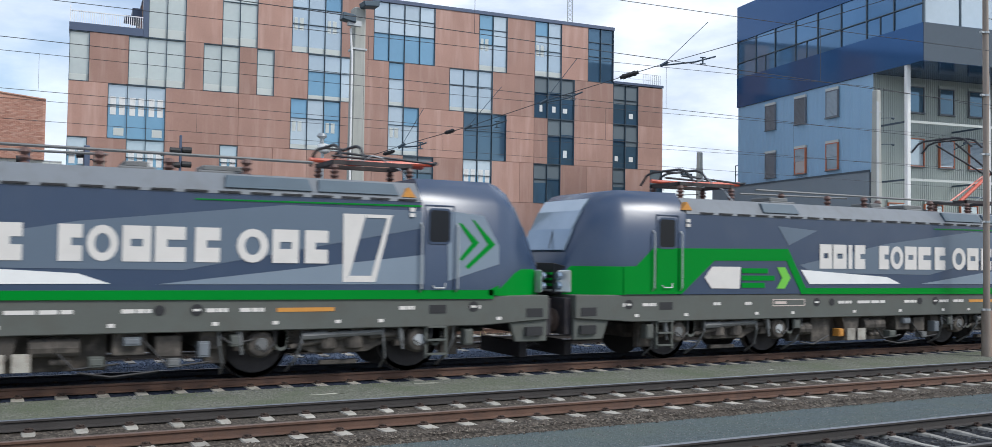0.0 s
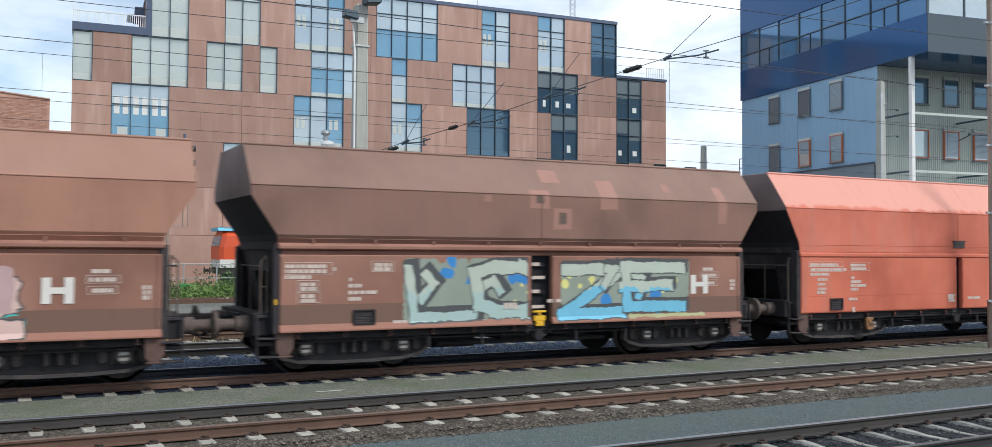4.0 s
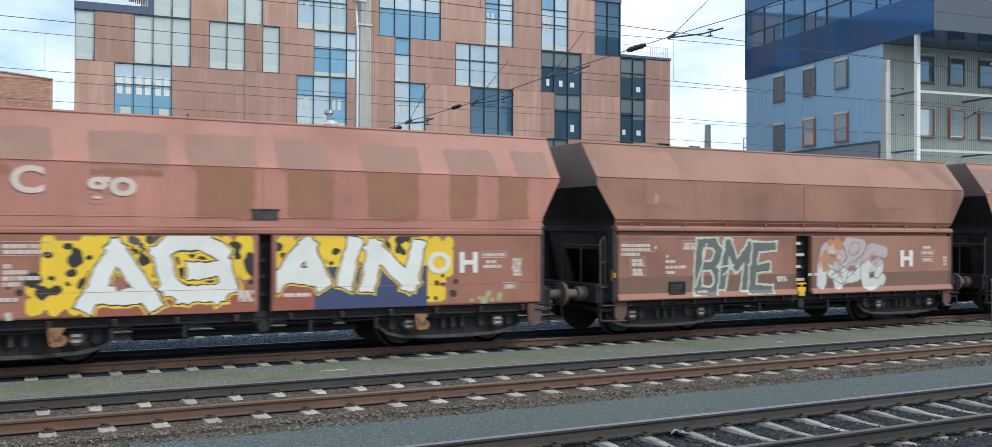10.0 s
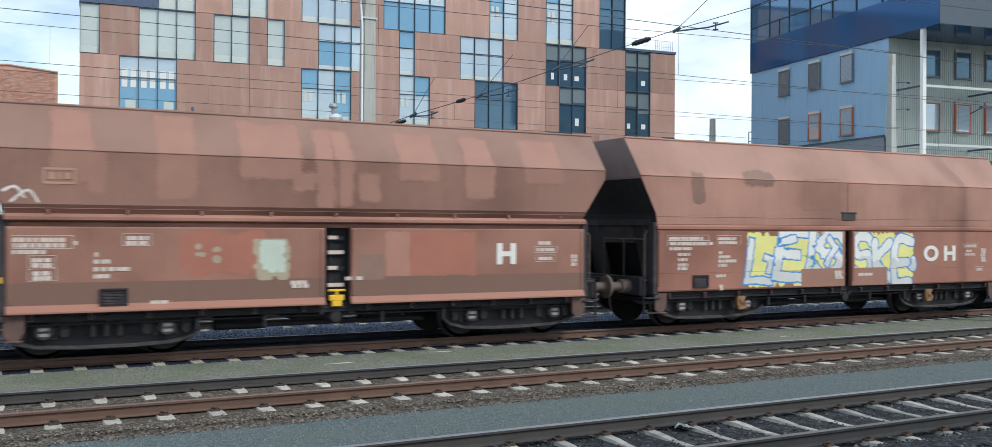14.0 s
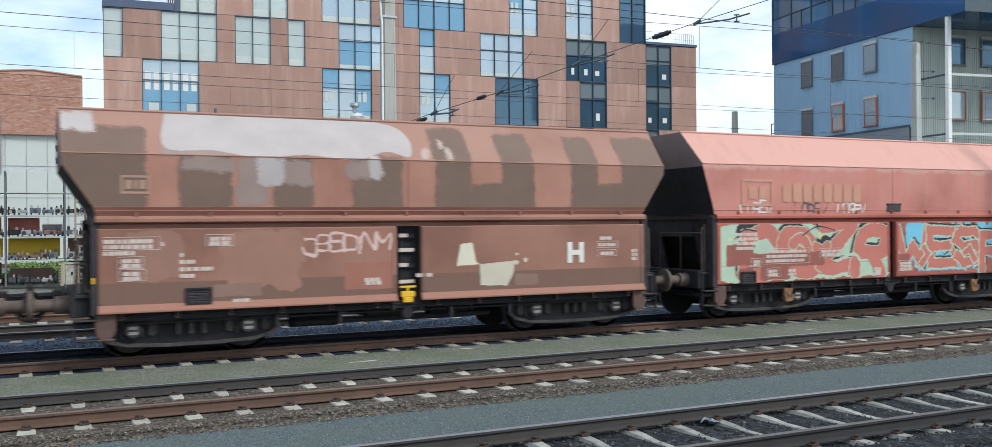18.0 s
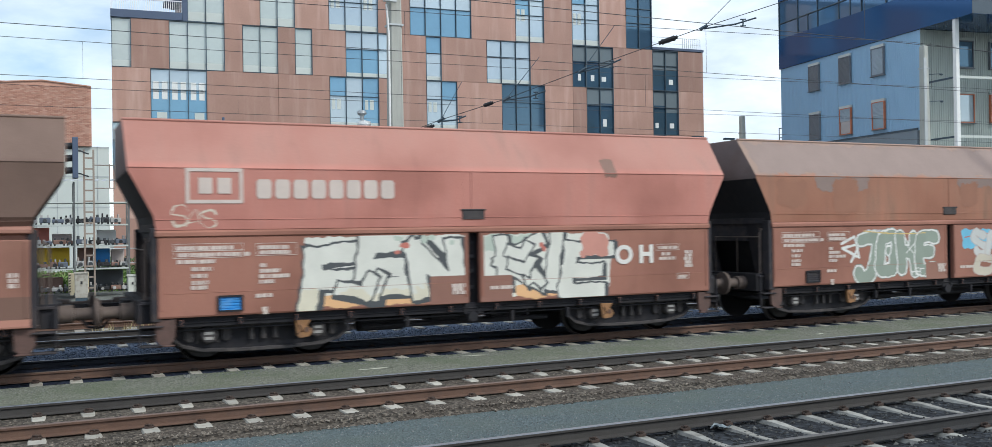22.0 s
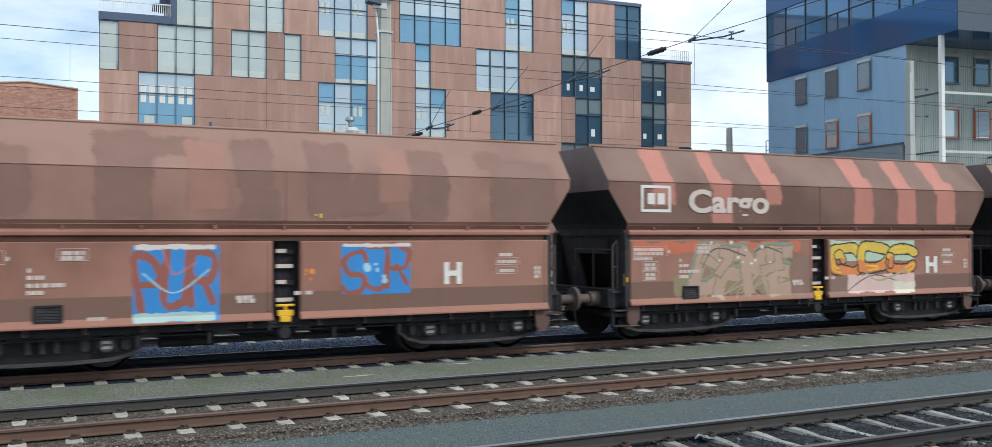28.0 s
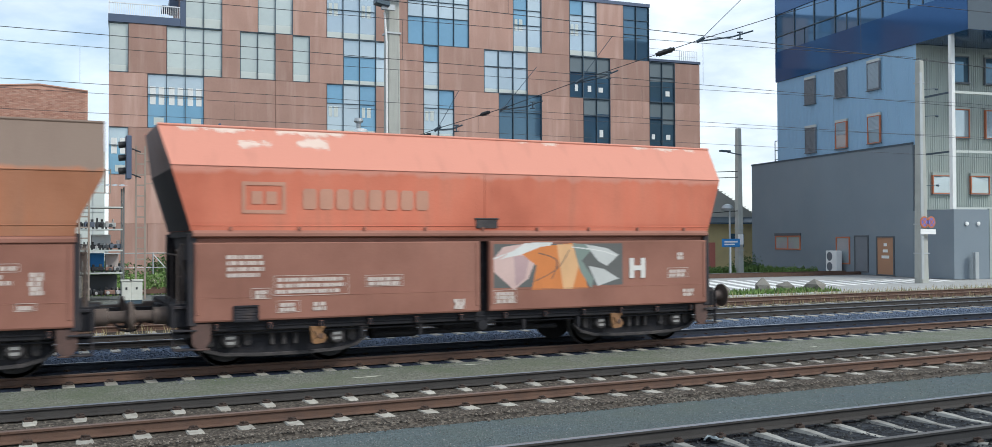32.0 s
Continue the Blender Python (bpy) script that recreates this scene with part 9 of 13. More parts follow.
def marks_33(left, right, top):
    top.rect("salmonstripe", -4.54, -3.98, 2.81, 4.05, 0.028, 0.034)
    top.rect("salmonstripe", -3.06, -2.67, 3.14, 4.07, 0.028, 0.034)
    top.rect("salmonstripe", -3.0, -2.47, 2.34, 3.39, 0.028, 0.034)
    top.rect("salmonstripe", -1.68, -1.15, 3.18, 4.06, 0.028, 0.034)
    top.rect("salmonstripe", -1.55, -1.09, 2.86, 3.58, 0.028, 0.034)
    top.rect("salmonstripe", 1.05, 1.63, 3.25, 4.03, 0.028, 0.034)
    top.rect("salmonstripe", 1.12, 1.72, 2.41, 3.54, 0.028, 0.034)
    top.rect("salmonstripe", 2.47, 3.0, 3.15, 4.0, 0.028, 0.034)
    top.rect("salmonstripe", 2.53, 3.14, 2.41, 3.29, 0.028, 0.034)
    top.rect("salmonstripe", 3.78, 4.36, 3.18, 4.02, 0.028, 0.034)
    top.rect("salmonstripe", 3.87, 4.52, 2.42, 3.48, 0.028, 0.034)
    left.rect("rustred", -5.12, -0.56, 1.82, 2.06, 0.06)
    left.cloud("olivefaint", -4.02, -0.83, 0.91, 1.38, 0.14)
    left.letters("CFME", -3.47, -0.8, 0.91, 1.97, "tanlight", "olivefaint", wild=4, w=0.165, edge=0.03, curve=False, jump=0.09, shade="greygreen", drop=(-0.03, 0.05))
    left.path("charcoal", 0.014, "-3.28,1.50 -3.04,1.85 -2.68,1.90 -2.12,1.74")
    left.path("charcoal", 0.014, "-1.87,1.83 -1.55,1.93 -1.09,1.80")
    left.dots("creamy", -3.1, -0.96, 1.57, 2.05, 10, 0.035)
    left.hatch("sandfaint", -2.86, -0.89, 0.84, 1.57, 14, 0.012)
    left.rect("brown", -0.83, -0.26, 0.81, 1.32, 0.02)
    left.rect("brown", -0.83, -0.28, 1.32, 1.7, 0.02)
    right.rect("mintcloud", 0.25, 3.07, 1.59, 2.06, 0.01)
    right.letters("CDC", 0.42, 3.1, 1.27, 2.04, "goldbright", "black", wild=3, w=0.13, edge=0.03, curve=True, jump=0.06, fill2="orange2", tight=1.15, gleam="yellow")
    right.rect("palepink", 0.85, 3.07, 0.86, 1.27, 0.03)
    right.path("charcoal", 0.012, "0.85,0.89 1.75,1.26 3.00,0.93")
    right.path("olive", 0.02, "1.44,1.34 1.90,1.13 2.84,1.38")
    right.rect("creamy", 2.37, 3.07, 0.81, 1.09, 0.03)
    right.rect("brown", 0.25, 0.88, 0.81, 1.27, 0.02)


PAINT[33] = marks_33

def marks_34(left, right, top):
    top.rect("rustpatch", -1.19, -0.43, 2.43, 3.19, 0.048, 0.034)
    top.rect("rustpatch", 1.58, 2.54, 2.59, 3.42, 0.048, 0.034)
    top.rect("rustpatch", 3.2, 4.59, 2.46, 3.32, 0.048, 0.034)
    top.rect("rosepale", -3.79, -2.06, 2.2, 2.6, 0.024, 0.034)
    top.rect("rosepale", -0.15, 0.25, 3.49, 3.74, 0.024, 0.034)
    top.rect("rosepale", -1.63, -1.28, 3.31, 3.47, 0.024, 0.034)
    top.rect("rosepale", 1.32, 1.64, 3.28, 3.42, 0.024, 0.034)
    top.rect("rosepale", 3.89, 4.43, 3.32, 3.48, 0.024, 0.034)
    top.cloud("orangered", -5.0, -4.15, 2.64, 3.21, 0.12)
    top.rect("rosepatch", -3.67, -3.43, 3.12, 3.37, 0.032, 0.034)
    left.letters("ZON", -3.32, -0.47, 0.84, 2.08, "chalkblue", "chalkwhite", wild=1, w=0.125, edge=0.05, jump=0.04, lean=0.06, tight=1.0, shade="skydeep", drop=(0.02, 0.02))
    left.path("skydeep", 0.02, "-2.02,1.62 -1.86,1.31 -2.05,1.44")
    left.letters("SG", -0.39, -0.13, 1.42, 1.89, "chalk", "", w=0.016)
    left.letters("BK", -3.64, -3.35, 1.16, 1.37, "chalk", "", w=0.016)
    right.letters("3KE3", 0.19, 2.99, 0.91, 2.08, "chalkblue", "chalkwhite", w=0.11, edge=0.045, jump=0.05, tight=1.0, shade="skydeep", drop=(0.02, 0.02))
    right.ring("chalkwhite", 2.4, 2.76, 0.86, 1.06, 0.03)
    right.letters("SKSB", 2.86, 3.5, 0.87, 0.97, "chalk", "", w=0.012)
    right.letters("SDE", 3.19, 3.7, 1.85, 2.02, "chalk", "", w=0.01, curve=True)
    right.cloud("redblot", 3.76, 4.4, 1.13, 1.95, 0.08)


PAINT[34] = marks_34

def marks_35(left, right, top):
    top.rect("taupewarm", -5.93, -4.64, 3.2, 3.99, 0.024, 0.034)
    top.rect("taupewarm", -5.88, -4.71, 2.46, 3.13, 0.024, 0.034)
    top.rect("taupewarm", -4.27, -3.18, 3.15, 3.94, 0.024, 0.034)
    top.rect("taupewarm", -4.28, -3.26, 2.4, 3.13, 0.024, 0.034)
    top.rect("taupewarm", -2.73, -1.6, 3.12, 3.91, 0.024, 0.034)
    top.rect("taupewarm", -2.73, -1.73, 2.36, 3.1, 0.024, 0.034)
    top.rect("taupewarm", -1.29, 0.6, 3.09, 3.89, 0.024, 0.034)
    top.rect("taupewarm", -1.24, -0.24, 2.84, 3.05, 0.024, 0.034)
    top.rect("taupewarm", 0.57, 1.28, 3.08, 3.82, 0.024, 0.034)
    top.rect("taupewarm", 1.62, 2.76, 3.04, 3.76, 0.024, 0.034)
    top.rect("taupewarm", 3.14, 4.18, 2.99, 3.72, 0.024, 0.034)
    top.rect("taupewarm", 4.4, 5.77, 2.83, 3.68, 0.024, 0.034)
    top.path("charcoal", 0.024, "-3.27,2.16 -2.77,2.23 -2.05,2.22 -1.72,2.13")
    top.path("charcoal", 0.024, "-1.62,2.16 -1.45,2.42 -1.03,2.61 -0.39,2.69 0.13,2.56 0.25,2.33")
    top.path("charcoal", 0.024, "0.25,2.40 0.50,2.78 1.12,2.97 1.67,2.89 1.95,2.55 2.05,2.20")
    top.path("charcoal", 0.024, "1.95,2.81 2.33,2.87 2.49,3.19 2.71,3.02 2.95,3.00 3.09,3.17 3.26,2.89 3.82,2.57 3.82,2.36 3.26,2.27 2.74,2.19 2.41,2.13", curve=False)
    top.path("chalk", 0.018, "-3.27,2.20 -2.77,2.28 -2.05,2.27 -1.72,2.18")
    top.path("chalk", 0.018, "-1.62,2.21 -1.45,2.47 -1.03,2.67 -0.39,2.74 0.13,2.62 0.25,2.39")
    top.path("chalk", 0.018, "0.25,2.45 0.50,2.84 1.12,3.03 1.67,2.94 1.95,2.61 2.05,2.26")
    top.path("chalk", 0.018, "1.95,2.86 2.33,2.93 2.50,3.25 2.71,3.08 2.95,3.05 3.09,3.23 3.26,2.94 3.82,2.63 3.82,2.42 3.26,2.33 2.74,2.24 2.41,2.19", curve=False)
    top.path("chalk", 0.014, "0.35,2.32 1.12,2.38 1.91,2.33")
    top.path("chalk", 0.014, "2.66,2.76 2.83,2.88 3.05,2.80")
    top.path("chalk", 0.012, "2.88,2.69 3.26,2.48 3.69,2.51")
    top.path("chalk", 0.012, "-1.17,2.55 -0.68,2.63 -0.10,2.56")
    top.path("chalk", 0.012, "0.65,2.70 1.20,2.88 1.75,2.75")
    top.path("charcoal", 0.022, "-3.20,1.97 -2.92,2.20 -2.51,2.28 -2.08,2.23 -1.77,2.09")
    top.path("chalk", 0.02, "-3.16,1.99 -2.90,2.17 -2.51,2.25 -2.12,2.21")
    left.rect("palepinkwash", -3.33, -0.75, 0.81, 1.57, 0.03)
    right.rect("palepinkwash", 0.61, 2.33, 0.81, 1.79, 0.03)
    right.rect("brown", 2.89, 3.78, 1.77, 2.04, 0.02)
    left.area("greygreen", "-3.26,1.88 -2.75,1.92 -2.63,1.64 -2.33,1.83 -2.19,1.74 -2.72,1.41 -2.92,1.21 -3.33,1.18")
    left.area("slatedark", "-3.20,1.82 -2.92,1.87 -2.83,1.58 -3.01,1.25 -3.24,1.23")
    left.cloud("charcoal", -2.37, -1.75, 1.21, 1.71, 0.12)
    left.dots("slateblue", -2.19, -1.72, 1.63, 1.81, 7, 0.07)
    left.dots("gold", -2.99, -2.19, 1.83, 1.99, 8, 0.05)
    left.path("palegrey", 0.034, "-3.12,1.85 -3.05,1.55 -3.09,1.30 -2.82,1.39 -2.70,1.53 -2.78,1.82 -3.05,1.88")
    left.path("palegrey", 0.03, "-2.63,1.82 -2.61,1.61 -2.40,1.64 -2.19,1.82 -1.85,1.86")
    left.path("palegrey", 0.024, "-3.06,2.02 -2.61,1.91 -2.19,2.01 -1.76,1.88")
    left.path("palegrey", 0.022, "-3.80,1.09 -3.57,1.32 -3.33,1.65 -3.20,1.91")
    left.path("charcoal", 0.026, "-3.78,1.06 -3.33,1.11 -2.75,1.19 -2.40,1.38")
    left.area("slatedark", "-1.80,1.18 -1.69,1.53 -1.47,1.91 -0.80,1.93 -0.61,1.80 -0.78,1.16")
    left.cloud("coralpale", -1.47, -0.95, 1.36, 1.9, 0.13)
    left.dots("creamy", -1.39, -1.02, 1.5, 1.84, 6, 0.06)
    left.path("chalkwhite", 0.026, "-1.50,1.81 -1.28,1.92 -0.98,1.84 -0.95,1.65 -1.17,1.49 -1.40,1.36 -1.76,1.24 -0.80,1.17")
    left.path("chalkwhite", 0.022, "-0.91,1.90 -0.74,1.90 -0.78,1.17")
    left.path("charcoal", 0.016, "-1.54,1.87 -1.69,1.53 -1.80,1.17 -0.80,1.13")
    left.rect("greydark", -0.72, -0.14, 1.19, 1.56, 0.01)
    left.letters("KR", -0.61, -0.13, 1.57, 1.96, "palegrey", "greydark", w=0.028, edge=0.03)
    right.letters("K", 0.09, 0.55, 1.55, 1.9, "palegrey", "greydark", w=0.032, edge=0.02)
    right.rect("greydark", 0.08, 0.31, 1.18, 1.63, 0.01)
    right.rect("greydark", 0.36, 1.0, 1.4, 1.89, 0.01)
    right.path("palegrey", 0.022, "0.32,1.89 0.99,1.84 0.97,1.40 0.32,1.41")
    right.area("greydark", "1.06,1.83 2.12,1.88 2.01,1.41 1.52,1.48 1.06,1.45")
    right.path("palegrey", 0.026, "0.36,1.85 1.10,1.98 1.95,1.95 2.16,1.85")
    right.path("lemonpale", 0.016, "0.90,1.98 1.44,2.00 1.95,1.91")
    right.path("stonedark", 0.008, "0.90,1.28 1.52,1.24 2.03,1.22")
    right.path("stonedark", 0.008, "1.54,1.47 1.54,1.23")
    right.path("charcoal", 0.014, "1.69,0.92 1.86,1.01 1.90,0.84 2.07,0.99 2.11,0.85 2.29,0.93")
    right.ring("navy", 2.22, 2.73, 1.09, 1.52, 0.055)
    right.path("palegrey", 0.02, "2.25,1.31 2.47,1.51 2.71,1.35")
    right.cloud("palegrey", 2.57, 3.17, 0.81, 1.28, 0.11)
    right.hatch("stonedark", 2.59, 3.17, 0.82, 1.26, 12, 0.012)
    right.path("charcoal", 0.022, "2.55,1.23 2.48,1.00 2.59,0.79")
    right.letters("S", 2.77, 3.2, 1.28, 1.78, "chalkwhite", "charcoal", w=0.06, edge=0.012)
    right.letters("E", 2.47, 2.84, 1.7, 2.04, "chalkwhite", "palegrey", w=0.04, edge=0.02)
    right.letters("JB", 3.89, 4.54, 1.17, 1.85, "chalkwhite", "charcoal", w=0.07, edge=0.012, curve=True)
    right.letters("CEDG", 3.22, 5.27, 0.81, 1.22, "chalkwhite", "charcoal", wild=3, w=0.07, edge=0.012, curve=True, jump=0.1)
    right.hatch("charcoal", 2.77, 3.18, 1.28, 1.78, 9, 0.01)
    right.hatch("charcoal", 3.91, 4.52, 0.81, 1.84, 14, 0.01)
    right.hatch("charcoal", 3.22, 5.27, 0.81, 1.17, 20, 0.01)
    left.dots("charcoal", -4.38, -4.15, 1.28, 1.63, 6, 0.07)


PAINT[35] = marks_35

def marks_36(left, right, top):
    top.rect("rustpatch", 0.38, 1.35, 2.43, 3.14, 0.048, 0.034)
    top.rect("rustpatch", -2.95, -1.43, 2.42, 2.74, 0.048, 0.034)
    top.rect("rustpatch", 2.37, 3.8, 2.3, 2.97, 0.048, 0.034)
    top.rect("rosepale", 2.13, 3.79, 3.76, 3.99, 0.024, 0.034)
    top.rect("rosepale", -0.91, -0.45, 3.89, 4.01, 0.024, 0.034)
    left.letters("LEG", -2.98, -0.3, 0.81, 2.01, "skydeep", "black", wild=2, w=0.17, edge=0.012, curve=True, jump=0.08, outer="peachpale", halo=0.05, tight=1.08, gleam="skypale")
    left.path("white", 0.022, "-2.75,1.71 -2.55,1.86 -2.28,1.94 -1.93,1.76")
    left.path("white", 0.022, "-1.72,1.85 -1.14,2.02 -0.47,1.79 -0.37,1.38")
    left.path("white", 0.022, "-2.90,1.58 -2.85,1.76 -2.55,1.70")
    left.path("peachpale", 0.03, "-1.29,1.89 -0.77,1.84 -0.47,1.54")
    left.path("black", 0.012, "-1.40,1.93 -1.07,2.09 -0.62,1.98")
    left.rect("doorbrown", -1.26, -0.24, 0.81, 1.24, 0.0)


PAINT[36] = marks_36

def marks_37(left, right, top):
    right.rect("greydark", 0.07, 3.07, 1.23, 2.05, 0.0)
    right.area("palepink", "0.09,1.64 0.42,1.99 0.88,2.05 1.15,1.81 0.95,1.39 0.64,1.18")
    right.area("white", "0.35,1.76 0.88,2.06 1.50,2.08 1.29,1.89 0.82,1.85")
    right.area("mauve", "0.64,1.81 0.99,1.84 0.88,1.39 0.68,1.25")
    right.area("orange2", "1.02,1.17 1.13,1.63 0.82,1.85 1.22,1.99 1.92,2.06 2.06,1.73 2.27,1.18")
    right.area("greygreen", "1.92,2.06 2.43,2.00 2.13,1.71 2.39,1.36 2.35,1.16 2.10,1.49")
    right.area("peach", "1.57,2.03 1.92,2.03 2.06,1.61 1.92,1.17 1.71,1.18")
    right.area("palegrey", "2.21,2.03 2.72,1.95 2.98,1.82 2.71,1.60 2.50,1.70")
    right.area("palegrey", "2.28,1.61 2.64,1.54 2.98,1.35 2.49,1.21")
    right.path("charcoal", 0.01, "1.18,1.87 1.57,1.72 1.46,1.38")
    right.path("charcoal", 0.008, "1.08,1.33 1.57,1.56 1.85,1.92")
    right.path("white", 0.01, "1.92,1.98 2.57,1.90 2.94,1.80")
    right.path("white", 0.012, "0.15,1.74 0.62,1.90 1.09,1.99")
    top.rect("bleach", -5.29, -4.09, 3.99, 4.11, 0.048, 0.034)
    top.rect("bleach", -3.67, -2.52, 3.97, 4.1, 0.048, 0.034)
    top.rect("bleach", 1.05, 1.92, 4.03, 4.14, 0.048, 0.034)
    top.rect("bleach", 3.69, 5.19, 4.01, 4.1, 0.048, 0.034)
    top.rect("bleach", -3.38, -2.81, 3.73, 3.88, 0.048, 0.034)
    top.rect("bleach", -4.35, -3.82, 3.72, 3.81, 0.048, 0.034)


PAINT[37] = marks_37


def build_wagons():
    x = 28.384
    for i, (k, top, door, label, items) in enumerate(WAGONS):
        w = wagon(k, TOPS[top], DOORS[door], label)
        dress(w, k, items, i in (9, 25))
        if i in PAINT:
            spray(w, k, i)
        TRAIN.append((w, x + KINDS[k]["L"] / 2))
        x += KINDS[k]["L"]


TRAIN = []
build_wagons()


# ---- the two electric locomotives ----
M["navy"] = surf("navy_blue_paint", (0.037, 0.060, 0.110), 0.27, 0.0, 0.08, 0.8, 25, 0.012, (0.060, 0.082, 0.125), 0.3, spec=0.5)
M["facet"] = surf("steel_blue_paint", (0.115, 0.152, 0.20), 0.35, 0.1, 0.08, 0.8, 25, 0.02)
M["facet_pale"] = surf("pale_blue_grey_paint", (0.205, 0.255, 0.31), 0.35, 0.1, 0.08, 0.8, 25, 0.02)
M["loco_green"] = surf("vivid_green_paint", (0.001, 0.215, 0.020), 0.5, 0, 0.08, 0.8, 25, 0.02, spec=0.12)
M["loco_grey"] = surf("dusty_grey_frame", (0.10, 0.108, 0.097), 0.7, 0.1, 0.15, 1.5, 30, 0.05, (0.09, 0.085, 0.07), 0.5)
M["roof_grey"] = surf("light_grey_roof", (0.165, 0.182, 0.20), 0.6, 0.1, 0.12, 1.0, 30, 0.05, (0.12, 0.125, 0.125), 0.4, True)
M["screen"] = surf("windscreen_glass", (0.25, 0.32, 0.40), 0.06, 0.5, 0.15, 1, 20, 0.0)
M["black_glass"] = surf("black_tinted_glass", (0.010, 0.012, 0.016), 0.25, 0.0, 0.1, 1, 20, 0.0, spec=0.25)
M["dull_steel"] = surf("dull_grey_steel", (0.16, 0.165, 0.165), 0.6, 0.3, 0.2, 3, 30, 0.05)
M["silver"] = surf("silver_trim", (0.55, 0.57, 0.58), 0.3, 0.5, 0.1, 4, 30, 0.02)
M["lens"] = surf("headlamp_lens", (0.55, 0.58, 0.58), 0.1, 0.4, 0.1, 6, 20, 0.0)
M["red_ins"] = surf("red_insulator", (0.56, 0.085, 0.04), 0.4, 0, 0.15, 6, 30, 0.03)
M["ins_brown"] = surf("dusty_brown_insulator", (0.11, 0.06, 0.05), 0.5, 0, 0.2, 6, 30, 0.03)
M["loco_bogie"] = surf("dusty_brown_bogie", (0.066, 0.058, 0.050), 0.85, 0.1, 0.4, 3, 40, 0.2, (0.195, 0.168, 0.142), 0.65)


GREEN_FRONT = [(-7.60, 2.00), (-7.29, 2.01), (-6.85, 2.39), (-3.03, 2.44), (-2.48, 1.55), (7.51, 1.53), (7.51, 1.36), (-2.61, 1.41), (-3.08, 2.17), (-5.20, 2.15), (-6.10, 1.43), (-7.60, 1.43)]
GREEN_TAIL = [(7.40, 1.53), (7.62, 1.62), (7.62, 1.43), (7.40, 1.43)]
FACET_A = [(-3.34, 2.95), (-2.11, 2.88), (-3.01, 2.52)]
FACET_B = [(-2.66, 2.08), (0.24, 2.62), (3.48, 2.99), (5.99, 2.98), (6.0, 2.66), (1.81, 1.87), (-2.25, 1.90)]
FACET_C = [(1.42, 1.64), (6.07, 2.18), (6.08, 1.64)]
FACET_D = [(6.51, 3.0), (7.28, 2.93), (7.62, 2.36), (7.62, 2.02), (7.28, 1.92), (6.55, 1.70)]
SWOOSH = [(-2.63, 1.97), (-2.36, 1.64), (0.72, 1.65), (0.25, 1.81)]
LETTERS = [(-2.04, -1.64), (-1.60, -1.16), (-1.10, -0.96), (-0.88, -0.53), (-0.04, 0.30), (0.36, 0.82), (0.88, 1.31), (1.37, 1.84), (1.99, 2.39), (2.66, 3.19), (3.26, 3.71), (3.82, 4.23)]


def flat(name, polys, mat, parent, label="", y=-1.487, depth=0.004):
    g = Geo()
    for p in polys:
        g.prism(p, "y", y, y + depth)
    return part(name, g, mat, parent, label)


def rect(x0, x1, z0, z1):
    return [(x0, z0), (x1, z0), (x1, z1), (x0, z1)]


CAB = [(6.0, 1.48, 3.14, 1.14, 3.60), (7.55, 1.48, 3.14, 1.12, 3.60), (7.80, 1.45, 3.05, 1.02, 3.54), (8.02, 1.37, 2.94, 0.95, 3.41), (8.22, 1.27, 2.77, 0.92, 3.14), (8.43, 1.16, 2.50, 0.90, 2.75), (8.62, 1.06, 2.16, 0.88, 2.30), (8.78, 0.98, 1.86, 0.85, 1.95)]


def cab_mesh(s):
    g = Geo()
    rings = []
    for x, hw, zs, rw, zr in CAB:
        band = min(2.0 if s < 0 else 1.42 + 0.02 + max(0.0, min(x - 7.5, 0.62)) * 0.78, zs - 0.03)
        half = [(-hw, 1.42), (-hw, band), (-hw, zs), (-rw - (hw - rw) * 0.35, zs + (zr - zs) * 0.62), (-rw, zr)]
        rings.append([(s * x, y, z) for y, z in half] + [(s * x, -y, z) for y, z in reversed(half)])
    g.loft(rings)
    k = len(rings[0])
    for i in range(1, len(rings) - 1):
        g.mi[i * k] = g.mi[i * k + k - 2] = 1
    return g.mesh("cab", [M["navy"], M["loco_green"]], 0.0, 0.95)


def screen_mesh(s):
    g = Geo()
    a = [(8.64, 2.30), (8.45, 2.74), (8.24, 3.13), (8.05, 3.38)]
    for (xa, za), (xb, zb) in zip(a, a[1:]):
        g.hexa([(s * (xa + 0.00), -0.84, za), (s * (xa + 0.03), -0.84, za + 0.03), (s * (xa + 0.03), 0.84, za + 0.03), (s * xa, 0.84, za),
                (s * (xb + 0.00), -0.88, zb), (s * (xb + 0.03), -0.88, zb + 0.03), (s * (xb + 0.03), 0.88, zb + 0.03), (s * xb, 0.88, zb)])
    return g.mesh("windscreen", M["screen"])


def nose_mesh(s):
    g = Geo()
    g.hexa([(s * 8.70, -1.02, 1.42), (s * 8.90, -0.80, 1.42), (s * 8.90, 0.80, 1.42), (s * 8.70, 1.02, 1.42), (s * 8.72, -1.02, 2.0), (s * 8.86, -0.78, 2.06), (s * 8.86, 0.78, 2.06), (s * 8.72, 1.02, 2.0)])
    for z in (1.50, 1.62, 1.74):
        g.box(min(s * 8.86, s * 8.93), max(s * 8.86, s * 8.93), -0.62, 0.62, z, z + 0.05)
    return g.mesh("nose_grille", M["black"], 0.01)


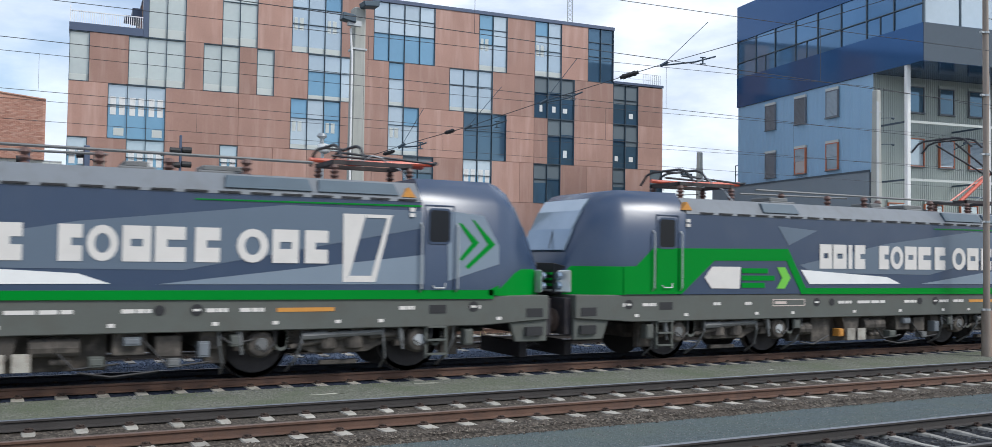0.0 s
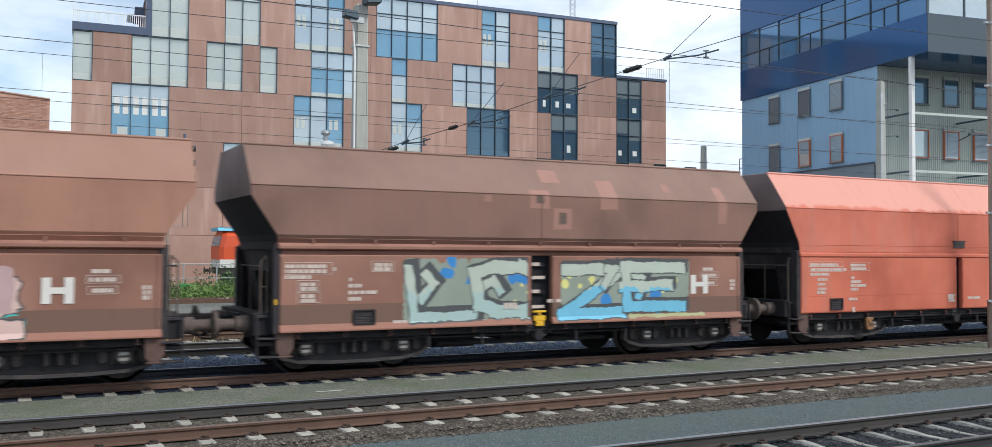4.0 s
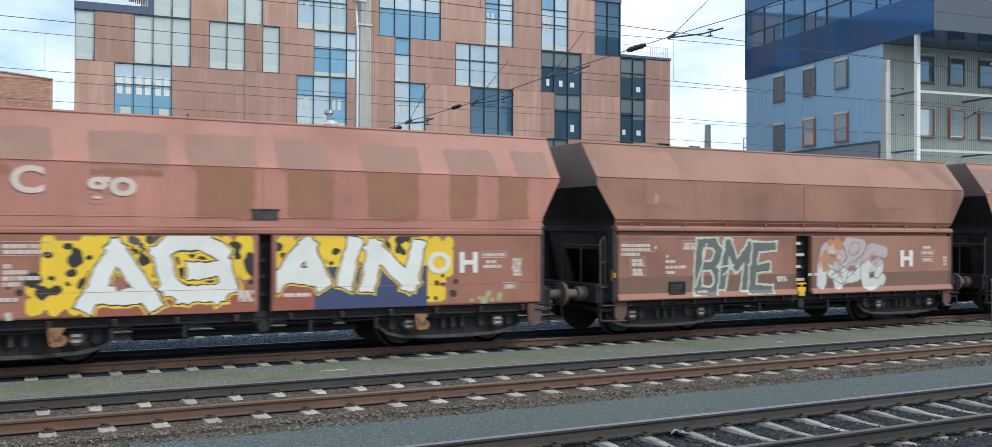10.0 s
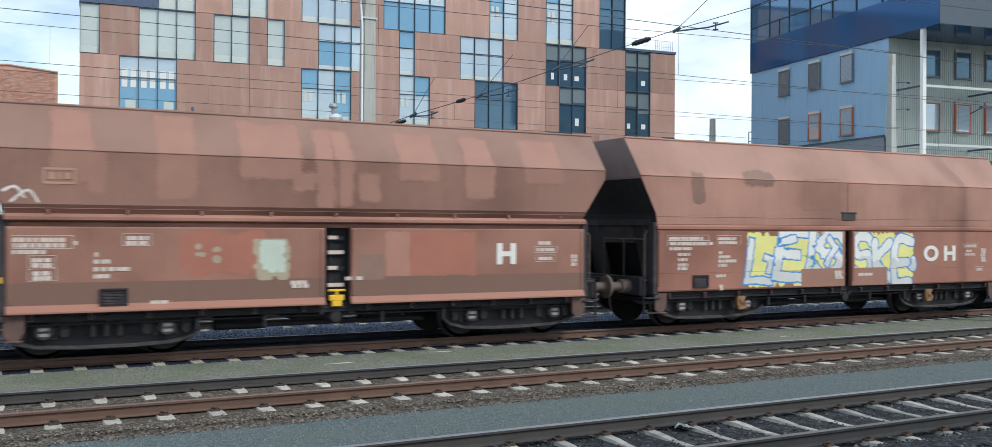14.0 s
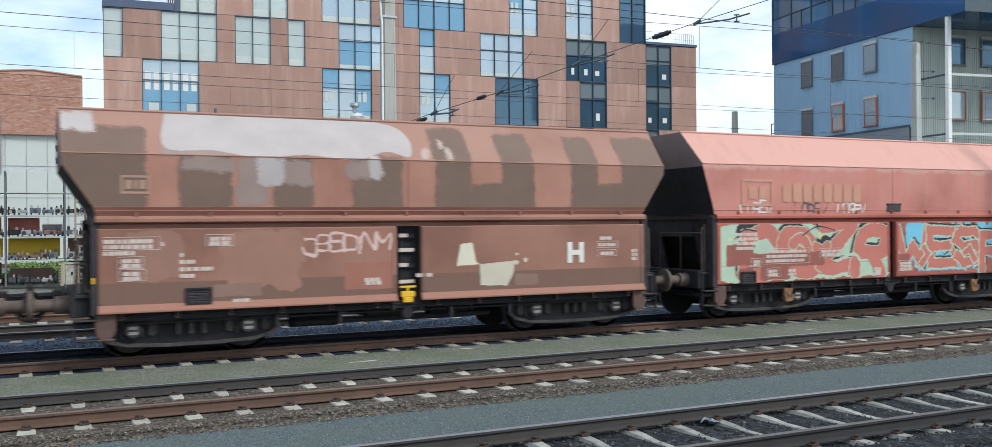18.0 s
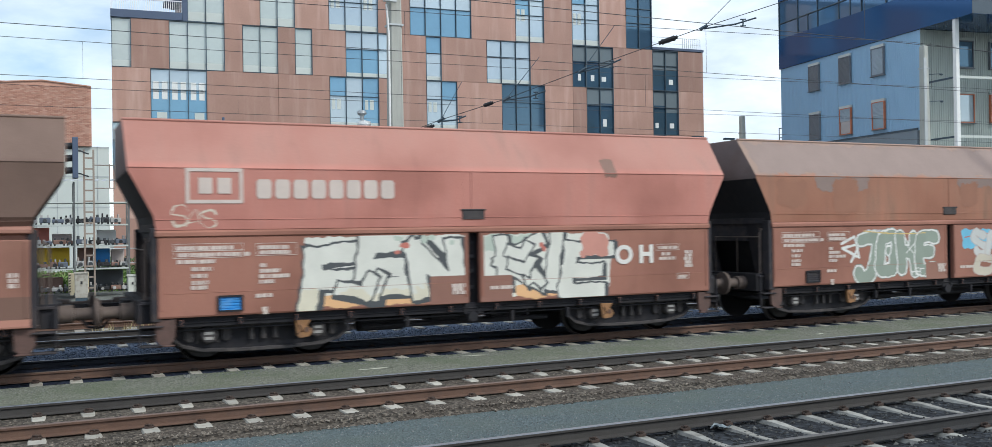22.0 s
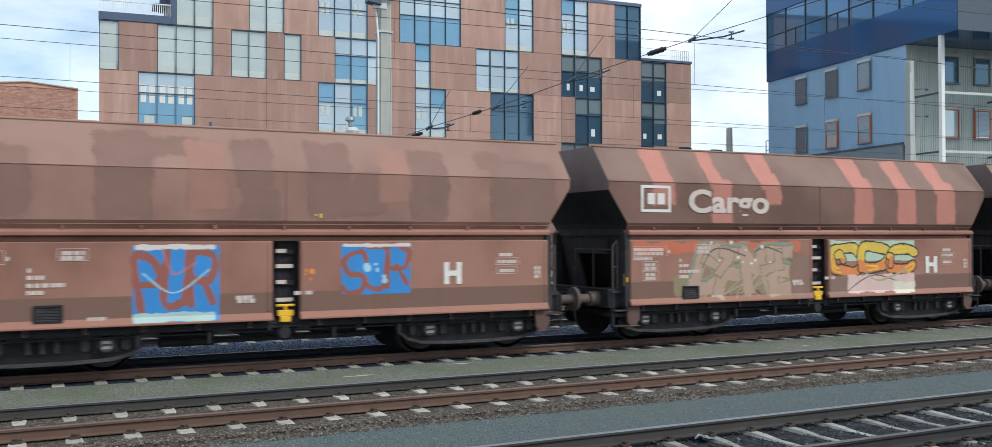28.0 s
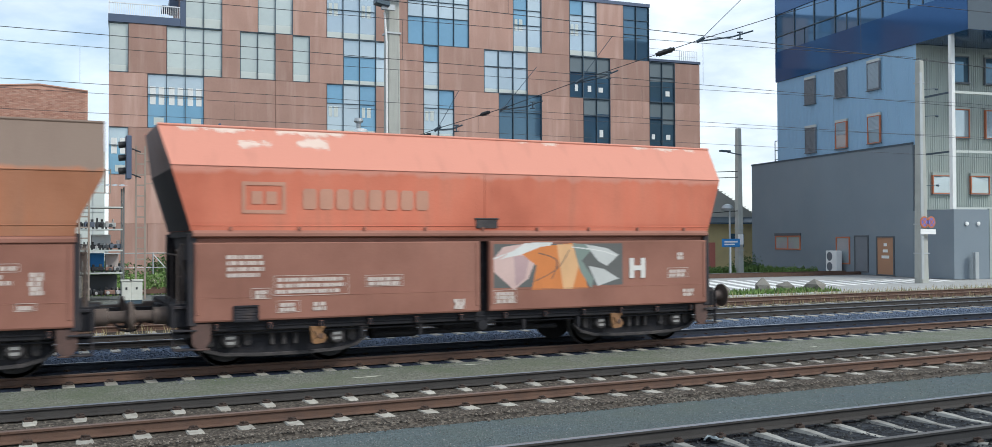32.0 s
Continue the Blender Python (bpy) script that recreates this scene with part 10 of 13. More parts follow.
def lamp_mesh(s, side):
    g = Geo()
    y = side * 1.02
    g.hexa([(s * 8.72, y - 0.22, 1.46), (s * 8.93, y - 0.14 * side - 0.06, 1.46), (s * 8.90, y + 0.12, 1.46), (s * 8.66, y + 0.16, 1.46),
            (s * 8.72, y - 0.22, 1.92), (s * 8.86, y - 0.14 * side - 0.06, 1.90), (s * 8.82, y + 0.12, 1.90), (s * 8.64, y + 0.16, 1.92)])
    return g.mesh("headlamp", M["lens"], 0.02)


def loco_frame_mesh():
    g = Geo()
    prof = [(-8.75, 0.95), (-7.3, 0.86), (7.3, 0.86), (8.75, 0.95), (8.75, 1.42), (-8.75, 1.42)]
    g.prism(prof, "y", -1.46, 1.46)
    for s in (-1, 1):
        g.prism([(s * 7.9, 0.95), (s * 8.75, 0.95), (s * 8.75, 0.52), (s * 8.05, 0.52)], "y", -1.40, -1.30)
        g.prism([(s * 7.9, 0.95), (s * 8.75, 0.95), (s * 8.75, 0.52), (s * 8.05, 0.52)], "y", 1.30, 1.40)
    return g.mesh("underframe", M["loco_grey"], 0.015)


def loco_bogie_mesh():
    g = Geo()
    for sd in (-1, 1):
        y = sd * 1.08
        prof = [(-2.15, 0.72), (-1.9, 0.62), (-0.9, 0.60), (-0.5, 0.42), (0.5, 0.42), (0.9, 0.60), (1.9, 0.62), (2.15, 0.72), (1.9, 0.90), (-1.9, 0.90)]
        g.prism(prof, "y", y - 0.08, y + 0.08)
        for k in (-1.45, 1.45):
            g.lathe([(0.03, y + sd * 0.26), (0.20, y + sd * 0.26), (0.24, y + sd * 0.18), (0.24, y)], (k, 0, 0.62), "y", 16)
            g.box(k - 0.42, k + 0.42, y + sd * 0.02 - 0.08, y + sd * 0.02 + 0.08, 0.50, 0.66)
            for dx in (-0.48, 0.48):
                for i in range(5):
                    g.tube([(k + dx, y + sd * 0.06, 0.64 + i * 0.055), (k + dx, y + sd * 0.06, 0.665 + i * 0.055)], 0.12, 10)
        for dx in (-0.25, 0.25):
            g.tube([(dx, y + sd * 0.10, 0.50), (dx, y + sd * 0.10, 0.86)], 0.16, 12)
        g.tube([(-0.95, y + sd * 0.16, 0.55), (0.1, y + sd * 0.16, 0.72)], 0.05, 8)
        g.tube([(0.5, y + sd * 0.16, 0.70), (1.15, y + sd * 0.16, 0.74)], 0.06, 8)
        g.box(-2.35, -2.0, y - 0.02, y + 0.16, 0.30, 0.85)
        g.box(2.0, 2.35, y - 0.02, y + 0.16, 0.30, 0.85)
        g.box(-0.35, 0.35, y + 0.0, y + 0.14, 0.20, 0.28)
    g.box(-0.6, 0.6, -1.0, 1.0, 0.45, 0.80)
    g.box(-2.2, 2.2, -0.45, 0.45, 0.45, 0.75)
    return g.mesh("bogie", M["loco_bogie"], 0.012)


def box_geo(*q):
    g = Geo()
    g.box(*q)
    return g


def loco_gear():
    """Transformer tank, air vessels and boxes between the bogies, each by its name."""
    out = [("transformer_tank", box_geo(-1.30, 0.75, -1.05, 1.05, 0.26, 0.86)), ("battery_box", box_geo(-2.05, -1.45, -1.25, 1.25, 0.28, 0.86)),
           ("equipment_box", box_geo(0.80, 1.30, -1.30, 1.0, 0.50, 0.86)), ("equipment_box", box_geo(1.45, 1.85, -1.30, 1.0, 0.46, 0.80)), ("equipment_box", box_geo(2.15, 2.45, -1.25, 1.0, 0.55, 0.86))]
    g = Geo()
    g.prism([(-1.15, 0.86), (-0.55, 0.86), (-0.62, 0.52), (-0.72, 0.46), (-1.02, 0.46)], "y", -1.35, -1.05)
    out.append(("pump_housing", g))
    for a, b, z, r in ((-0.40, 0.32, 0.66, 0.15), (-0.10, 0.20, 0.42, 0.05), (-2.55, -2.15, 0.60, 0.14)):
        g = Geo()
        g.tube([(a, -1.25, z), (b, -1.25, z)], r, 12)
        g.tube([((a + b) / 2 - 0.02, -1.25, z), ((a + b) / 2 + 0.02, -1.25, z)], r + 0.012, 12)
        out.append(("air_vessel", g))
    return [(n, g.mesh(n, M["loco_bogie"], 0.012)) for n, g in out]


def ladder_mesh():
    g = Geo()
    for x in (-0.20, 0.20):
        g.box(x - 0.02, x + 0.02, -1.42, -1.36, 0.28, 0.95)
    for z in (0.34, 0.60, 0.84):
        g.box(-0.20, 0.20, -1.48, -1.34, z, z + 0.03)
    return g.mesh("steps", M["loco_grey"])


def pantograph(parent, x, raised, d):
    """A single-arm pantograph on four red insulators; d: +1 or -1, the way its knee points."""
    g = Geo()
    for dx in (-0.75, 0.75):
        g.box(x + dx - 0.05, x + dx + 0.05, -0.55, 0.55, 3.84, 3.92)
    for y in (-0.5, 0.5):
        g.box(x - 0.8, x + 0.8, y - 0.04, y + 0.04, 3.84, 3.92)
    base = part("pantograph", g, M["bogie"], parent, "grey pantograph")
    for dx in (-0.75, 0.75):
        for y in (-0.5, 0.5):
            g = Geo()
            g.lathe([(0.05, 3.50), (0.09, 3.54), (0.05, 3.58), (0.09, 3.62), (0.05, 3.66), (0.09, 3.70), (0.05, 3.74), (0.08, 3.78), (0.05, 3.84)], (x + dx, y, 0), "z", 10)
            part("insulator", g, M["ins_brown"], base)
    g = Geo()
    if raised:
        knee, head = (x + d * 0.95, 4.76), (x - d * 0.95, 5.50)
    else:
        knee, head = (x + d * 1.45, 4.00), (x - d * 0.55, 4.08)
    g.tube([(x - d * 0.35, 0, 3.92), (knee[0], 0, knee[1])], 0.055, 8)
    g.tube([(x - d * 0.60, 0.12, 3.92), (knee[0] - d * 0.12, 0.12, knee[1] - 0.06)], 0.022, 6)
    if not raised:
        g.tube([(knee[0] - d * 0.1, 0.25, knee[1] - 0.05), (x - d * 1.0, 0.25, 3.97)], 0.045, 8)
    part("lower_arm", g, M["red_ins"], base, "red lower arm")
    g = Geo()
    g.tube([(x - d * 0.2, -0.3, 3.90), (x, -0.45, 4.05), (x + d * 0.25, -0.35, 4.02), (x + d * 0.45, -0.2, 3.9)], 0.014, 5)
    g.tube([(x + d * 0.5, -0.2, 3.95), (x + d * 0.62, -0.4, 3.80), (x + d * 0.7, -0.6, 3.55)], 0.016, 5)
    part("shunt_cable", g, M["silver"], base)
    g = Geo()
    for y in (-0.30, 0.30):
        g.tube([(knee[0], y * 0.4, knee[1]), (head[0], y, head[1])], 0.026, 6)
    g.tube([(knee[0], -0.2, knee[1]), (knee[0], 0.2, knee[1])], 0.04, 6)
    part("upper_arm", g, M["wire"], base)
    g = Geo()
    for dx in (-0.22, 0.22):
        g.tube([(head[0] + dx, -0.95, head[1] - 0.16), (head[0] + dx, -0.72, head[1] + 0.06), (head[0] + dx, -0.5, head[1] + 0.12), (head[0] + dx, 0.5, head[1] + 0.12), (head[0] + dx, 0.72, head[1] + 0.06), (head[0] + dx, 0.95, head[1] - 0.16)], 0.03, 6)
    g.tube([(head[0] - 0.22, 0, head[1] + 0.1), (head[0] + 0.22, 0, head[1] + 0.1)], 0.02, 6)
    part("collector_head", g, M["wire"], base)


LW = wheelset_mesh(0.61)
LOCO = dict(cab0=cab_mesh(-1), cab1=cab_mesh(1), scr0=screen_mesh(-1), scr1=screen_mesh(1), nose0=nose_mesh(-1), nose1=nose_mesh(1), frame=loco_frame_mesh(), bogie=loco_bogie_mesh(), gear=loco_gear(), steps=ladder_mesh())
LAMPS = {(s, y): lamp_mesh(s, y) for s in (-1, 1) for y in (-1, 1)}


def running_gear(w):
    """Hoses, dampers, sand pipes and small boxes that hang along the near side under the frame."""
    for c in (-4.6, 4.6):
        for k in (-1.45, 1.45):
            x = c + k
            for dx in (-0.72, 0.70):
                g = Geo()
                g.tube([(x + dx, -1.34, 0.95), (x + dx * 0.98, -1.36, 0.62), (x + dx * 0.86, -1.20, 0.30), (x + dx * 0.80, -0.85, 0.10)], 0.024, 6)
                part("sand_pipe", g, M["dull_steel"], w)
            g = Geo()
            for i in range(5):
                g.lathe([(0.085, -1.33), (0.105, -1.33), (0.105, -1.20)], (x + 0.34, 0, 0.60 + 0.055 * i), "y", 9)
            part("spring", g, M["loco_grey"], w)
            g = Geo()
            g.tube([(x - 0.40, -1.36, 0.92), (x - 0.36, -1.36, 0.62)], 0.050, 8)
            g.tube([(x - 0.36, -1.36, 0.62), (x - 0.33, -1.36, 0.46)], 0.026, 6)
            part("damper", g, M["dull_steel"], w)
            g = Geo()
            g.tube([(x - 0.10, -1.38, 0.62), (x + 0.02, -1.44, 0.50), (x + 0.20, -1.40, 0.62), (x + 0.24, -1.36, 0.86)], 0.016, 5)
            part("earth_cable", g, M["black"], w)
            g = Geo()
            g.lathe([(0.01, -1.352), (0.10, -1.352), (0.12, -1.33)], (x, 0, 0.62), "y", 12)
            part("axle_cover", g, M["silver"] if k > 0 else M["dull_steel"], w)
        g = Geo()
        g.tube([(c - 0.75, -1.30, 0.74), (c + 0.75, -1.30, 0.78)], 0.060, 8)
        g.tube([(c - 0.75, -1.30, 0.74), (c - 0.30, -1.30, 0.755)], 0.080, 8)
        part("yaw_damper", g, M["dull_steel"], w)
    for x, z, a, b, m in ((-2.75, 0.62, 0.20, 0.22, "loco_grey"), (-1.30, 0.40, 0.16, 0.18, "amber"), (0.45, 0.34, 0.22, 0.16, "loco_grey"), (0.95, 0.66, 0.26, 0.14, "roof_grey"), (1.62, 0.30, 0.20, 0.14, "dull_steel"), (2.10, 0.44, 0.18, 0.26, "roof_grey"),
                        (2.62, 0.60, 0.14, 0.20, "loco_grey"), (6.95, 0.50, 0.18, 0.30, "loco_grey"), (-6.95, 0.50, 0.18, 0.30, "loco_grey")):
        g = Geo()
        g.box(x, x + a, -1.40, -1.20, z, z + b)
        g.box(x + 0.02, x + a - 0.02, -1.415, -1.40, z + 0.03, z + b - 0.03)
        part("junction_box", g, M[m], w, bevel=0.01)
    for x0, x1, z0, z1 in ((-2.5, -1.6, 0.30, 0.42), (-0.2, 0.9, 0.80, 0.38), (1.2, 2.3, 0.80, 0.36), (2.4, 3.0, 0.82, 0.70), (0.3, 1.5, 0.26, 0.24)):
        g = Geo()
        g.tube([(x0, -1.34, z0), (x0 * 0.6 + x1 * 0.4, -1.38, min(z0, z1) - 0.06), (x1, -1.34, z1)], 0.020, 6)
        part("air_hose", g, M["black"], w)


def locomotive(raised):
    w = empty("electric_locomotive", pose(0, TRACKS["train"], RAIL_TOP), "navy and green electric locomotive with " + ("one raised pantograph" if raised else "lowered pantographs"), "locomotive", "locomotives of the goods train")
    g = Geo()
    g.box(-6.0, 6.0, -1.48, 1.48, 1.42, 3.14)
    body = part("body", g, M["navy"], w, "navy blue body side")
    g = Geo()
    g.prism([(-1.49, 3.14), (-1.47, 3.20), (-1.20, 3.50), (1.20, 3.50), (1.47, 3.20), (1.49, 3.14)], "x", -5.98, 5.98)
    roof = part("roof", g, M["roof_grey"], w, "light grey roof")
    for i in range(22):
        x = -5.6 + i * 0.53
        g = Geo()
        g.box(x, x + 0.36, -1.512, -1.46, 3.155, 3.185)
        part("roof_vent", g, M["black"], roof)
    for x0, x1 in ((-3.75, -2.65), (2.45, 3.95), (4.05, 5.55)):
        g = Geo()
        g.hexa([(x0, -1.47, 3.25), (x1, -1.47, 3.25), (x1, -1.20, 3.25), (x0, -1.20, 3.25), (x0 + 0.05, -1.32, 3.46), (x1 - 0.05, -1.32, 3.46), (x1 - 0.05, -1.12, 3.46), (x0 + 0.05, -1.12, 3.46)])
        part("roof_grille", g, M["frame"], roof)
    for s, k in ((-1, "0"), (1, "1")):
        cab = piece("cab", LOCO["cab" + k], w)
        piece("windscreen", LOCO["scr" + k], cab)
        piece("nose_grille", LOCO["nose" + k], cab)
        for y in (-1, 1):
            lamp = piece("headlamp", LAMPS[(s, y)], cab)
            for z in (1.59, 1.79):
                g = Geo()
                g.lathe([(0.02, s * 8.92), (0.075, s * 8.92), (0.085, s * 8.84)], (0, y * 1.0, z), "x", 12)
                part("lens", g, M["screen"], lamp)
        for z, mat in ((1.47, "silver"), (1.585, "loco_green"), (1.70, "loco_green"), (1.815, "loco_green")):
            g = Geo()
            g.box(min(s * 8.90, s * 8.945), max(s * 8.90, s * 8.945), -0.80, 0.80, z, z + 0.045)
            part("nose_stripe", g, M[mat], cab)
        g = Geo()
        for x in (0.0,):
            g.tube([(s * 8.72, -0.35, 2.36), (s * 8.45, -0.1, 2.80)], 0.012, 5)
        part("wiper", g, M["black"], cab)
        for y in (-0.875, 0.875):
            piece("buffer", BUFFER, w, pose(s * 9.2, y, 0.90, 0, 0, 0 if s < 0 else 180))
        piece("coupler", COUPLER, w, pose(s * 9.2, 0, 0.92, 0, 0, 0 if s < 0 else 180))
        bg = piece("bogie", LOCO["bogie"], w, pose(s * 4.6, 0, 0))
        for x in (-1.45, 1.45):
            ws = piece("wheelset", LW, bg, pose(x, 0, 0.61))
            WHEELSETS.append((ws, w, (x, 0, 0.61), 0.61))
        g = Geo()
        g.box(min(s * 8.45, s * 8.62), max(s * 8.45, s * 8.62), -0.85, 0.85, 0.16, 0.46)
        part("rail_guard", g, M["under_dark"], w)
        for y in (-0.45, 0.42):
            g = Geo()
            g.tube([(s * 8.9, y, 0.85), (s * 9.08, y, 0.60), (s * 9.05, y * 0.9, 0.38), (s * 8.92, y * 0.8, 0.32)], 0.028, 6)
            part("brake_hose", g, M["black"], w)
        # cab door with its window and two grab rails
        c = -6.49 if s < 0 else 6.36
        g = Geo()
        for a, b, z0, z1 in ((c - 0.30, c - 0.28, 1.5, 3.1), (c + 0.28, c + 0.30, 1.5, 3.1), (c - 0.28, c + 0.28, 3.08, 3.1)):
            g.box(a, b, -1.492, -1.47, z0, z1)
        door = part("cab_door", g, M["navy"], w)
        g = Geo()
        g.prism([(c - 0.235, 2.44), (c - 0.18, 2.38), (c + 0.18, 2.38), (c + 0.235, 2.44), (c + 0.235, 2.98), (c + 0.18, 3.04), (c - 0.18, 3.04), (c - 0.235, 2.98)], "y", -1.497, -1.47)
        part("window_rim", g, M["navy"], door)
        for z in (2.86, 2.96):
            g = Geo()
            g.box(c - s * 0.55 - 0.05, c - s * 0.55 + 0.05, -1.51, -1.47, z, z + 0.07)
            part("marker_light", g, M["letter"], w)
        g = Geo()
        g.tube([(c - 0.12, -1.49, 1.62), (c - 0.10, -1.53, 1.57), (c + 0.10, -1.53, 1.57), (c + 0.14, -1.49, 1.66)], 0.012, 6)
        part("door_handle", g, M["galv"], door)
        g = Geo()
        g.prism([(c - 0.20, 2.46), (c - 0.16, 2.42), (c + 0.16, 2.42), (c + 0.20, 2.46), (c + 0.20, 2.96), (c + 0.16, 3.0), (c - 0.16, 3.0), (c - 0.20, 2.96)], "y", -1.502, -1.47)
        part("door_window", g, M["black_glass"], door)
        for x in (c - 0.37, c + 0.36):
            g = Geo()
            g.tube([(x, -1.48, 1.50), (x, -1.55, 1.56), (x, -1.55, 2.70), (x, -1.48, 2.76)], 0.018, 6)
            part("grab_rail", g, M["galv"], door)
        piece("steps", LOCO["steps"], w, pose(c, 0, 0))
        g = Geo()
        g.box(c - 0.17, c + 0.17, -1.468, -1.40, 1.10, 1.26)
        part("foothold", g, M["black"], w)
        for z in (0.72, 1.08):
            g = Geo()
            g.box(min(s * 8.25, s * 8.62), max(s * 8.25, s * 8.62), -1.468, -1.38, z - 0.08, z + 0.09)
            part("step_hole", g, M["black"], w)
    piece("underframe", LOCO["frame"], w)
    for s in (-1, 1):
        g = Geo()
        g.box(min(s * 8.56, s * 8.90), max(s * 8.56, s * 8.90), -1.30, 1.30, 0.62, 1.36)
        for y in (-0.6, 0.0, 0.6):
            g.box(min(s * 8.90, s * 8.95), max(s * 8.90, s * 8.95), y - 0.08, y + 0.08, 0.80, 1.20)
        # Near-black here stands in for the shade between the locomotives.
        part("buffer_beam", g, M["end_dark"], w, bevel=0.012)
    for nm, me in LOCO["gear"]:
        piece(nm, me, w)
    running_gear(w)
    for x in (-0.98, -0.62):
        g = Geo()
        g.box(x, x + 0.26, -1.37, -1.34, 0.30, 0.58)
        part("label_plate", g, M["sleeper"], w, "pale label plate")
    # livery
    flat("livery_facet", [FACET_A, FACET_B], M["facet"], w, "steel-blue facet")
    flat("livery_facet", [FACET_C, FACET_D], M["facet_pale"], w, "pale blue-grey facet", y=-1.491)
    flat("livery_band", [GREEN_FRONT, GREEN_TAIL], M["loco_green"], w, "vivid green band", y=-1.492, depth=0.008)
    flat("livery_swoosh", [SWOOSH], M["white"], w, "white swoosh", y=-1.492)
    flat("livery_line", [[(1.98, 3.02), (6.0, 3.05), (6.0, 3.08), (1.98, 3.04)]], M["loco_green"], w, y=-1.496)
    for (a, b), form in zip(LETTERS, "hole hole bar cut cut ring hole cut cut ring hole cut".split()):
        g = Geo()
        z0, z1 = 2.0, 2.57
        c, t = (a + b) / 2, 0.125
        if form == "bar":
            marks = [rect(c - t / 2, c + t / 2, z0, z1)]
        elif form == "ring":
            marks = []
            for k in range(16):
                marks.append([(c + (b - a) / 2 * f * math.cos(u), (z0 + z1) / 2 + (z1 - z0) / 2 * e * math.sin(u)) for u, f, e in
                              ((k * math.pi / 8, 1, 1), ((k + 1) * math.pi / 8, 1, 1), ((k + 1) * math.pi / 8, 0.5, 0.55), (k * math.pi / 8, 0.5, 0.55))])
        elif form == "hole":
            marks = [rect(a, a + t, z0, z1), rect(b - t, b, z0, z1), rect(a + t, b - t, z0 + 0.36, z1), rect(a + t, b - t, z0, z0 + 0.24)]
        else:
            marks = [rect(a, a + t * 1.5, z0, z1), rect(a + t * 1.5, b, z0 + 0.36, z1), rect(a + t * 1.5, b, z0, z0 + 0.24)]
        for q in marks:
            g.prism(q, "y", -1.499, -1.494)
        part("lettering_block", g, M["letter"], w, "white lettering shape")
    flat("number_mark", [[(4.50, 2.88), (4.92, 2.88), (4.63, 1.80), (4.51, 1.68)], [(4.92, 2.88), (5.43, 2.88), (5.40, 2.82), (4.93, 2.82)], [(5.32, 2.82), (5.40, 2.82), (5.12, 1.68), (5.04, 1.80)], [(4.51, 1.68), (5.12, 1.68), (5.06, 1.79), (4.63, 1.79)]], M["letter"], w, "white slanted mark", y=-1.499)
    flat("company_mark", [[(-5.48, 1.78), (-5.27, 2.02), (-4.46, 2.02), (-4.49, 1.54), (-5.28, 1.55)]], M["letter"], w, "white company mark", y=-1.497)
    flat("company_text", [rect(-4.42, -3.65, 1.88, 1.99), rect(-4.42, -3.45, 1.72, 1.83), rect(-4.42, -3.75, 1.56, 1.67)], M["loco_green"], w, "green text bars", y=-1.497)
    flat("chevron", [[(-3.37, 2.02), (-3.13, 2.02), (-2.96, 1.78), (-3.22, 1.78)], [(-3.22, 1.78), (-2.96, 1.78), (-3.14, 1.54), (-3.39, 1.54)]], M["lime"], w, "bright green chevron", y=-1.497)
    flat("double_chevron", [[(6.74, 2.79), (6.82, 2.77), (7.18, 2.42), (7.03, 2.41)], [(7.03, 2.41), (7.18, 2.42), (6.84, 2.08), (6.76, 2.10)], [(7.02, 2.86), (7.09, 2.83), (7.53, 2.39), (7.37, 2.39)], [(7.37, 2.39), (7.53, 2.39), (6.96, 1.92), (6.90, 1.97)]], M["loco_green"], w, "green double chevron", y=-1.499)
    rnd = random.Random(9)
    for x, wd in ((-7.6, 0.22), (-7.1, 0.35), (-5.2, 0.2), (-4.3, 0.2), (-1.4, 0.45), (-0.75, 0.95), (0.9, 0.45), (2.2, 0.35), (2.75, 0.4), (5.6, 0.3), (7.0, 0.25)):
        flat("frame_label", [rect(x, x + wd * 0.45, 1.18, 1.245), rect(x + wd * 0.5, x + wd * 0.78, 1.18, 1.245), rect(x + wd * 0.82, x + wd, 1.18, 1.245)], M["letter"], w, y=-1.467)["kind"] = "stuff"
    for x in (-7.3, -6.0, -4.0, -2.9, -0.9, 0.7, 2.3, 3.3, 4.4, 5.2, 7.6):
        flat("frame_label", [rect(x, x + 0.10, 0.96, 1.02)], M["letter"], w, y=-1.467)
    flat("frame_label", [rect(3.37, 4.38, 1.17, 1.24)], M["amber"], w, "orange-yellow label", y=-1.467)
    flat("data_frame", [rect(-3.48, -2.48, 1.28, 1.30), rect(-3.48, -2.48, 1.14, 1.16), rect(-3.48, -3.46, 1.16, 1.28), rect(-2.50, -2.48, 1.16, 1.28), rect(-3.40, -3.05, 1.19, 1.25)], M["stencil"], w, y=-1.467)
    for x in (-1.61, 1.47):
        g = Geo()
        g.lathe([(0.01, -1.470), (0.085, -1.470), (0.085, -1.44)], (x, 0, 1.22), "y", 14)
        part("filler_hole", g, M["black"], w)
    for x in (-7.45, -2.1, 2.05, 7.1):
        g = Geo()
        g.lathe([(0.01, -1.469), (0.10, -1.469), (0.10, -1.45)], (x, 0, 1.22), "y", 14)
        oval = part("oval_plate", g, M["black"], w)
        flat("plate_mark", [rect(x - 0.06, x + 0.06, 1.20, 1.24)], M["letter"], oval, y=-1.473)
    for x in (-5.95, 5.75):
        g = Geo()
        g.prism([(x - 0.14, 3.22), (x + 0.14, 3.22), (x, 3.40)], "y", -1.47, -1.30)
        part("warning_triangle", g, M["amber"], w, "yellow warning triangle")
    # roof gear
    pantograph(w, -4.6, False, 1)
    pantograph(w, 5.4, raised, 1)
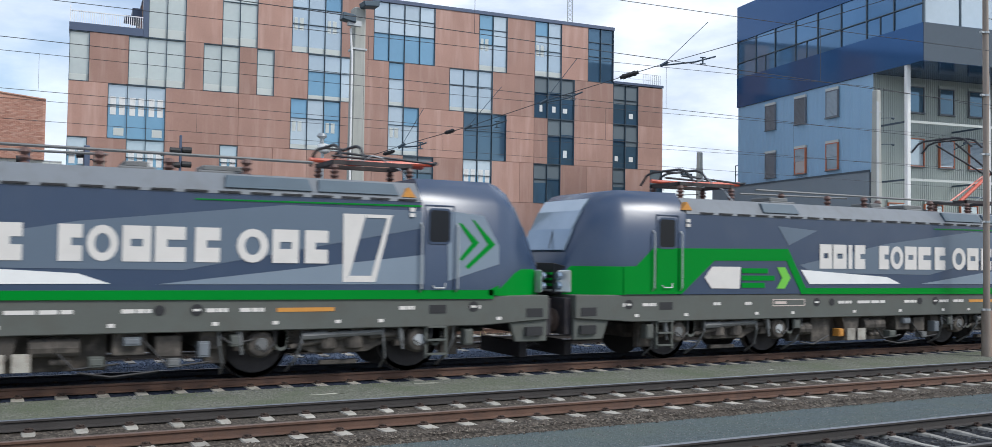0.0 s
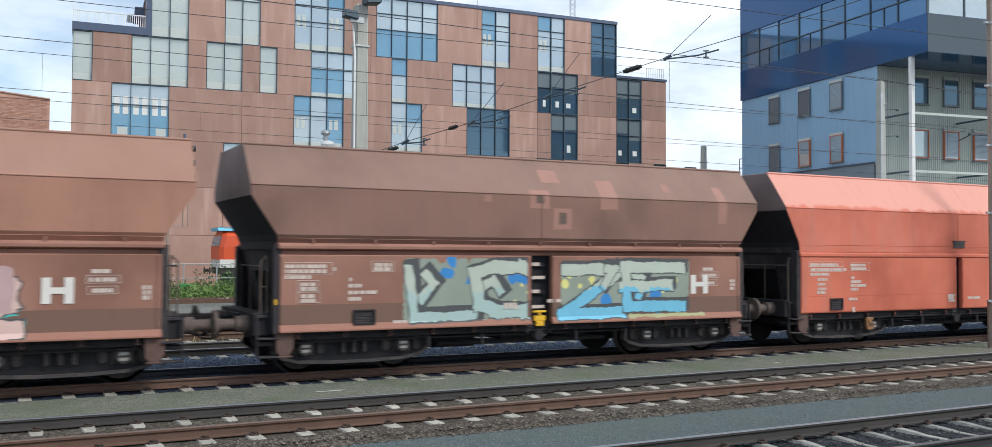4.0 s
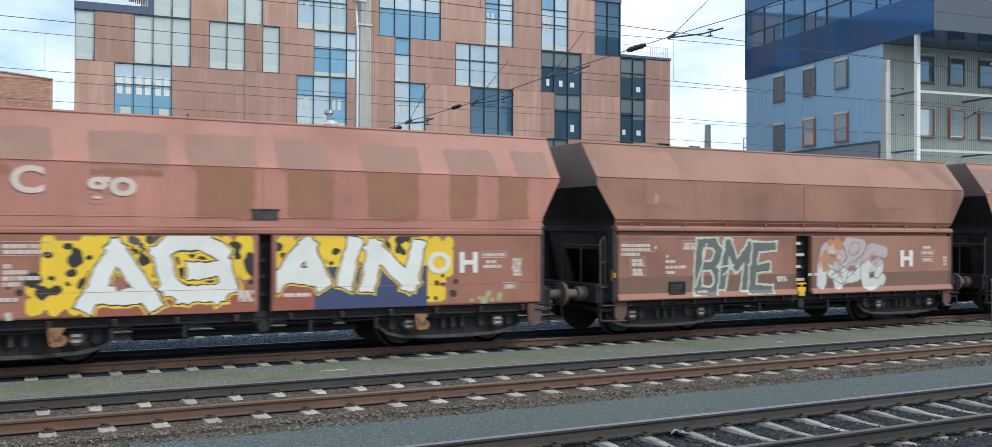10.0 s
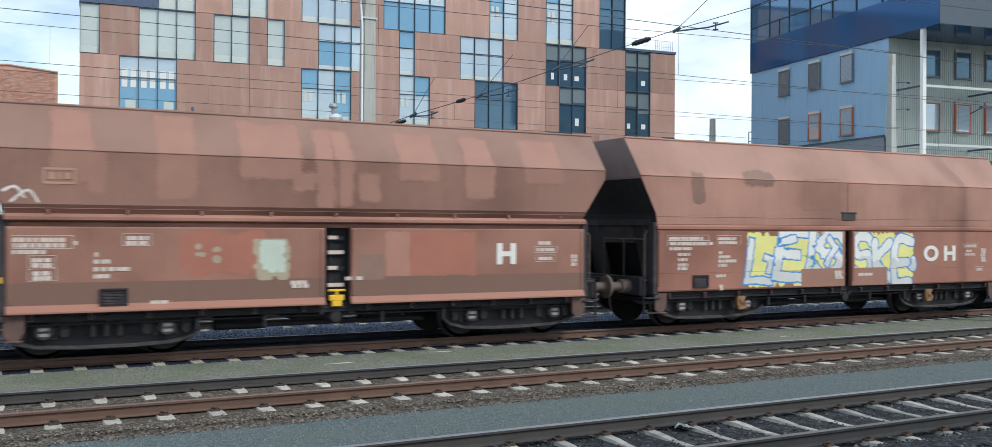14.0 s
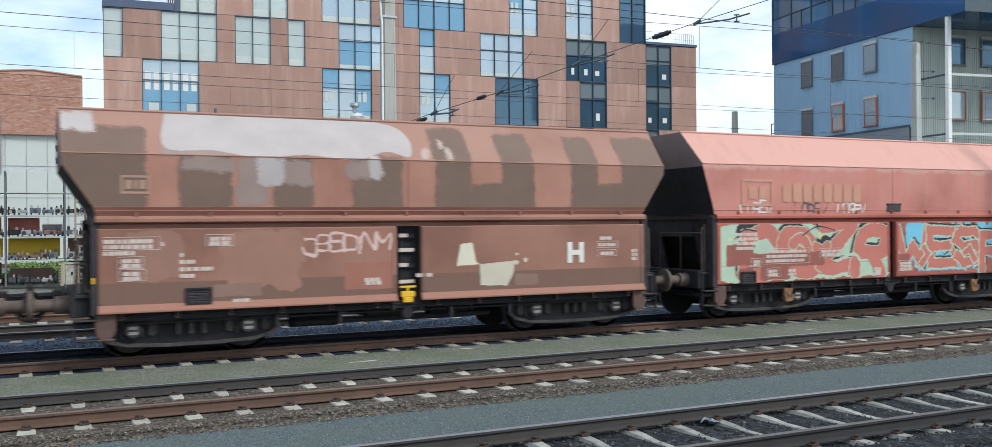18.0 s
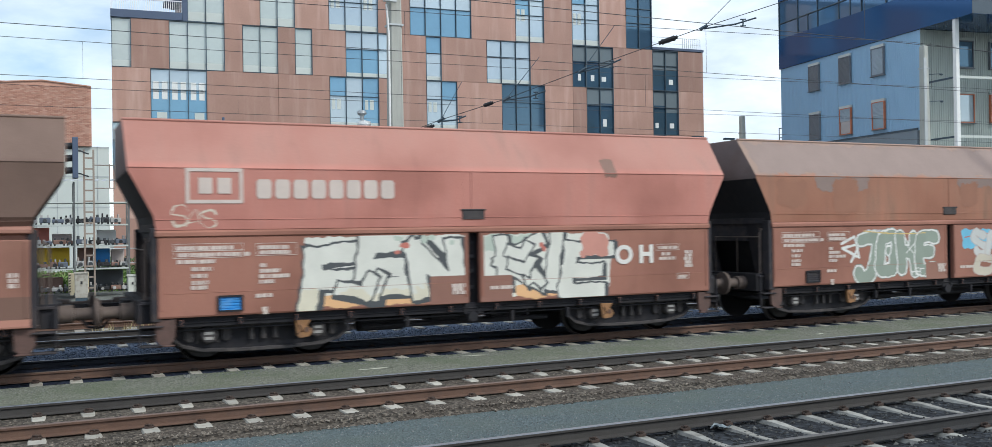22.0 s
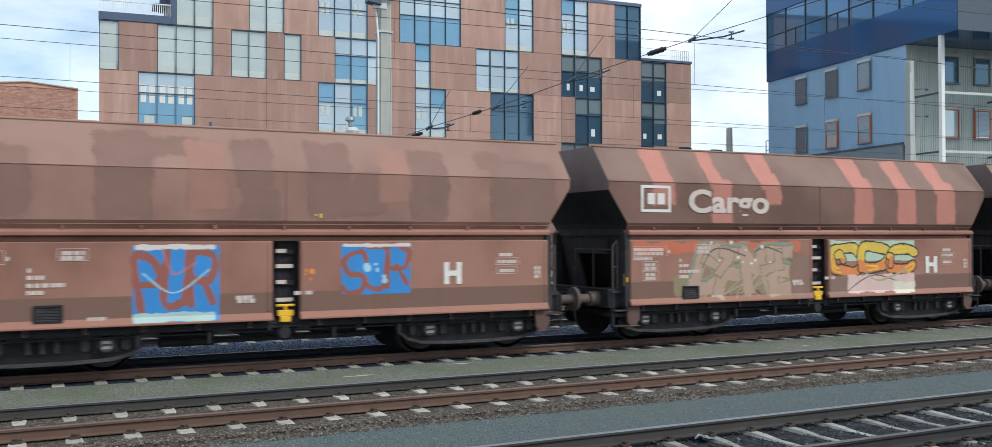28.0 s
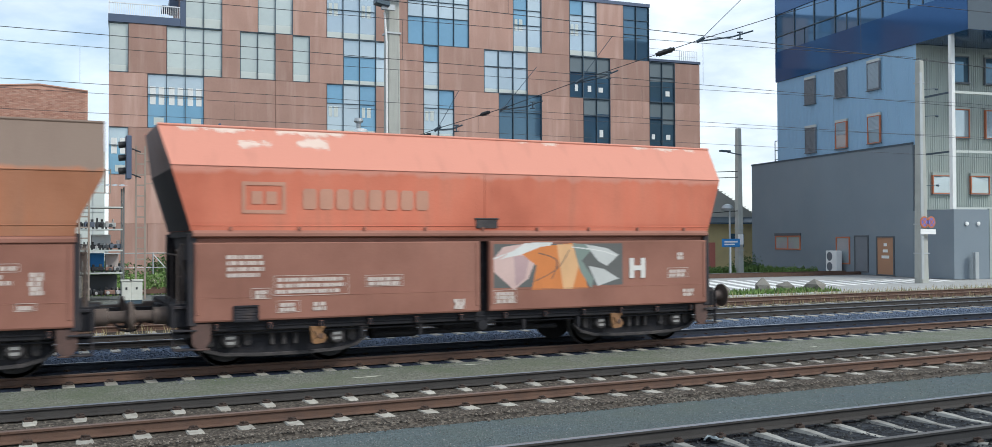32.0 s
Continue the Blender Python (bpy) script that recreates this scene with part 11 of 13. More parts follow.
    for x in (-2.0, -0.5, 0.6, 1.8, 3.0):
        g = Geo()
        g.lathe([(0.05, 3.5), (0.10, 3.55), (0.05, 3.6), (0.10, 3.65), (0.05, 3.7), (0.10, 3.75), (0.06, 3.82)], (x, rnd.uniform(-0.6, 0.2), 0), "z", 10)
        part("roof_insulator", g, M["ins_brown"], roof)
    g = Geo()
    g.tube([(-2.9, -0.3, 3.86), (4.3, -0.3, 3.86)], 0.03, 6)
    g.tube([(-2.9, 0.25, 3.80), (0.8, 0.25, 3.84)], 0.025, 6)
    part("busbar", g, M["dull_steel"], roof)
    for x, l in ((-2.6, 0.8), (0.9, 0.6), (2.2, 0.9)):
        g = Geo()
        g.box(x, x + l, -0.5, 0.5, 3.5, 3.60)
        g.box(x + 0.1, x + l - 0.1, -0.35, 0.3, 3.60, 3.70)
        part("roof_box", g, M["dull_steel"], roof, bevel=0.02)
    return w


M["lime"] = surf("bright_green_paint", (0.16, 0.52, 0.05), 0.4, 0, 0.08, 1, 25, 0.02)
TRAIN.append((locomotive(True), 19.08))
TRAIN.append((locomotive(False), 0.95))


# ---- masts, wires and signals ----
def concrete_mast(x, y, top, w0, w1, label):
    ob = empty("catenary_mast", pose(x, y, 0), label, "mast")
    g = Geo()
    g.hexa([(-w0, -w0, -0.3), (w0, -w0, -0.3), (w0, w0, -0.3), (-w0, w0, -0.3), (-w1, -w1, top), (w1, -w1, top), (w1, w1, top), (-w1, w1, top)])
    part("shaft", g, M["concrete"], ob, bevel=0.04)
    for z in (1.5, 3.0, top - 1.2):
        g = Geo()
        k = w0 + (w1 - w0) * z / top
        g.box(-k - 0.03, k + 0.03, -k - 0.03, k + 0.03, z, z + 0.05)
        part("clamp", g, M["galv"], ob)
    return ob


flood = concrete_mast(8.88, 25.0, 9.25, 0.22, 0.17, "tall concrete mast with a floodlight and a cable conduit")
g = Geo()
g.box(-0.42, -0.05, -0.42, -0.30, 8.65, 8.80)
part("bracket", g, M["galv"], flood)
g = Geo()
g.hexa([(0.0, -0.55, 9.20), (0.42, -0.55, 9.24), (0.42, -0.15, 9.24), (0.0, -0.15, 9.20), (-0.05, -0.55, 9.34), (0.45, -0.55, 9.42), (0.45, -0.15, 9.42), (-0.05, -0.15, 9.34)])
part("floodlight", g, M["frame"], flood, "dark floodlight", bevel=0.02)
g = Geo()
g.hexa([(-0.62, -0.5, 8.78), (-0.22, -0.5, 8.72), (-0.22, -0.2, 8.72), (-0.62, -0.2, 8.78), (-0.60, -0.5, 8.98), (-0.24, -0.5, 8.94), (-0.24, -0.2, 8.94), (-0.60, -0.2, 8.98)])
part("floodlight", g, M["frame"], flood, "dark floodlight", bevel=0.02)
g = Geo()
g.tube([(-0.30, -0.24, 8.6), (-0.24, -0.24, 7.8), (-0.24, -0.24, 0.2)], 0.028, 6)
part("conduit", g, M["white"], flood, "white cable conduit")

side = concrete_mast(41.1, 34.5, 11.5, 0.26, 0.16, "pale concrete mast with two round no-stopping signs")
g = Geo()
g.box(-0.48, -0.30, -0.42, -0.36, 0.2, 10.8)
part("cable_duct", g, M["galv"], side)
for dx in (-0.34, 0.16):
    g = Geo()
    g.lathe([(0.01, -0.50), (0.30, -0.50), (0.30, -0.47)], (dx, 0, 3.12), "y", 24)
    disc = part("road_sign", g, M["orange_frame"], side, "round red-rimmed blue sign")
    g = Geo()
    g.lathe([(0.01, -0.506), (0.22, -0.506), (0.22, -0.50)], (dx, 0, 3.12), "y", 24)
    part("sign_face", g, INK["purple"], disc)
    g = Geo()
    for s in (-1, 1):
        g.prism([(dx - 0.20, 3.12 - s * 0.17), (dx - 0.16, 3.12 - s * 0.20), (dx + 0.20, 3.12 + s * 0.17), (dx + 0.16, 3.12 + s * 0.20)], "y", -0.515 - 0.004 * (s > 0), -0.507)
    part("sign_cross", g, M["orange_frame"], disc)
g = Geo()
g.box(-0.6, 0.5, -0.49, -0.46, 2.50, 2.76)
part("sign_plate", g, M["white"], side)
for z in (5.0, 8.6, 10.0):
    g = Geo()
    g.tube([(0.1, -0.1, z), (0.85, -0.35, z + 0.06)], 0.02, 6)
    g.lathe([(0.03, 0.6), (0.06, 0.65), (0.03, 0.7), (0.06, 0.75), (0.03, 0.8)], (0.2, -0.3, z + 0.03), "x", 8)
    part("bracket_arm", g, M["frame"], side)

pole1 = concrete_mast(43.1, 51.0, 9.85, 0.23, 0.16, "weathered concrete mast beside a street lamp")
g = Geo()
g.tube([(0, -0.3, 8.0), (-1.3, -0.4, 8.15)], 0.04, 6)
g.box(-1.9, -1.1, -0.55, -0.30, 8.14, 8.26)
part("lamp_arm", g, M["frame"], pole1)
g = Geo()
for z in (4.2, 6.5, 6.9):
    g = Geo()
    g.tube([(-0.1, -0.1, z), (-3.2, -0.8, z - 0.2)], 0.03, 6)
    part("cross_arm", g, M["wire"], pole1)
g = Geo()
g.box(-0.35, -0.02, -0.50, -0.30, 1.9, 2.6)
part("switch_box", g, M["white"], pole1, bevel=0.02)

near = empty("steel_mast", pose(22.1, 15.2, 0), "slender weathered steel mast between the tracks", "mast")
g = Geo()
g.tube([(0, 0, -0.2), (0, 0, 1.2)], 0.125, 14)
g.tube([(0, 0, 1.2), (0, 0, 11.5)], 0.080, 14, 0.066)
part("shaft", g, M["rust_mast"], near, smooth=0.6)
for z in (1.2, 3.4, 5.1, 6.6, 8.2):
    g = Geo()
    g.tube([(0, 0, z), (0, 0, z + 0.05)], 0.092, 12)
    g.box(-0.20, -0.06, -0.03, 0.03, z, z + 0.05)
    part("band", g, M["galv"], near)

rod = empty("camera_pole", pose(8.12, 25.6, 0), "thin pole with a white dome camera and horn", "camera")
g = Geo()
g.tube([(0, 0, 0), (0, 0, 5.2)], 0.05, 8)
part("pole", g, M["galv"], rod)
g = Geo()
g.lathe([(0.02, 5.48), (0.17, 5.44), (0.20, 5.36), (0.16, 5.24), (0.05, 5.18)], (0.05, 0, 0), "z", 14)
part("dome", g, M["white"], rod, "white camera dome", smooth=0.6)
g = Geo()
g.lathe([(0.02, 5.76), (0.12, 5.74), (0.14, 5.66), (0.06, 5.60), (0.06, 5.48)], (-0.02, 0, 0), "z", 12)
part("horn", g, M["galv"], rod, smooth=0.6)


def wire_run(y, contact, mess, sag, phase, label):
    """Contact wire, messenger that sags between its supports, droppers."""
    ob = empty("overhead_line", pose(0, y, 0), label, "overhead wire", kind="structure")
    g = Geo()
    g.tube([(-300, 0, contact), (0, 0, contact), (300, 0, contact)], 0.0062, 5)
    part("contact_wire", g, M["wire"], ob)
    g = Geo()
    pts = []
    span = 58.0
    x = -290.0
    while x <= 290:
        u = ((x - phase) / span) % 1.0
        pts.append((x, 0, mess - 4 * sag * u * (1 - u)))
        x += 2.9
    g.tube(pts, 0.0058, 4)
    part("messenger_wire", g, M["wire"], ob)
    g = Geo()
    for i in range(-6, 16):
        x = phase + i * 7.3
        u = ((x - phase) / span) % 1.0
        g.tube([(x, 0, contact), (x, 0, mess - 4 * sag * u * (1 - u))], 0.0036, 4)
    d = part("droppers", g, M["wire"], ob)
    return ob


wire_run(12.78, 5.75, 7.00, 0.55, 21.0, "overhead contact line above the middle track")
wire_run(17.40, 5.85, 7.05, 0.55, 21.0, "overhead contact line above the train's track")
wire_run(22.30, 5.75, 7.00, 0.45, 30.0, "overhead contact line behind the train")
wire_run(26.20, 5.60, 6.45, 0.35, 34.0, "overhead contact line above the far siding")

span_ = empty("span_wire", pose(0, 0, 0), "slanting span wire with insulators and registration arms", "overhead wire", kind="structure")
g = Geo()
g.tube([(9.1, 24.93, 5.06), (9.96, 24.28, 5.41), (11.45, 23.17, 5.92), (13.12, 21.92, 6.60), (15.68, 20.01, 7.57), (18.91, 17.59, 8.67), (22.1, 15.2, 9.85)], 0.010, 5)
part("cable", g, M["wire"], span_)
for p, q in (((14.74, 20.70, 7.21), (15.14, 20.41, 7.355)), ((10.93, 23.56, 5.75), (11.15, 23.40, 5.83)), ((9.55, 24.6, 5.17), (9.80, 24.4, 5.26))):
    g = Geo()
    a, b = Vector(p), Vector(q)
    n = 7
    for i in range(n):
        g.tube([a + (b - a) * (i / n), a + (b - a) * ((i + 1.0) / n)], (0.072 if a.z > 7 else 0.056) * (0.7 if i in (0, n - 1) else 1.0 if i % 2 else 0.9), 8)
    part("insulator", g, M["black"], span_)
for c, e in (((15.68, 20.01, 7.57), (16.75, 19.20, 7.66)), ((13.12, 21.92, 6.60), (13.95, 21.3, 6.76)), ((11.45, 23.17, 5.92), (12.3, 22.5, 6.0)), ((9.96, 24.28, 5.41), (10.5, 23.8, 5.40))):
    g = Geo()
    a, b = Vector(c), Vector(e)
    g.tube([a + Vector((0, 0, -0.04)), a * 0.4 + b * 0.6 + Vector((0, 0, -0.02)), b + Vector((0, 0, 0.08))], 0.022, 6)
    g.tube([b * 0.75 + a * 0.25 + Vector((0, 0, -0.09)), b * 0.75 + a * 0.25 + Vector((0, 0, 0.09))], 0.022, 6)
    for k in (-0.09, 0.08):
        g.tube([b * 0.75 + a * 0.25 + Vector((-0.06, 0.04, k)), b * 0.75 + a * 0.25 + Vector((0.06, -0.04, k))], 0.018, 6)
    g.tube([a + Vector((-0.08, 0.06, -0.06)), a + Vector((0.08, -0.06, 0.05))], 0.045, 6)
    g.tube([a, a + (b - a) * 0.85 + Vector((0, 0, 1.02))], 0.009, 5)
    part("registration_arm", g, M["frame"], span_)
for p, q in (((22.1, 15.2, 8.6), (60, 9.5, 7.2)), ((22.1, 15.2, 9.6), (-10, 8.2, 11.5))):
    g = Geo()
    g.tube([p, q], 0.011, 5)
    part("cable", g, M["wire"], span_)


def ladder_mast(x, y, top, head, hz0, hz1, name="signal", lens_side=False):
    ob = empty("railway_signal", pose(x, y, 0), "railway signal with a ladder mast and dark lamp board", "signal", "signals behind the train")
    g = Geo()
    for s in (-0.17, 0.17):
        g.box(s - 0.035, s + 0.035, -0.04, 0.04, 0, top)
    part("mast", g, M["rust_mast"], ob)
    z = 0.3
    while z < top:
        g = Geo()
        g.box(-0.135, 0.135, -0.03, 0.03, z, z + 0.06)
        part("rung", g, M["rust_mast"], ob)
        z += 0.42
    g = Geo()
    dx = head - x
    if lens_side:
        g.box(dx - 0.05, dx + 0.05, -0.06, 0.06, hz0 - 0.4, hz1 + 0.25)
    else:
        g.box(dx - 0.10, dx + 0.10, -0.30, 0.30, hz0, hz1)
    board = part("lamp_board", g, M["fascia"], ob, "dark blue-grey lamp board", bevel=0.02)
    for i in range(3):
        z = hz0 + (hz1 - hz0) * (0.2 + 0.3 * i)
        g = Geo()
        if lens_side:
            g.tube([(dx - 0.42, -0.05, z), (dx - 0.02, -0.05, z)], 0.12, 10)
            g.tube([(dx + 0.05, -0.05, z + 0.04), (dx + 0.42, -0.05, z + 0.04)], 0.13, 10)
        else:
            g.tube([(dx - 0.10, 0, z), (dx - 0.36, 0, z - 0.02)], 0.13, 10)
        part("lamp_hood", g, M["black"], board)
    for z in (hz0 + 0.2, hz1 - 0.5):
        g = Geo()
        g.tube([(0, 0, z - 0.12), (dx * 0.6, -0.1, z - 0.02), (dx, 0, z)], 0.03, 6)
        part("bracket", g, M["wire"], ob)
    g = Geo()
    z1 = top - 1.5
    for a, b in (((0.17, z1), (0.95, z1)), ((0.17, z1 + 0.9), (0.95, z1 + 0.9)), ((0.95, z1), (0.95, z1 + 0.95)), ((0.75, z1), (0.75, z1 + 0.95))):
        g.tube([(a[0], 0, a[1]), (b[0], 0, b[1])], 0.022, 6)
    part("work_cage", g, M["rust_mast"], ob)
    return ob


ladder_mast(1.60, 40.0, 5.7, 1.12, 4.57, 6.15)
ladder_mast(3.66, 40.0, 6.1, 3.20, 4.76, 6.47)
ladder_mast(5.95, 40.0, 4.85, 6.72, 4.95, 6.9, lens_side=True)

# ---- storage racks behind the yard ----
M["straw_board"] = surf("weathered_plywood", (0.46, 0.40, 0.27), 0.8, 0, 0.15, 2.5, 30, 0.1, (0.30, 0.25, 0.16), 0.4, True)
rack = empty("storage_rack", pose(0, 42.2, 0), "open steel storage rack with a corrugated roof, full of parts", "rack")
POSTS = [-5.15, -3.1, -1.03, 1.12, 3.2]
for x in POSTS:
    for y in (0, 1.1):
        g = Geo()
        g.box(x - 0.035, x + 0.035, y - 0.035, y + 0.035, 0, 4.55)
        part("post", g, M["dull_steel"], rack)
SHELVES = [1.00, 1.93, 2.80, 3.72]
for z in SHELVES:
    for y in (0, 1.1):
        g = Geo()
        g.box(POSTS[0], POSTS[-1], y - 0.03, y + 0.03, z - 0.035, z + 0.025)
        part("beam", g, M["pale"], rack)
    g = Geo()
    g.box(POSTS[0], POSTS[-1], 0.03, 1.07, z - 0.03, z - 0.01)
    part("shelf", g, M["dull_steel"], rack)
g = Geo()
for x in POSTS:
    for z in range(5):
        g.tube([(x, 0, 0.2 + z * 0.86), (x, 1.1, 0.6 + z * 0.86)], 0.018, 5)
part("brace", g, M["dull_steel"], rack)["kind"] = "stuff"
g = Geo()
n = 60
lo, hi = [], []
for i in range(n + 1):
    x = POSTS[0] - 0.2 + (POSTS[-1] - POSTS[0] + 0.4) * i / n
    lo.append((x, -0.25, 4.58 + 0.045 * (i % 2)))
    hi.append((x, 1.4, 4.72 + 0.045 * (i % 2)))
g.loft([lo, hi], caps=False, closed=False)
part("roof_sheet", g, M["galv"], rack, "corrugated roof sheet")


def stored_part(tone, x, y, z, w, h, d, rnd, small=True):
    """A machine part: a base case, a stepped upper case, a hub and two bearer bars."""
    ob = tagged(new("crate"), tone + " machine part stored on the steel rack", "part", "parts on the rack")
    ob.matrix_basis = pose(x + w / 2, y, z)
    g = Geo()
    g.box(-w / 2, w / 2, -d / 2, d / 2, 0.06, h * 0.62)
    part("case", g, INK[tone], ob, bevel=0.02)
    if small:
        for k in (-0.32, 0.26):
            g = Geo()
            q = rnd.uniform(0.14, 0.26) * w
            g.box(k * w - q / 2, k * w + q / 2, -d * 0.4, d * 0.3, h * 0.62, h * rnd.uniform(0.75, 1.0))
            part("upper_case", g, INK[rnd.choice(("grey", "charcoal", "stone", "black"))], ob, bevel=0.01)
        g = Geo()
        g.lathe([(0.02, -d / 2 - 0.05), (h * 0.16, -d / 2 - 0.05), (h * 0.2, -d / 2 + 0.01)], (rnd.uniform(-0.2, 0.2) * w, 0, h * 0.34), "y", 10)
        part("hub", g, INK[rnd.choice(("grey", "black", "charcoal"))], ob)
    for k in (-0.36, 0.36):
        g = Geo()
        g.box(k * w - 0.03, k * w + 0.03, -d / 2, d / 2, 0.0, 0.06)
        part("bearer", g, M["black"], ob)


def stored_parts():
    rnd = random.Random(21)
    tones = ["charcoal", "grey", "charcoal", "brown", "black", "slate"]
    for z in [0.02] + SHELVES[:-1]:
        for b in range(4):
            x = POSTS[b] + 0.07
            while x < POSTS[b + 1] - 0.25:
                w = min(rnd.uniform(0.24, 0.5), POSTS[b + 1] - 0.06 - x)
                stored_part(rnd.choice(tones), x, 42.6, z + 0.03, w, rnd.uniform(0.30, 0.46), 0.55, rnd)
                x += w + rnd.uniform(0.02, 0.07)
    # large cases in the second row
    for tone, x, z, w, h in (("coral", -5.0, 1.96, 1.7, 0.75), ("coral", -3.0, 1.96, 1.8, 0.75), ("coral", -0.95, 1.96, 1.15, 0.72), ("yellow", -5.0, 1.03, 1.8, 0.84), ("yellow", -3.0, 1.03, 1.85, 0.84), ("yellow", -0.95, 1.03, 1.9, 0.82), ("stone", 0.3, 1.96, 0.75, 0.45),
                             ("blue", 1.95, 1.03, 0.55, 0.75), ("white", 2.0, 1.96, 0.75, 0.6), ("stone", 2.55, 1.03, 0.5, 0.7), ("brown", 1.25, 1.03, 0.6, 0.8), ("charcoal", -5.0, 0.03, 1.8, 0.85), ("charcoal", -3.0, 0.03, 1.8, 0.85), ("charcoal", 1.3, 0.03, 1.7, 0.85), ("brown", -0.9, 0.03, 1.6, 0.6)):
        stored_part(tone, x, 43.15, z + 0.03, w, h / 0.62, 0.35, rnd, False)


stored_parts()

box = tagged(new("wooden_crate"), "beige plywood crate with hazard-striped edge before the rack", "crate")
box.matrix_basis = pose(1.23, 41.5, 0)
g = Geo()
g.box(-0.37, 0.37, -0.35, 0.35, 0.08, 0.86)
part("panel", g, M["straw_board"], box, bevel=0.01)
for i in range(7):
    g = Geo()
    z = 0.10 + i * 0.108
    g.prism([(-0.37, z), (-0.29, z + 0.03), (-0.29, z + 0.08), (-0.37, z + 0.05)], "y", -0.356, -0.352)
    part("hazard_stripe", g, M["black"], box)
for k in (-0.25, 0.25):
    g = Geo()
    g.box(k - 0.06, k + 0.06, -0.35, 0.35, 0.0, 0.08)
    part("runner", g, M["straw_board"], box)


def cabinet(x, y, w, h, d, mat, label):
    ob = tagged(new("trackside_cabinet"), label, "cabinet")
    ob.matrix_basis = pose(x, y, 0)
    g = Geo()
    g.box(-w / 2, w / 2, -d / 2, d / 2, 0.04, h)
    part("case", g, mat, ob, bevel=0.015)
    g = Geo()
    g.box(-w / 2 - 0.03, w / 2 + 0.03, -d / 2 - 0.03, d / 2 + 0.03, h, h + 0.05)
    part("lid", g, mat, ob)
    g = Geo()
    g.box(-w / 2 + 0.02, w / 2 - 0.02, -d / 2 + 0.02, d / 2 - 0.02, -0.1, 0.04)
    part("foot", g, M["frame"], ob)
    g = Geo()
    g.box(-0.035, 0.035, -d / 2 - 0.006, -d / 2, h * 0.58, h * 0.70)
    part("label_plate", g, M["black"], ob)


M["cream"] = surf("cream_enamel", (0.56, 0.56, 0.50), 0.5, 0, 0.12, 2, 20, 0.03, (0.42, 0.42, 0.36), 0.4)
cabinet(3.05, 39.0, 0.32, 0.78, 0.35, M["cream"], "small cream-white trackside cabinet on gravel")
cabinet(3.42, 39.0, 0.42, 0.78, 0.35, M["cream"], "cream-white trackside cabinet with a black label")
cabinet(1.24, 38.6, 0.45, 0.95, 0.4, M["sleeper"], "beige trackside cabinet on gravel")
cabinet(9.0, 52.5, 0.6, 0.55, 0.5, INK["green"], "green plastic bin among the weeds")

# ---- brick hall beside the office ----
hall = empty("brick_hall", pose(0, 66.5, 0), "long red brick hall with pale metal lower cladding", "building")
GABLE = [(-60, 11.3), (-2.0, 12.06), (0.0, 12.24), (2.86, 11.98)]
g = Geo()
g.prism([(-60, 8.15)] + GABLE + [(2.86, 8.15)], "y", 0, 25)
part("brick_wall", g, M["brick"], hall, "red brick upper wall with a low gable")
g = Geo()
g.box(-60, 3.9, 0.3, 24, 0, 8.15)
part("lower_wall", g, M["pale"], hall, "pale metal lower wall")
g = Geo()
g.prism(GABLE + [(x, z + 0.07) for x, z in reversed(GABLE)], "y", -0.08, 25)
part("roof", g, M["brick"], hall)
g = Geo()
for i in range(14):
    x = 3.2 - i * 1.2
    g.box(x - 0.02, x + 0.02, 0.27, 0.3, 0, 8.15)
for z in (4.2, 6.2, 8.1):
    g.box(-60, 3.9, 0.27, 0.3, z - 0.02, z + 0.02)
part("cladding_joints", g, M["galv"], hall)
courses = Geo()
rnd_b = random.Random(31)
for j in range(46):
    z = 8.17 + j * 0.083
    x = 2.84 - (0.13 if j % 2 else 0.0)
    while x > -3.2:
        if z + 0.075 < 12.0 + min(x, 0) * 0.03:
            d = rnd_b.uniform(0.004, 0.016)
            courses.box(x - 0.245, x - 0.012, -d, 0.0, z, z + 0.070)
        x -= 0.257
bricks = part("bricks", courses, M["brick_tones"], hall, "weathered brick courses")
bricks["kind"] = "stuff"

# ---- sheds beyond the forecourt ----
shed = empty("yellow_shed", pose(48.5, 60, 0, 0, 0, -9), "low yellow rendered shed with a gabled upper part", "building")
g = Geo()
g.box(-9, 4, 0, 12, 0, 3.5)
part("wall", g, surf("yellow_render", (0.50, 0.40, 0.20), 0.85, 0, 0.12, 0.5, 20, 0.1, (0.35, 0.28, 0.16), 0.3), shed, "ochre yellow wall")
g = Geo()
g.prism([(-6.5, 3.5), (4, 3.5), (4, 4.3), (0.4, 6.4), (-3.0, 4.8)], "y", 1.0, 12)
part("gable", g, surf("weathered_gable", (0.36, 0.35, 0.31), 0.85, 0, 0.15, 0.6, 20, 0.1), shed, "weathered grey gable")
g = Geo()
g.hexa([(-9.4, -0.8, 3.45), (4.2, -0.8, 3.45), (4.2, 1.0, 3.9), (-9.4, 1.0, 3.9), (-9.4, -0.8, 3.58), (4.2, -0.8, 3.58), (4.2, 1.0, 4.03), (-9.4, 1.0, 4.03)])
part("canopy_roof", g, M["frame"], shed)
for x0, x1, m in ((-3.4, -2.2, "coral"), (-2.15, -0.9, "grey"), (-0.85, -0.2, "coral"), (-4.8, -3.6, "coral")):
    g = Geo()
    g.box(x0, x1, -0.06, 0.0, 0, 2.0)
    part("door", g, INK[m], shed)
g = Geo()
g.box(1.2, 2.4, -0.05, 0.02, 1.6, 2.7)
part("window", g, M["pane_dark"], shed)
g = Geo()
for i in range(12):
    a = i / 12
    g.box(0.4 + a * 3.6, 0.45 + a * 3.6, 0.9, 12.1, 6.42 - a * 2.1, 6.47 - a * 2.1)
part("roof_slats", g, M["frame"], shed)
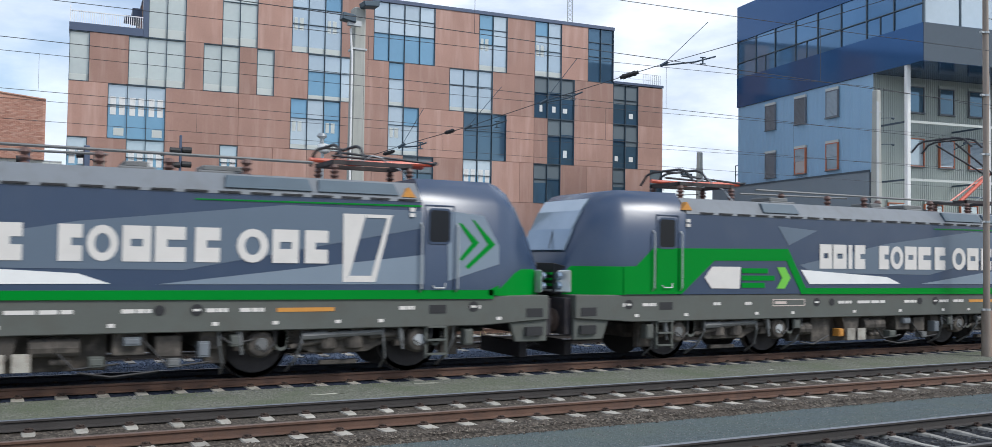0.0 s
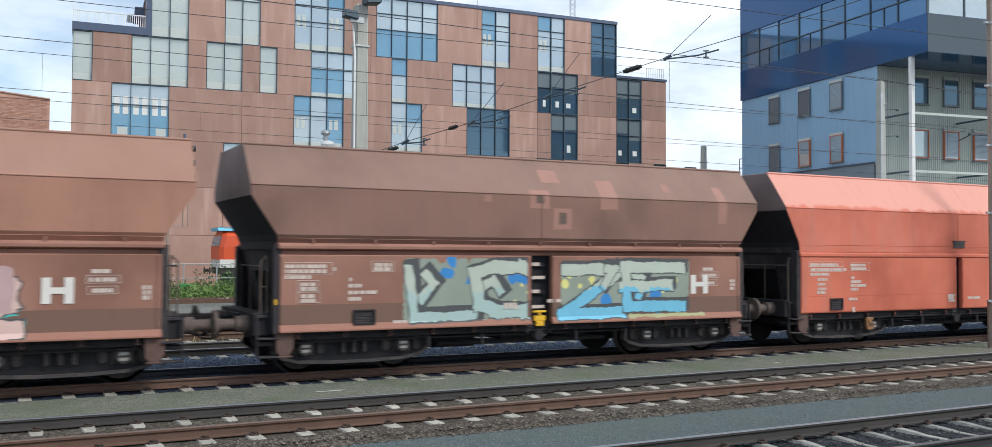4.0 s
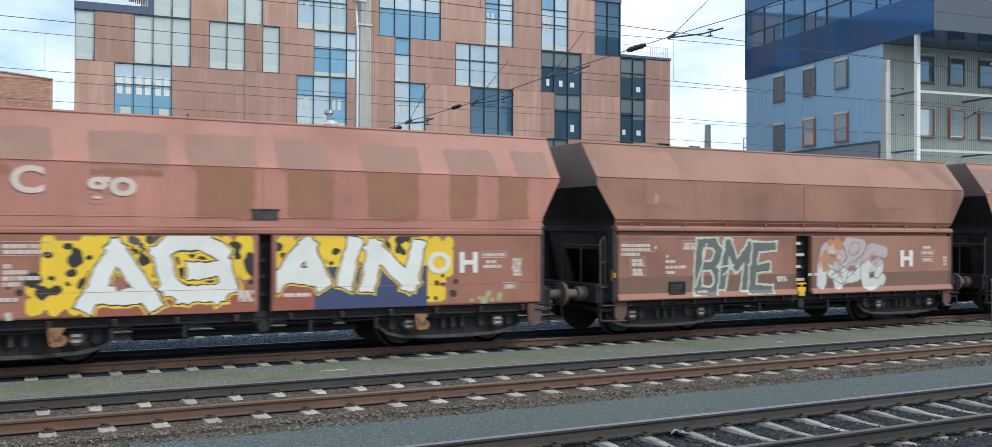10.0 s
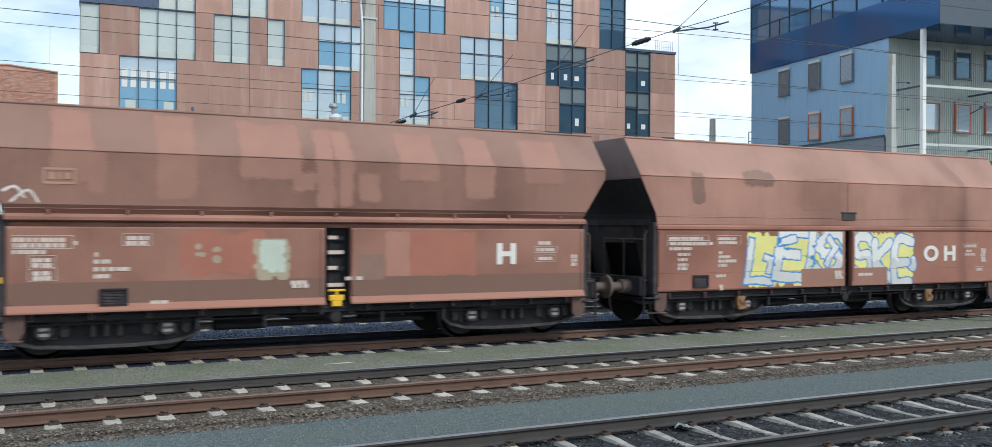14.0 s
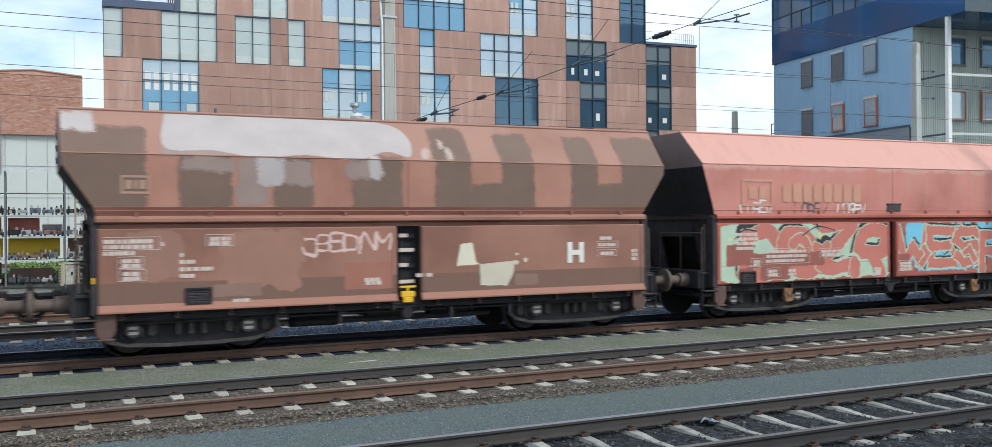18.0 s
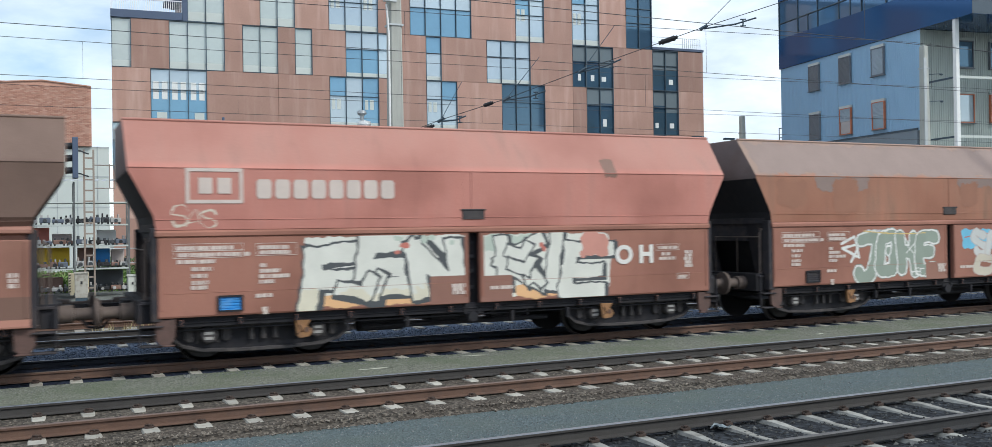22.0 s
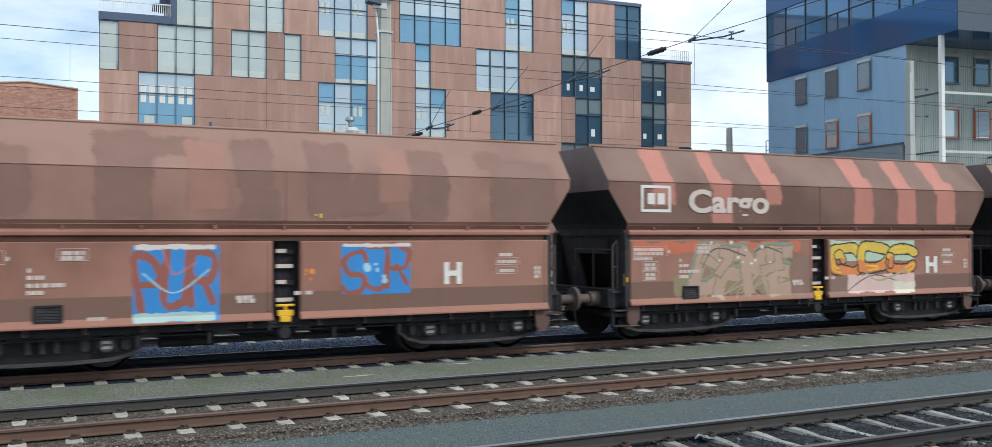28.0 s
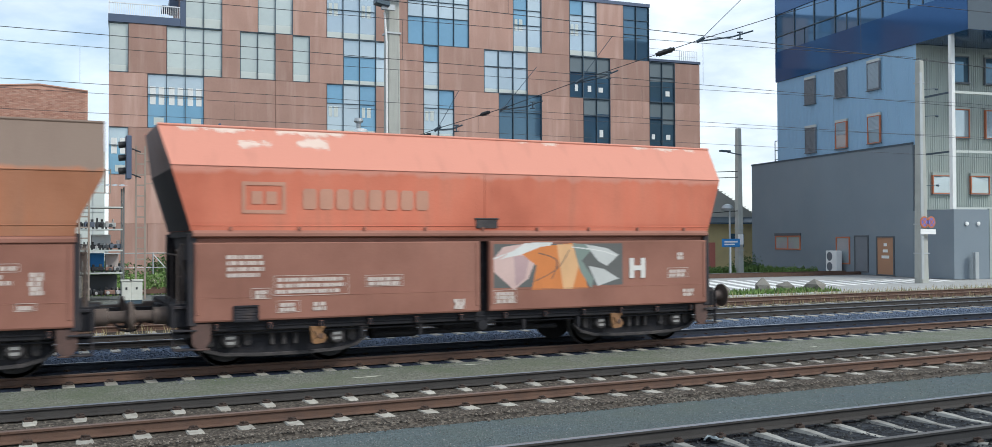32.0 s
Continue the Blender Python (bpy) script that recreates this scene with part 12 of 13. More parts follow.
white_hall = empty("white_hall", pose(52, 78, 0, 0, 0, -9), "pale flat-roofed hall behind the shed", "building")
g = Geo()
g.box(-14, 8, 0, 10, 0, 9.4)
part("wall", g, M["beige"], white_hall)
g = Geo()
g.box(-14.2, 8.2, -0.3, 10, 9.4, 9.7)
part("roof", g, M["white"], white_hall)
g = Geo()
for z in (6.6, 8.2):
    g.box(-14, 8, -0.12, 0, z, z + 0.15)
part("trim", g, M["white"], white_hall)

# ---- fittings of the grey building's ground floor ----
def ground_fit(s0, s1, z0, z1, frame_mat, pane_mat, name):
    """An opening on the wall that looks to -x, between two places along it."""
    g = Geo()
    t = 0.08
    for a, b, c, d in ((s0, s1, z0, z0 + t), (s0, s1, z1 - t, z1), (s0, s0 + t, z0 + t, z1 - t), (s1 - t, s1, z0 + t, z1 - t)):
        g.box(-0.12, -0.04, a, b, c, d)
    w = part(name, g, frame_mat, grey)
    g = Geo()
    g.box(-0.075, -0.05, s0 + t, s1 - t, z0 + t, z1 - t)
    part("pane" if name == "window" else "leaf", g, pane_mat, w)
    return w


M["wood_door"] = surf("tan_wooden_door", (0.40, 0.22, 0.13), 0.6, 0, 0.12, 1.5, 20, 0.05)
w1 = ground_fit(10.55, 13.6, 1.5, 2.5, M["orange_frame"], M["pane"], "window")
g = Geo()
g.box(-0.14, -0.05, 10.5, 13.65, 2.5, 2.68)
part("sun_shade_box", g, M["under"], w1)
g = Geo()
g.box(-0.115, -0.05, 12.0, 12.1, 1.58, 2.42)
part("mullion", g, M["orange_frame"], w1)
ground_fit(5.2, 6.6, 0.62, 2.4, M["orange_frame"], M["pane"], "window")
ground_fit(3.4, 4.75, 0.14, 2.48, M["under"], M["shutter"], "shutter_panel")
d1 = ground_fit(1.05, 2.65, 0.0, 2.42, M["under"], M["wood_door"], "door")
for z, w in ((1.15, 0.34), (1.52, 0.22), (1.9, 0.14)):
    g = Geo()
    g.box(-0.085, -0.076, 1.85 - w, 1.85 + w, z - 0.09, z + 0.09)
    part("notice", g, M["white"], d1)
g = Geo()
g.box(2.9, 5.0, -3.80, -3.70, 0.1, 2.5)
part("door", g, M["shutter"], grey, "brown louvred door")
for x in (0.8, 1.6, 3.8):
    g = Geo()
    g.lathe([(0.02, -3.82), (0.11, -3.80), (0.11, -3.74)], (x, 0, 3.1), "y", 12)
    part("wall_lamp", g, M["white"], grey)
g = Geo()
g.box(1.0, 1.25, -4.15, -3.95, 0, 1.5)
part("downpipe_guard", g, M["galv"], grey)
for z in (8.2, 8.9, 9.6):
    g = Geo()
    g.tube([(1.0, 13.4, z), (1.0, 15.2, z)], 0.035, 6)
    part("roof_rail", g, M["frame"], grey)
for y in (13.5, 14.35, 15.2):
    g = Geo()
    g.tube([(1.0, y, 7.9), (1.0, y, 9.6)], 0.035, 6)
    part("rail_post", g, M["frame"], grey)
for i in range(3):
    for z in (5.6, 8.7):
        g = Geo()
        x = 3.2 + i * 4.5
        g.box(x, x + 1.6, -4.65, -4.45, z + 0.55, z + 0.63)
        g.tube([(x + 0.1, -3.7, z + 0.3), (x + 0.1, -4.55, z + 0.55)], 0.03, 6)
        part("awning_arm", g, M["frame"], grey)

ac = tagged(new("heat_pump_unit"), "white two-fan heat pump unit against the wall", "heat pump")
ac.matrix_basis = pose(46.9, 46.2, 0, 0, 0, -99)
g = Geo()
g.box(-0.55, 0.55, -0.22, 0.22, 0.1, 1.5)
part("case", g, M["white"], ac, bevel=0.03)
for z in (0.46, 1.12):
    g = Geo()
    g.lathe([(0.02, -0.23), (0.27, -0.23), (0.29, -0.22), (0.29, -0.20)], (-0.15, 0, z), "y", 20)
    fan = part("fan_grille", g, M["shutter"], ac)
g = Geo()
for x in (-0.45, 0.45):
    g.box(x - 0.05, x + 0.05, -0.2, 0.2, 0, 0.1)
part("feet", g, M["frame"], ac)

sign = tagged(new("blue_road_sign"), "small blue sign on a white post", "sign")
sign.matrix_basis = pose(41.2, 49.6, 0)
g = Geo()
g.tube([(0, 0, 0), (0, 0, 2.2)], 0.05, 8)
part("post", g, M["white"], sign)
g = Geo()
g.box(-0.75, 0.75, -0.06, -0.03, 1.75, 2.3)
plate = part("plate", g, INK["blue"], sign, bevel=0.01)
g = Geo()
g.box(-0.55, 0.55, -0.068, -0.06, 2.05, 2.15)
g.box(-0.55, 0.30, -0.068, -0.06, 1.88, 1.97)
part("text_bars", g, M["white"], plate)

lamp = tagged(new("street_lamp"), "grey street lamp with a shallow dish head", "street lamp")
lamp.matrix_basis = pose(41.9, 50.5, 0)
g = Geo()
g.tube([(0, 0, 0), (0, 0, 4.2)], 0.09, 8, 0.06)
part("post", g, M["galv"], lamp)
g = Geo()
g.lathe([(0.02, 4.65), (0.30, 4.55), (0.42, 4.35), (0.30, 4.20), (0.10, 4.15)], (-0.2, 0, 0), "z", 14)
part("head", g, M["galv"], lamp, smooth=0.6)

# ---- forecourt ----
g = Geo()
g.prism([(29.7, -0.16), (64, -0.16), (64, -0.02), (29.7, -0.02)], "x", 22, 110)
structure("forecourt", g, surf("forecourt_paving", (0.34, 0.34, 0.33), 0.9, 0, 0.12, 0.4, 25, 0.2, (0.26, 0.26, 0.25), 0.4), "light grey paved forecourt", "pavement")
g = Geo()
g.prism([(29.45, -0.16), (29.75, -0.16), (29.75, 0.06), (29.45, 0.06)], "x", 22, 110)
structure("kerb", g, M["concrete"], "concrete kerb at the forecourt's edge", "kerb", bevel=0.01)
hatch = empty("road_marking", pose(0, 0, 0), "white hatched stripes painted on the forecourt", "road marking", kind="structure")
for i in range(17):
    x = 27.0 + i * 1.05
    y0, y1 = 34.2 + i * 0.05, 38.2 + max(0, 11 - i) * 0.55
    d = (y1 - y0) * 0.45
    g = Geo()
    g.hexa([(x, y0, -0.018), (x + 0.48, y0, -0.018), (x + 0.48 + d, y1, -0.018), (x + d, y1, -0.018), (x, y0, -0.012), (x + 0.48, y0, -0.012), (x + 0.48 + d, y1, -0.012), (x + d, y1, -0.012)])
    part("stripe", g, M["white"], hatch)


def boulder(x, y, r, seed):
    rnd = random.Random(seed)
    bm = bmesh.new()
    bmesh.ops.create_icosphere(bm, subdivisions=1, radius=r)
    for v in bm.verts:
        k = 1 + 0.55 * noise.noise(v.co * 2.2 + Vector((seed * 3.1, 0, 0)))
        v.co = Vector((v.co.x * k * 1.1, v.co.y * k * 0.8, max(-0.25 * r, v.co.z * k * (0.95 - 0.4 * abs(v.co.x) / r))))
    me = bpy.data.meshes.new("boulder")
    bm.to_mesh(me)
    bm.free()
    me.materials.append(M["boulder"])
    ob = tagged(new("boulder", me), "rough grey boulder at the edge of the paving", "rock", "boulders")
    ob.matrix_basis = pose(x, y, 0.22 * r, 0, 0, rnd.uniform(0, 360))


M["boulder"] = surf("rough_rock", (0.20, 0.185, 0.16), 0.95, 0, 0.3, 2.5, 25, 0.8, (0.18, 0.18, 0.17), 0.5)
for i, (x, y, r) in enumerate(((26.3, 32.2, 0.35), (28.7, 32.4, 0.52), (29.9, 32.2, 0.42), (31.1, 31.8, 0.58), (25.2, 31.8, 0.30))):
    boulder(x, y, r, i)

# ---- the parked-up red locomotive that rolls in behind ----
red = empty("red_locomotive", pose(16.8, 61.5, 0.2), "red and white electric locomotive rolling in on a far track", "locomotive")
M["loco_red"] = surf("signal_red_paint", (0.62, 0.085, 0.025), 0.4, 0, 0.08, 0.8, 25, 0.02, (0.50, 0.07, 0.03), 0.3)
M["loco_white"] = surf("off_white_band", (0.62, 0.60, 0.56), 0.6, 0, 0.1, 1, 25, 0.03)
LR = 15.1
g = Geo()
rings = []
for x, i in ((0.0, 0.22), (0.25, 0.05), (1.6, 0.0), (LR - 1.6, 0.0), (LR - 0.25, 0.05), (LR, 0.22)):
    y = 1.48 - i
    rings.append([(x, -y, 1.65), (x, -y, 2.45), (x + (0.18 if x < 1 else -0.18 if x > LR - 1 else 0), -y + 0.05, 3.15), (x + (0.3 if x < 1 else -0.3 if x > LR - 1 else 0), -y + 0.45, 3.48), (x + (0.3 if x < 1 else -0.3 if x > LR - 1 else 0), y - 0.45, 3.48), (x + (0.18 if x < 1 else -0.18 if x > LR - 1 else 0), y - 0.05, 3.15), (x, y, 2.45), (x, y, 1.65)])
g.loft(rings)
part("body", g, M["loco_red"], red, "red body")
g = Geo()
g.box(0.02, LR - 0.02, -1.495, 1.495, 1.15, 1.66)
part("white_band", g, M["loco_white"], red, "off-white lower band")
g = Geo()
g.box(0.1, LR - 0.1, -1.4, 1.4, 0.75, 1.16)
g.box(0.6, 5.0, -1.2, 1.2, 0.3, 0.8)
g.box(LR - 5.0, LR - 0.6, -1.2, 1.2, 0.3, 0.8)
part("underframe", g, M["bogie"], red)
g = Geo()
g.prism([(-1.2, 3.45), (1.2, 3.45), (0.9, 3.72), (-0.9, 3.72)], "x", 0.3, LR - 0.3)
part("roof", g, M["roof_grey"], red, "grey roof")
g = Geo()
g.prism([(-1.25, 3.45), (1.25, 3.45), (0.95, 3.66), (-0.95, 3.66)], "x", -0.05, 1.8)
part("cab_roof", g, INK["sky"], red, "blue-grey cab roof")
for y0, y1 in ((-1.15, -0.08), (0.08, 1.15)):
    g = Geo()
    g.hexa([(-0.02, y0, 2.50), (0.02, y0, 2.50), (0.02, y1, 2.50), (-0.02, y1, 2.50), (0.13, y0, 3.12), (0.17, y0, 3.12), (0.17, y1, 3.12), (0.13, y1, 3.12)])
    part("windscreen", g, M["pane_blue"], red)
g = Geo()
g.box(1.75, 2.3, -1.51, -1.46, 2.45, 3.05)
part("cab_window", g, M["pane_dark"], red)
for x in (4.6, 6.9, 9.2, 11.5):
    g = Geo()
    g.lathe([(0.01, -1.51), (0.26, -1.51), (0.30, -1.48)], (x, 0, 2.80), "y", 18)
    part("round_window", g, M["pane_dark"], red)
for x in (3.4, 5.7, 8.0, 10.3):
    g = Geo()
    for k in range(7):
        g.box(x - 0.35, x + 0.35, -1.505, -1.46, 2.45 + k * 0.09, 2.50 + k * 0.09)
    part("louvres", g, M["rust_rail"], red)
for y in (-0.75, 0.75):
    g = Geo()
    g.lathe([(0.02, -0.04), (0.13, -0.03), (0.13, 0.1)], (0, y, 1.40), "x", 12)
    part("headlamp", g, M["lens"], red)
    piece("buffer", BUFFER, red, pose(-0.5, y * 1.15, 0.95))
flat("company_mark", [rect(2.6, 3.9, 1.85, 2.2)], M["white"], red, "white company mark", y=-1.50)
for x, s in ((3.0, 1), (LR - 3.0, -1)):
    g = Geo()
    g.tube([(x - 0.9, 0, 3.80), (x + 0.9 * s, 0, 4.15), (x - 0.8 * s, 0, 4.30)], 0.05, 6)
    for y in (-0.7, 0.7):
        g.tube([(x - 0.9, y, 3.75), (x + 0.9, y, 3.75)], 0.04, 6)
    g.tube([(x - 0.8 * s, -0.8, 4.30), (x - 0.8 * s, 0.8, 4.30)], 0.04, 6)
    part("pantograph", g, M["red_ins"], red)
RLW = wheelset_mesh(0.60)
for x in (1.6, 4.2, LR - 4.2, LR - 1.6):
    piece("wheelset", RLW, red, pose(x, 0, 0.60))
g = Geo()
g.box(X0, X1, -0.79, -0.715, 0.0, 0.2)
g.box(X0, X1, 0.715, 0.79, 0.0, 0.2)
far_rails = tagged(new("railway_track", g.mesh("far_rails", M["rust_rail"])), "distant rusty rails beside the office building", "railway track", kind="structure")
far_rails.matrix_basis = pose(0, 61.5, 0)
far2 = tagged(new("railway_track", far_rails.data), "rusty siding rails in the middle of the yard", "railway track", kind="structure")
far2.matrix_basis = pose(-280 - 360, 44.9, 0)

# ---- fence and weeds ----
fence = empty("pipe_fence", pose(0, 53.2, 0), "low galvanised pipe fence among weeds", "fence")
for i in range(13):
    x = 2.0 + i * 1.75
    g = Geo()
    g.tube([(x, 0, 0), (x, 0, 1.7)], 0.035, 6)
    part("post", g, M["galv"], fence)
    if i % 4 == 2:
        g = Geo()
        g.tube([(x, 0, 1.6), (x + 1.3, 0, 0.1)], 0.03, 6)
        part("strut", g, M["galv"], fence)
g = Geo()
g.tube([(2.0, 0, 1.66), (23, 0, 1.66)], 0.03, 6)
part("top_rail", g, M["galv"], fence)
g = Geo()
g.tube([(2.0, 0, 0.9), (23, 0, 0.9)], 0.02, 6)
part("mid_rail", g, M["galv"], fence)


# ---- weeds, grass and ballast stones ----
M["grass"] = surf("weed_green", (0.115, 0.205, 0.045), 0.8, 0, 0.4, 1.2, 8, 0.0, (0.22, 0.27, 0.075), 0.6)
M["leaf"] = stone_material("weed_leaves", [(0.070, 0.135, 0.032), (0.150, 0.250, 0.062), (0.105, 0.185, 0.042), (0.225, 0.290, 0.110), (0.060, 0.110, 0.030)])
M["ivy"] = stone_material("bush_leaves", [(0.035, 0.075, 0.022), (0.080, 0.150, 0.045), (0.055, 0.110, 0.032), (0.130, 0.200, 0.075)])
M["bloom"] = surf("pale_weed_blossom", (0.62, 0.60, 0.44), 0.8, 0, 0.2, 3, 20, 0.0)
M["straw"] = surf("dry_stalks", (0.36, 0.30, 0.16), 0.85, 0, 0.3, 1.2, 8, 0.0)


def blades(name, spots, mat, label, seed, width=0.03):
    """Grass or weeds: many bent blades; spots: x, y, radius x, radius y, count, height."""
    rnd = np.random.RandomState(seed)
    vs, fs = [], []
    n = 0
    for x, y, rx, ry, count, h in spots:
        for _ in range(count):
            px, py = x + rnd.uniform(-rx, rx), y + rnd.uniform(-ry, ry)
            a, hh = rnd.uniform(0, 6.28), h * rnd.uniform(0.4, 1.15)
            lx, ly = math.cos(a) * hh * rnd.uniform(0.1, 0.55), math.sin(a) * hh * rnd.uniform(0.1, 0.55)
            wx, wy = -math.sin(a) * width, math.cos(a) * width
            z = -0.12
            vs += [(px - wx, py - wy, z), (px + wx, py + wy, z), (px + lx * 0.4 + wx * 0.8, py + ly * 0.4 + wy * 0.8, z + hh * 0.6), (px + lx * 0.4 - wx * 0.8, py + ly * 0.4 - wy * 0.8, z + hh * 0.6), (px + lx, py + ly, z + hh)]
            fs += [(n, n + 1, n + 2, n + 3), (n + 3, n + 2, n + 4)]
            n += 5
    me = bpy.data.meshes.new(name)
    me.from_pydata(vs, [], fs)
    me.materials.append(mat)
    return tagged(new(name, me), label, "grass", kind="stuff")


blades("weeds", [(8, 51.5, 9, 2.6, 3600, 0.45), (1, 46.5, 6, 1.5, 1400, 0.4), (16, 50, 8, 3, 1800, 0.45), (28.5, 31.6, 3.4, 0.7, 1500, 0.30), (42.5, 51.5, 3.5, 0.6, 900, 0.5), (45.5, 49.5, 1.0, 2.5, 800, 0.45)], M["grass"], "bright green weeds along the far side of the yard", 3, 0.035)
blades("tall_grass", [(12.6, 47.9, 0.8, 0.5, 420, 1.5), (12.2, 48.2, 1.2, 0.8, 260, 1.0)], M["grass"], "tall tuft of reed-like grass in the yard", 4, 0.03)
blades("dry_weeds", [(24, 25.0, 18, 0.6, 1300, 0.35), (26, 28.3, 20, 0.7, 2200, 0.40), (6, 24.4, 5, 0.7, 500, 0.4), (36, 29.0, 10, 0.3, 300, 0.4)], M["straw"], "sparse dry weeds beside the rear tracks", 5, 0.012)
def leafage(name, clumps, mat, label, category, seed, leaf):
    """Leafy growth: x, y, radius x, radius y, height, plants; each plant a loose mound of small leaves with gaps."""
    rnd = np.random.RandomState(seed)
    vs, n = [], 0
    for x, y, rx, ry, h, plants in clumps:
        for _ in range(plants):
            px, py = x + rnd.uniform(-rx, rx), y + rnd.uniform(-ry, ry)
            hh, r = h * rnd.uniform(0.45, 1.1), h * rnd.uniform(0.25, 0.55)
            k = int(26 + 60 * hh)
            u = rnd.normal(0, 0.42, (k, 3)) * (r, r, hh * 0.45) + (px, py, hh * 0.5)
            a, b = rnd.normal(0, 1, (k, 3)), rnd.normal(0, 1, (k, 3))
            a /= np.linalg.norm(a, axis=1)[:, None]
            b -= a * (a * b).sum(1)[:, None]
            b /= np.linalg.norm(b, axis=1)[:, None]
            s = leaf * rnd.uniform(0.5, 1.3, (k, 1))
            u[:, 2] = np.maximum(u[:, 2], -0.08)
            vs.append(np.stack([u - a * s, u + b * s * 0.5, u + a * s, u - b * s * 0.5], 1).reshape(-1, 3))
            n += k
    me = bpy.data.meshes.new(name)
    me.from_pydata(np.concatenate(vs).tolist(), [], np.arange(n * 4).reshape(-1, 4).tolist())
    me.materials.append(mat)
    return tagged(new(name, me), label, category, kind="stuff")


leafage("leafy_weeds", [(8, 51.3, 9, 2.4, 0.75, 420), (16, 50, 8, 2.6, 0.6, 260), (1, 46.5, 6, 1.4, 0.45, 120), (42.5, 51.5, 3.5, 0.6, 0.5, 60), (45.5, 49.5, 1.0, 2.4, 0.45, 50)], M["leaf"], "bright leafy weeds along the pipe fence", "weeds", 21, 0.075)
leafage("shrubs", [(7, 54.6, 1.6, 0.6, 1.6, 22), (3.4, 54.8, 1.3, 0.6, 1.5, 18), (11.5, 54.8, 1.2, 0.5, 1.7, 14), (14.8, 54.6, 1.0, 0.5, 1.6, 12), (44.8, 52.3, 0.8, 0.6, 1.3, 10)], M["ivy"], "dark green leafy shrubs below the office wall", "shrub", 22, 0.085)
leafage("weed_blossoms", [(10, 45.2, 10, 0.5, 0.30, 36), (22, 28.4, 20, 0.8, 0.22, 90), (12, 50.2, 8, 1.5, 0.6, 22)], M["bloom"], "pale flowering weeds among the rear tracks", "weeds", 23, 0.030)


def stones(name, bands, mat, label, seed):
    """Loose ballast: x0, x1, y0, y1, z, count, size."""
    rnd = np.random.RandomState(seed)
    base = np.array([(1, 0, 0), (0, 1, 0), (-1, 0, 0), (0, -1, 0), (0, 0, 1), (0, 0, -1)], float)
    tri = np.array([(0, 1, 4), (1, 2, 4), (2, 3, 4), (3, 0, 4), (1, 0, 5), (2, 1, 5), (3, 2, 5), (0, 3, 5)])
    vs, fs = [], []
    n = 0
    for x0, x1, y0, y1, z, count, size in bands:
        u = rnd.uniform(0, 1, count)
        px = x0 + (x1 - x0) * u ** 1.35
        py = rnd.uniform(y0, y1, count)
        s = size * rnd.uniform(0.5, 1.3, count)
        jit = rnd.uniform(0.6, 1.25, (count, 6, 3))
        ang = rnd.uniform(0, 6.28, count)
        b = base[None] * jit * s[:, None, None] * np.array([1, 0.85, 0.65])
        b = b + rnd.uniform(-0.25, 0.25, (count, 6, 3)) * s[:, None, None]
        ca, sa = np.cos(ang)[:, None], np.sin(ang)[:, None]
        xx, yy = b[..., 0] * ca - b[..., 1] * sa, b[..., 0] * sa + b[..., 1] * ca
        p = np.stack([xx + px[:, None], yy + py[:, None], b[..., 2] + z + s[:, None] * 0.25], -1).reshape(-1, 3)
        f = (tri[None] + (np.arange(count) * 6)[:, None, None] + n).reshape(-1, 3)
        vs.append(p)
        fs.append(f)
        n += count * 6
    me = bpy.data.meshes.new(name)
    me.from_pydata(np.concatenate(vs).tolist(), [], np.concatenate(fs).tolist())
    me.materials.append(mat)
    return tagged(new(name, me), label, "ballast", kind="stuff")


M["brown_stones"] = stone_material("brown_ballast_stones", [(0.040, 0.034, 0.028), (0.120, 0.096, 0.076), (0.062, 0.052, 0.043), (0.250, 0.215, 0.175), (0.090, 0.074, 0.060)])
M["grey_stones"] = stone_material("grey_gravel", [(0.08, 0.085, 0.085), (0.17, 0.175, 0.175), (0.11, 0.115, 0.115), (0.27, 0.27, 0.26), (0.14, 0.14, 0.13)])
M["dark_stones"] = stone_material("dark_ballast_stones", [(0.011, 0.011, 0.012), (0.024, 0.025, 0.026), (0.016, 0.017, 0.018), (0.11, 0.11, 0.105)])
M["blue_stones"] = stone_material("bluish_ballast_stones", [(0.080, 0.106, 0.156), (0.098, 0.126, 0.180), (0.088, 0.115, 0.166), (0.15, 0.178, 0.225)])
yn, ym, yt = TRACKS["near"], TRACKS["mid"], TRACKS["train"]
stones("ballast_stones", [(-2, 45, ym - 0.7, ym + 0.7, 0.018, 9000, 0.021), (-2, 45, ym - 1.58, ym - 1.16, 0.048, 8000, 0.020), (-2, 45, ym - 1.75, ym - 1.4, 0.0, 4500, 0.018), (-2, 45, ym + 1.08, ym + 1.55, 0.046, 4000, 0.018), (0, 50, 16.10, 16.58, 0.014, 6000, 0.017)], M["brown_stones"], "brown rusty ballast stones between the sleepers", 11)
stones("gravel_grains", [(-1, 40, 9.5, 11.3, -0.010, 9000, 0.011), (-2, 45, 14.4, 16.1, 0.054, 6000, 0.010), (2, 50, 15.7, 16.15, 0.054, 2500, 0.014)], M["grey_stones"], "scattered grey gravel on the strips between tracks", 12)
stones("dark_ballast", [(3, 34, yn - 0.95, yn + 1.5, 0.0, 11000, 0.024), (3, 34, yn - 1.6, yn - 1.0, 0.045, 5000, 0.024)], M["dark_stones"], "oily dark ballast of the nearest track", 13)
stones("bluish_ballast_heap", [(-2, 45, yt + 1.35, yt + 3.3, 0.03, 13000, 0.030), (0, 50, 20.3, 23.4, 0.03, 9000, 0.030)], M["blue_stones"], "bluish grey ballast behind the train", 14)


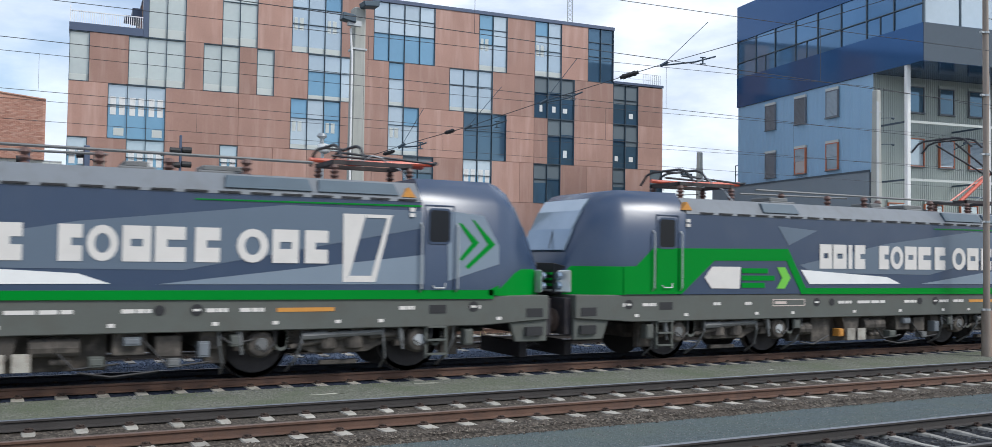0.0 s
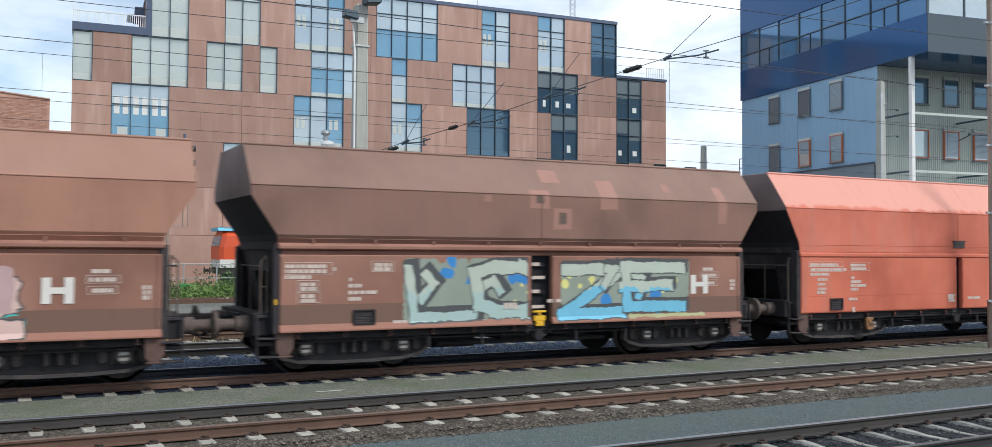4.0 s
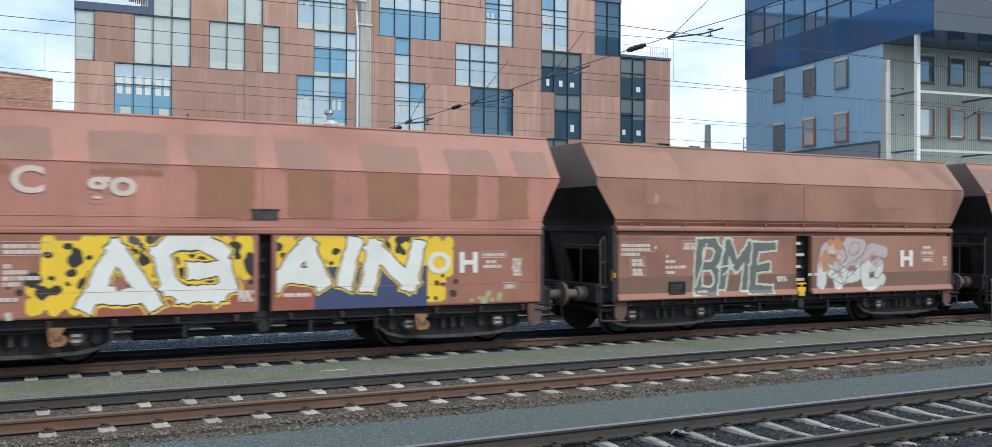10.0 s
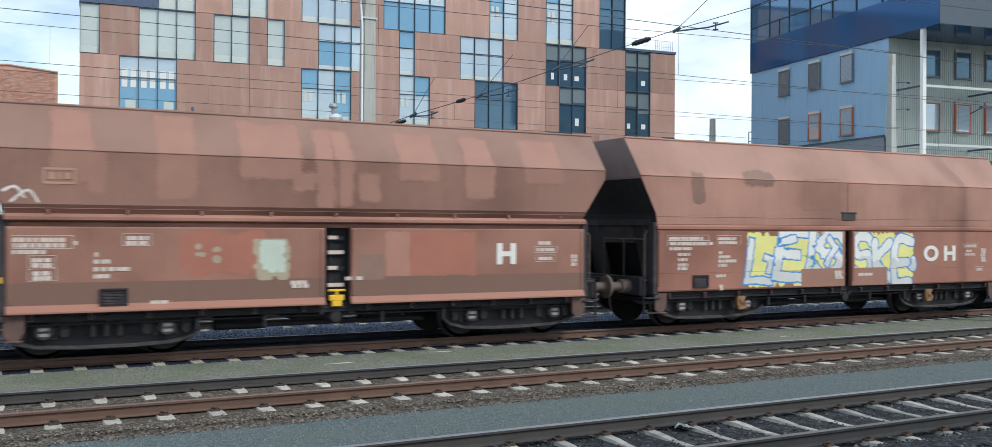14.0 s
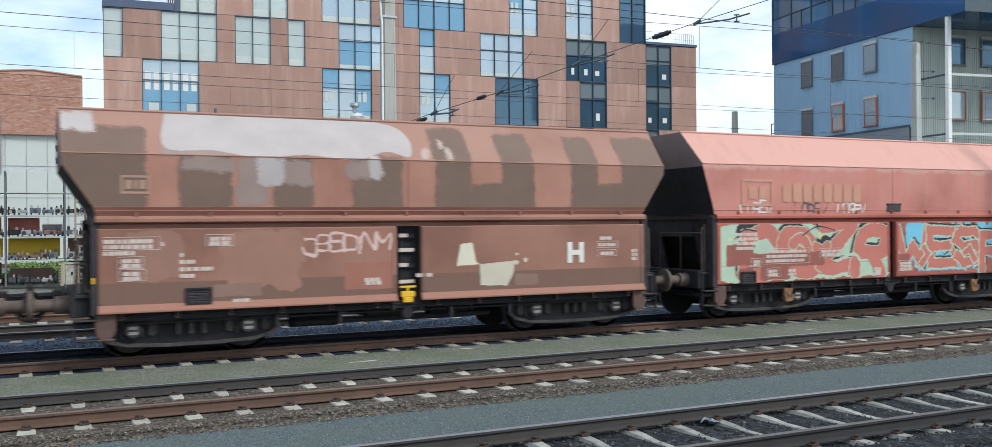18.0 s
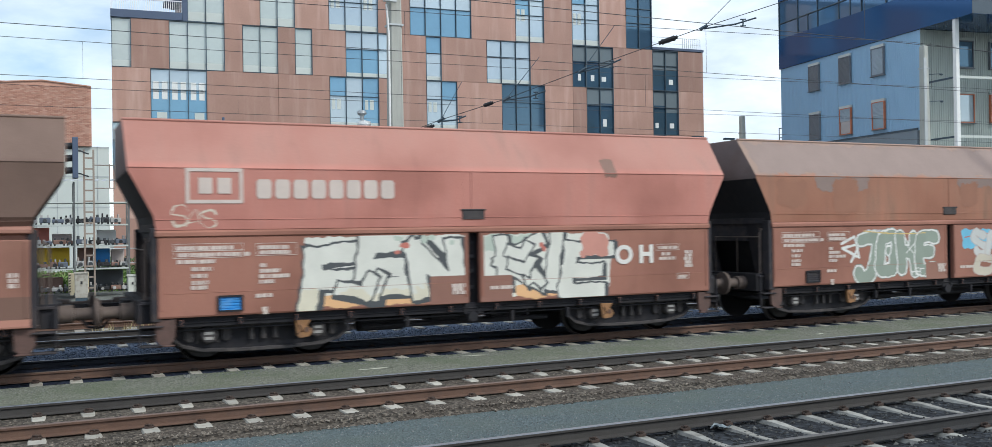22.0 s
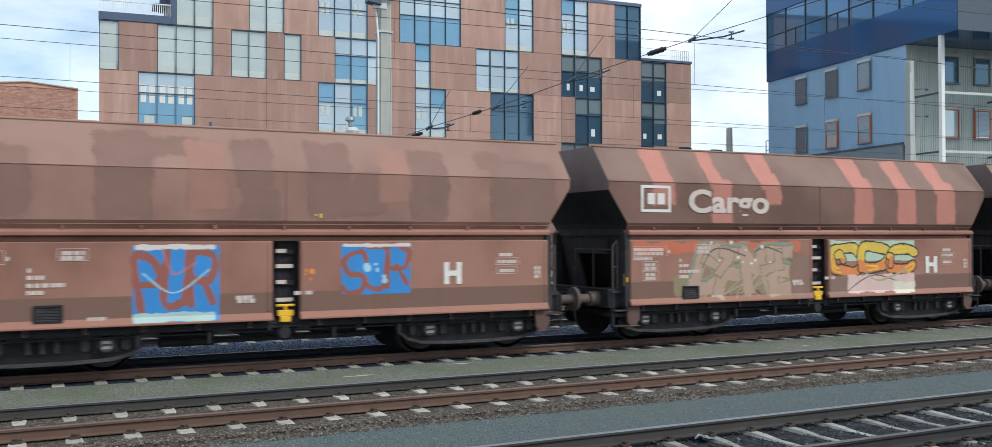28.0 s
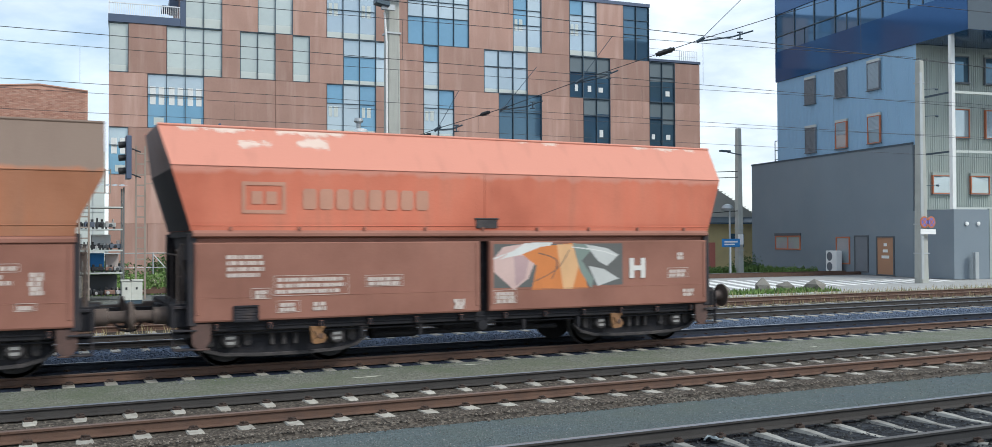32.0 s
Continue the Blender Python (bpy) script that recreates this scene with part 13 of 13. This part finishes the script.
M["chalky"] = surf("chalky_plastic", (0.40, 0.40, 0.33), 0.8, 0, 0.2, 9, 40, 0.05)
rag = bmesh.new()
bmesh.ops.create_grid(rag, x_segments=8, y_segments=6, size=0.09)
for v in rag.verts:
    v.co.z = 0.05 * noise.noise(v.co * 14) + 0.06 * max(0.0, noise.noise(v.co * 7 + Vector((3, 1, 0))))
rag_mesh = bpy.data.meshes.new("crumpled_sheet")
bmesh.ops.solidify(rag, geom=rag.faces[:], thickness=0.004)
rag.to_mesh(rag_mesh)
rag.free()
rag_mesh.materials.append(surf("grey_plastic_scrap", (0.17, 0.20, 0.215), 0.6, 0, 0.2, 12, 60, 0.1))
for x, y, turn, long, tall in ((4.95, 15.10, 4, 3.4, 0.25), (7.05, 15.72, -8, 3.0, 0.22), (14.6, 14.95, 12, 1.6, 0.3)):
    strap = tagged(new("plastic_strip", rag_mesh.copy()), "pale torn plastic strip lying on mossy gravel", "litter")
    strap.data.transform(Matrix.Diagonal((long, 0.32, tall, 1)))
    strap.data.materials[0] = M["chalky"]
    strap.matrix_basis = pose(x, y, 0.062, 0, 0, turn)
scrap = tagged(new("crumpled_sheet", rag_mesh), "crumpled pale grey plastic scrap lying between the rails", "litter")
scrap.matrix_basis = pose(6.95, 8.68, 0.055, 0, 0, 25)


# ---- movement ----
def travelled(t):
    """Metres that the train has gone at t seconds: it slows a little all the way."""
    s = t / 32.0
    return 492.196 * s - 9.217 * s * s - 2.736 * s ** 3


def motions():
    times = [float(t) for t in range(0, 33)]
    for ob, x in TRAIN:
        y = TRACKS["train"]
        walk(ob, [(t, pose(x - travelled(t), y, RAIL_TOP)) for t in times])
    red_x = ((0.0, 1.2), (0.6, 3.2), (1.5, 6.1), (2.5, 9.1), (4.0, 12.3), (5.5, 14.5), (8.0, 15.9), (12.0, 16.5), (16.0, 16.8), (32.0, 16.8))
    walk(red, [(t, pose(x, 61.5, 0.2)) for t, x in red_x])
    start = dict((ob.name, x) for ob, x in TRAIN)
    for ws, owner, at, r in WHEELSETS:
        x = start[owner.name]
        rows, step = [], 1 / 30
        n0 = next((i for i in range(961) if x - travelled(i * step) < 40), None)
        n1 = next((i for i in range(961) if x - travelled(i * step) < -14), 960)
        if n0 is None:
            continue
        for i in sorted({0, 960} | set(range(n0, n1 + 1))):
            j = min(max(i, n0), n1)
            turn = -math.degrees((travelled(j * step) - travelled(n0 * step)) / r)
            rows.append((i * step, pose(*at, 0, turn, 0)))
        walk(ws, rows)


motions()
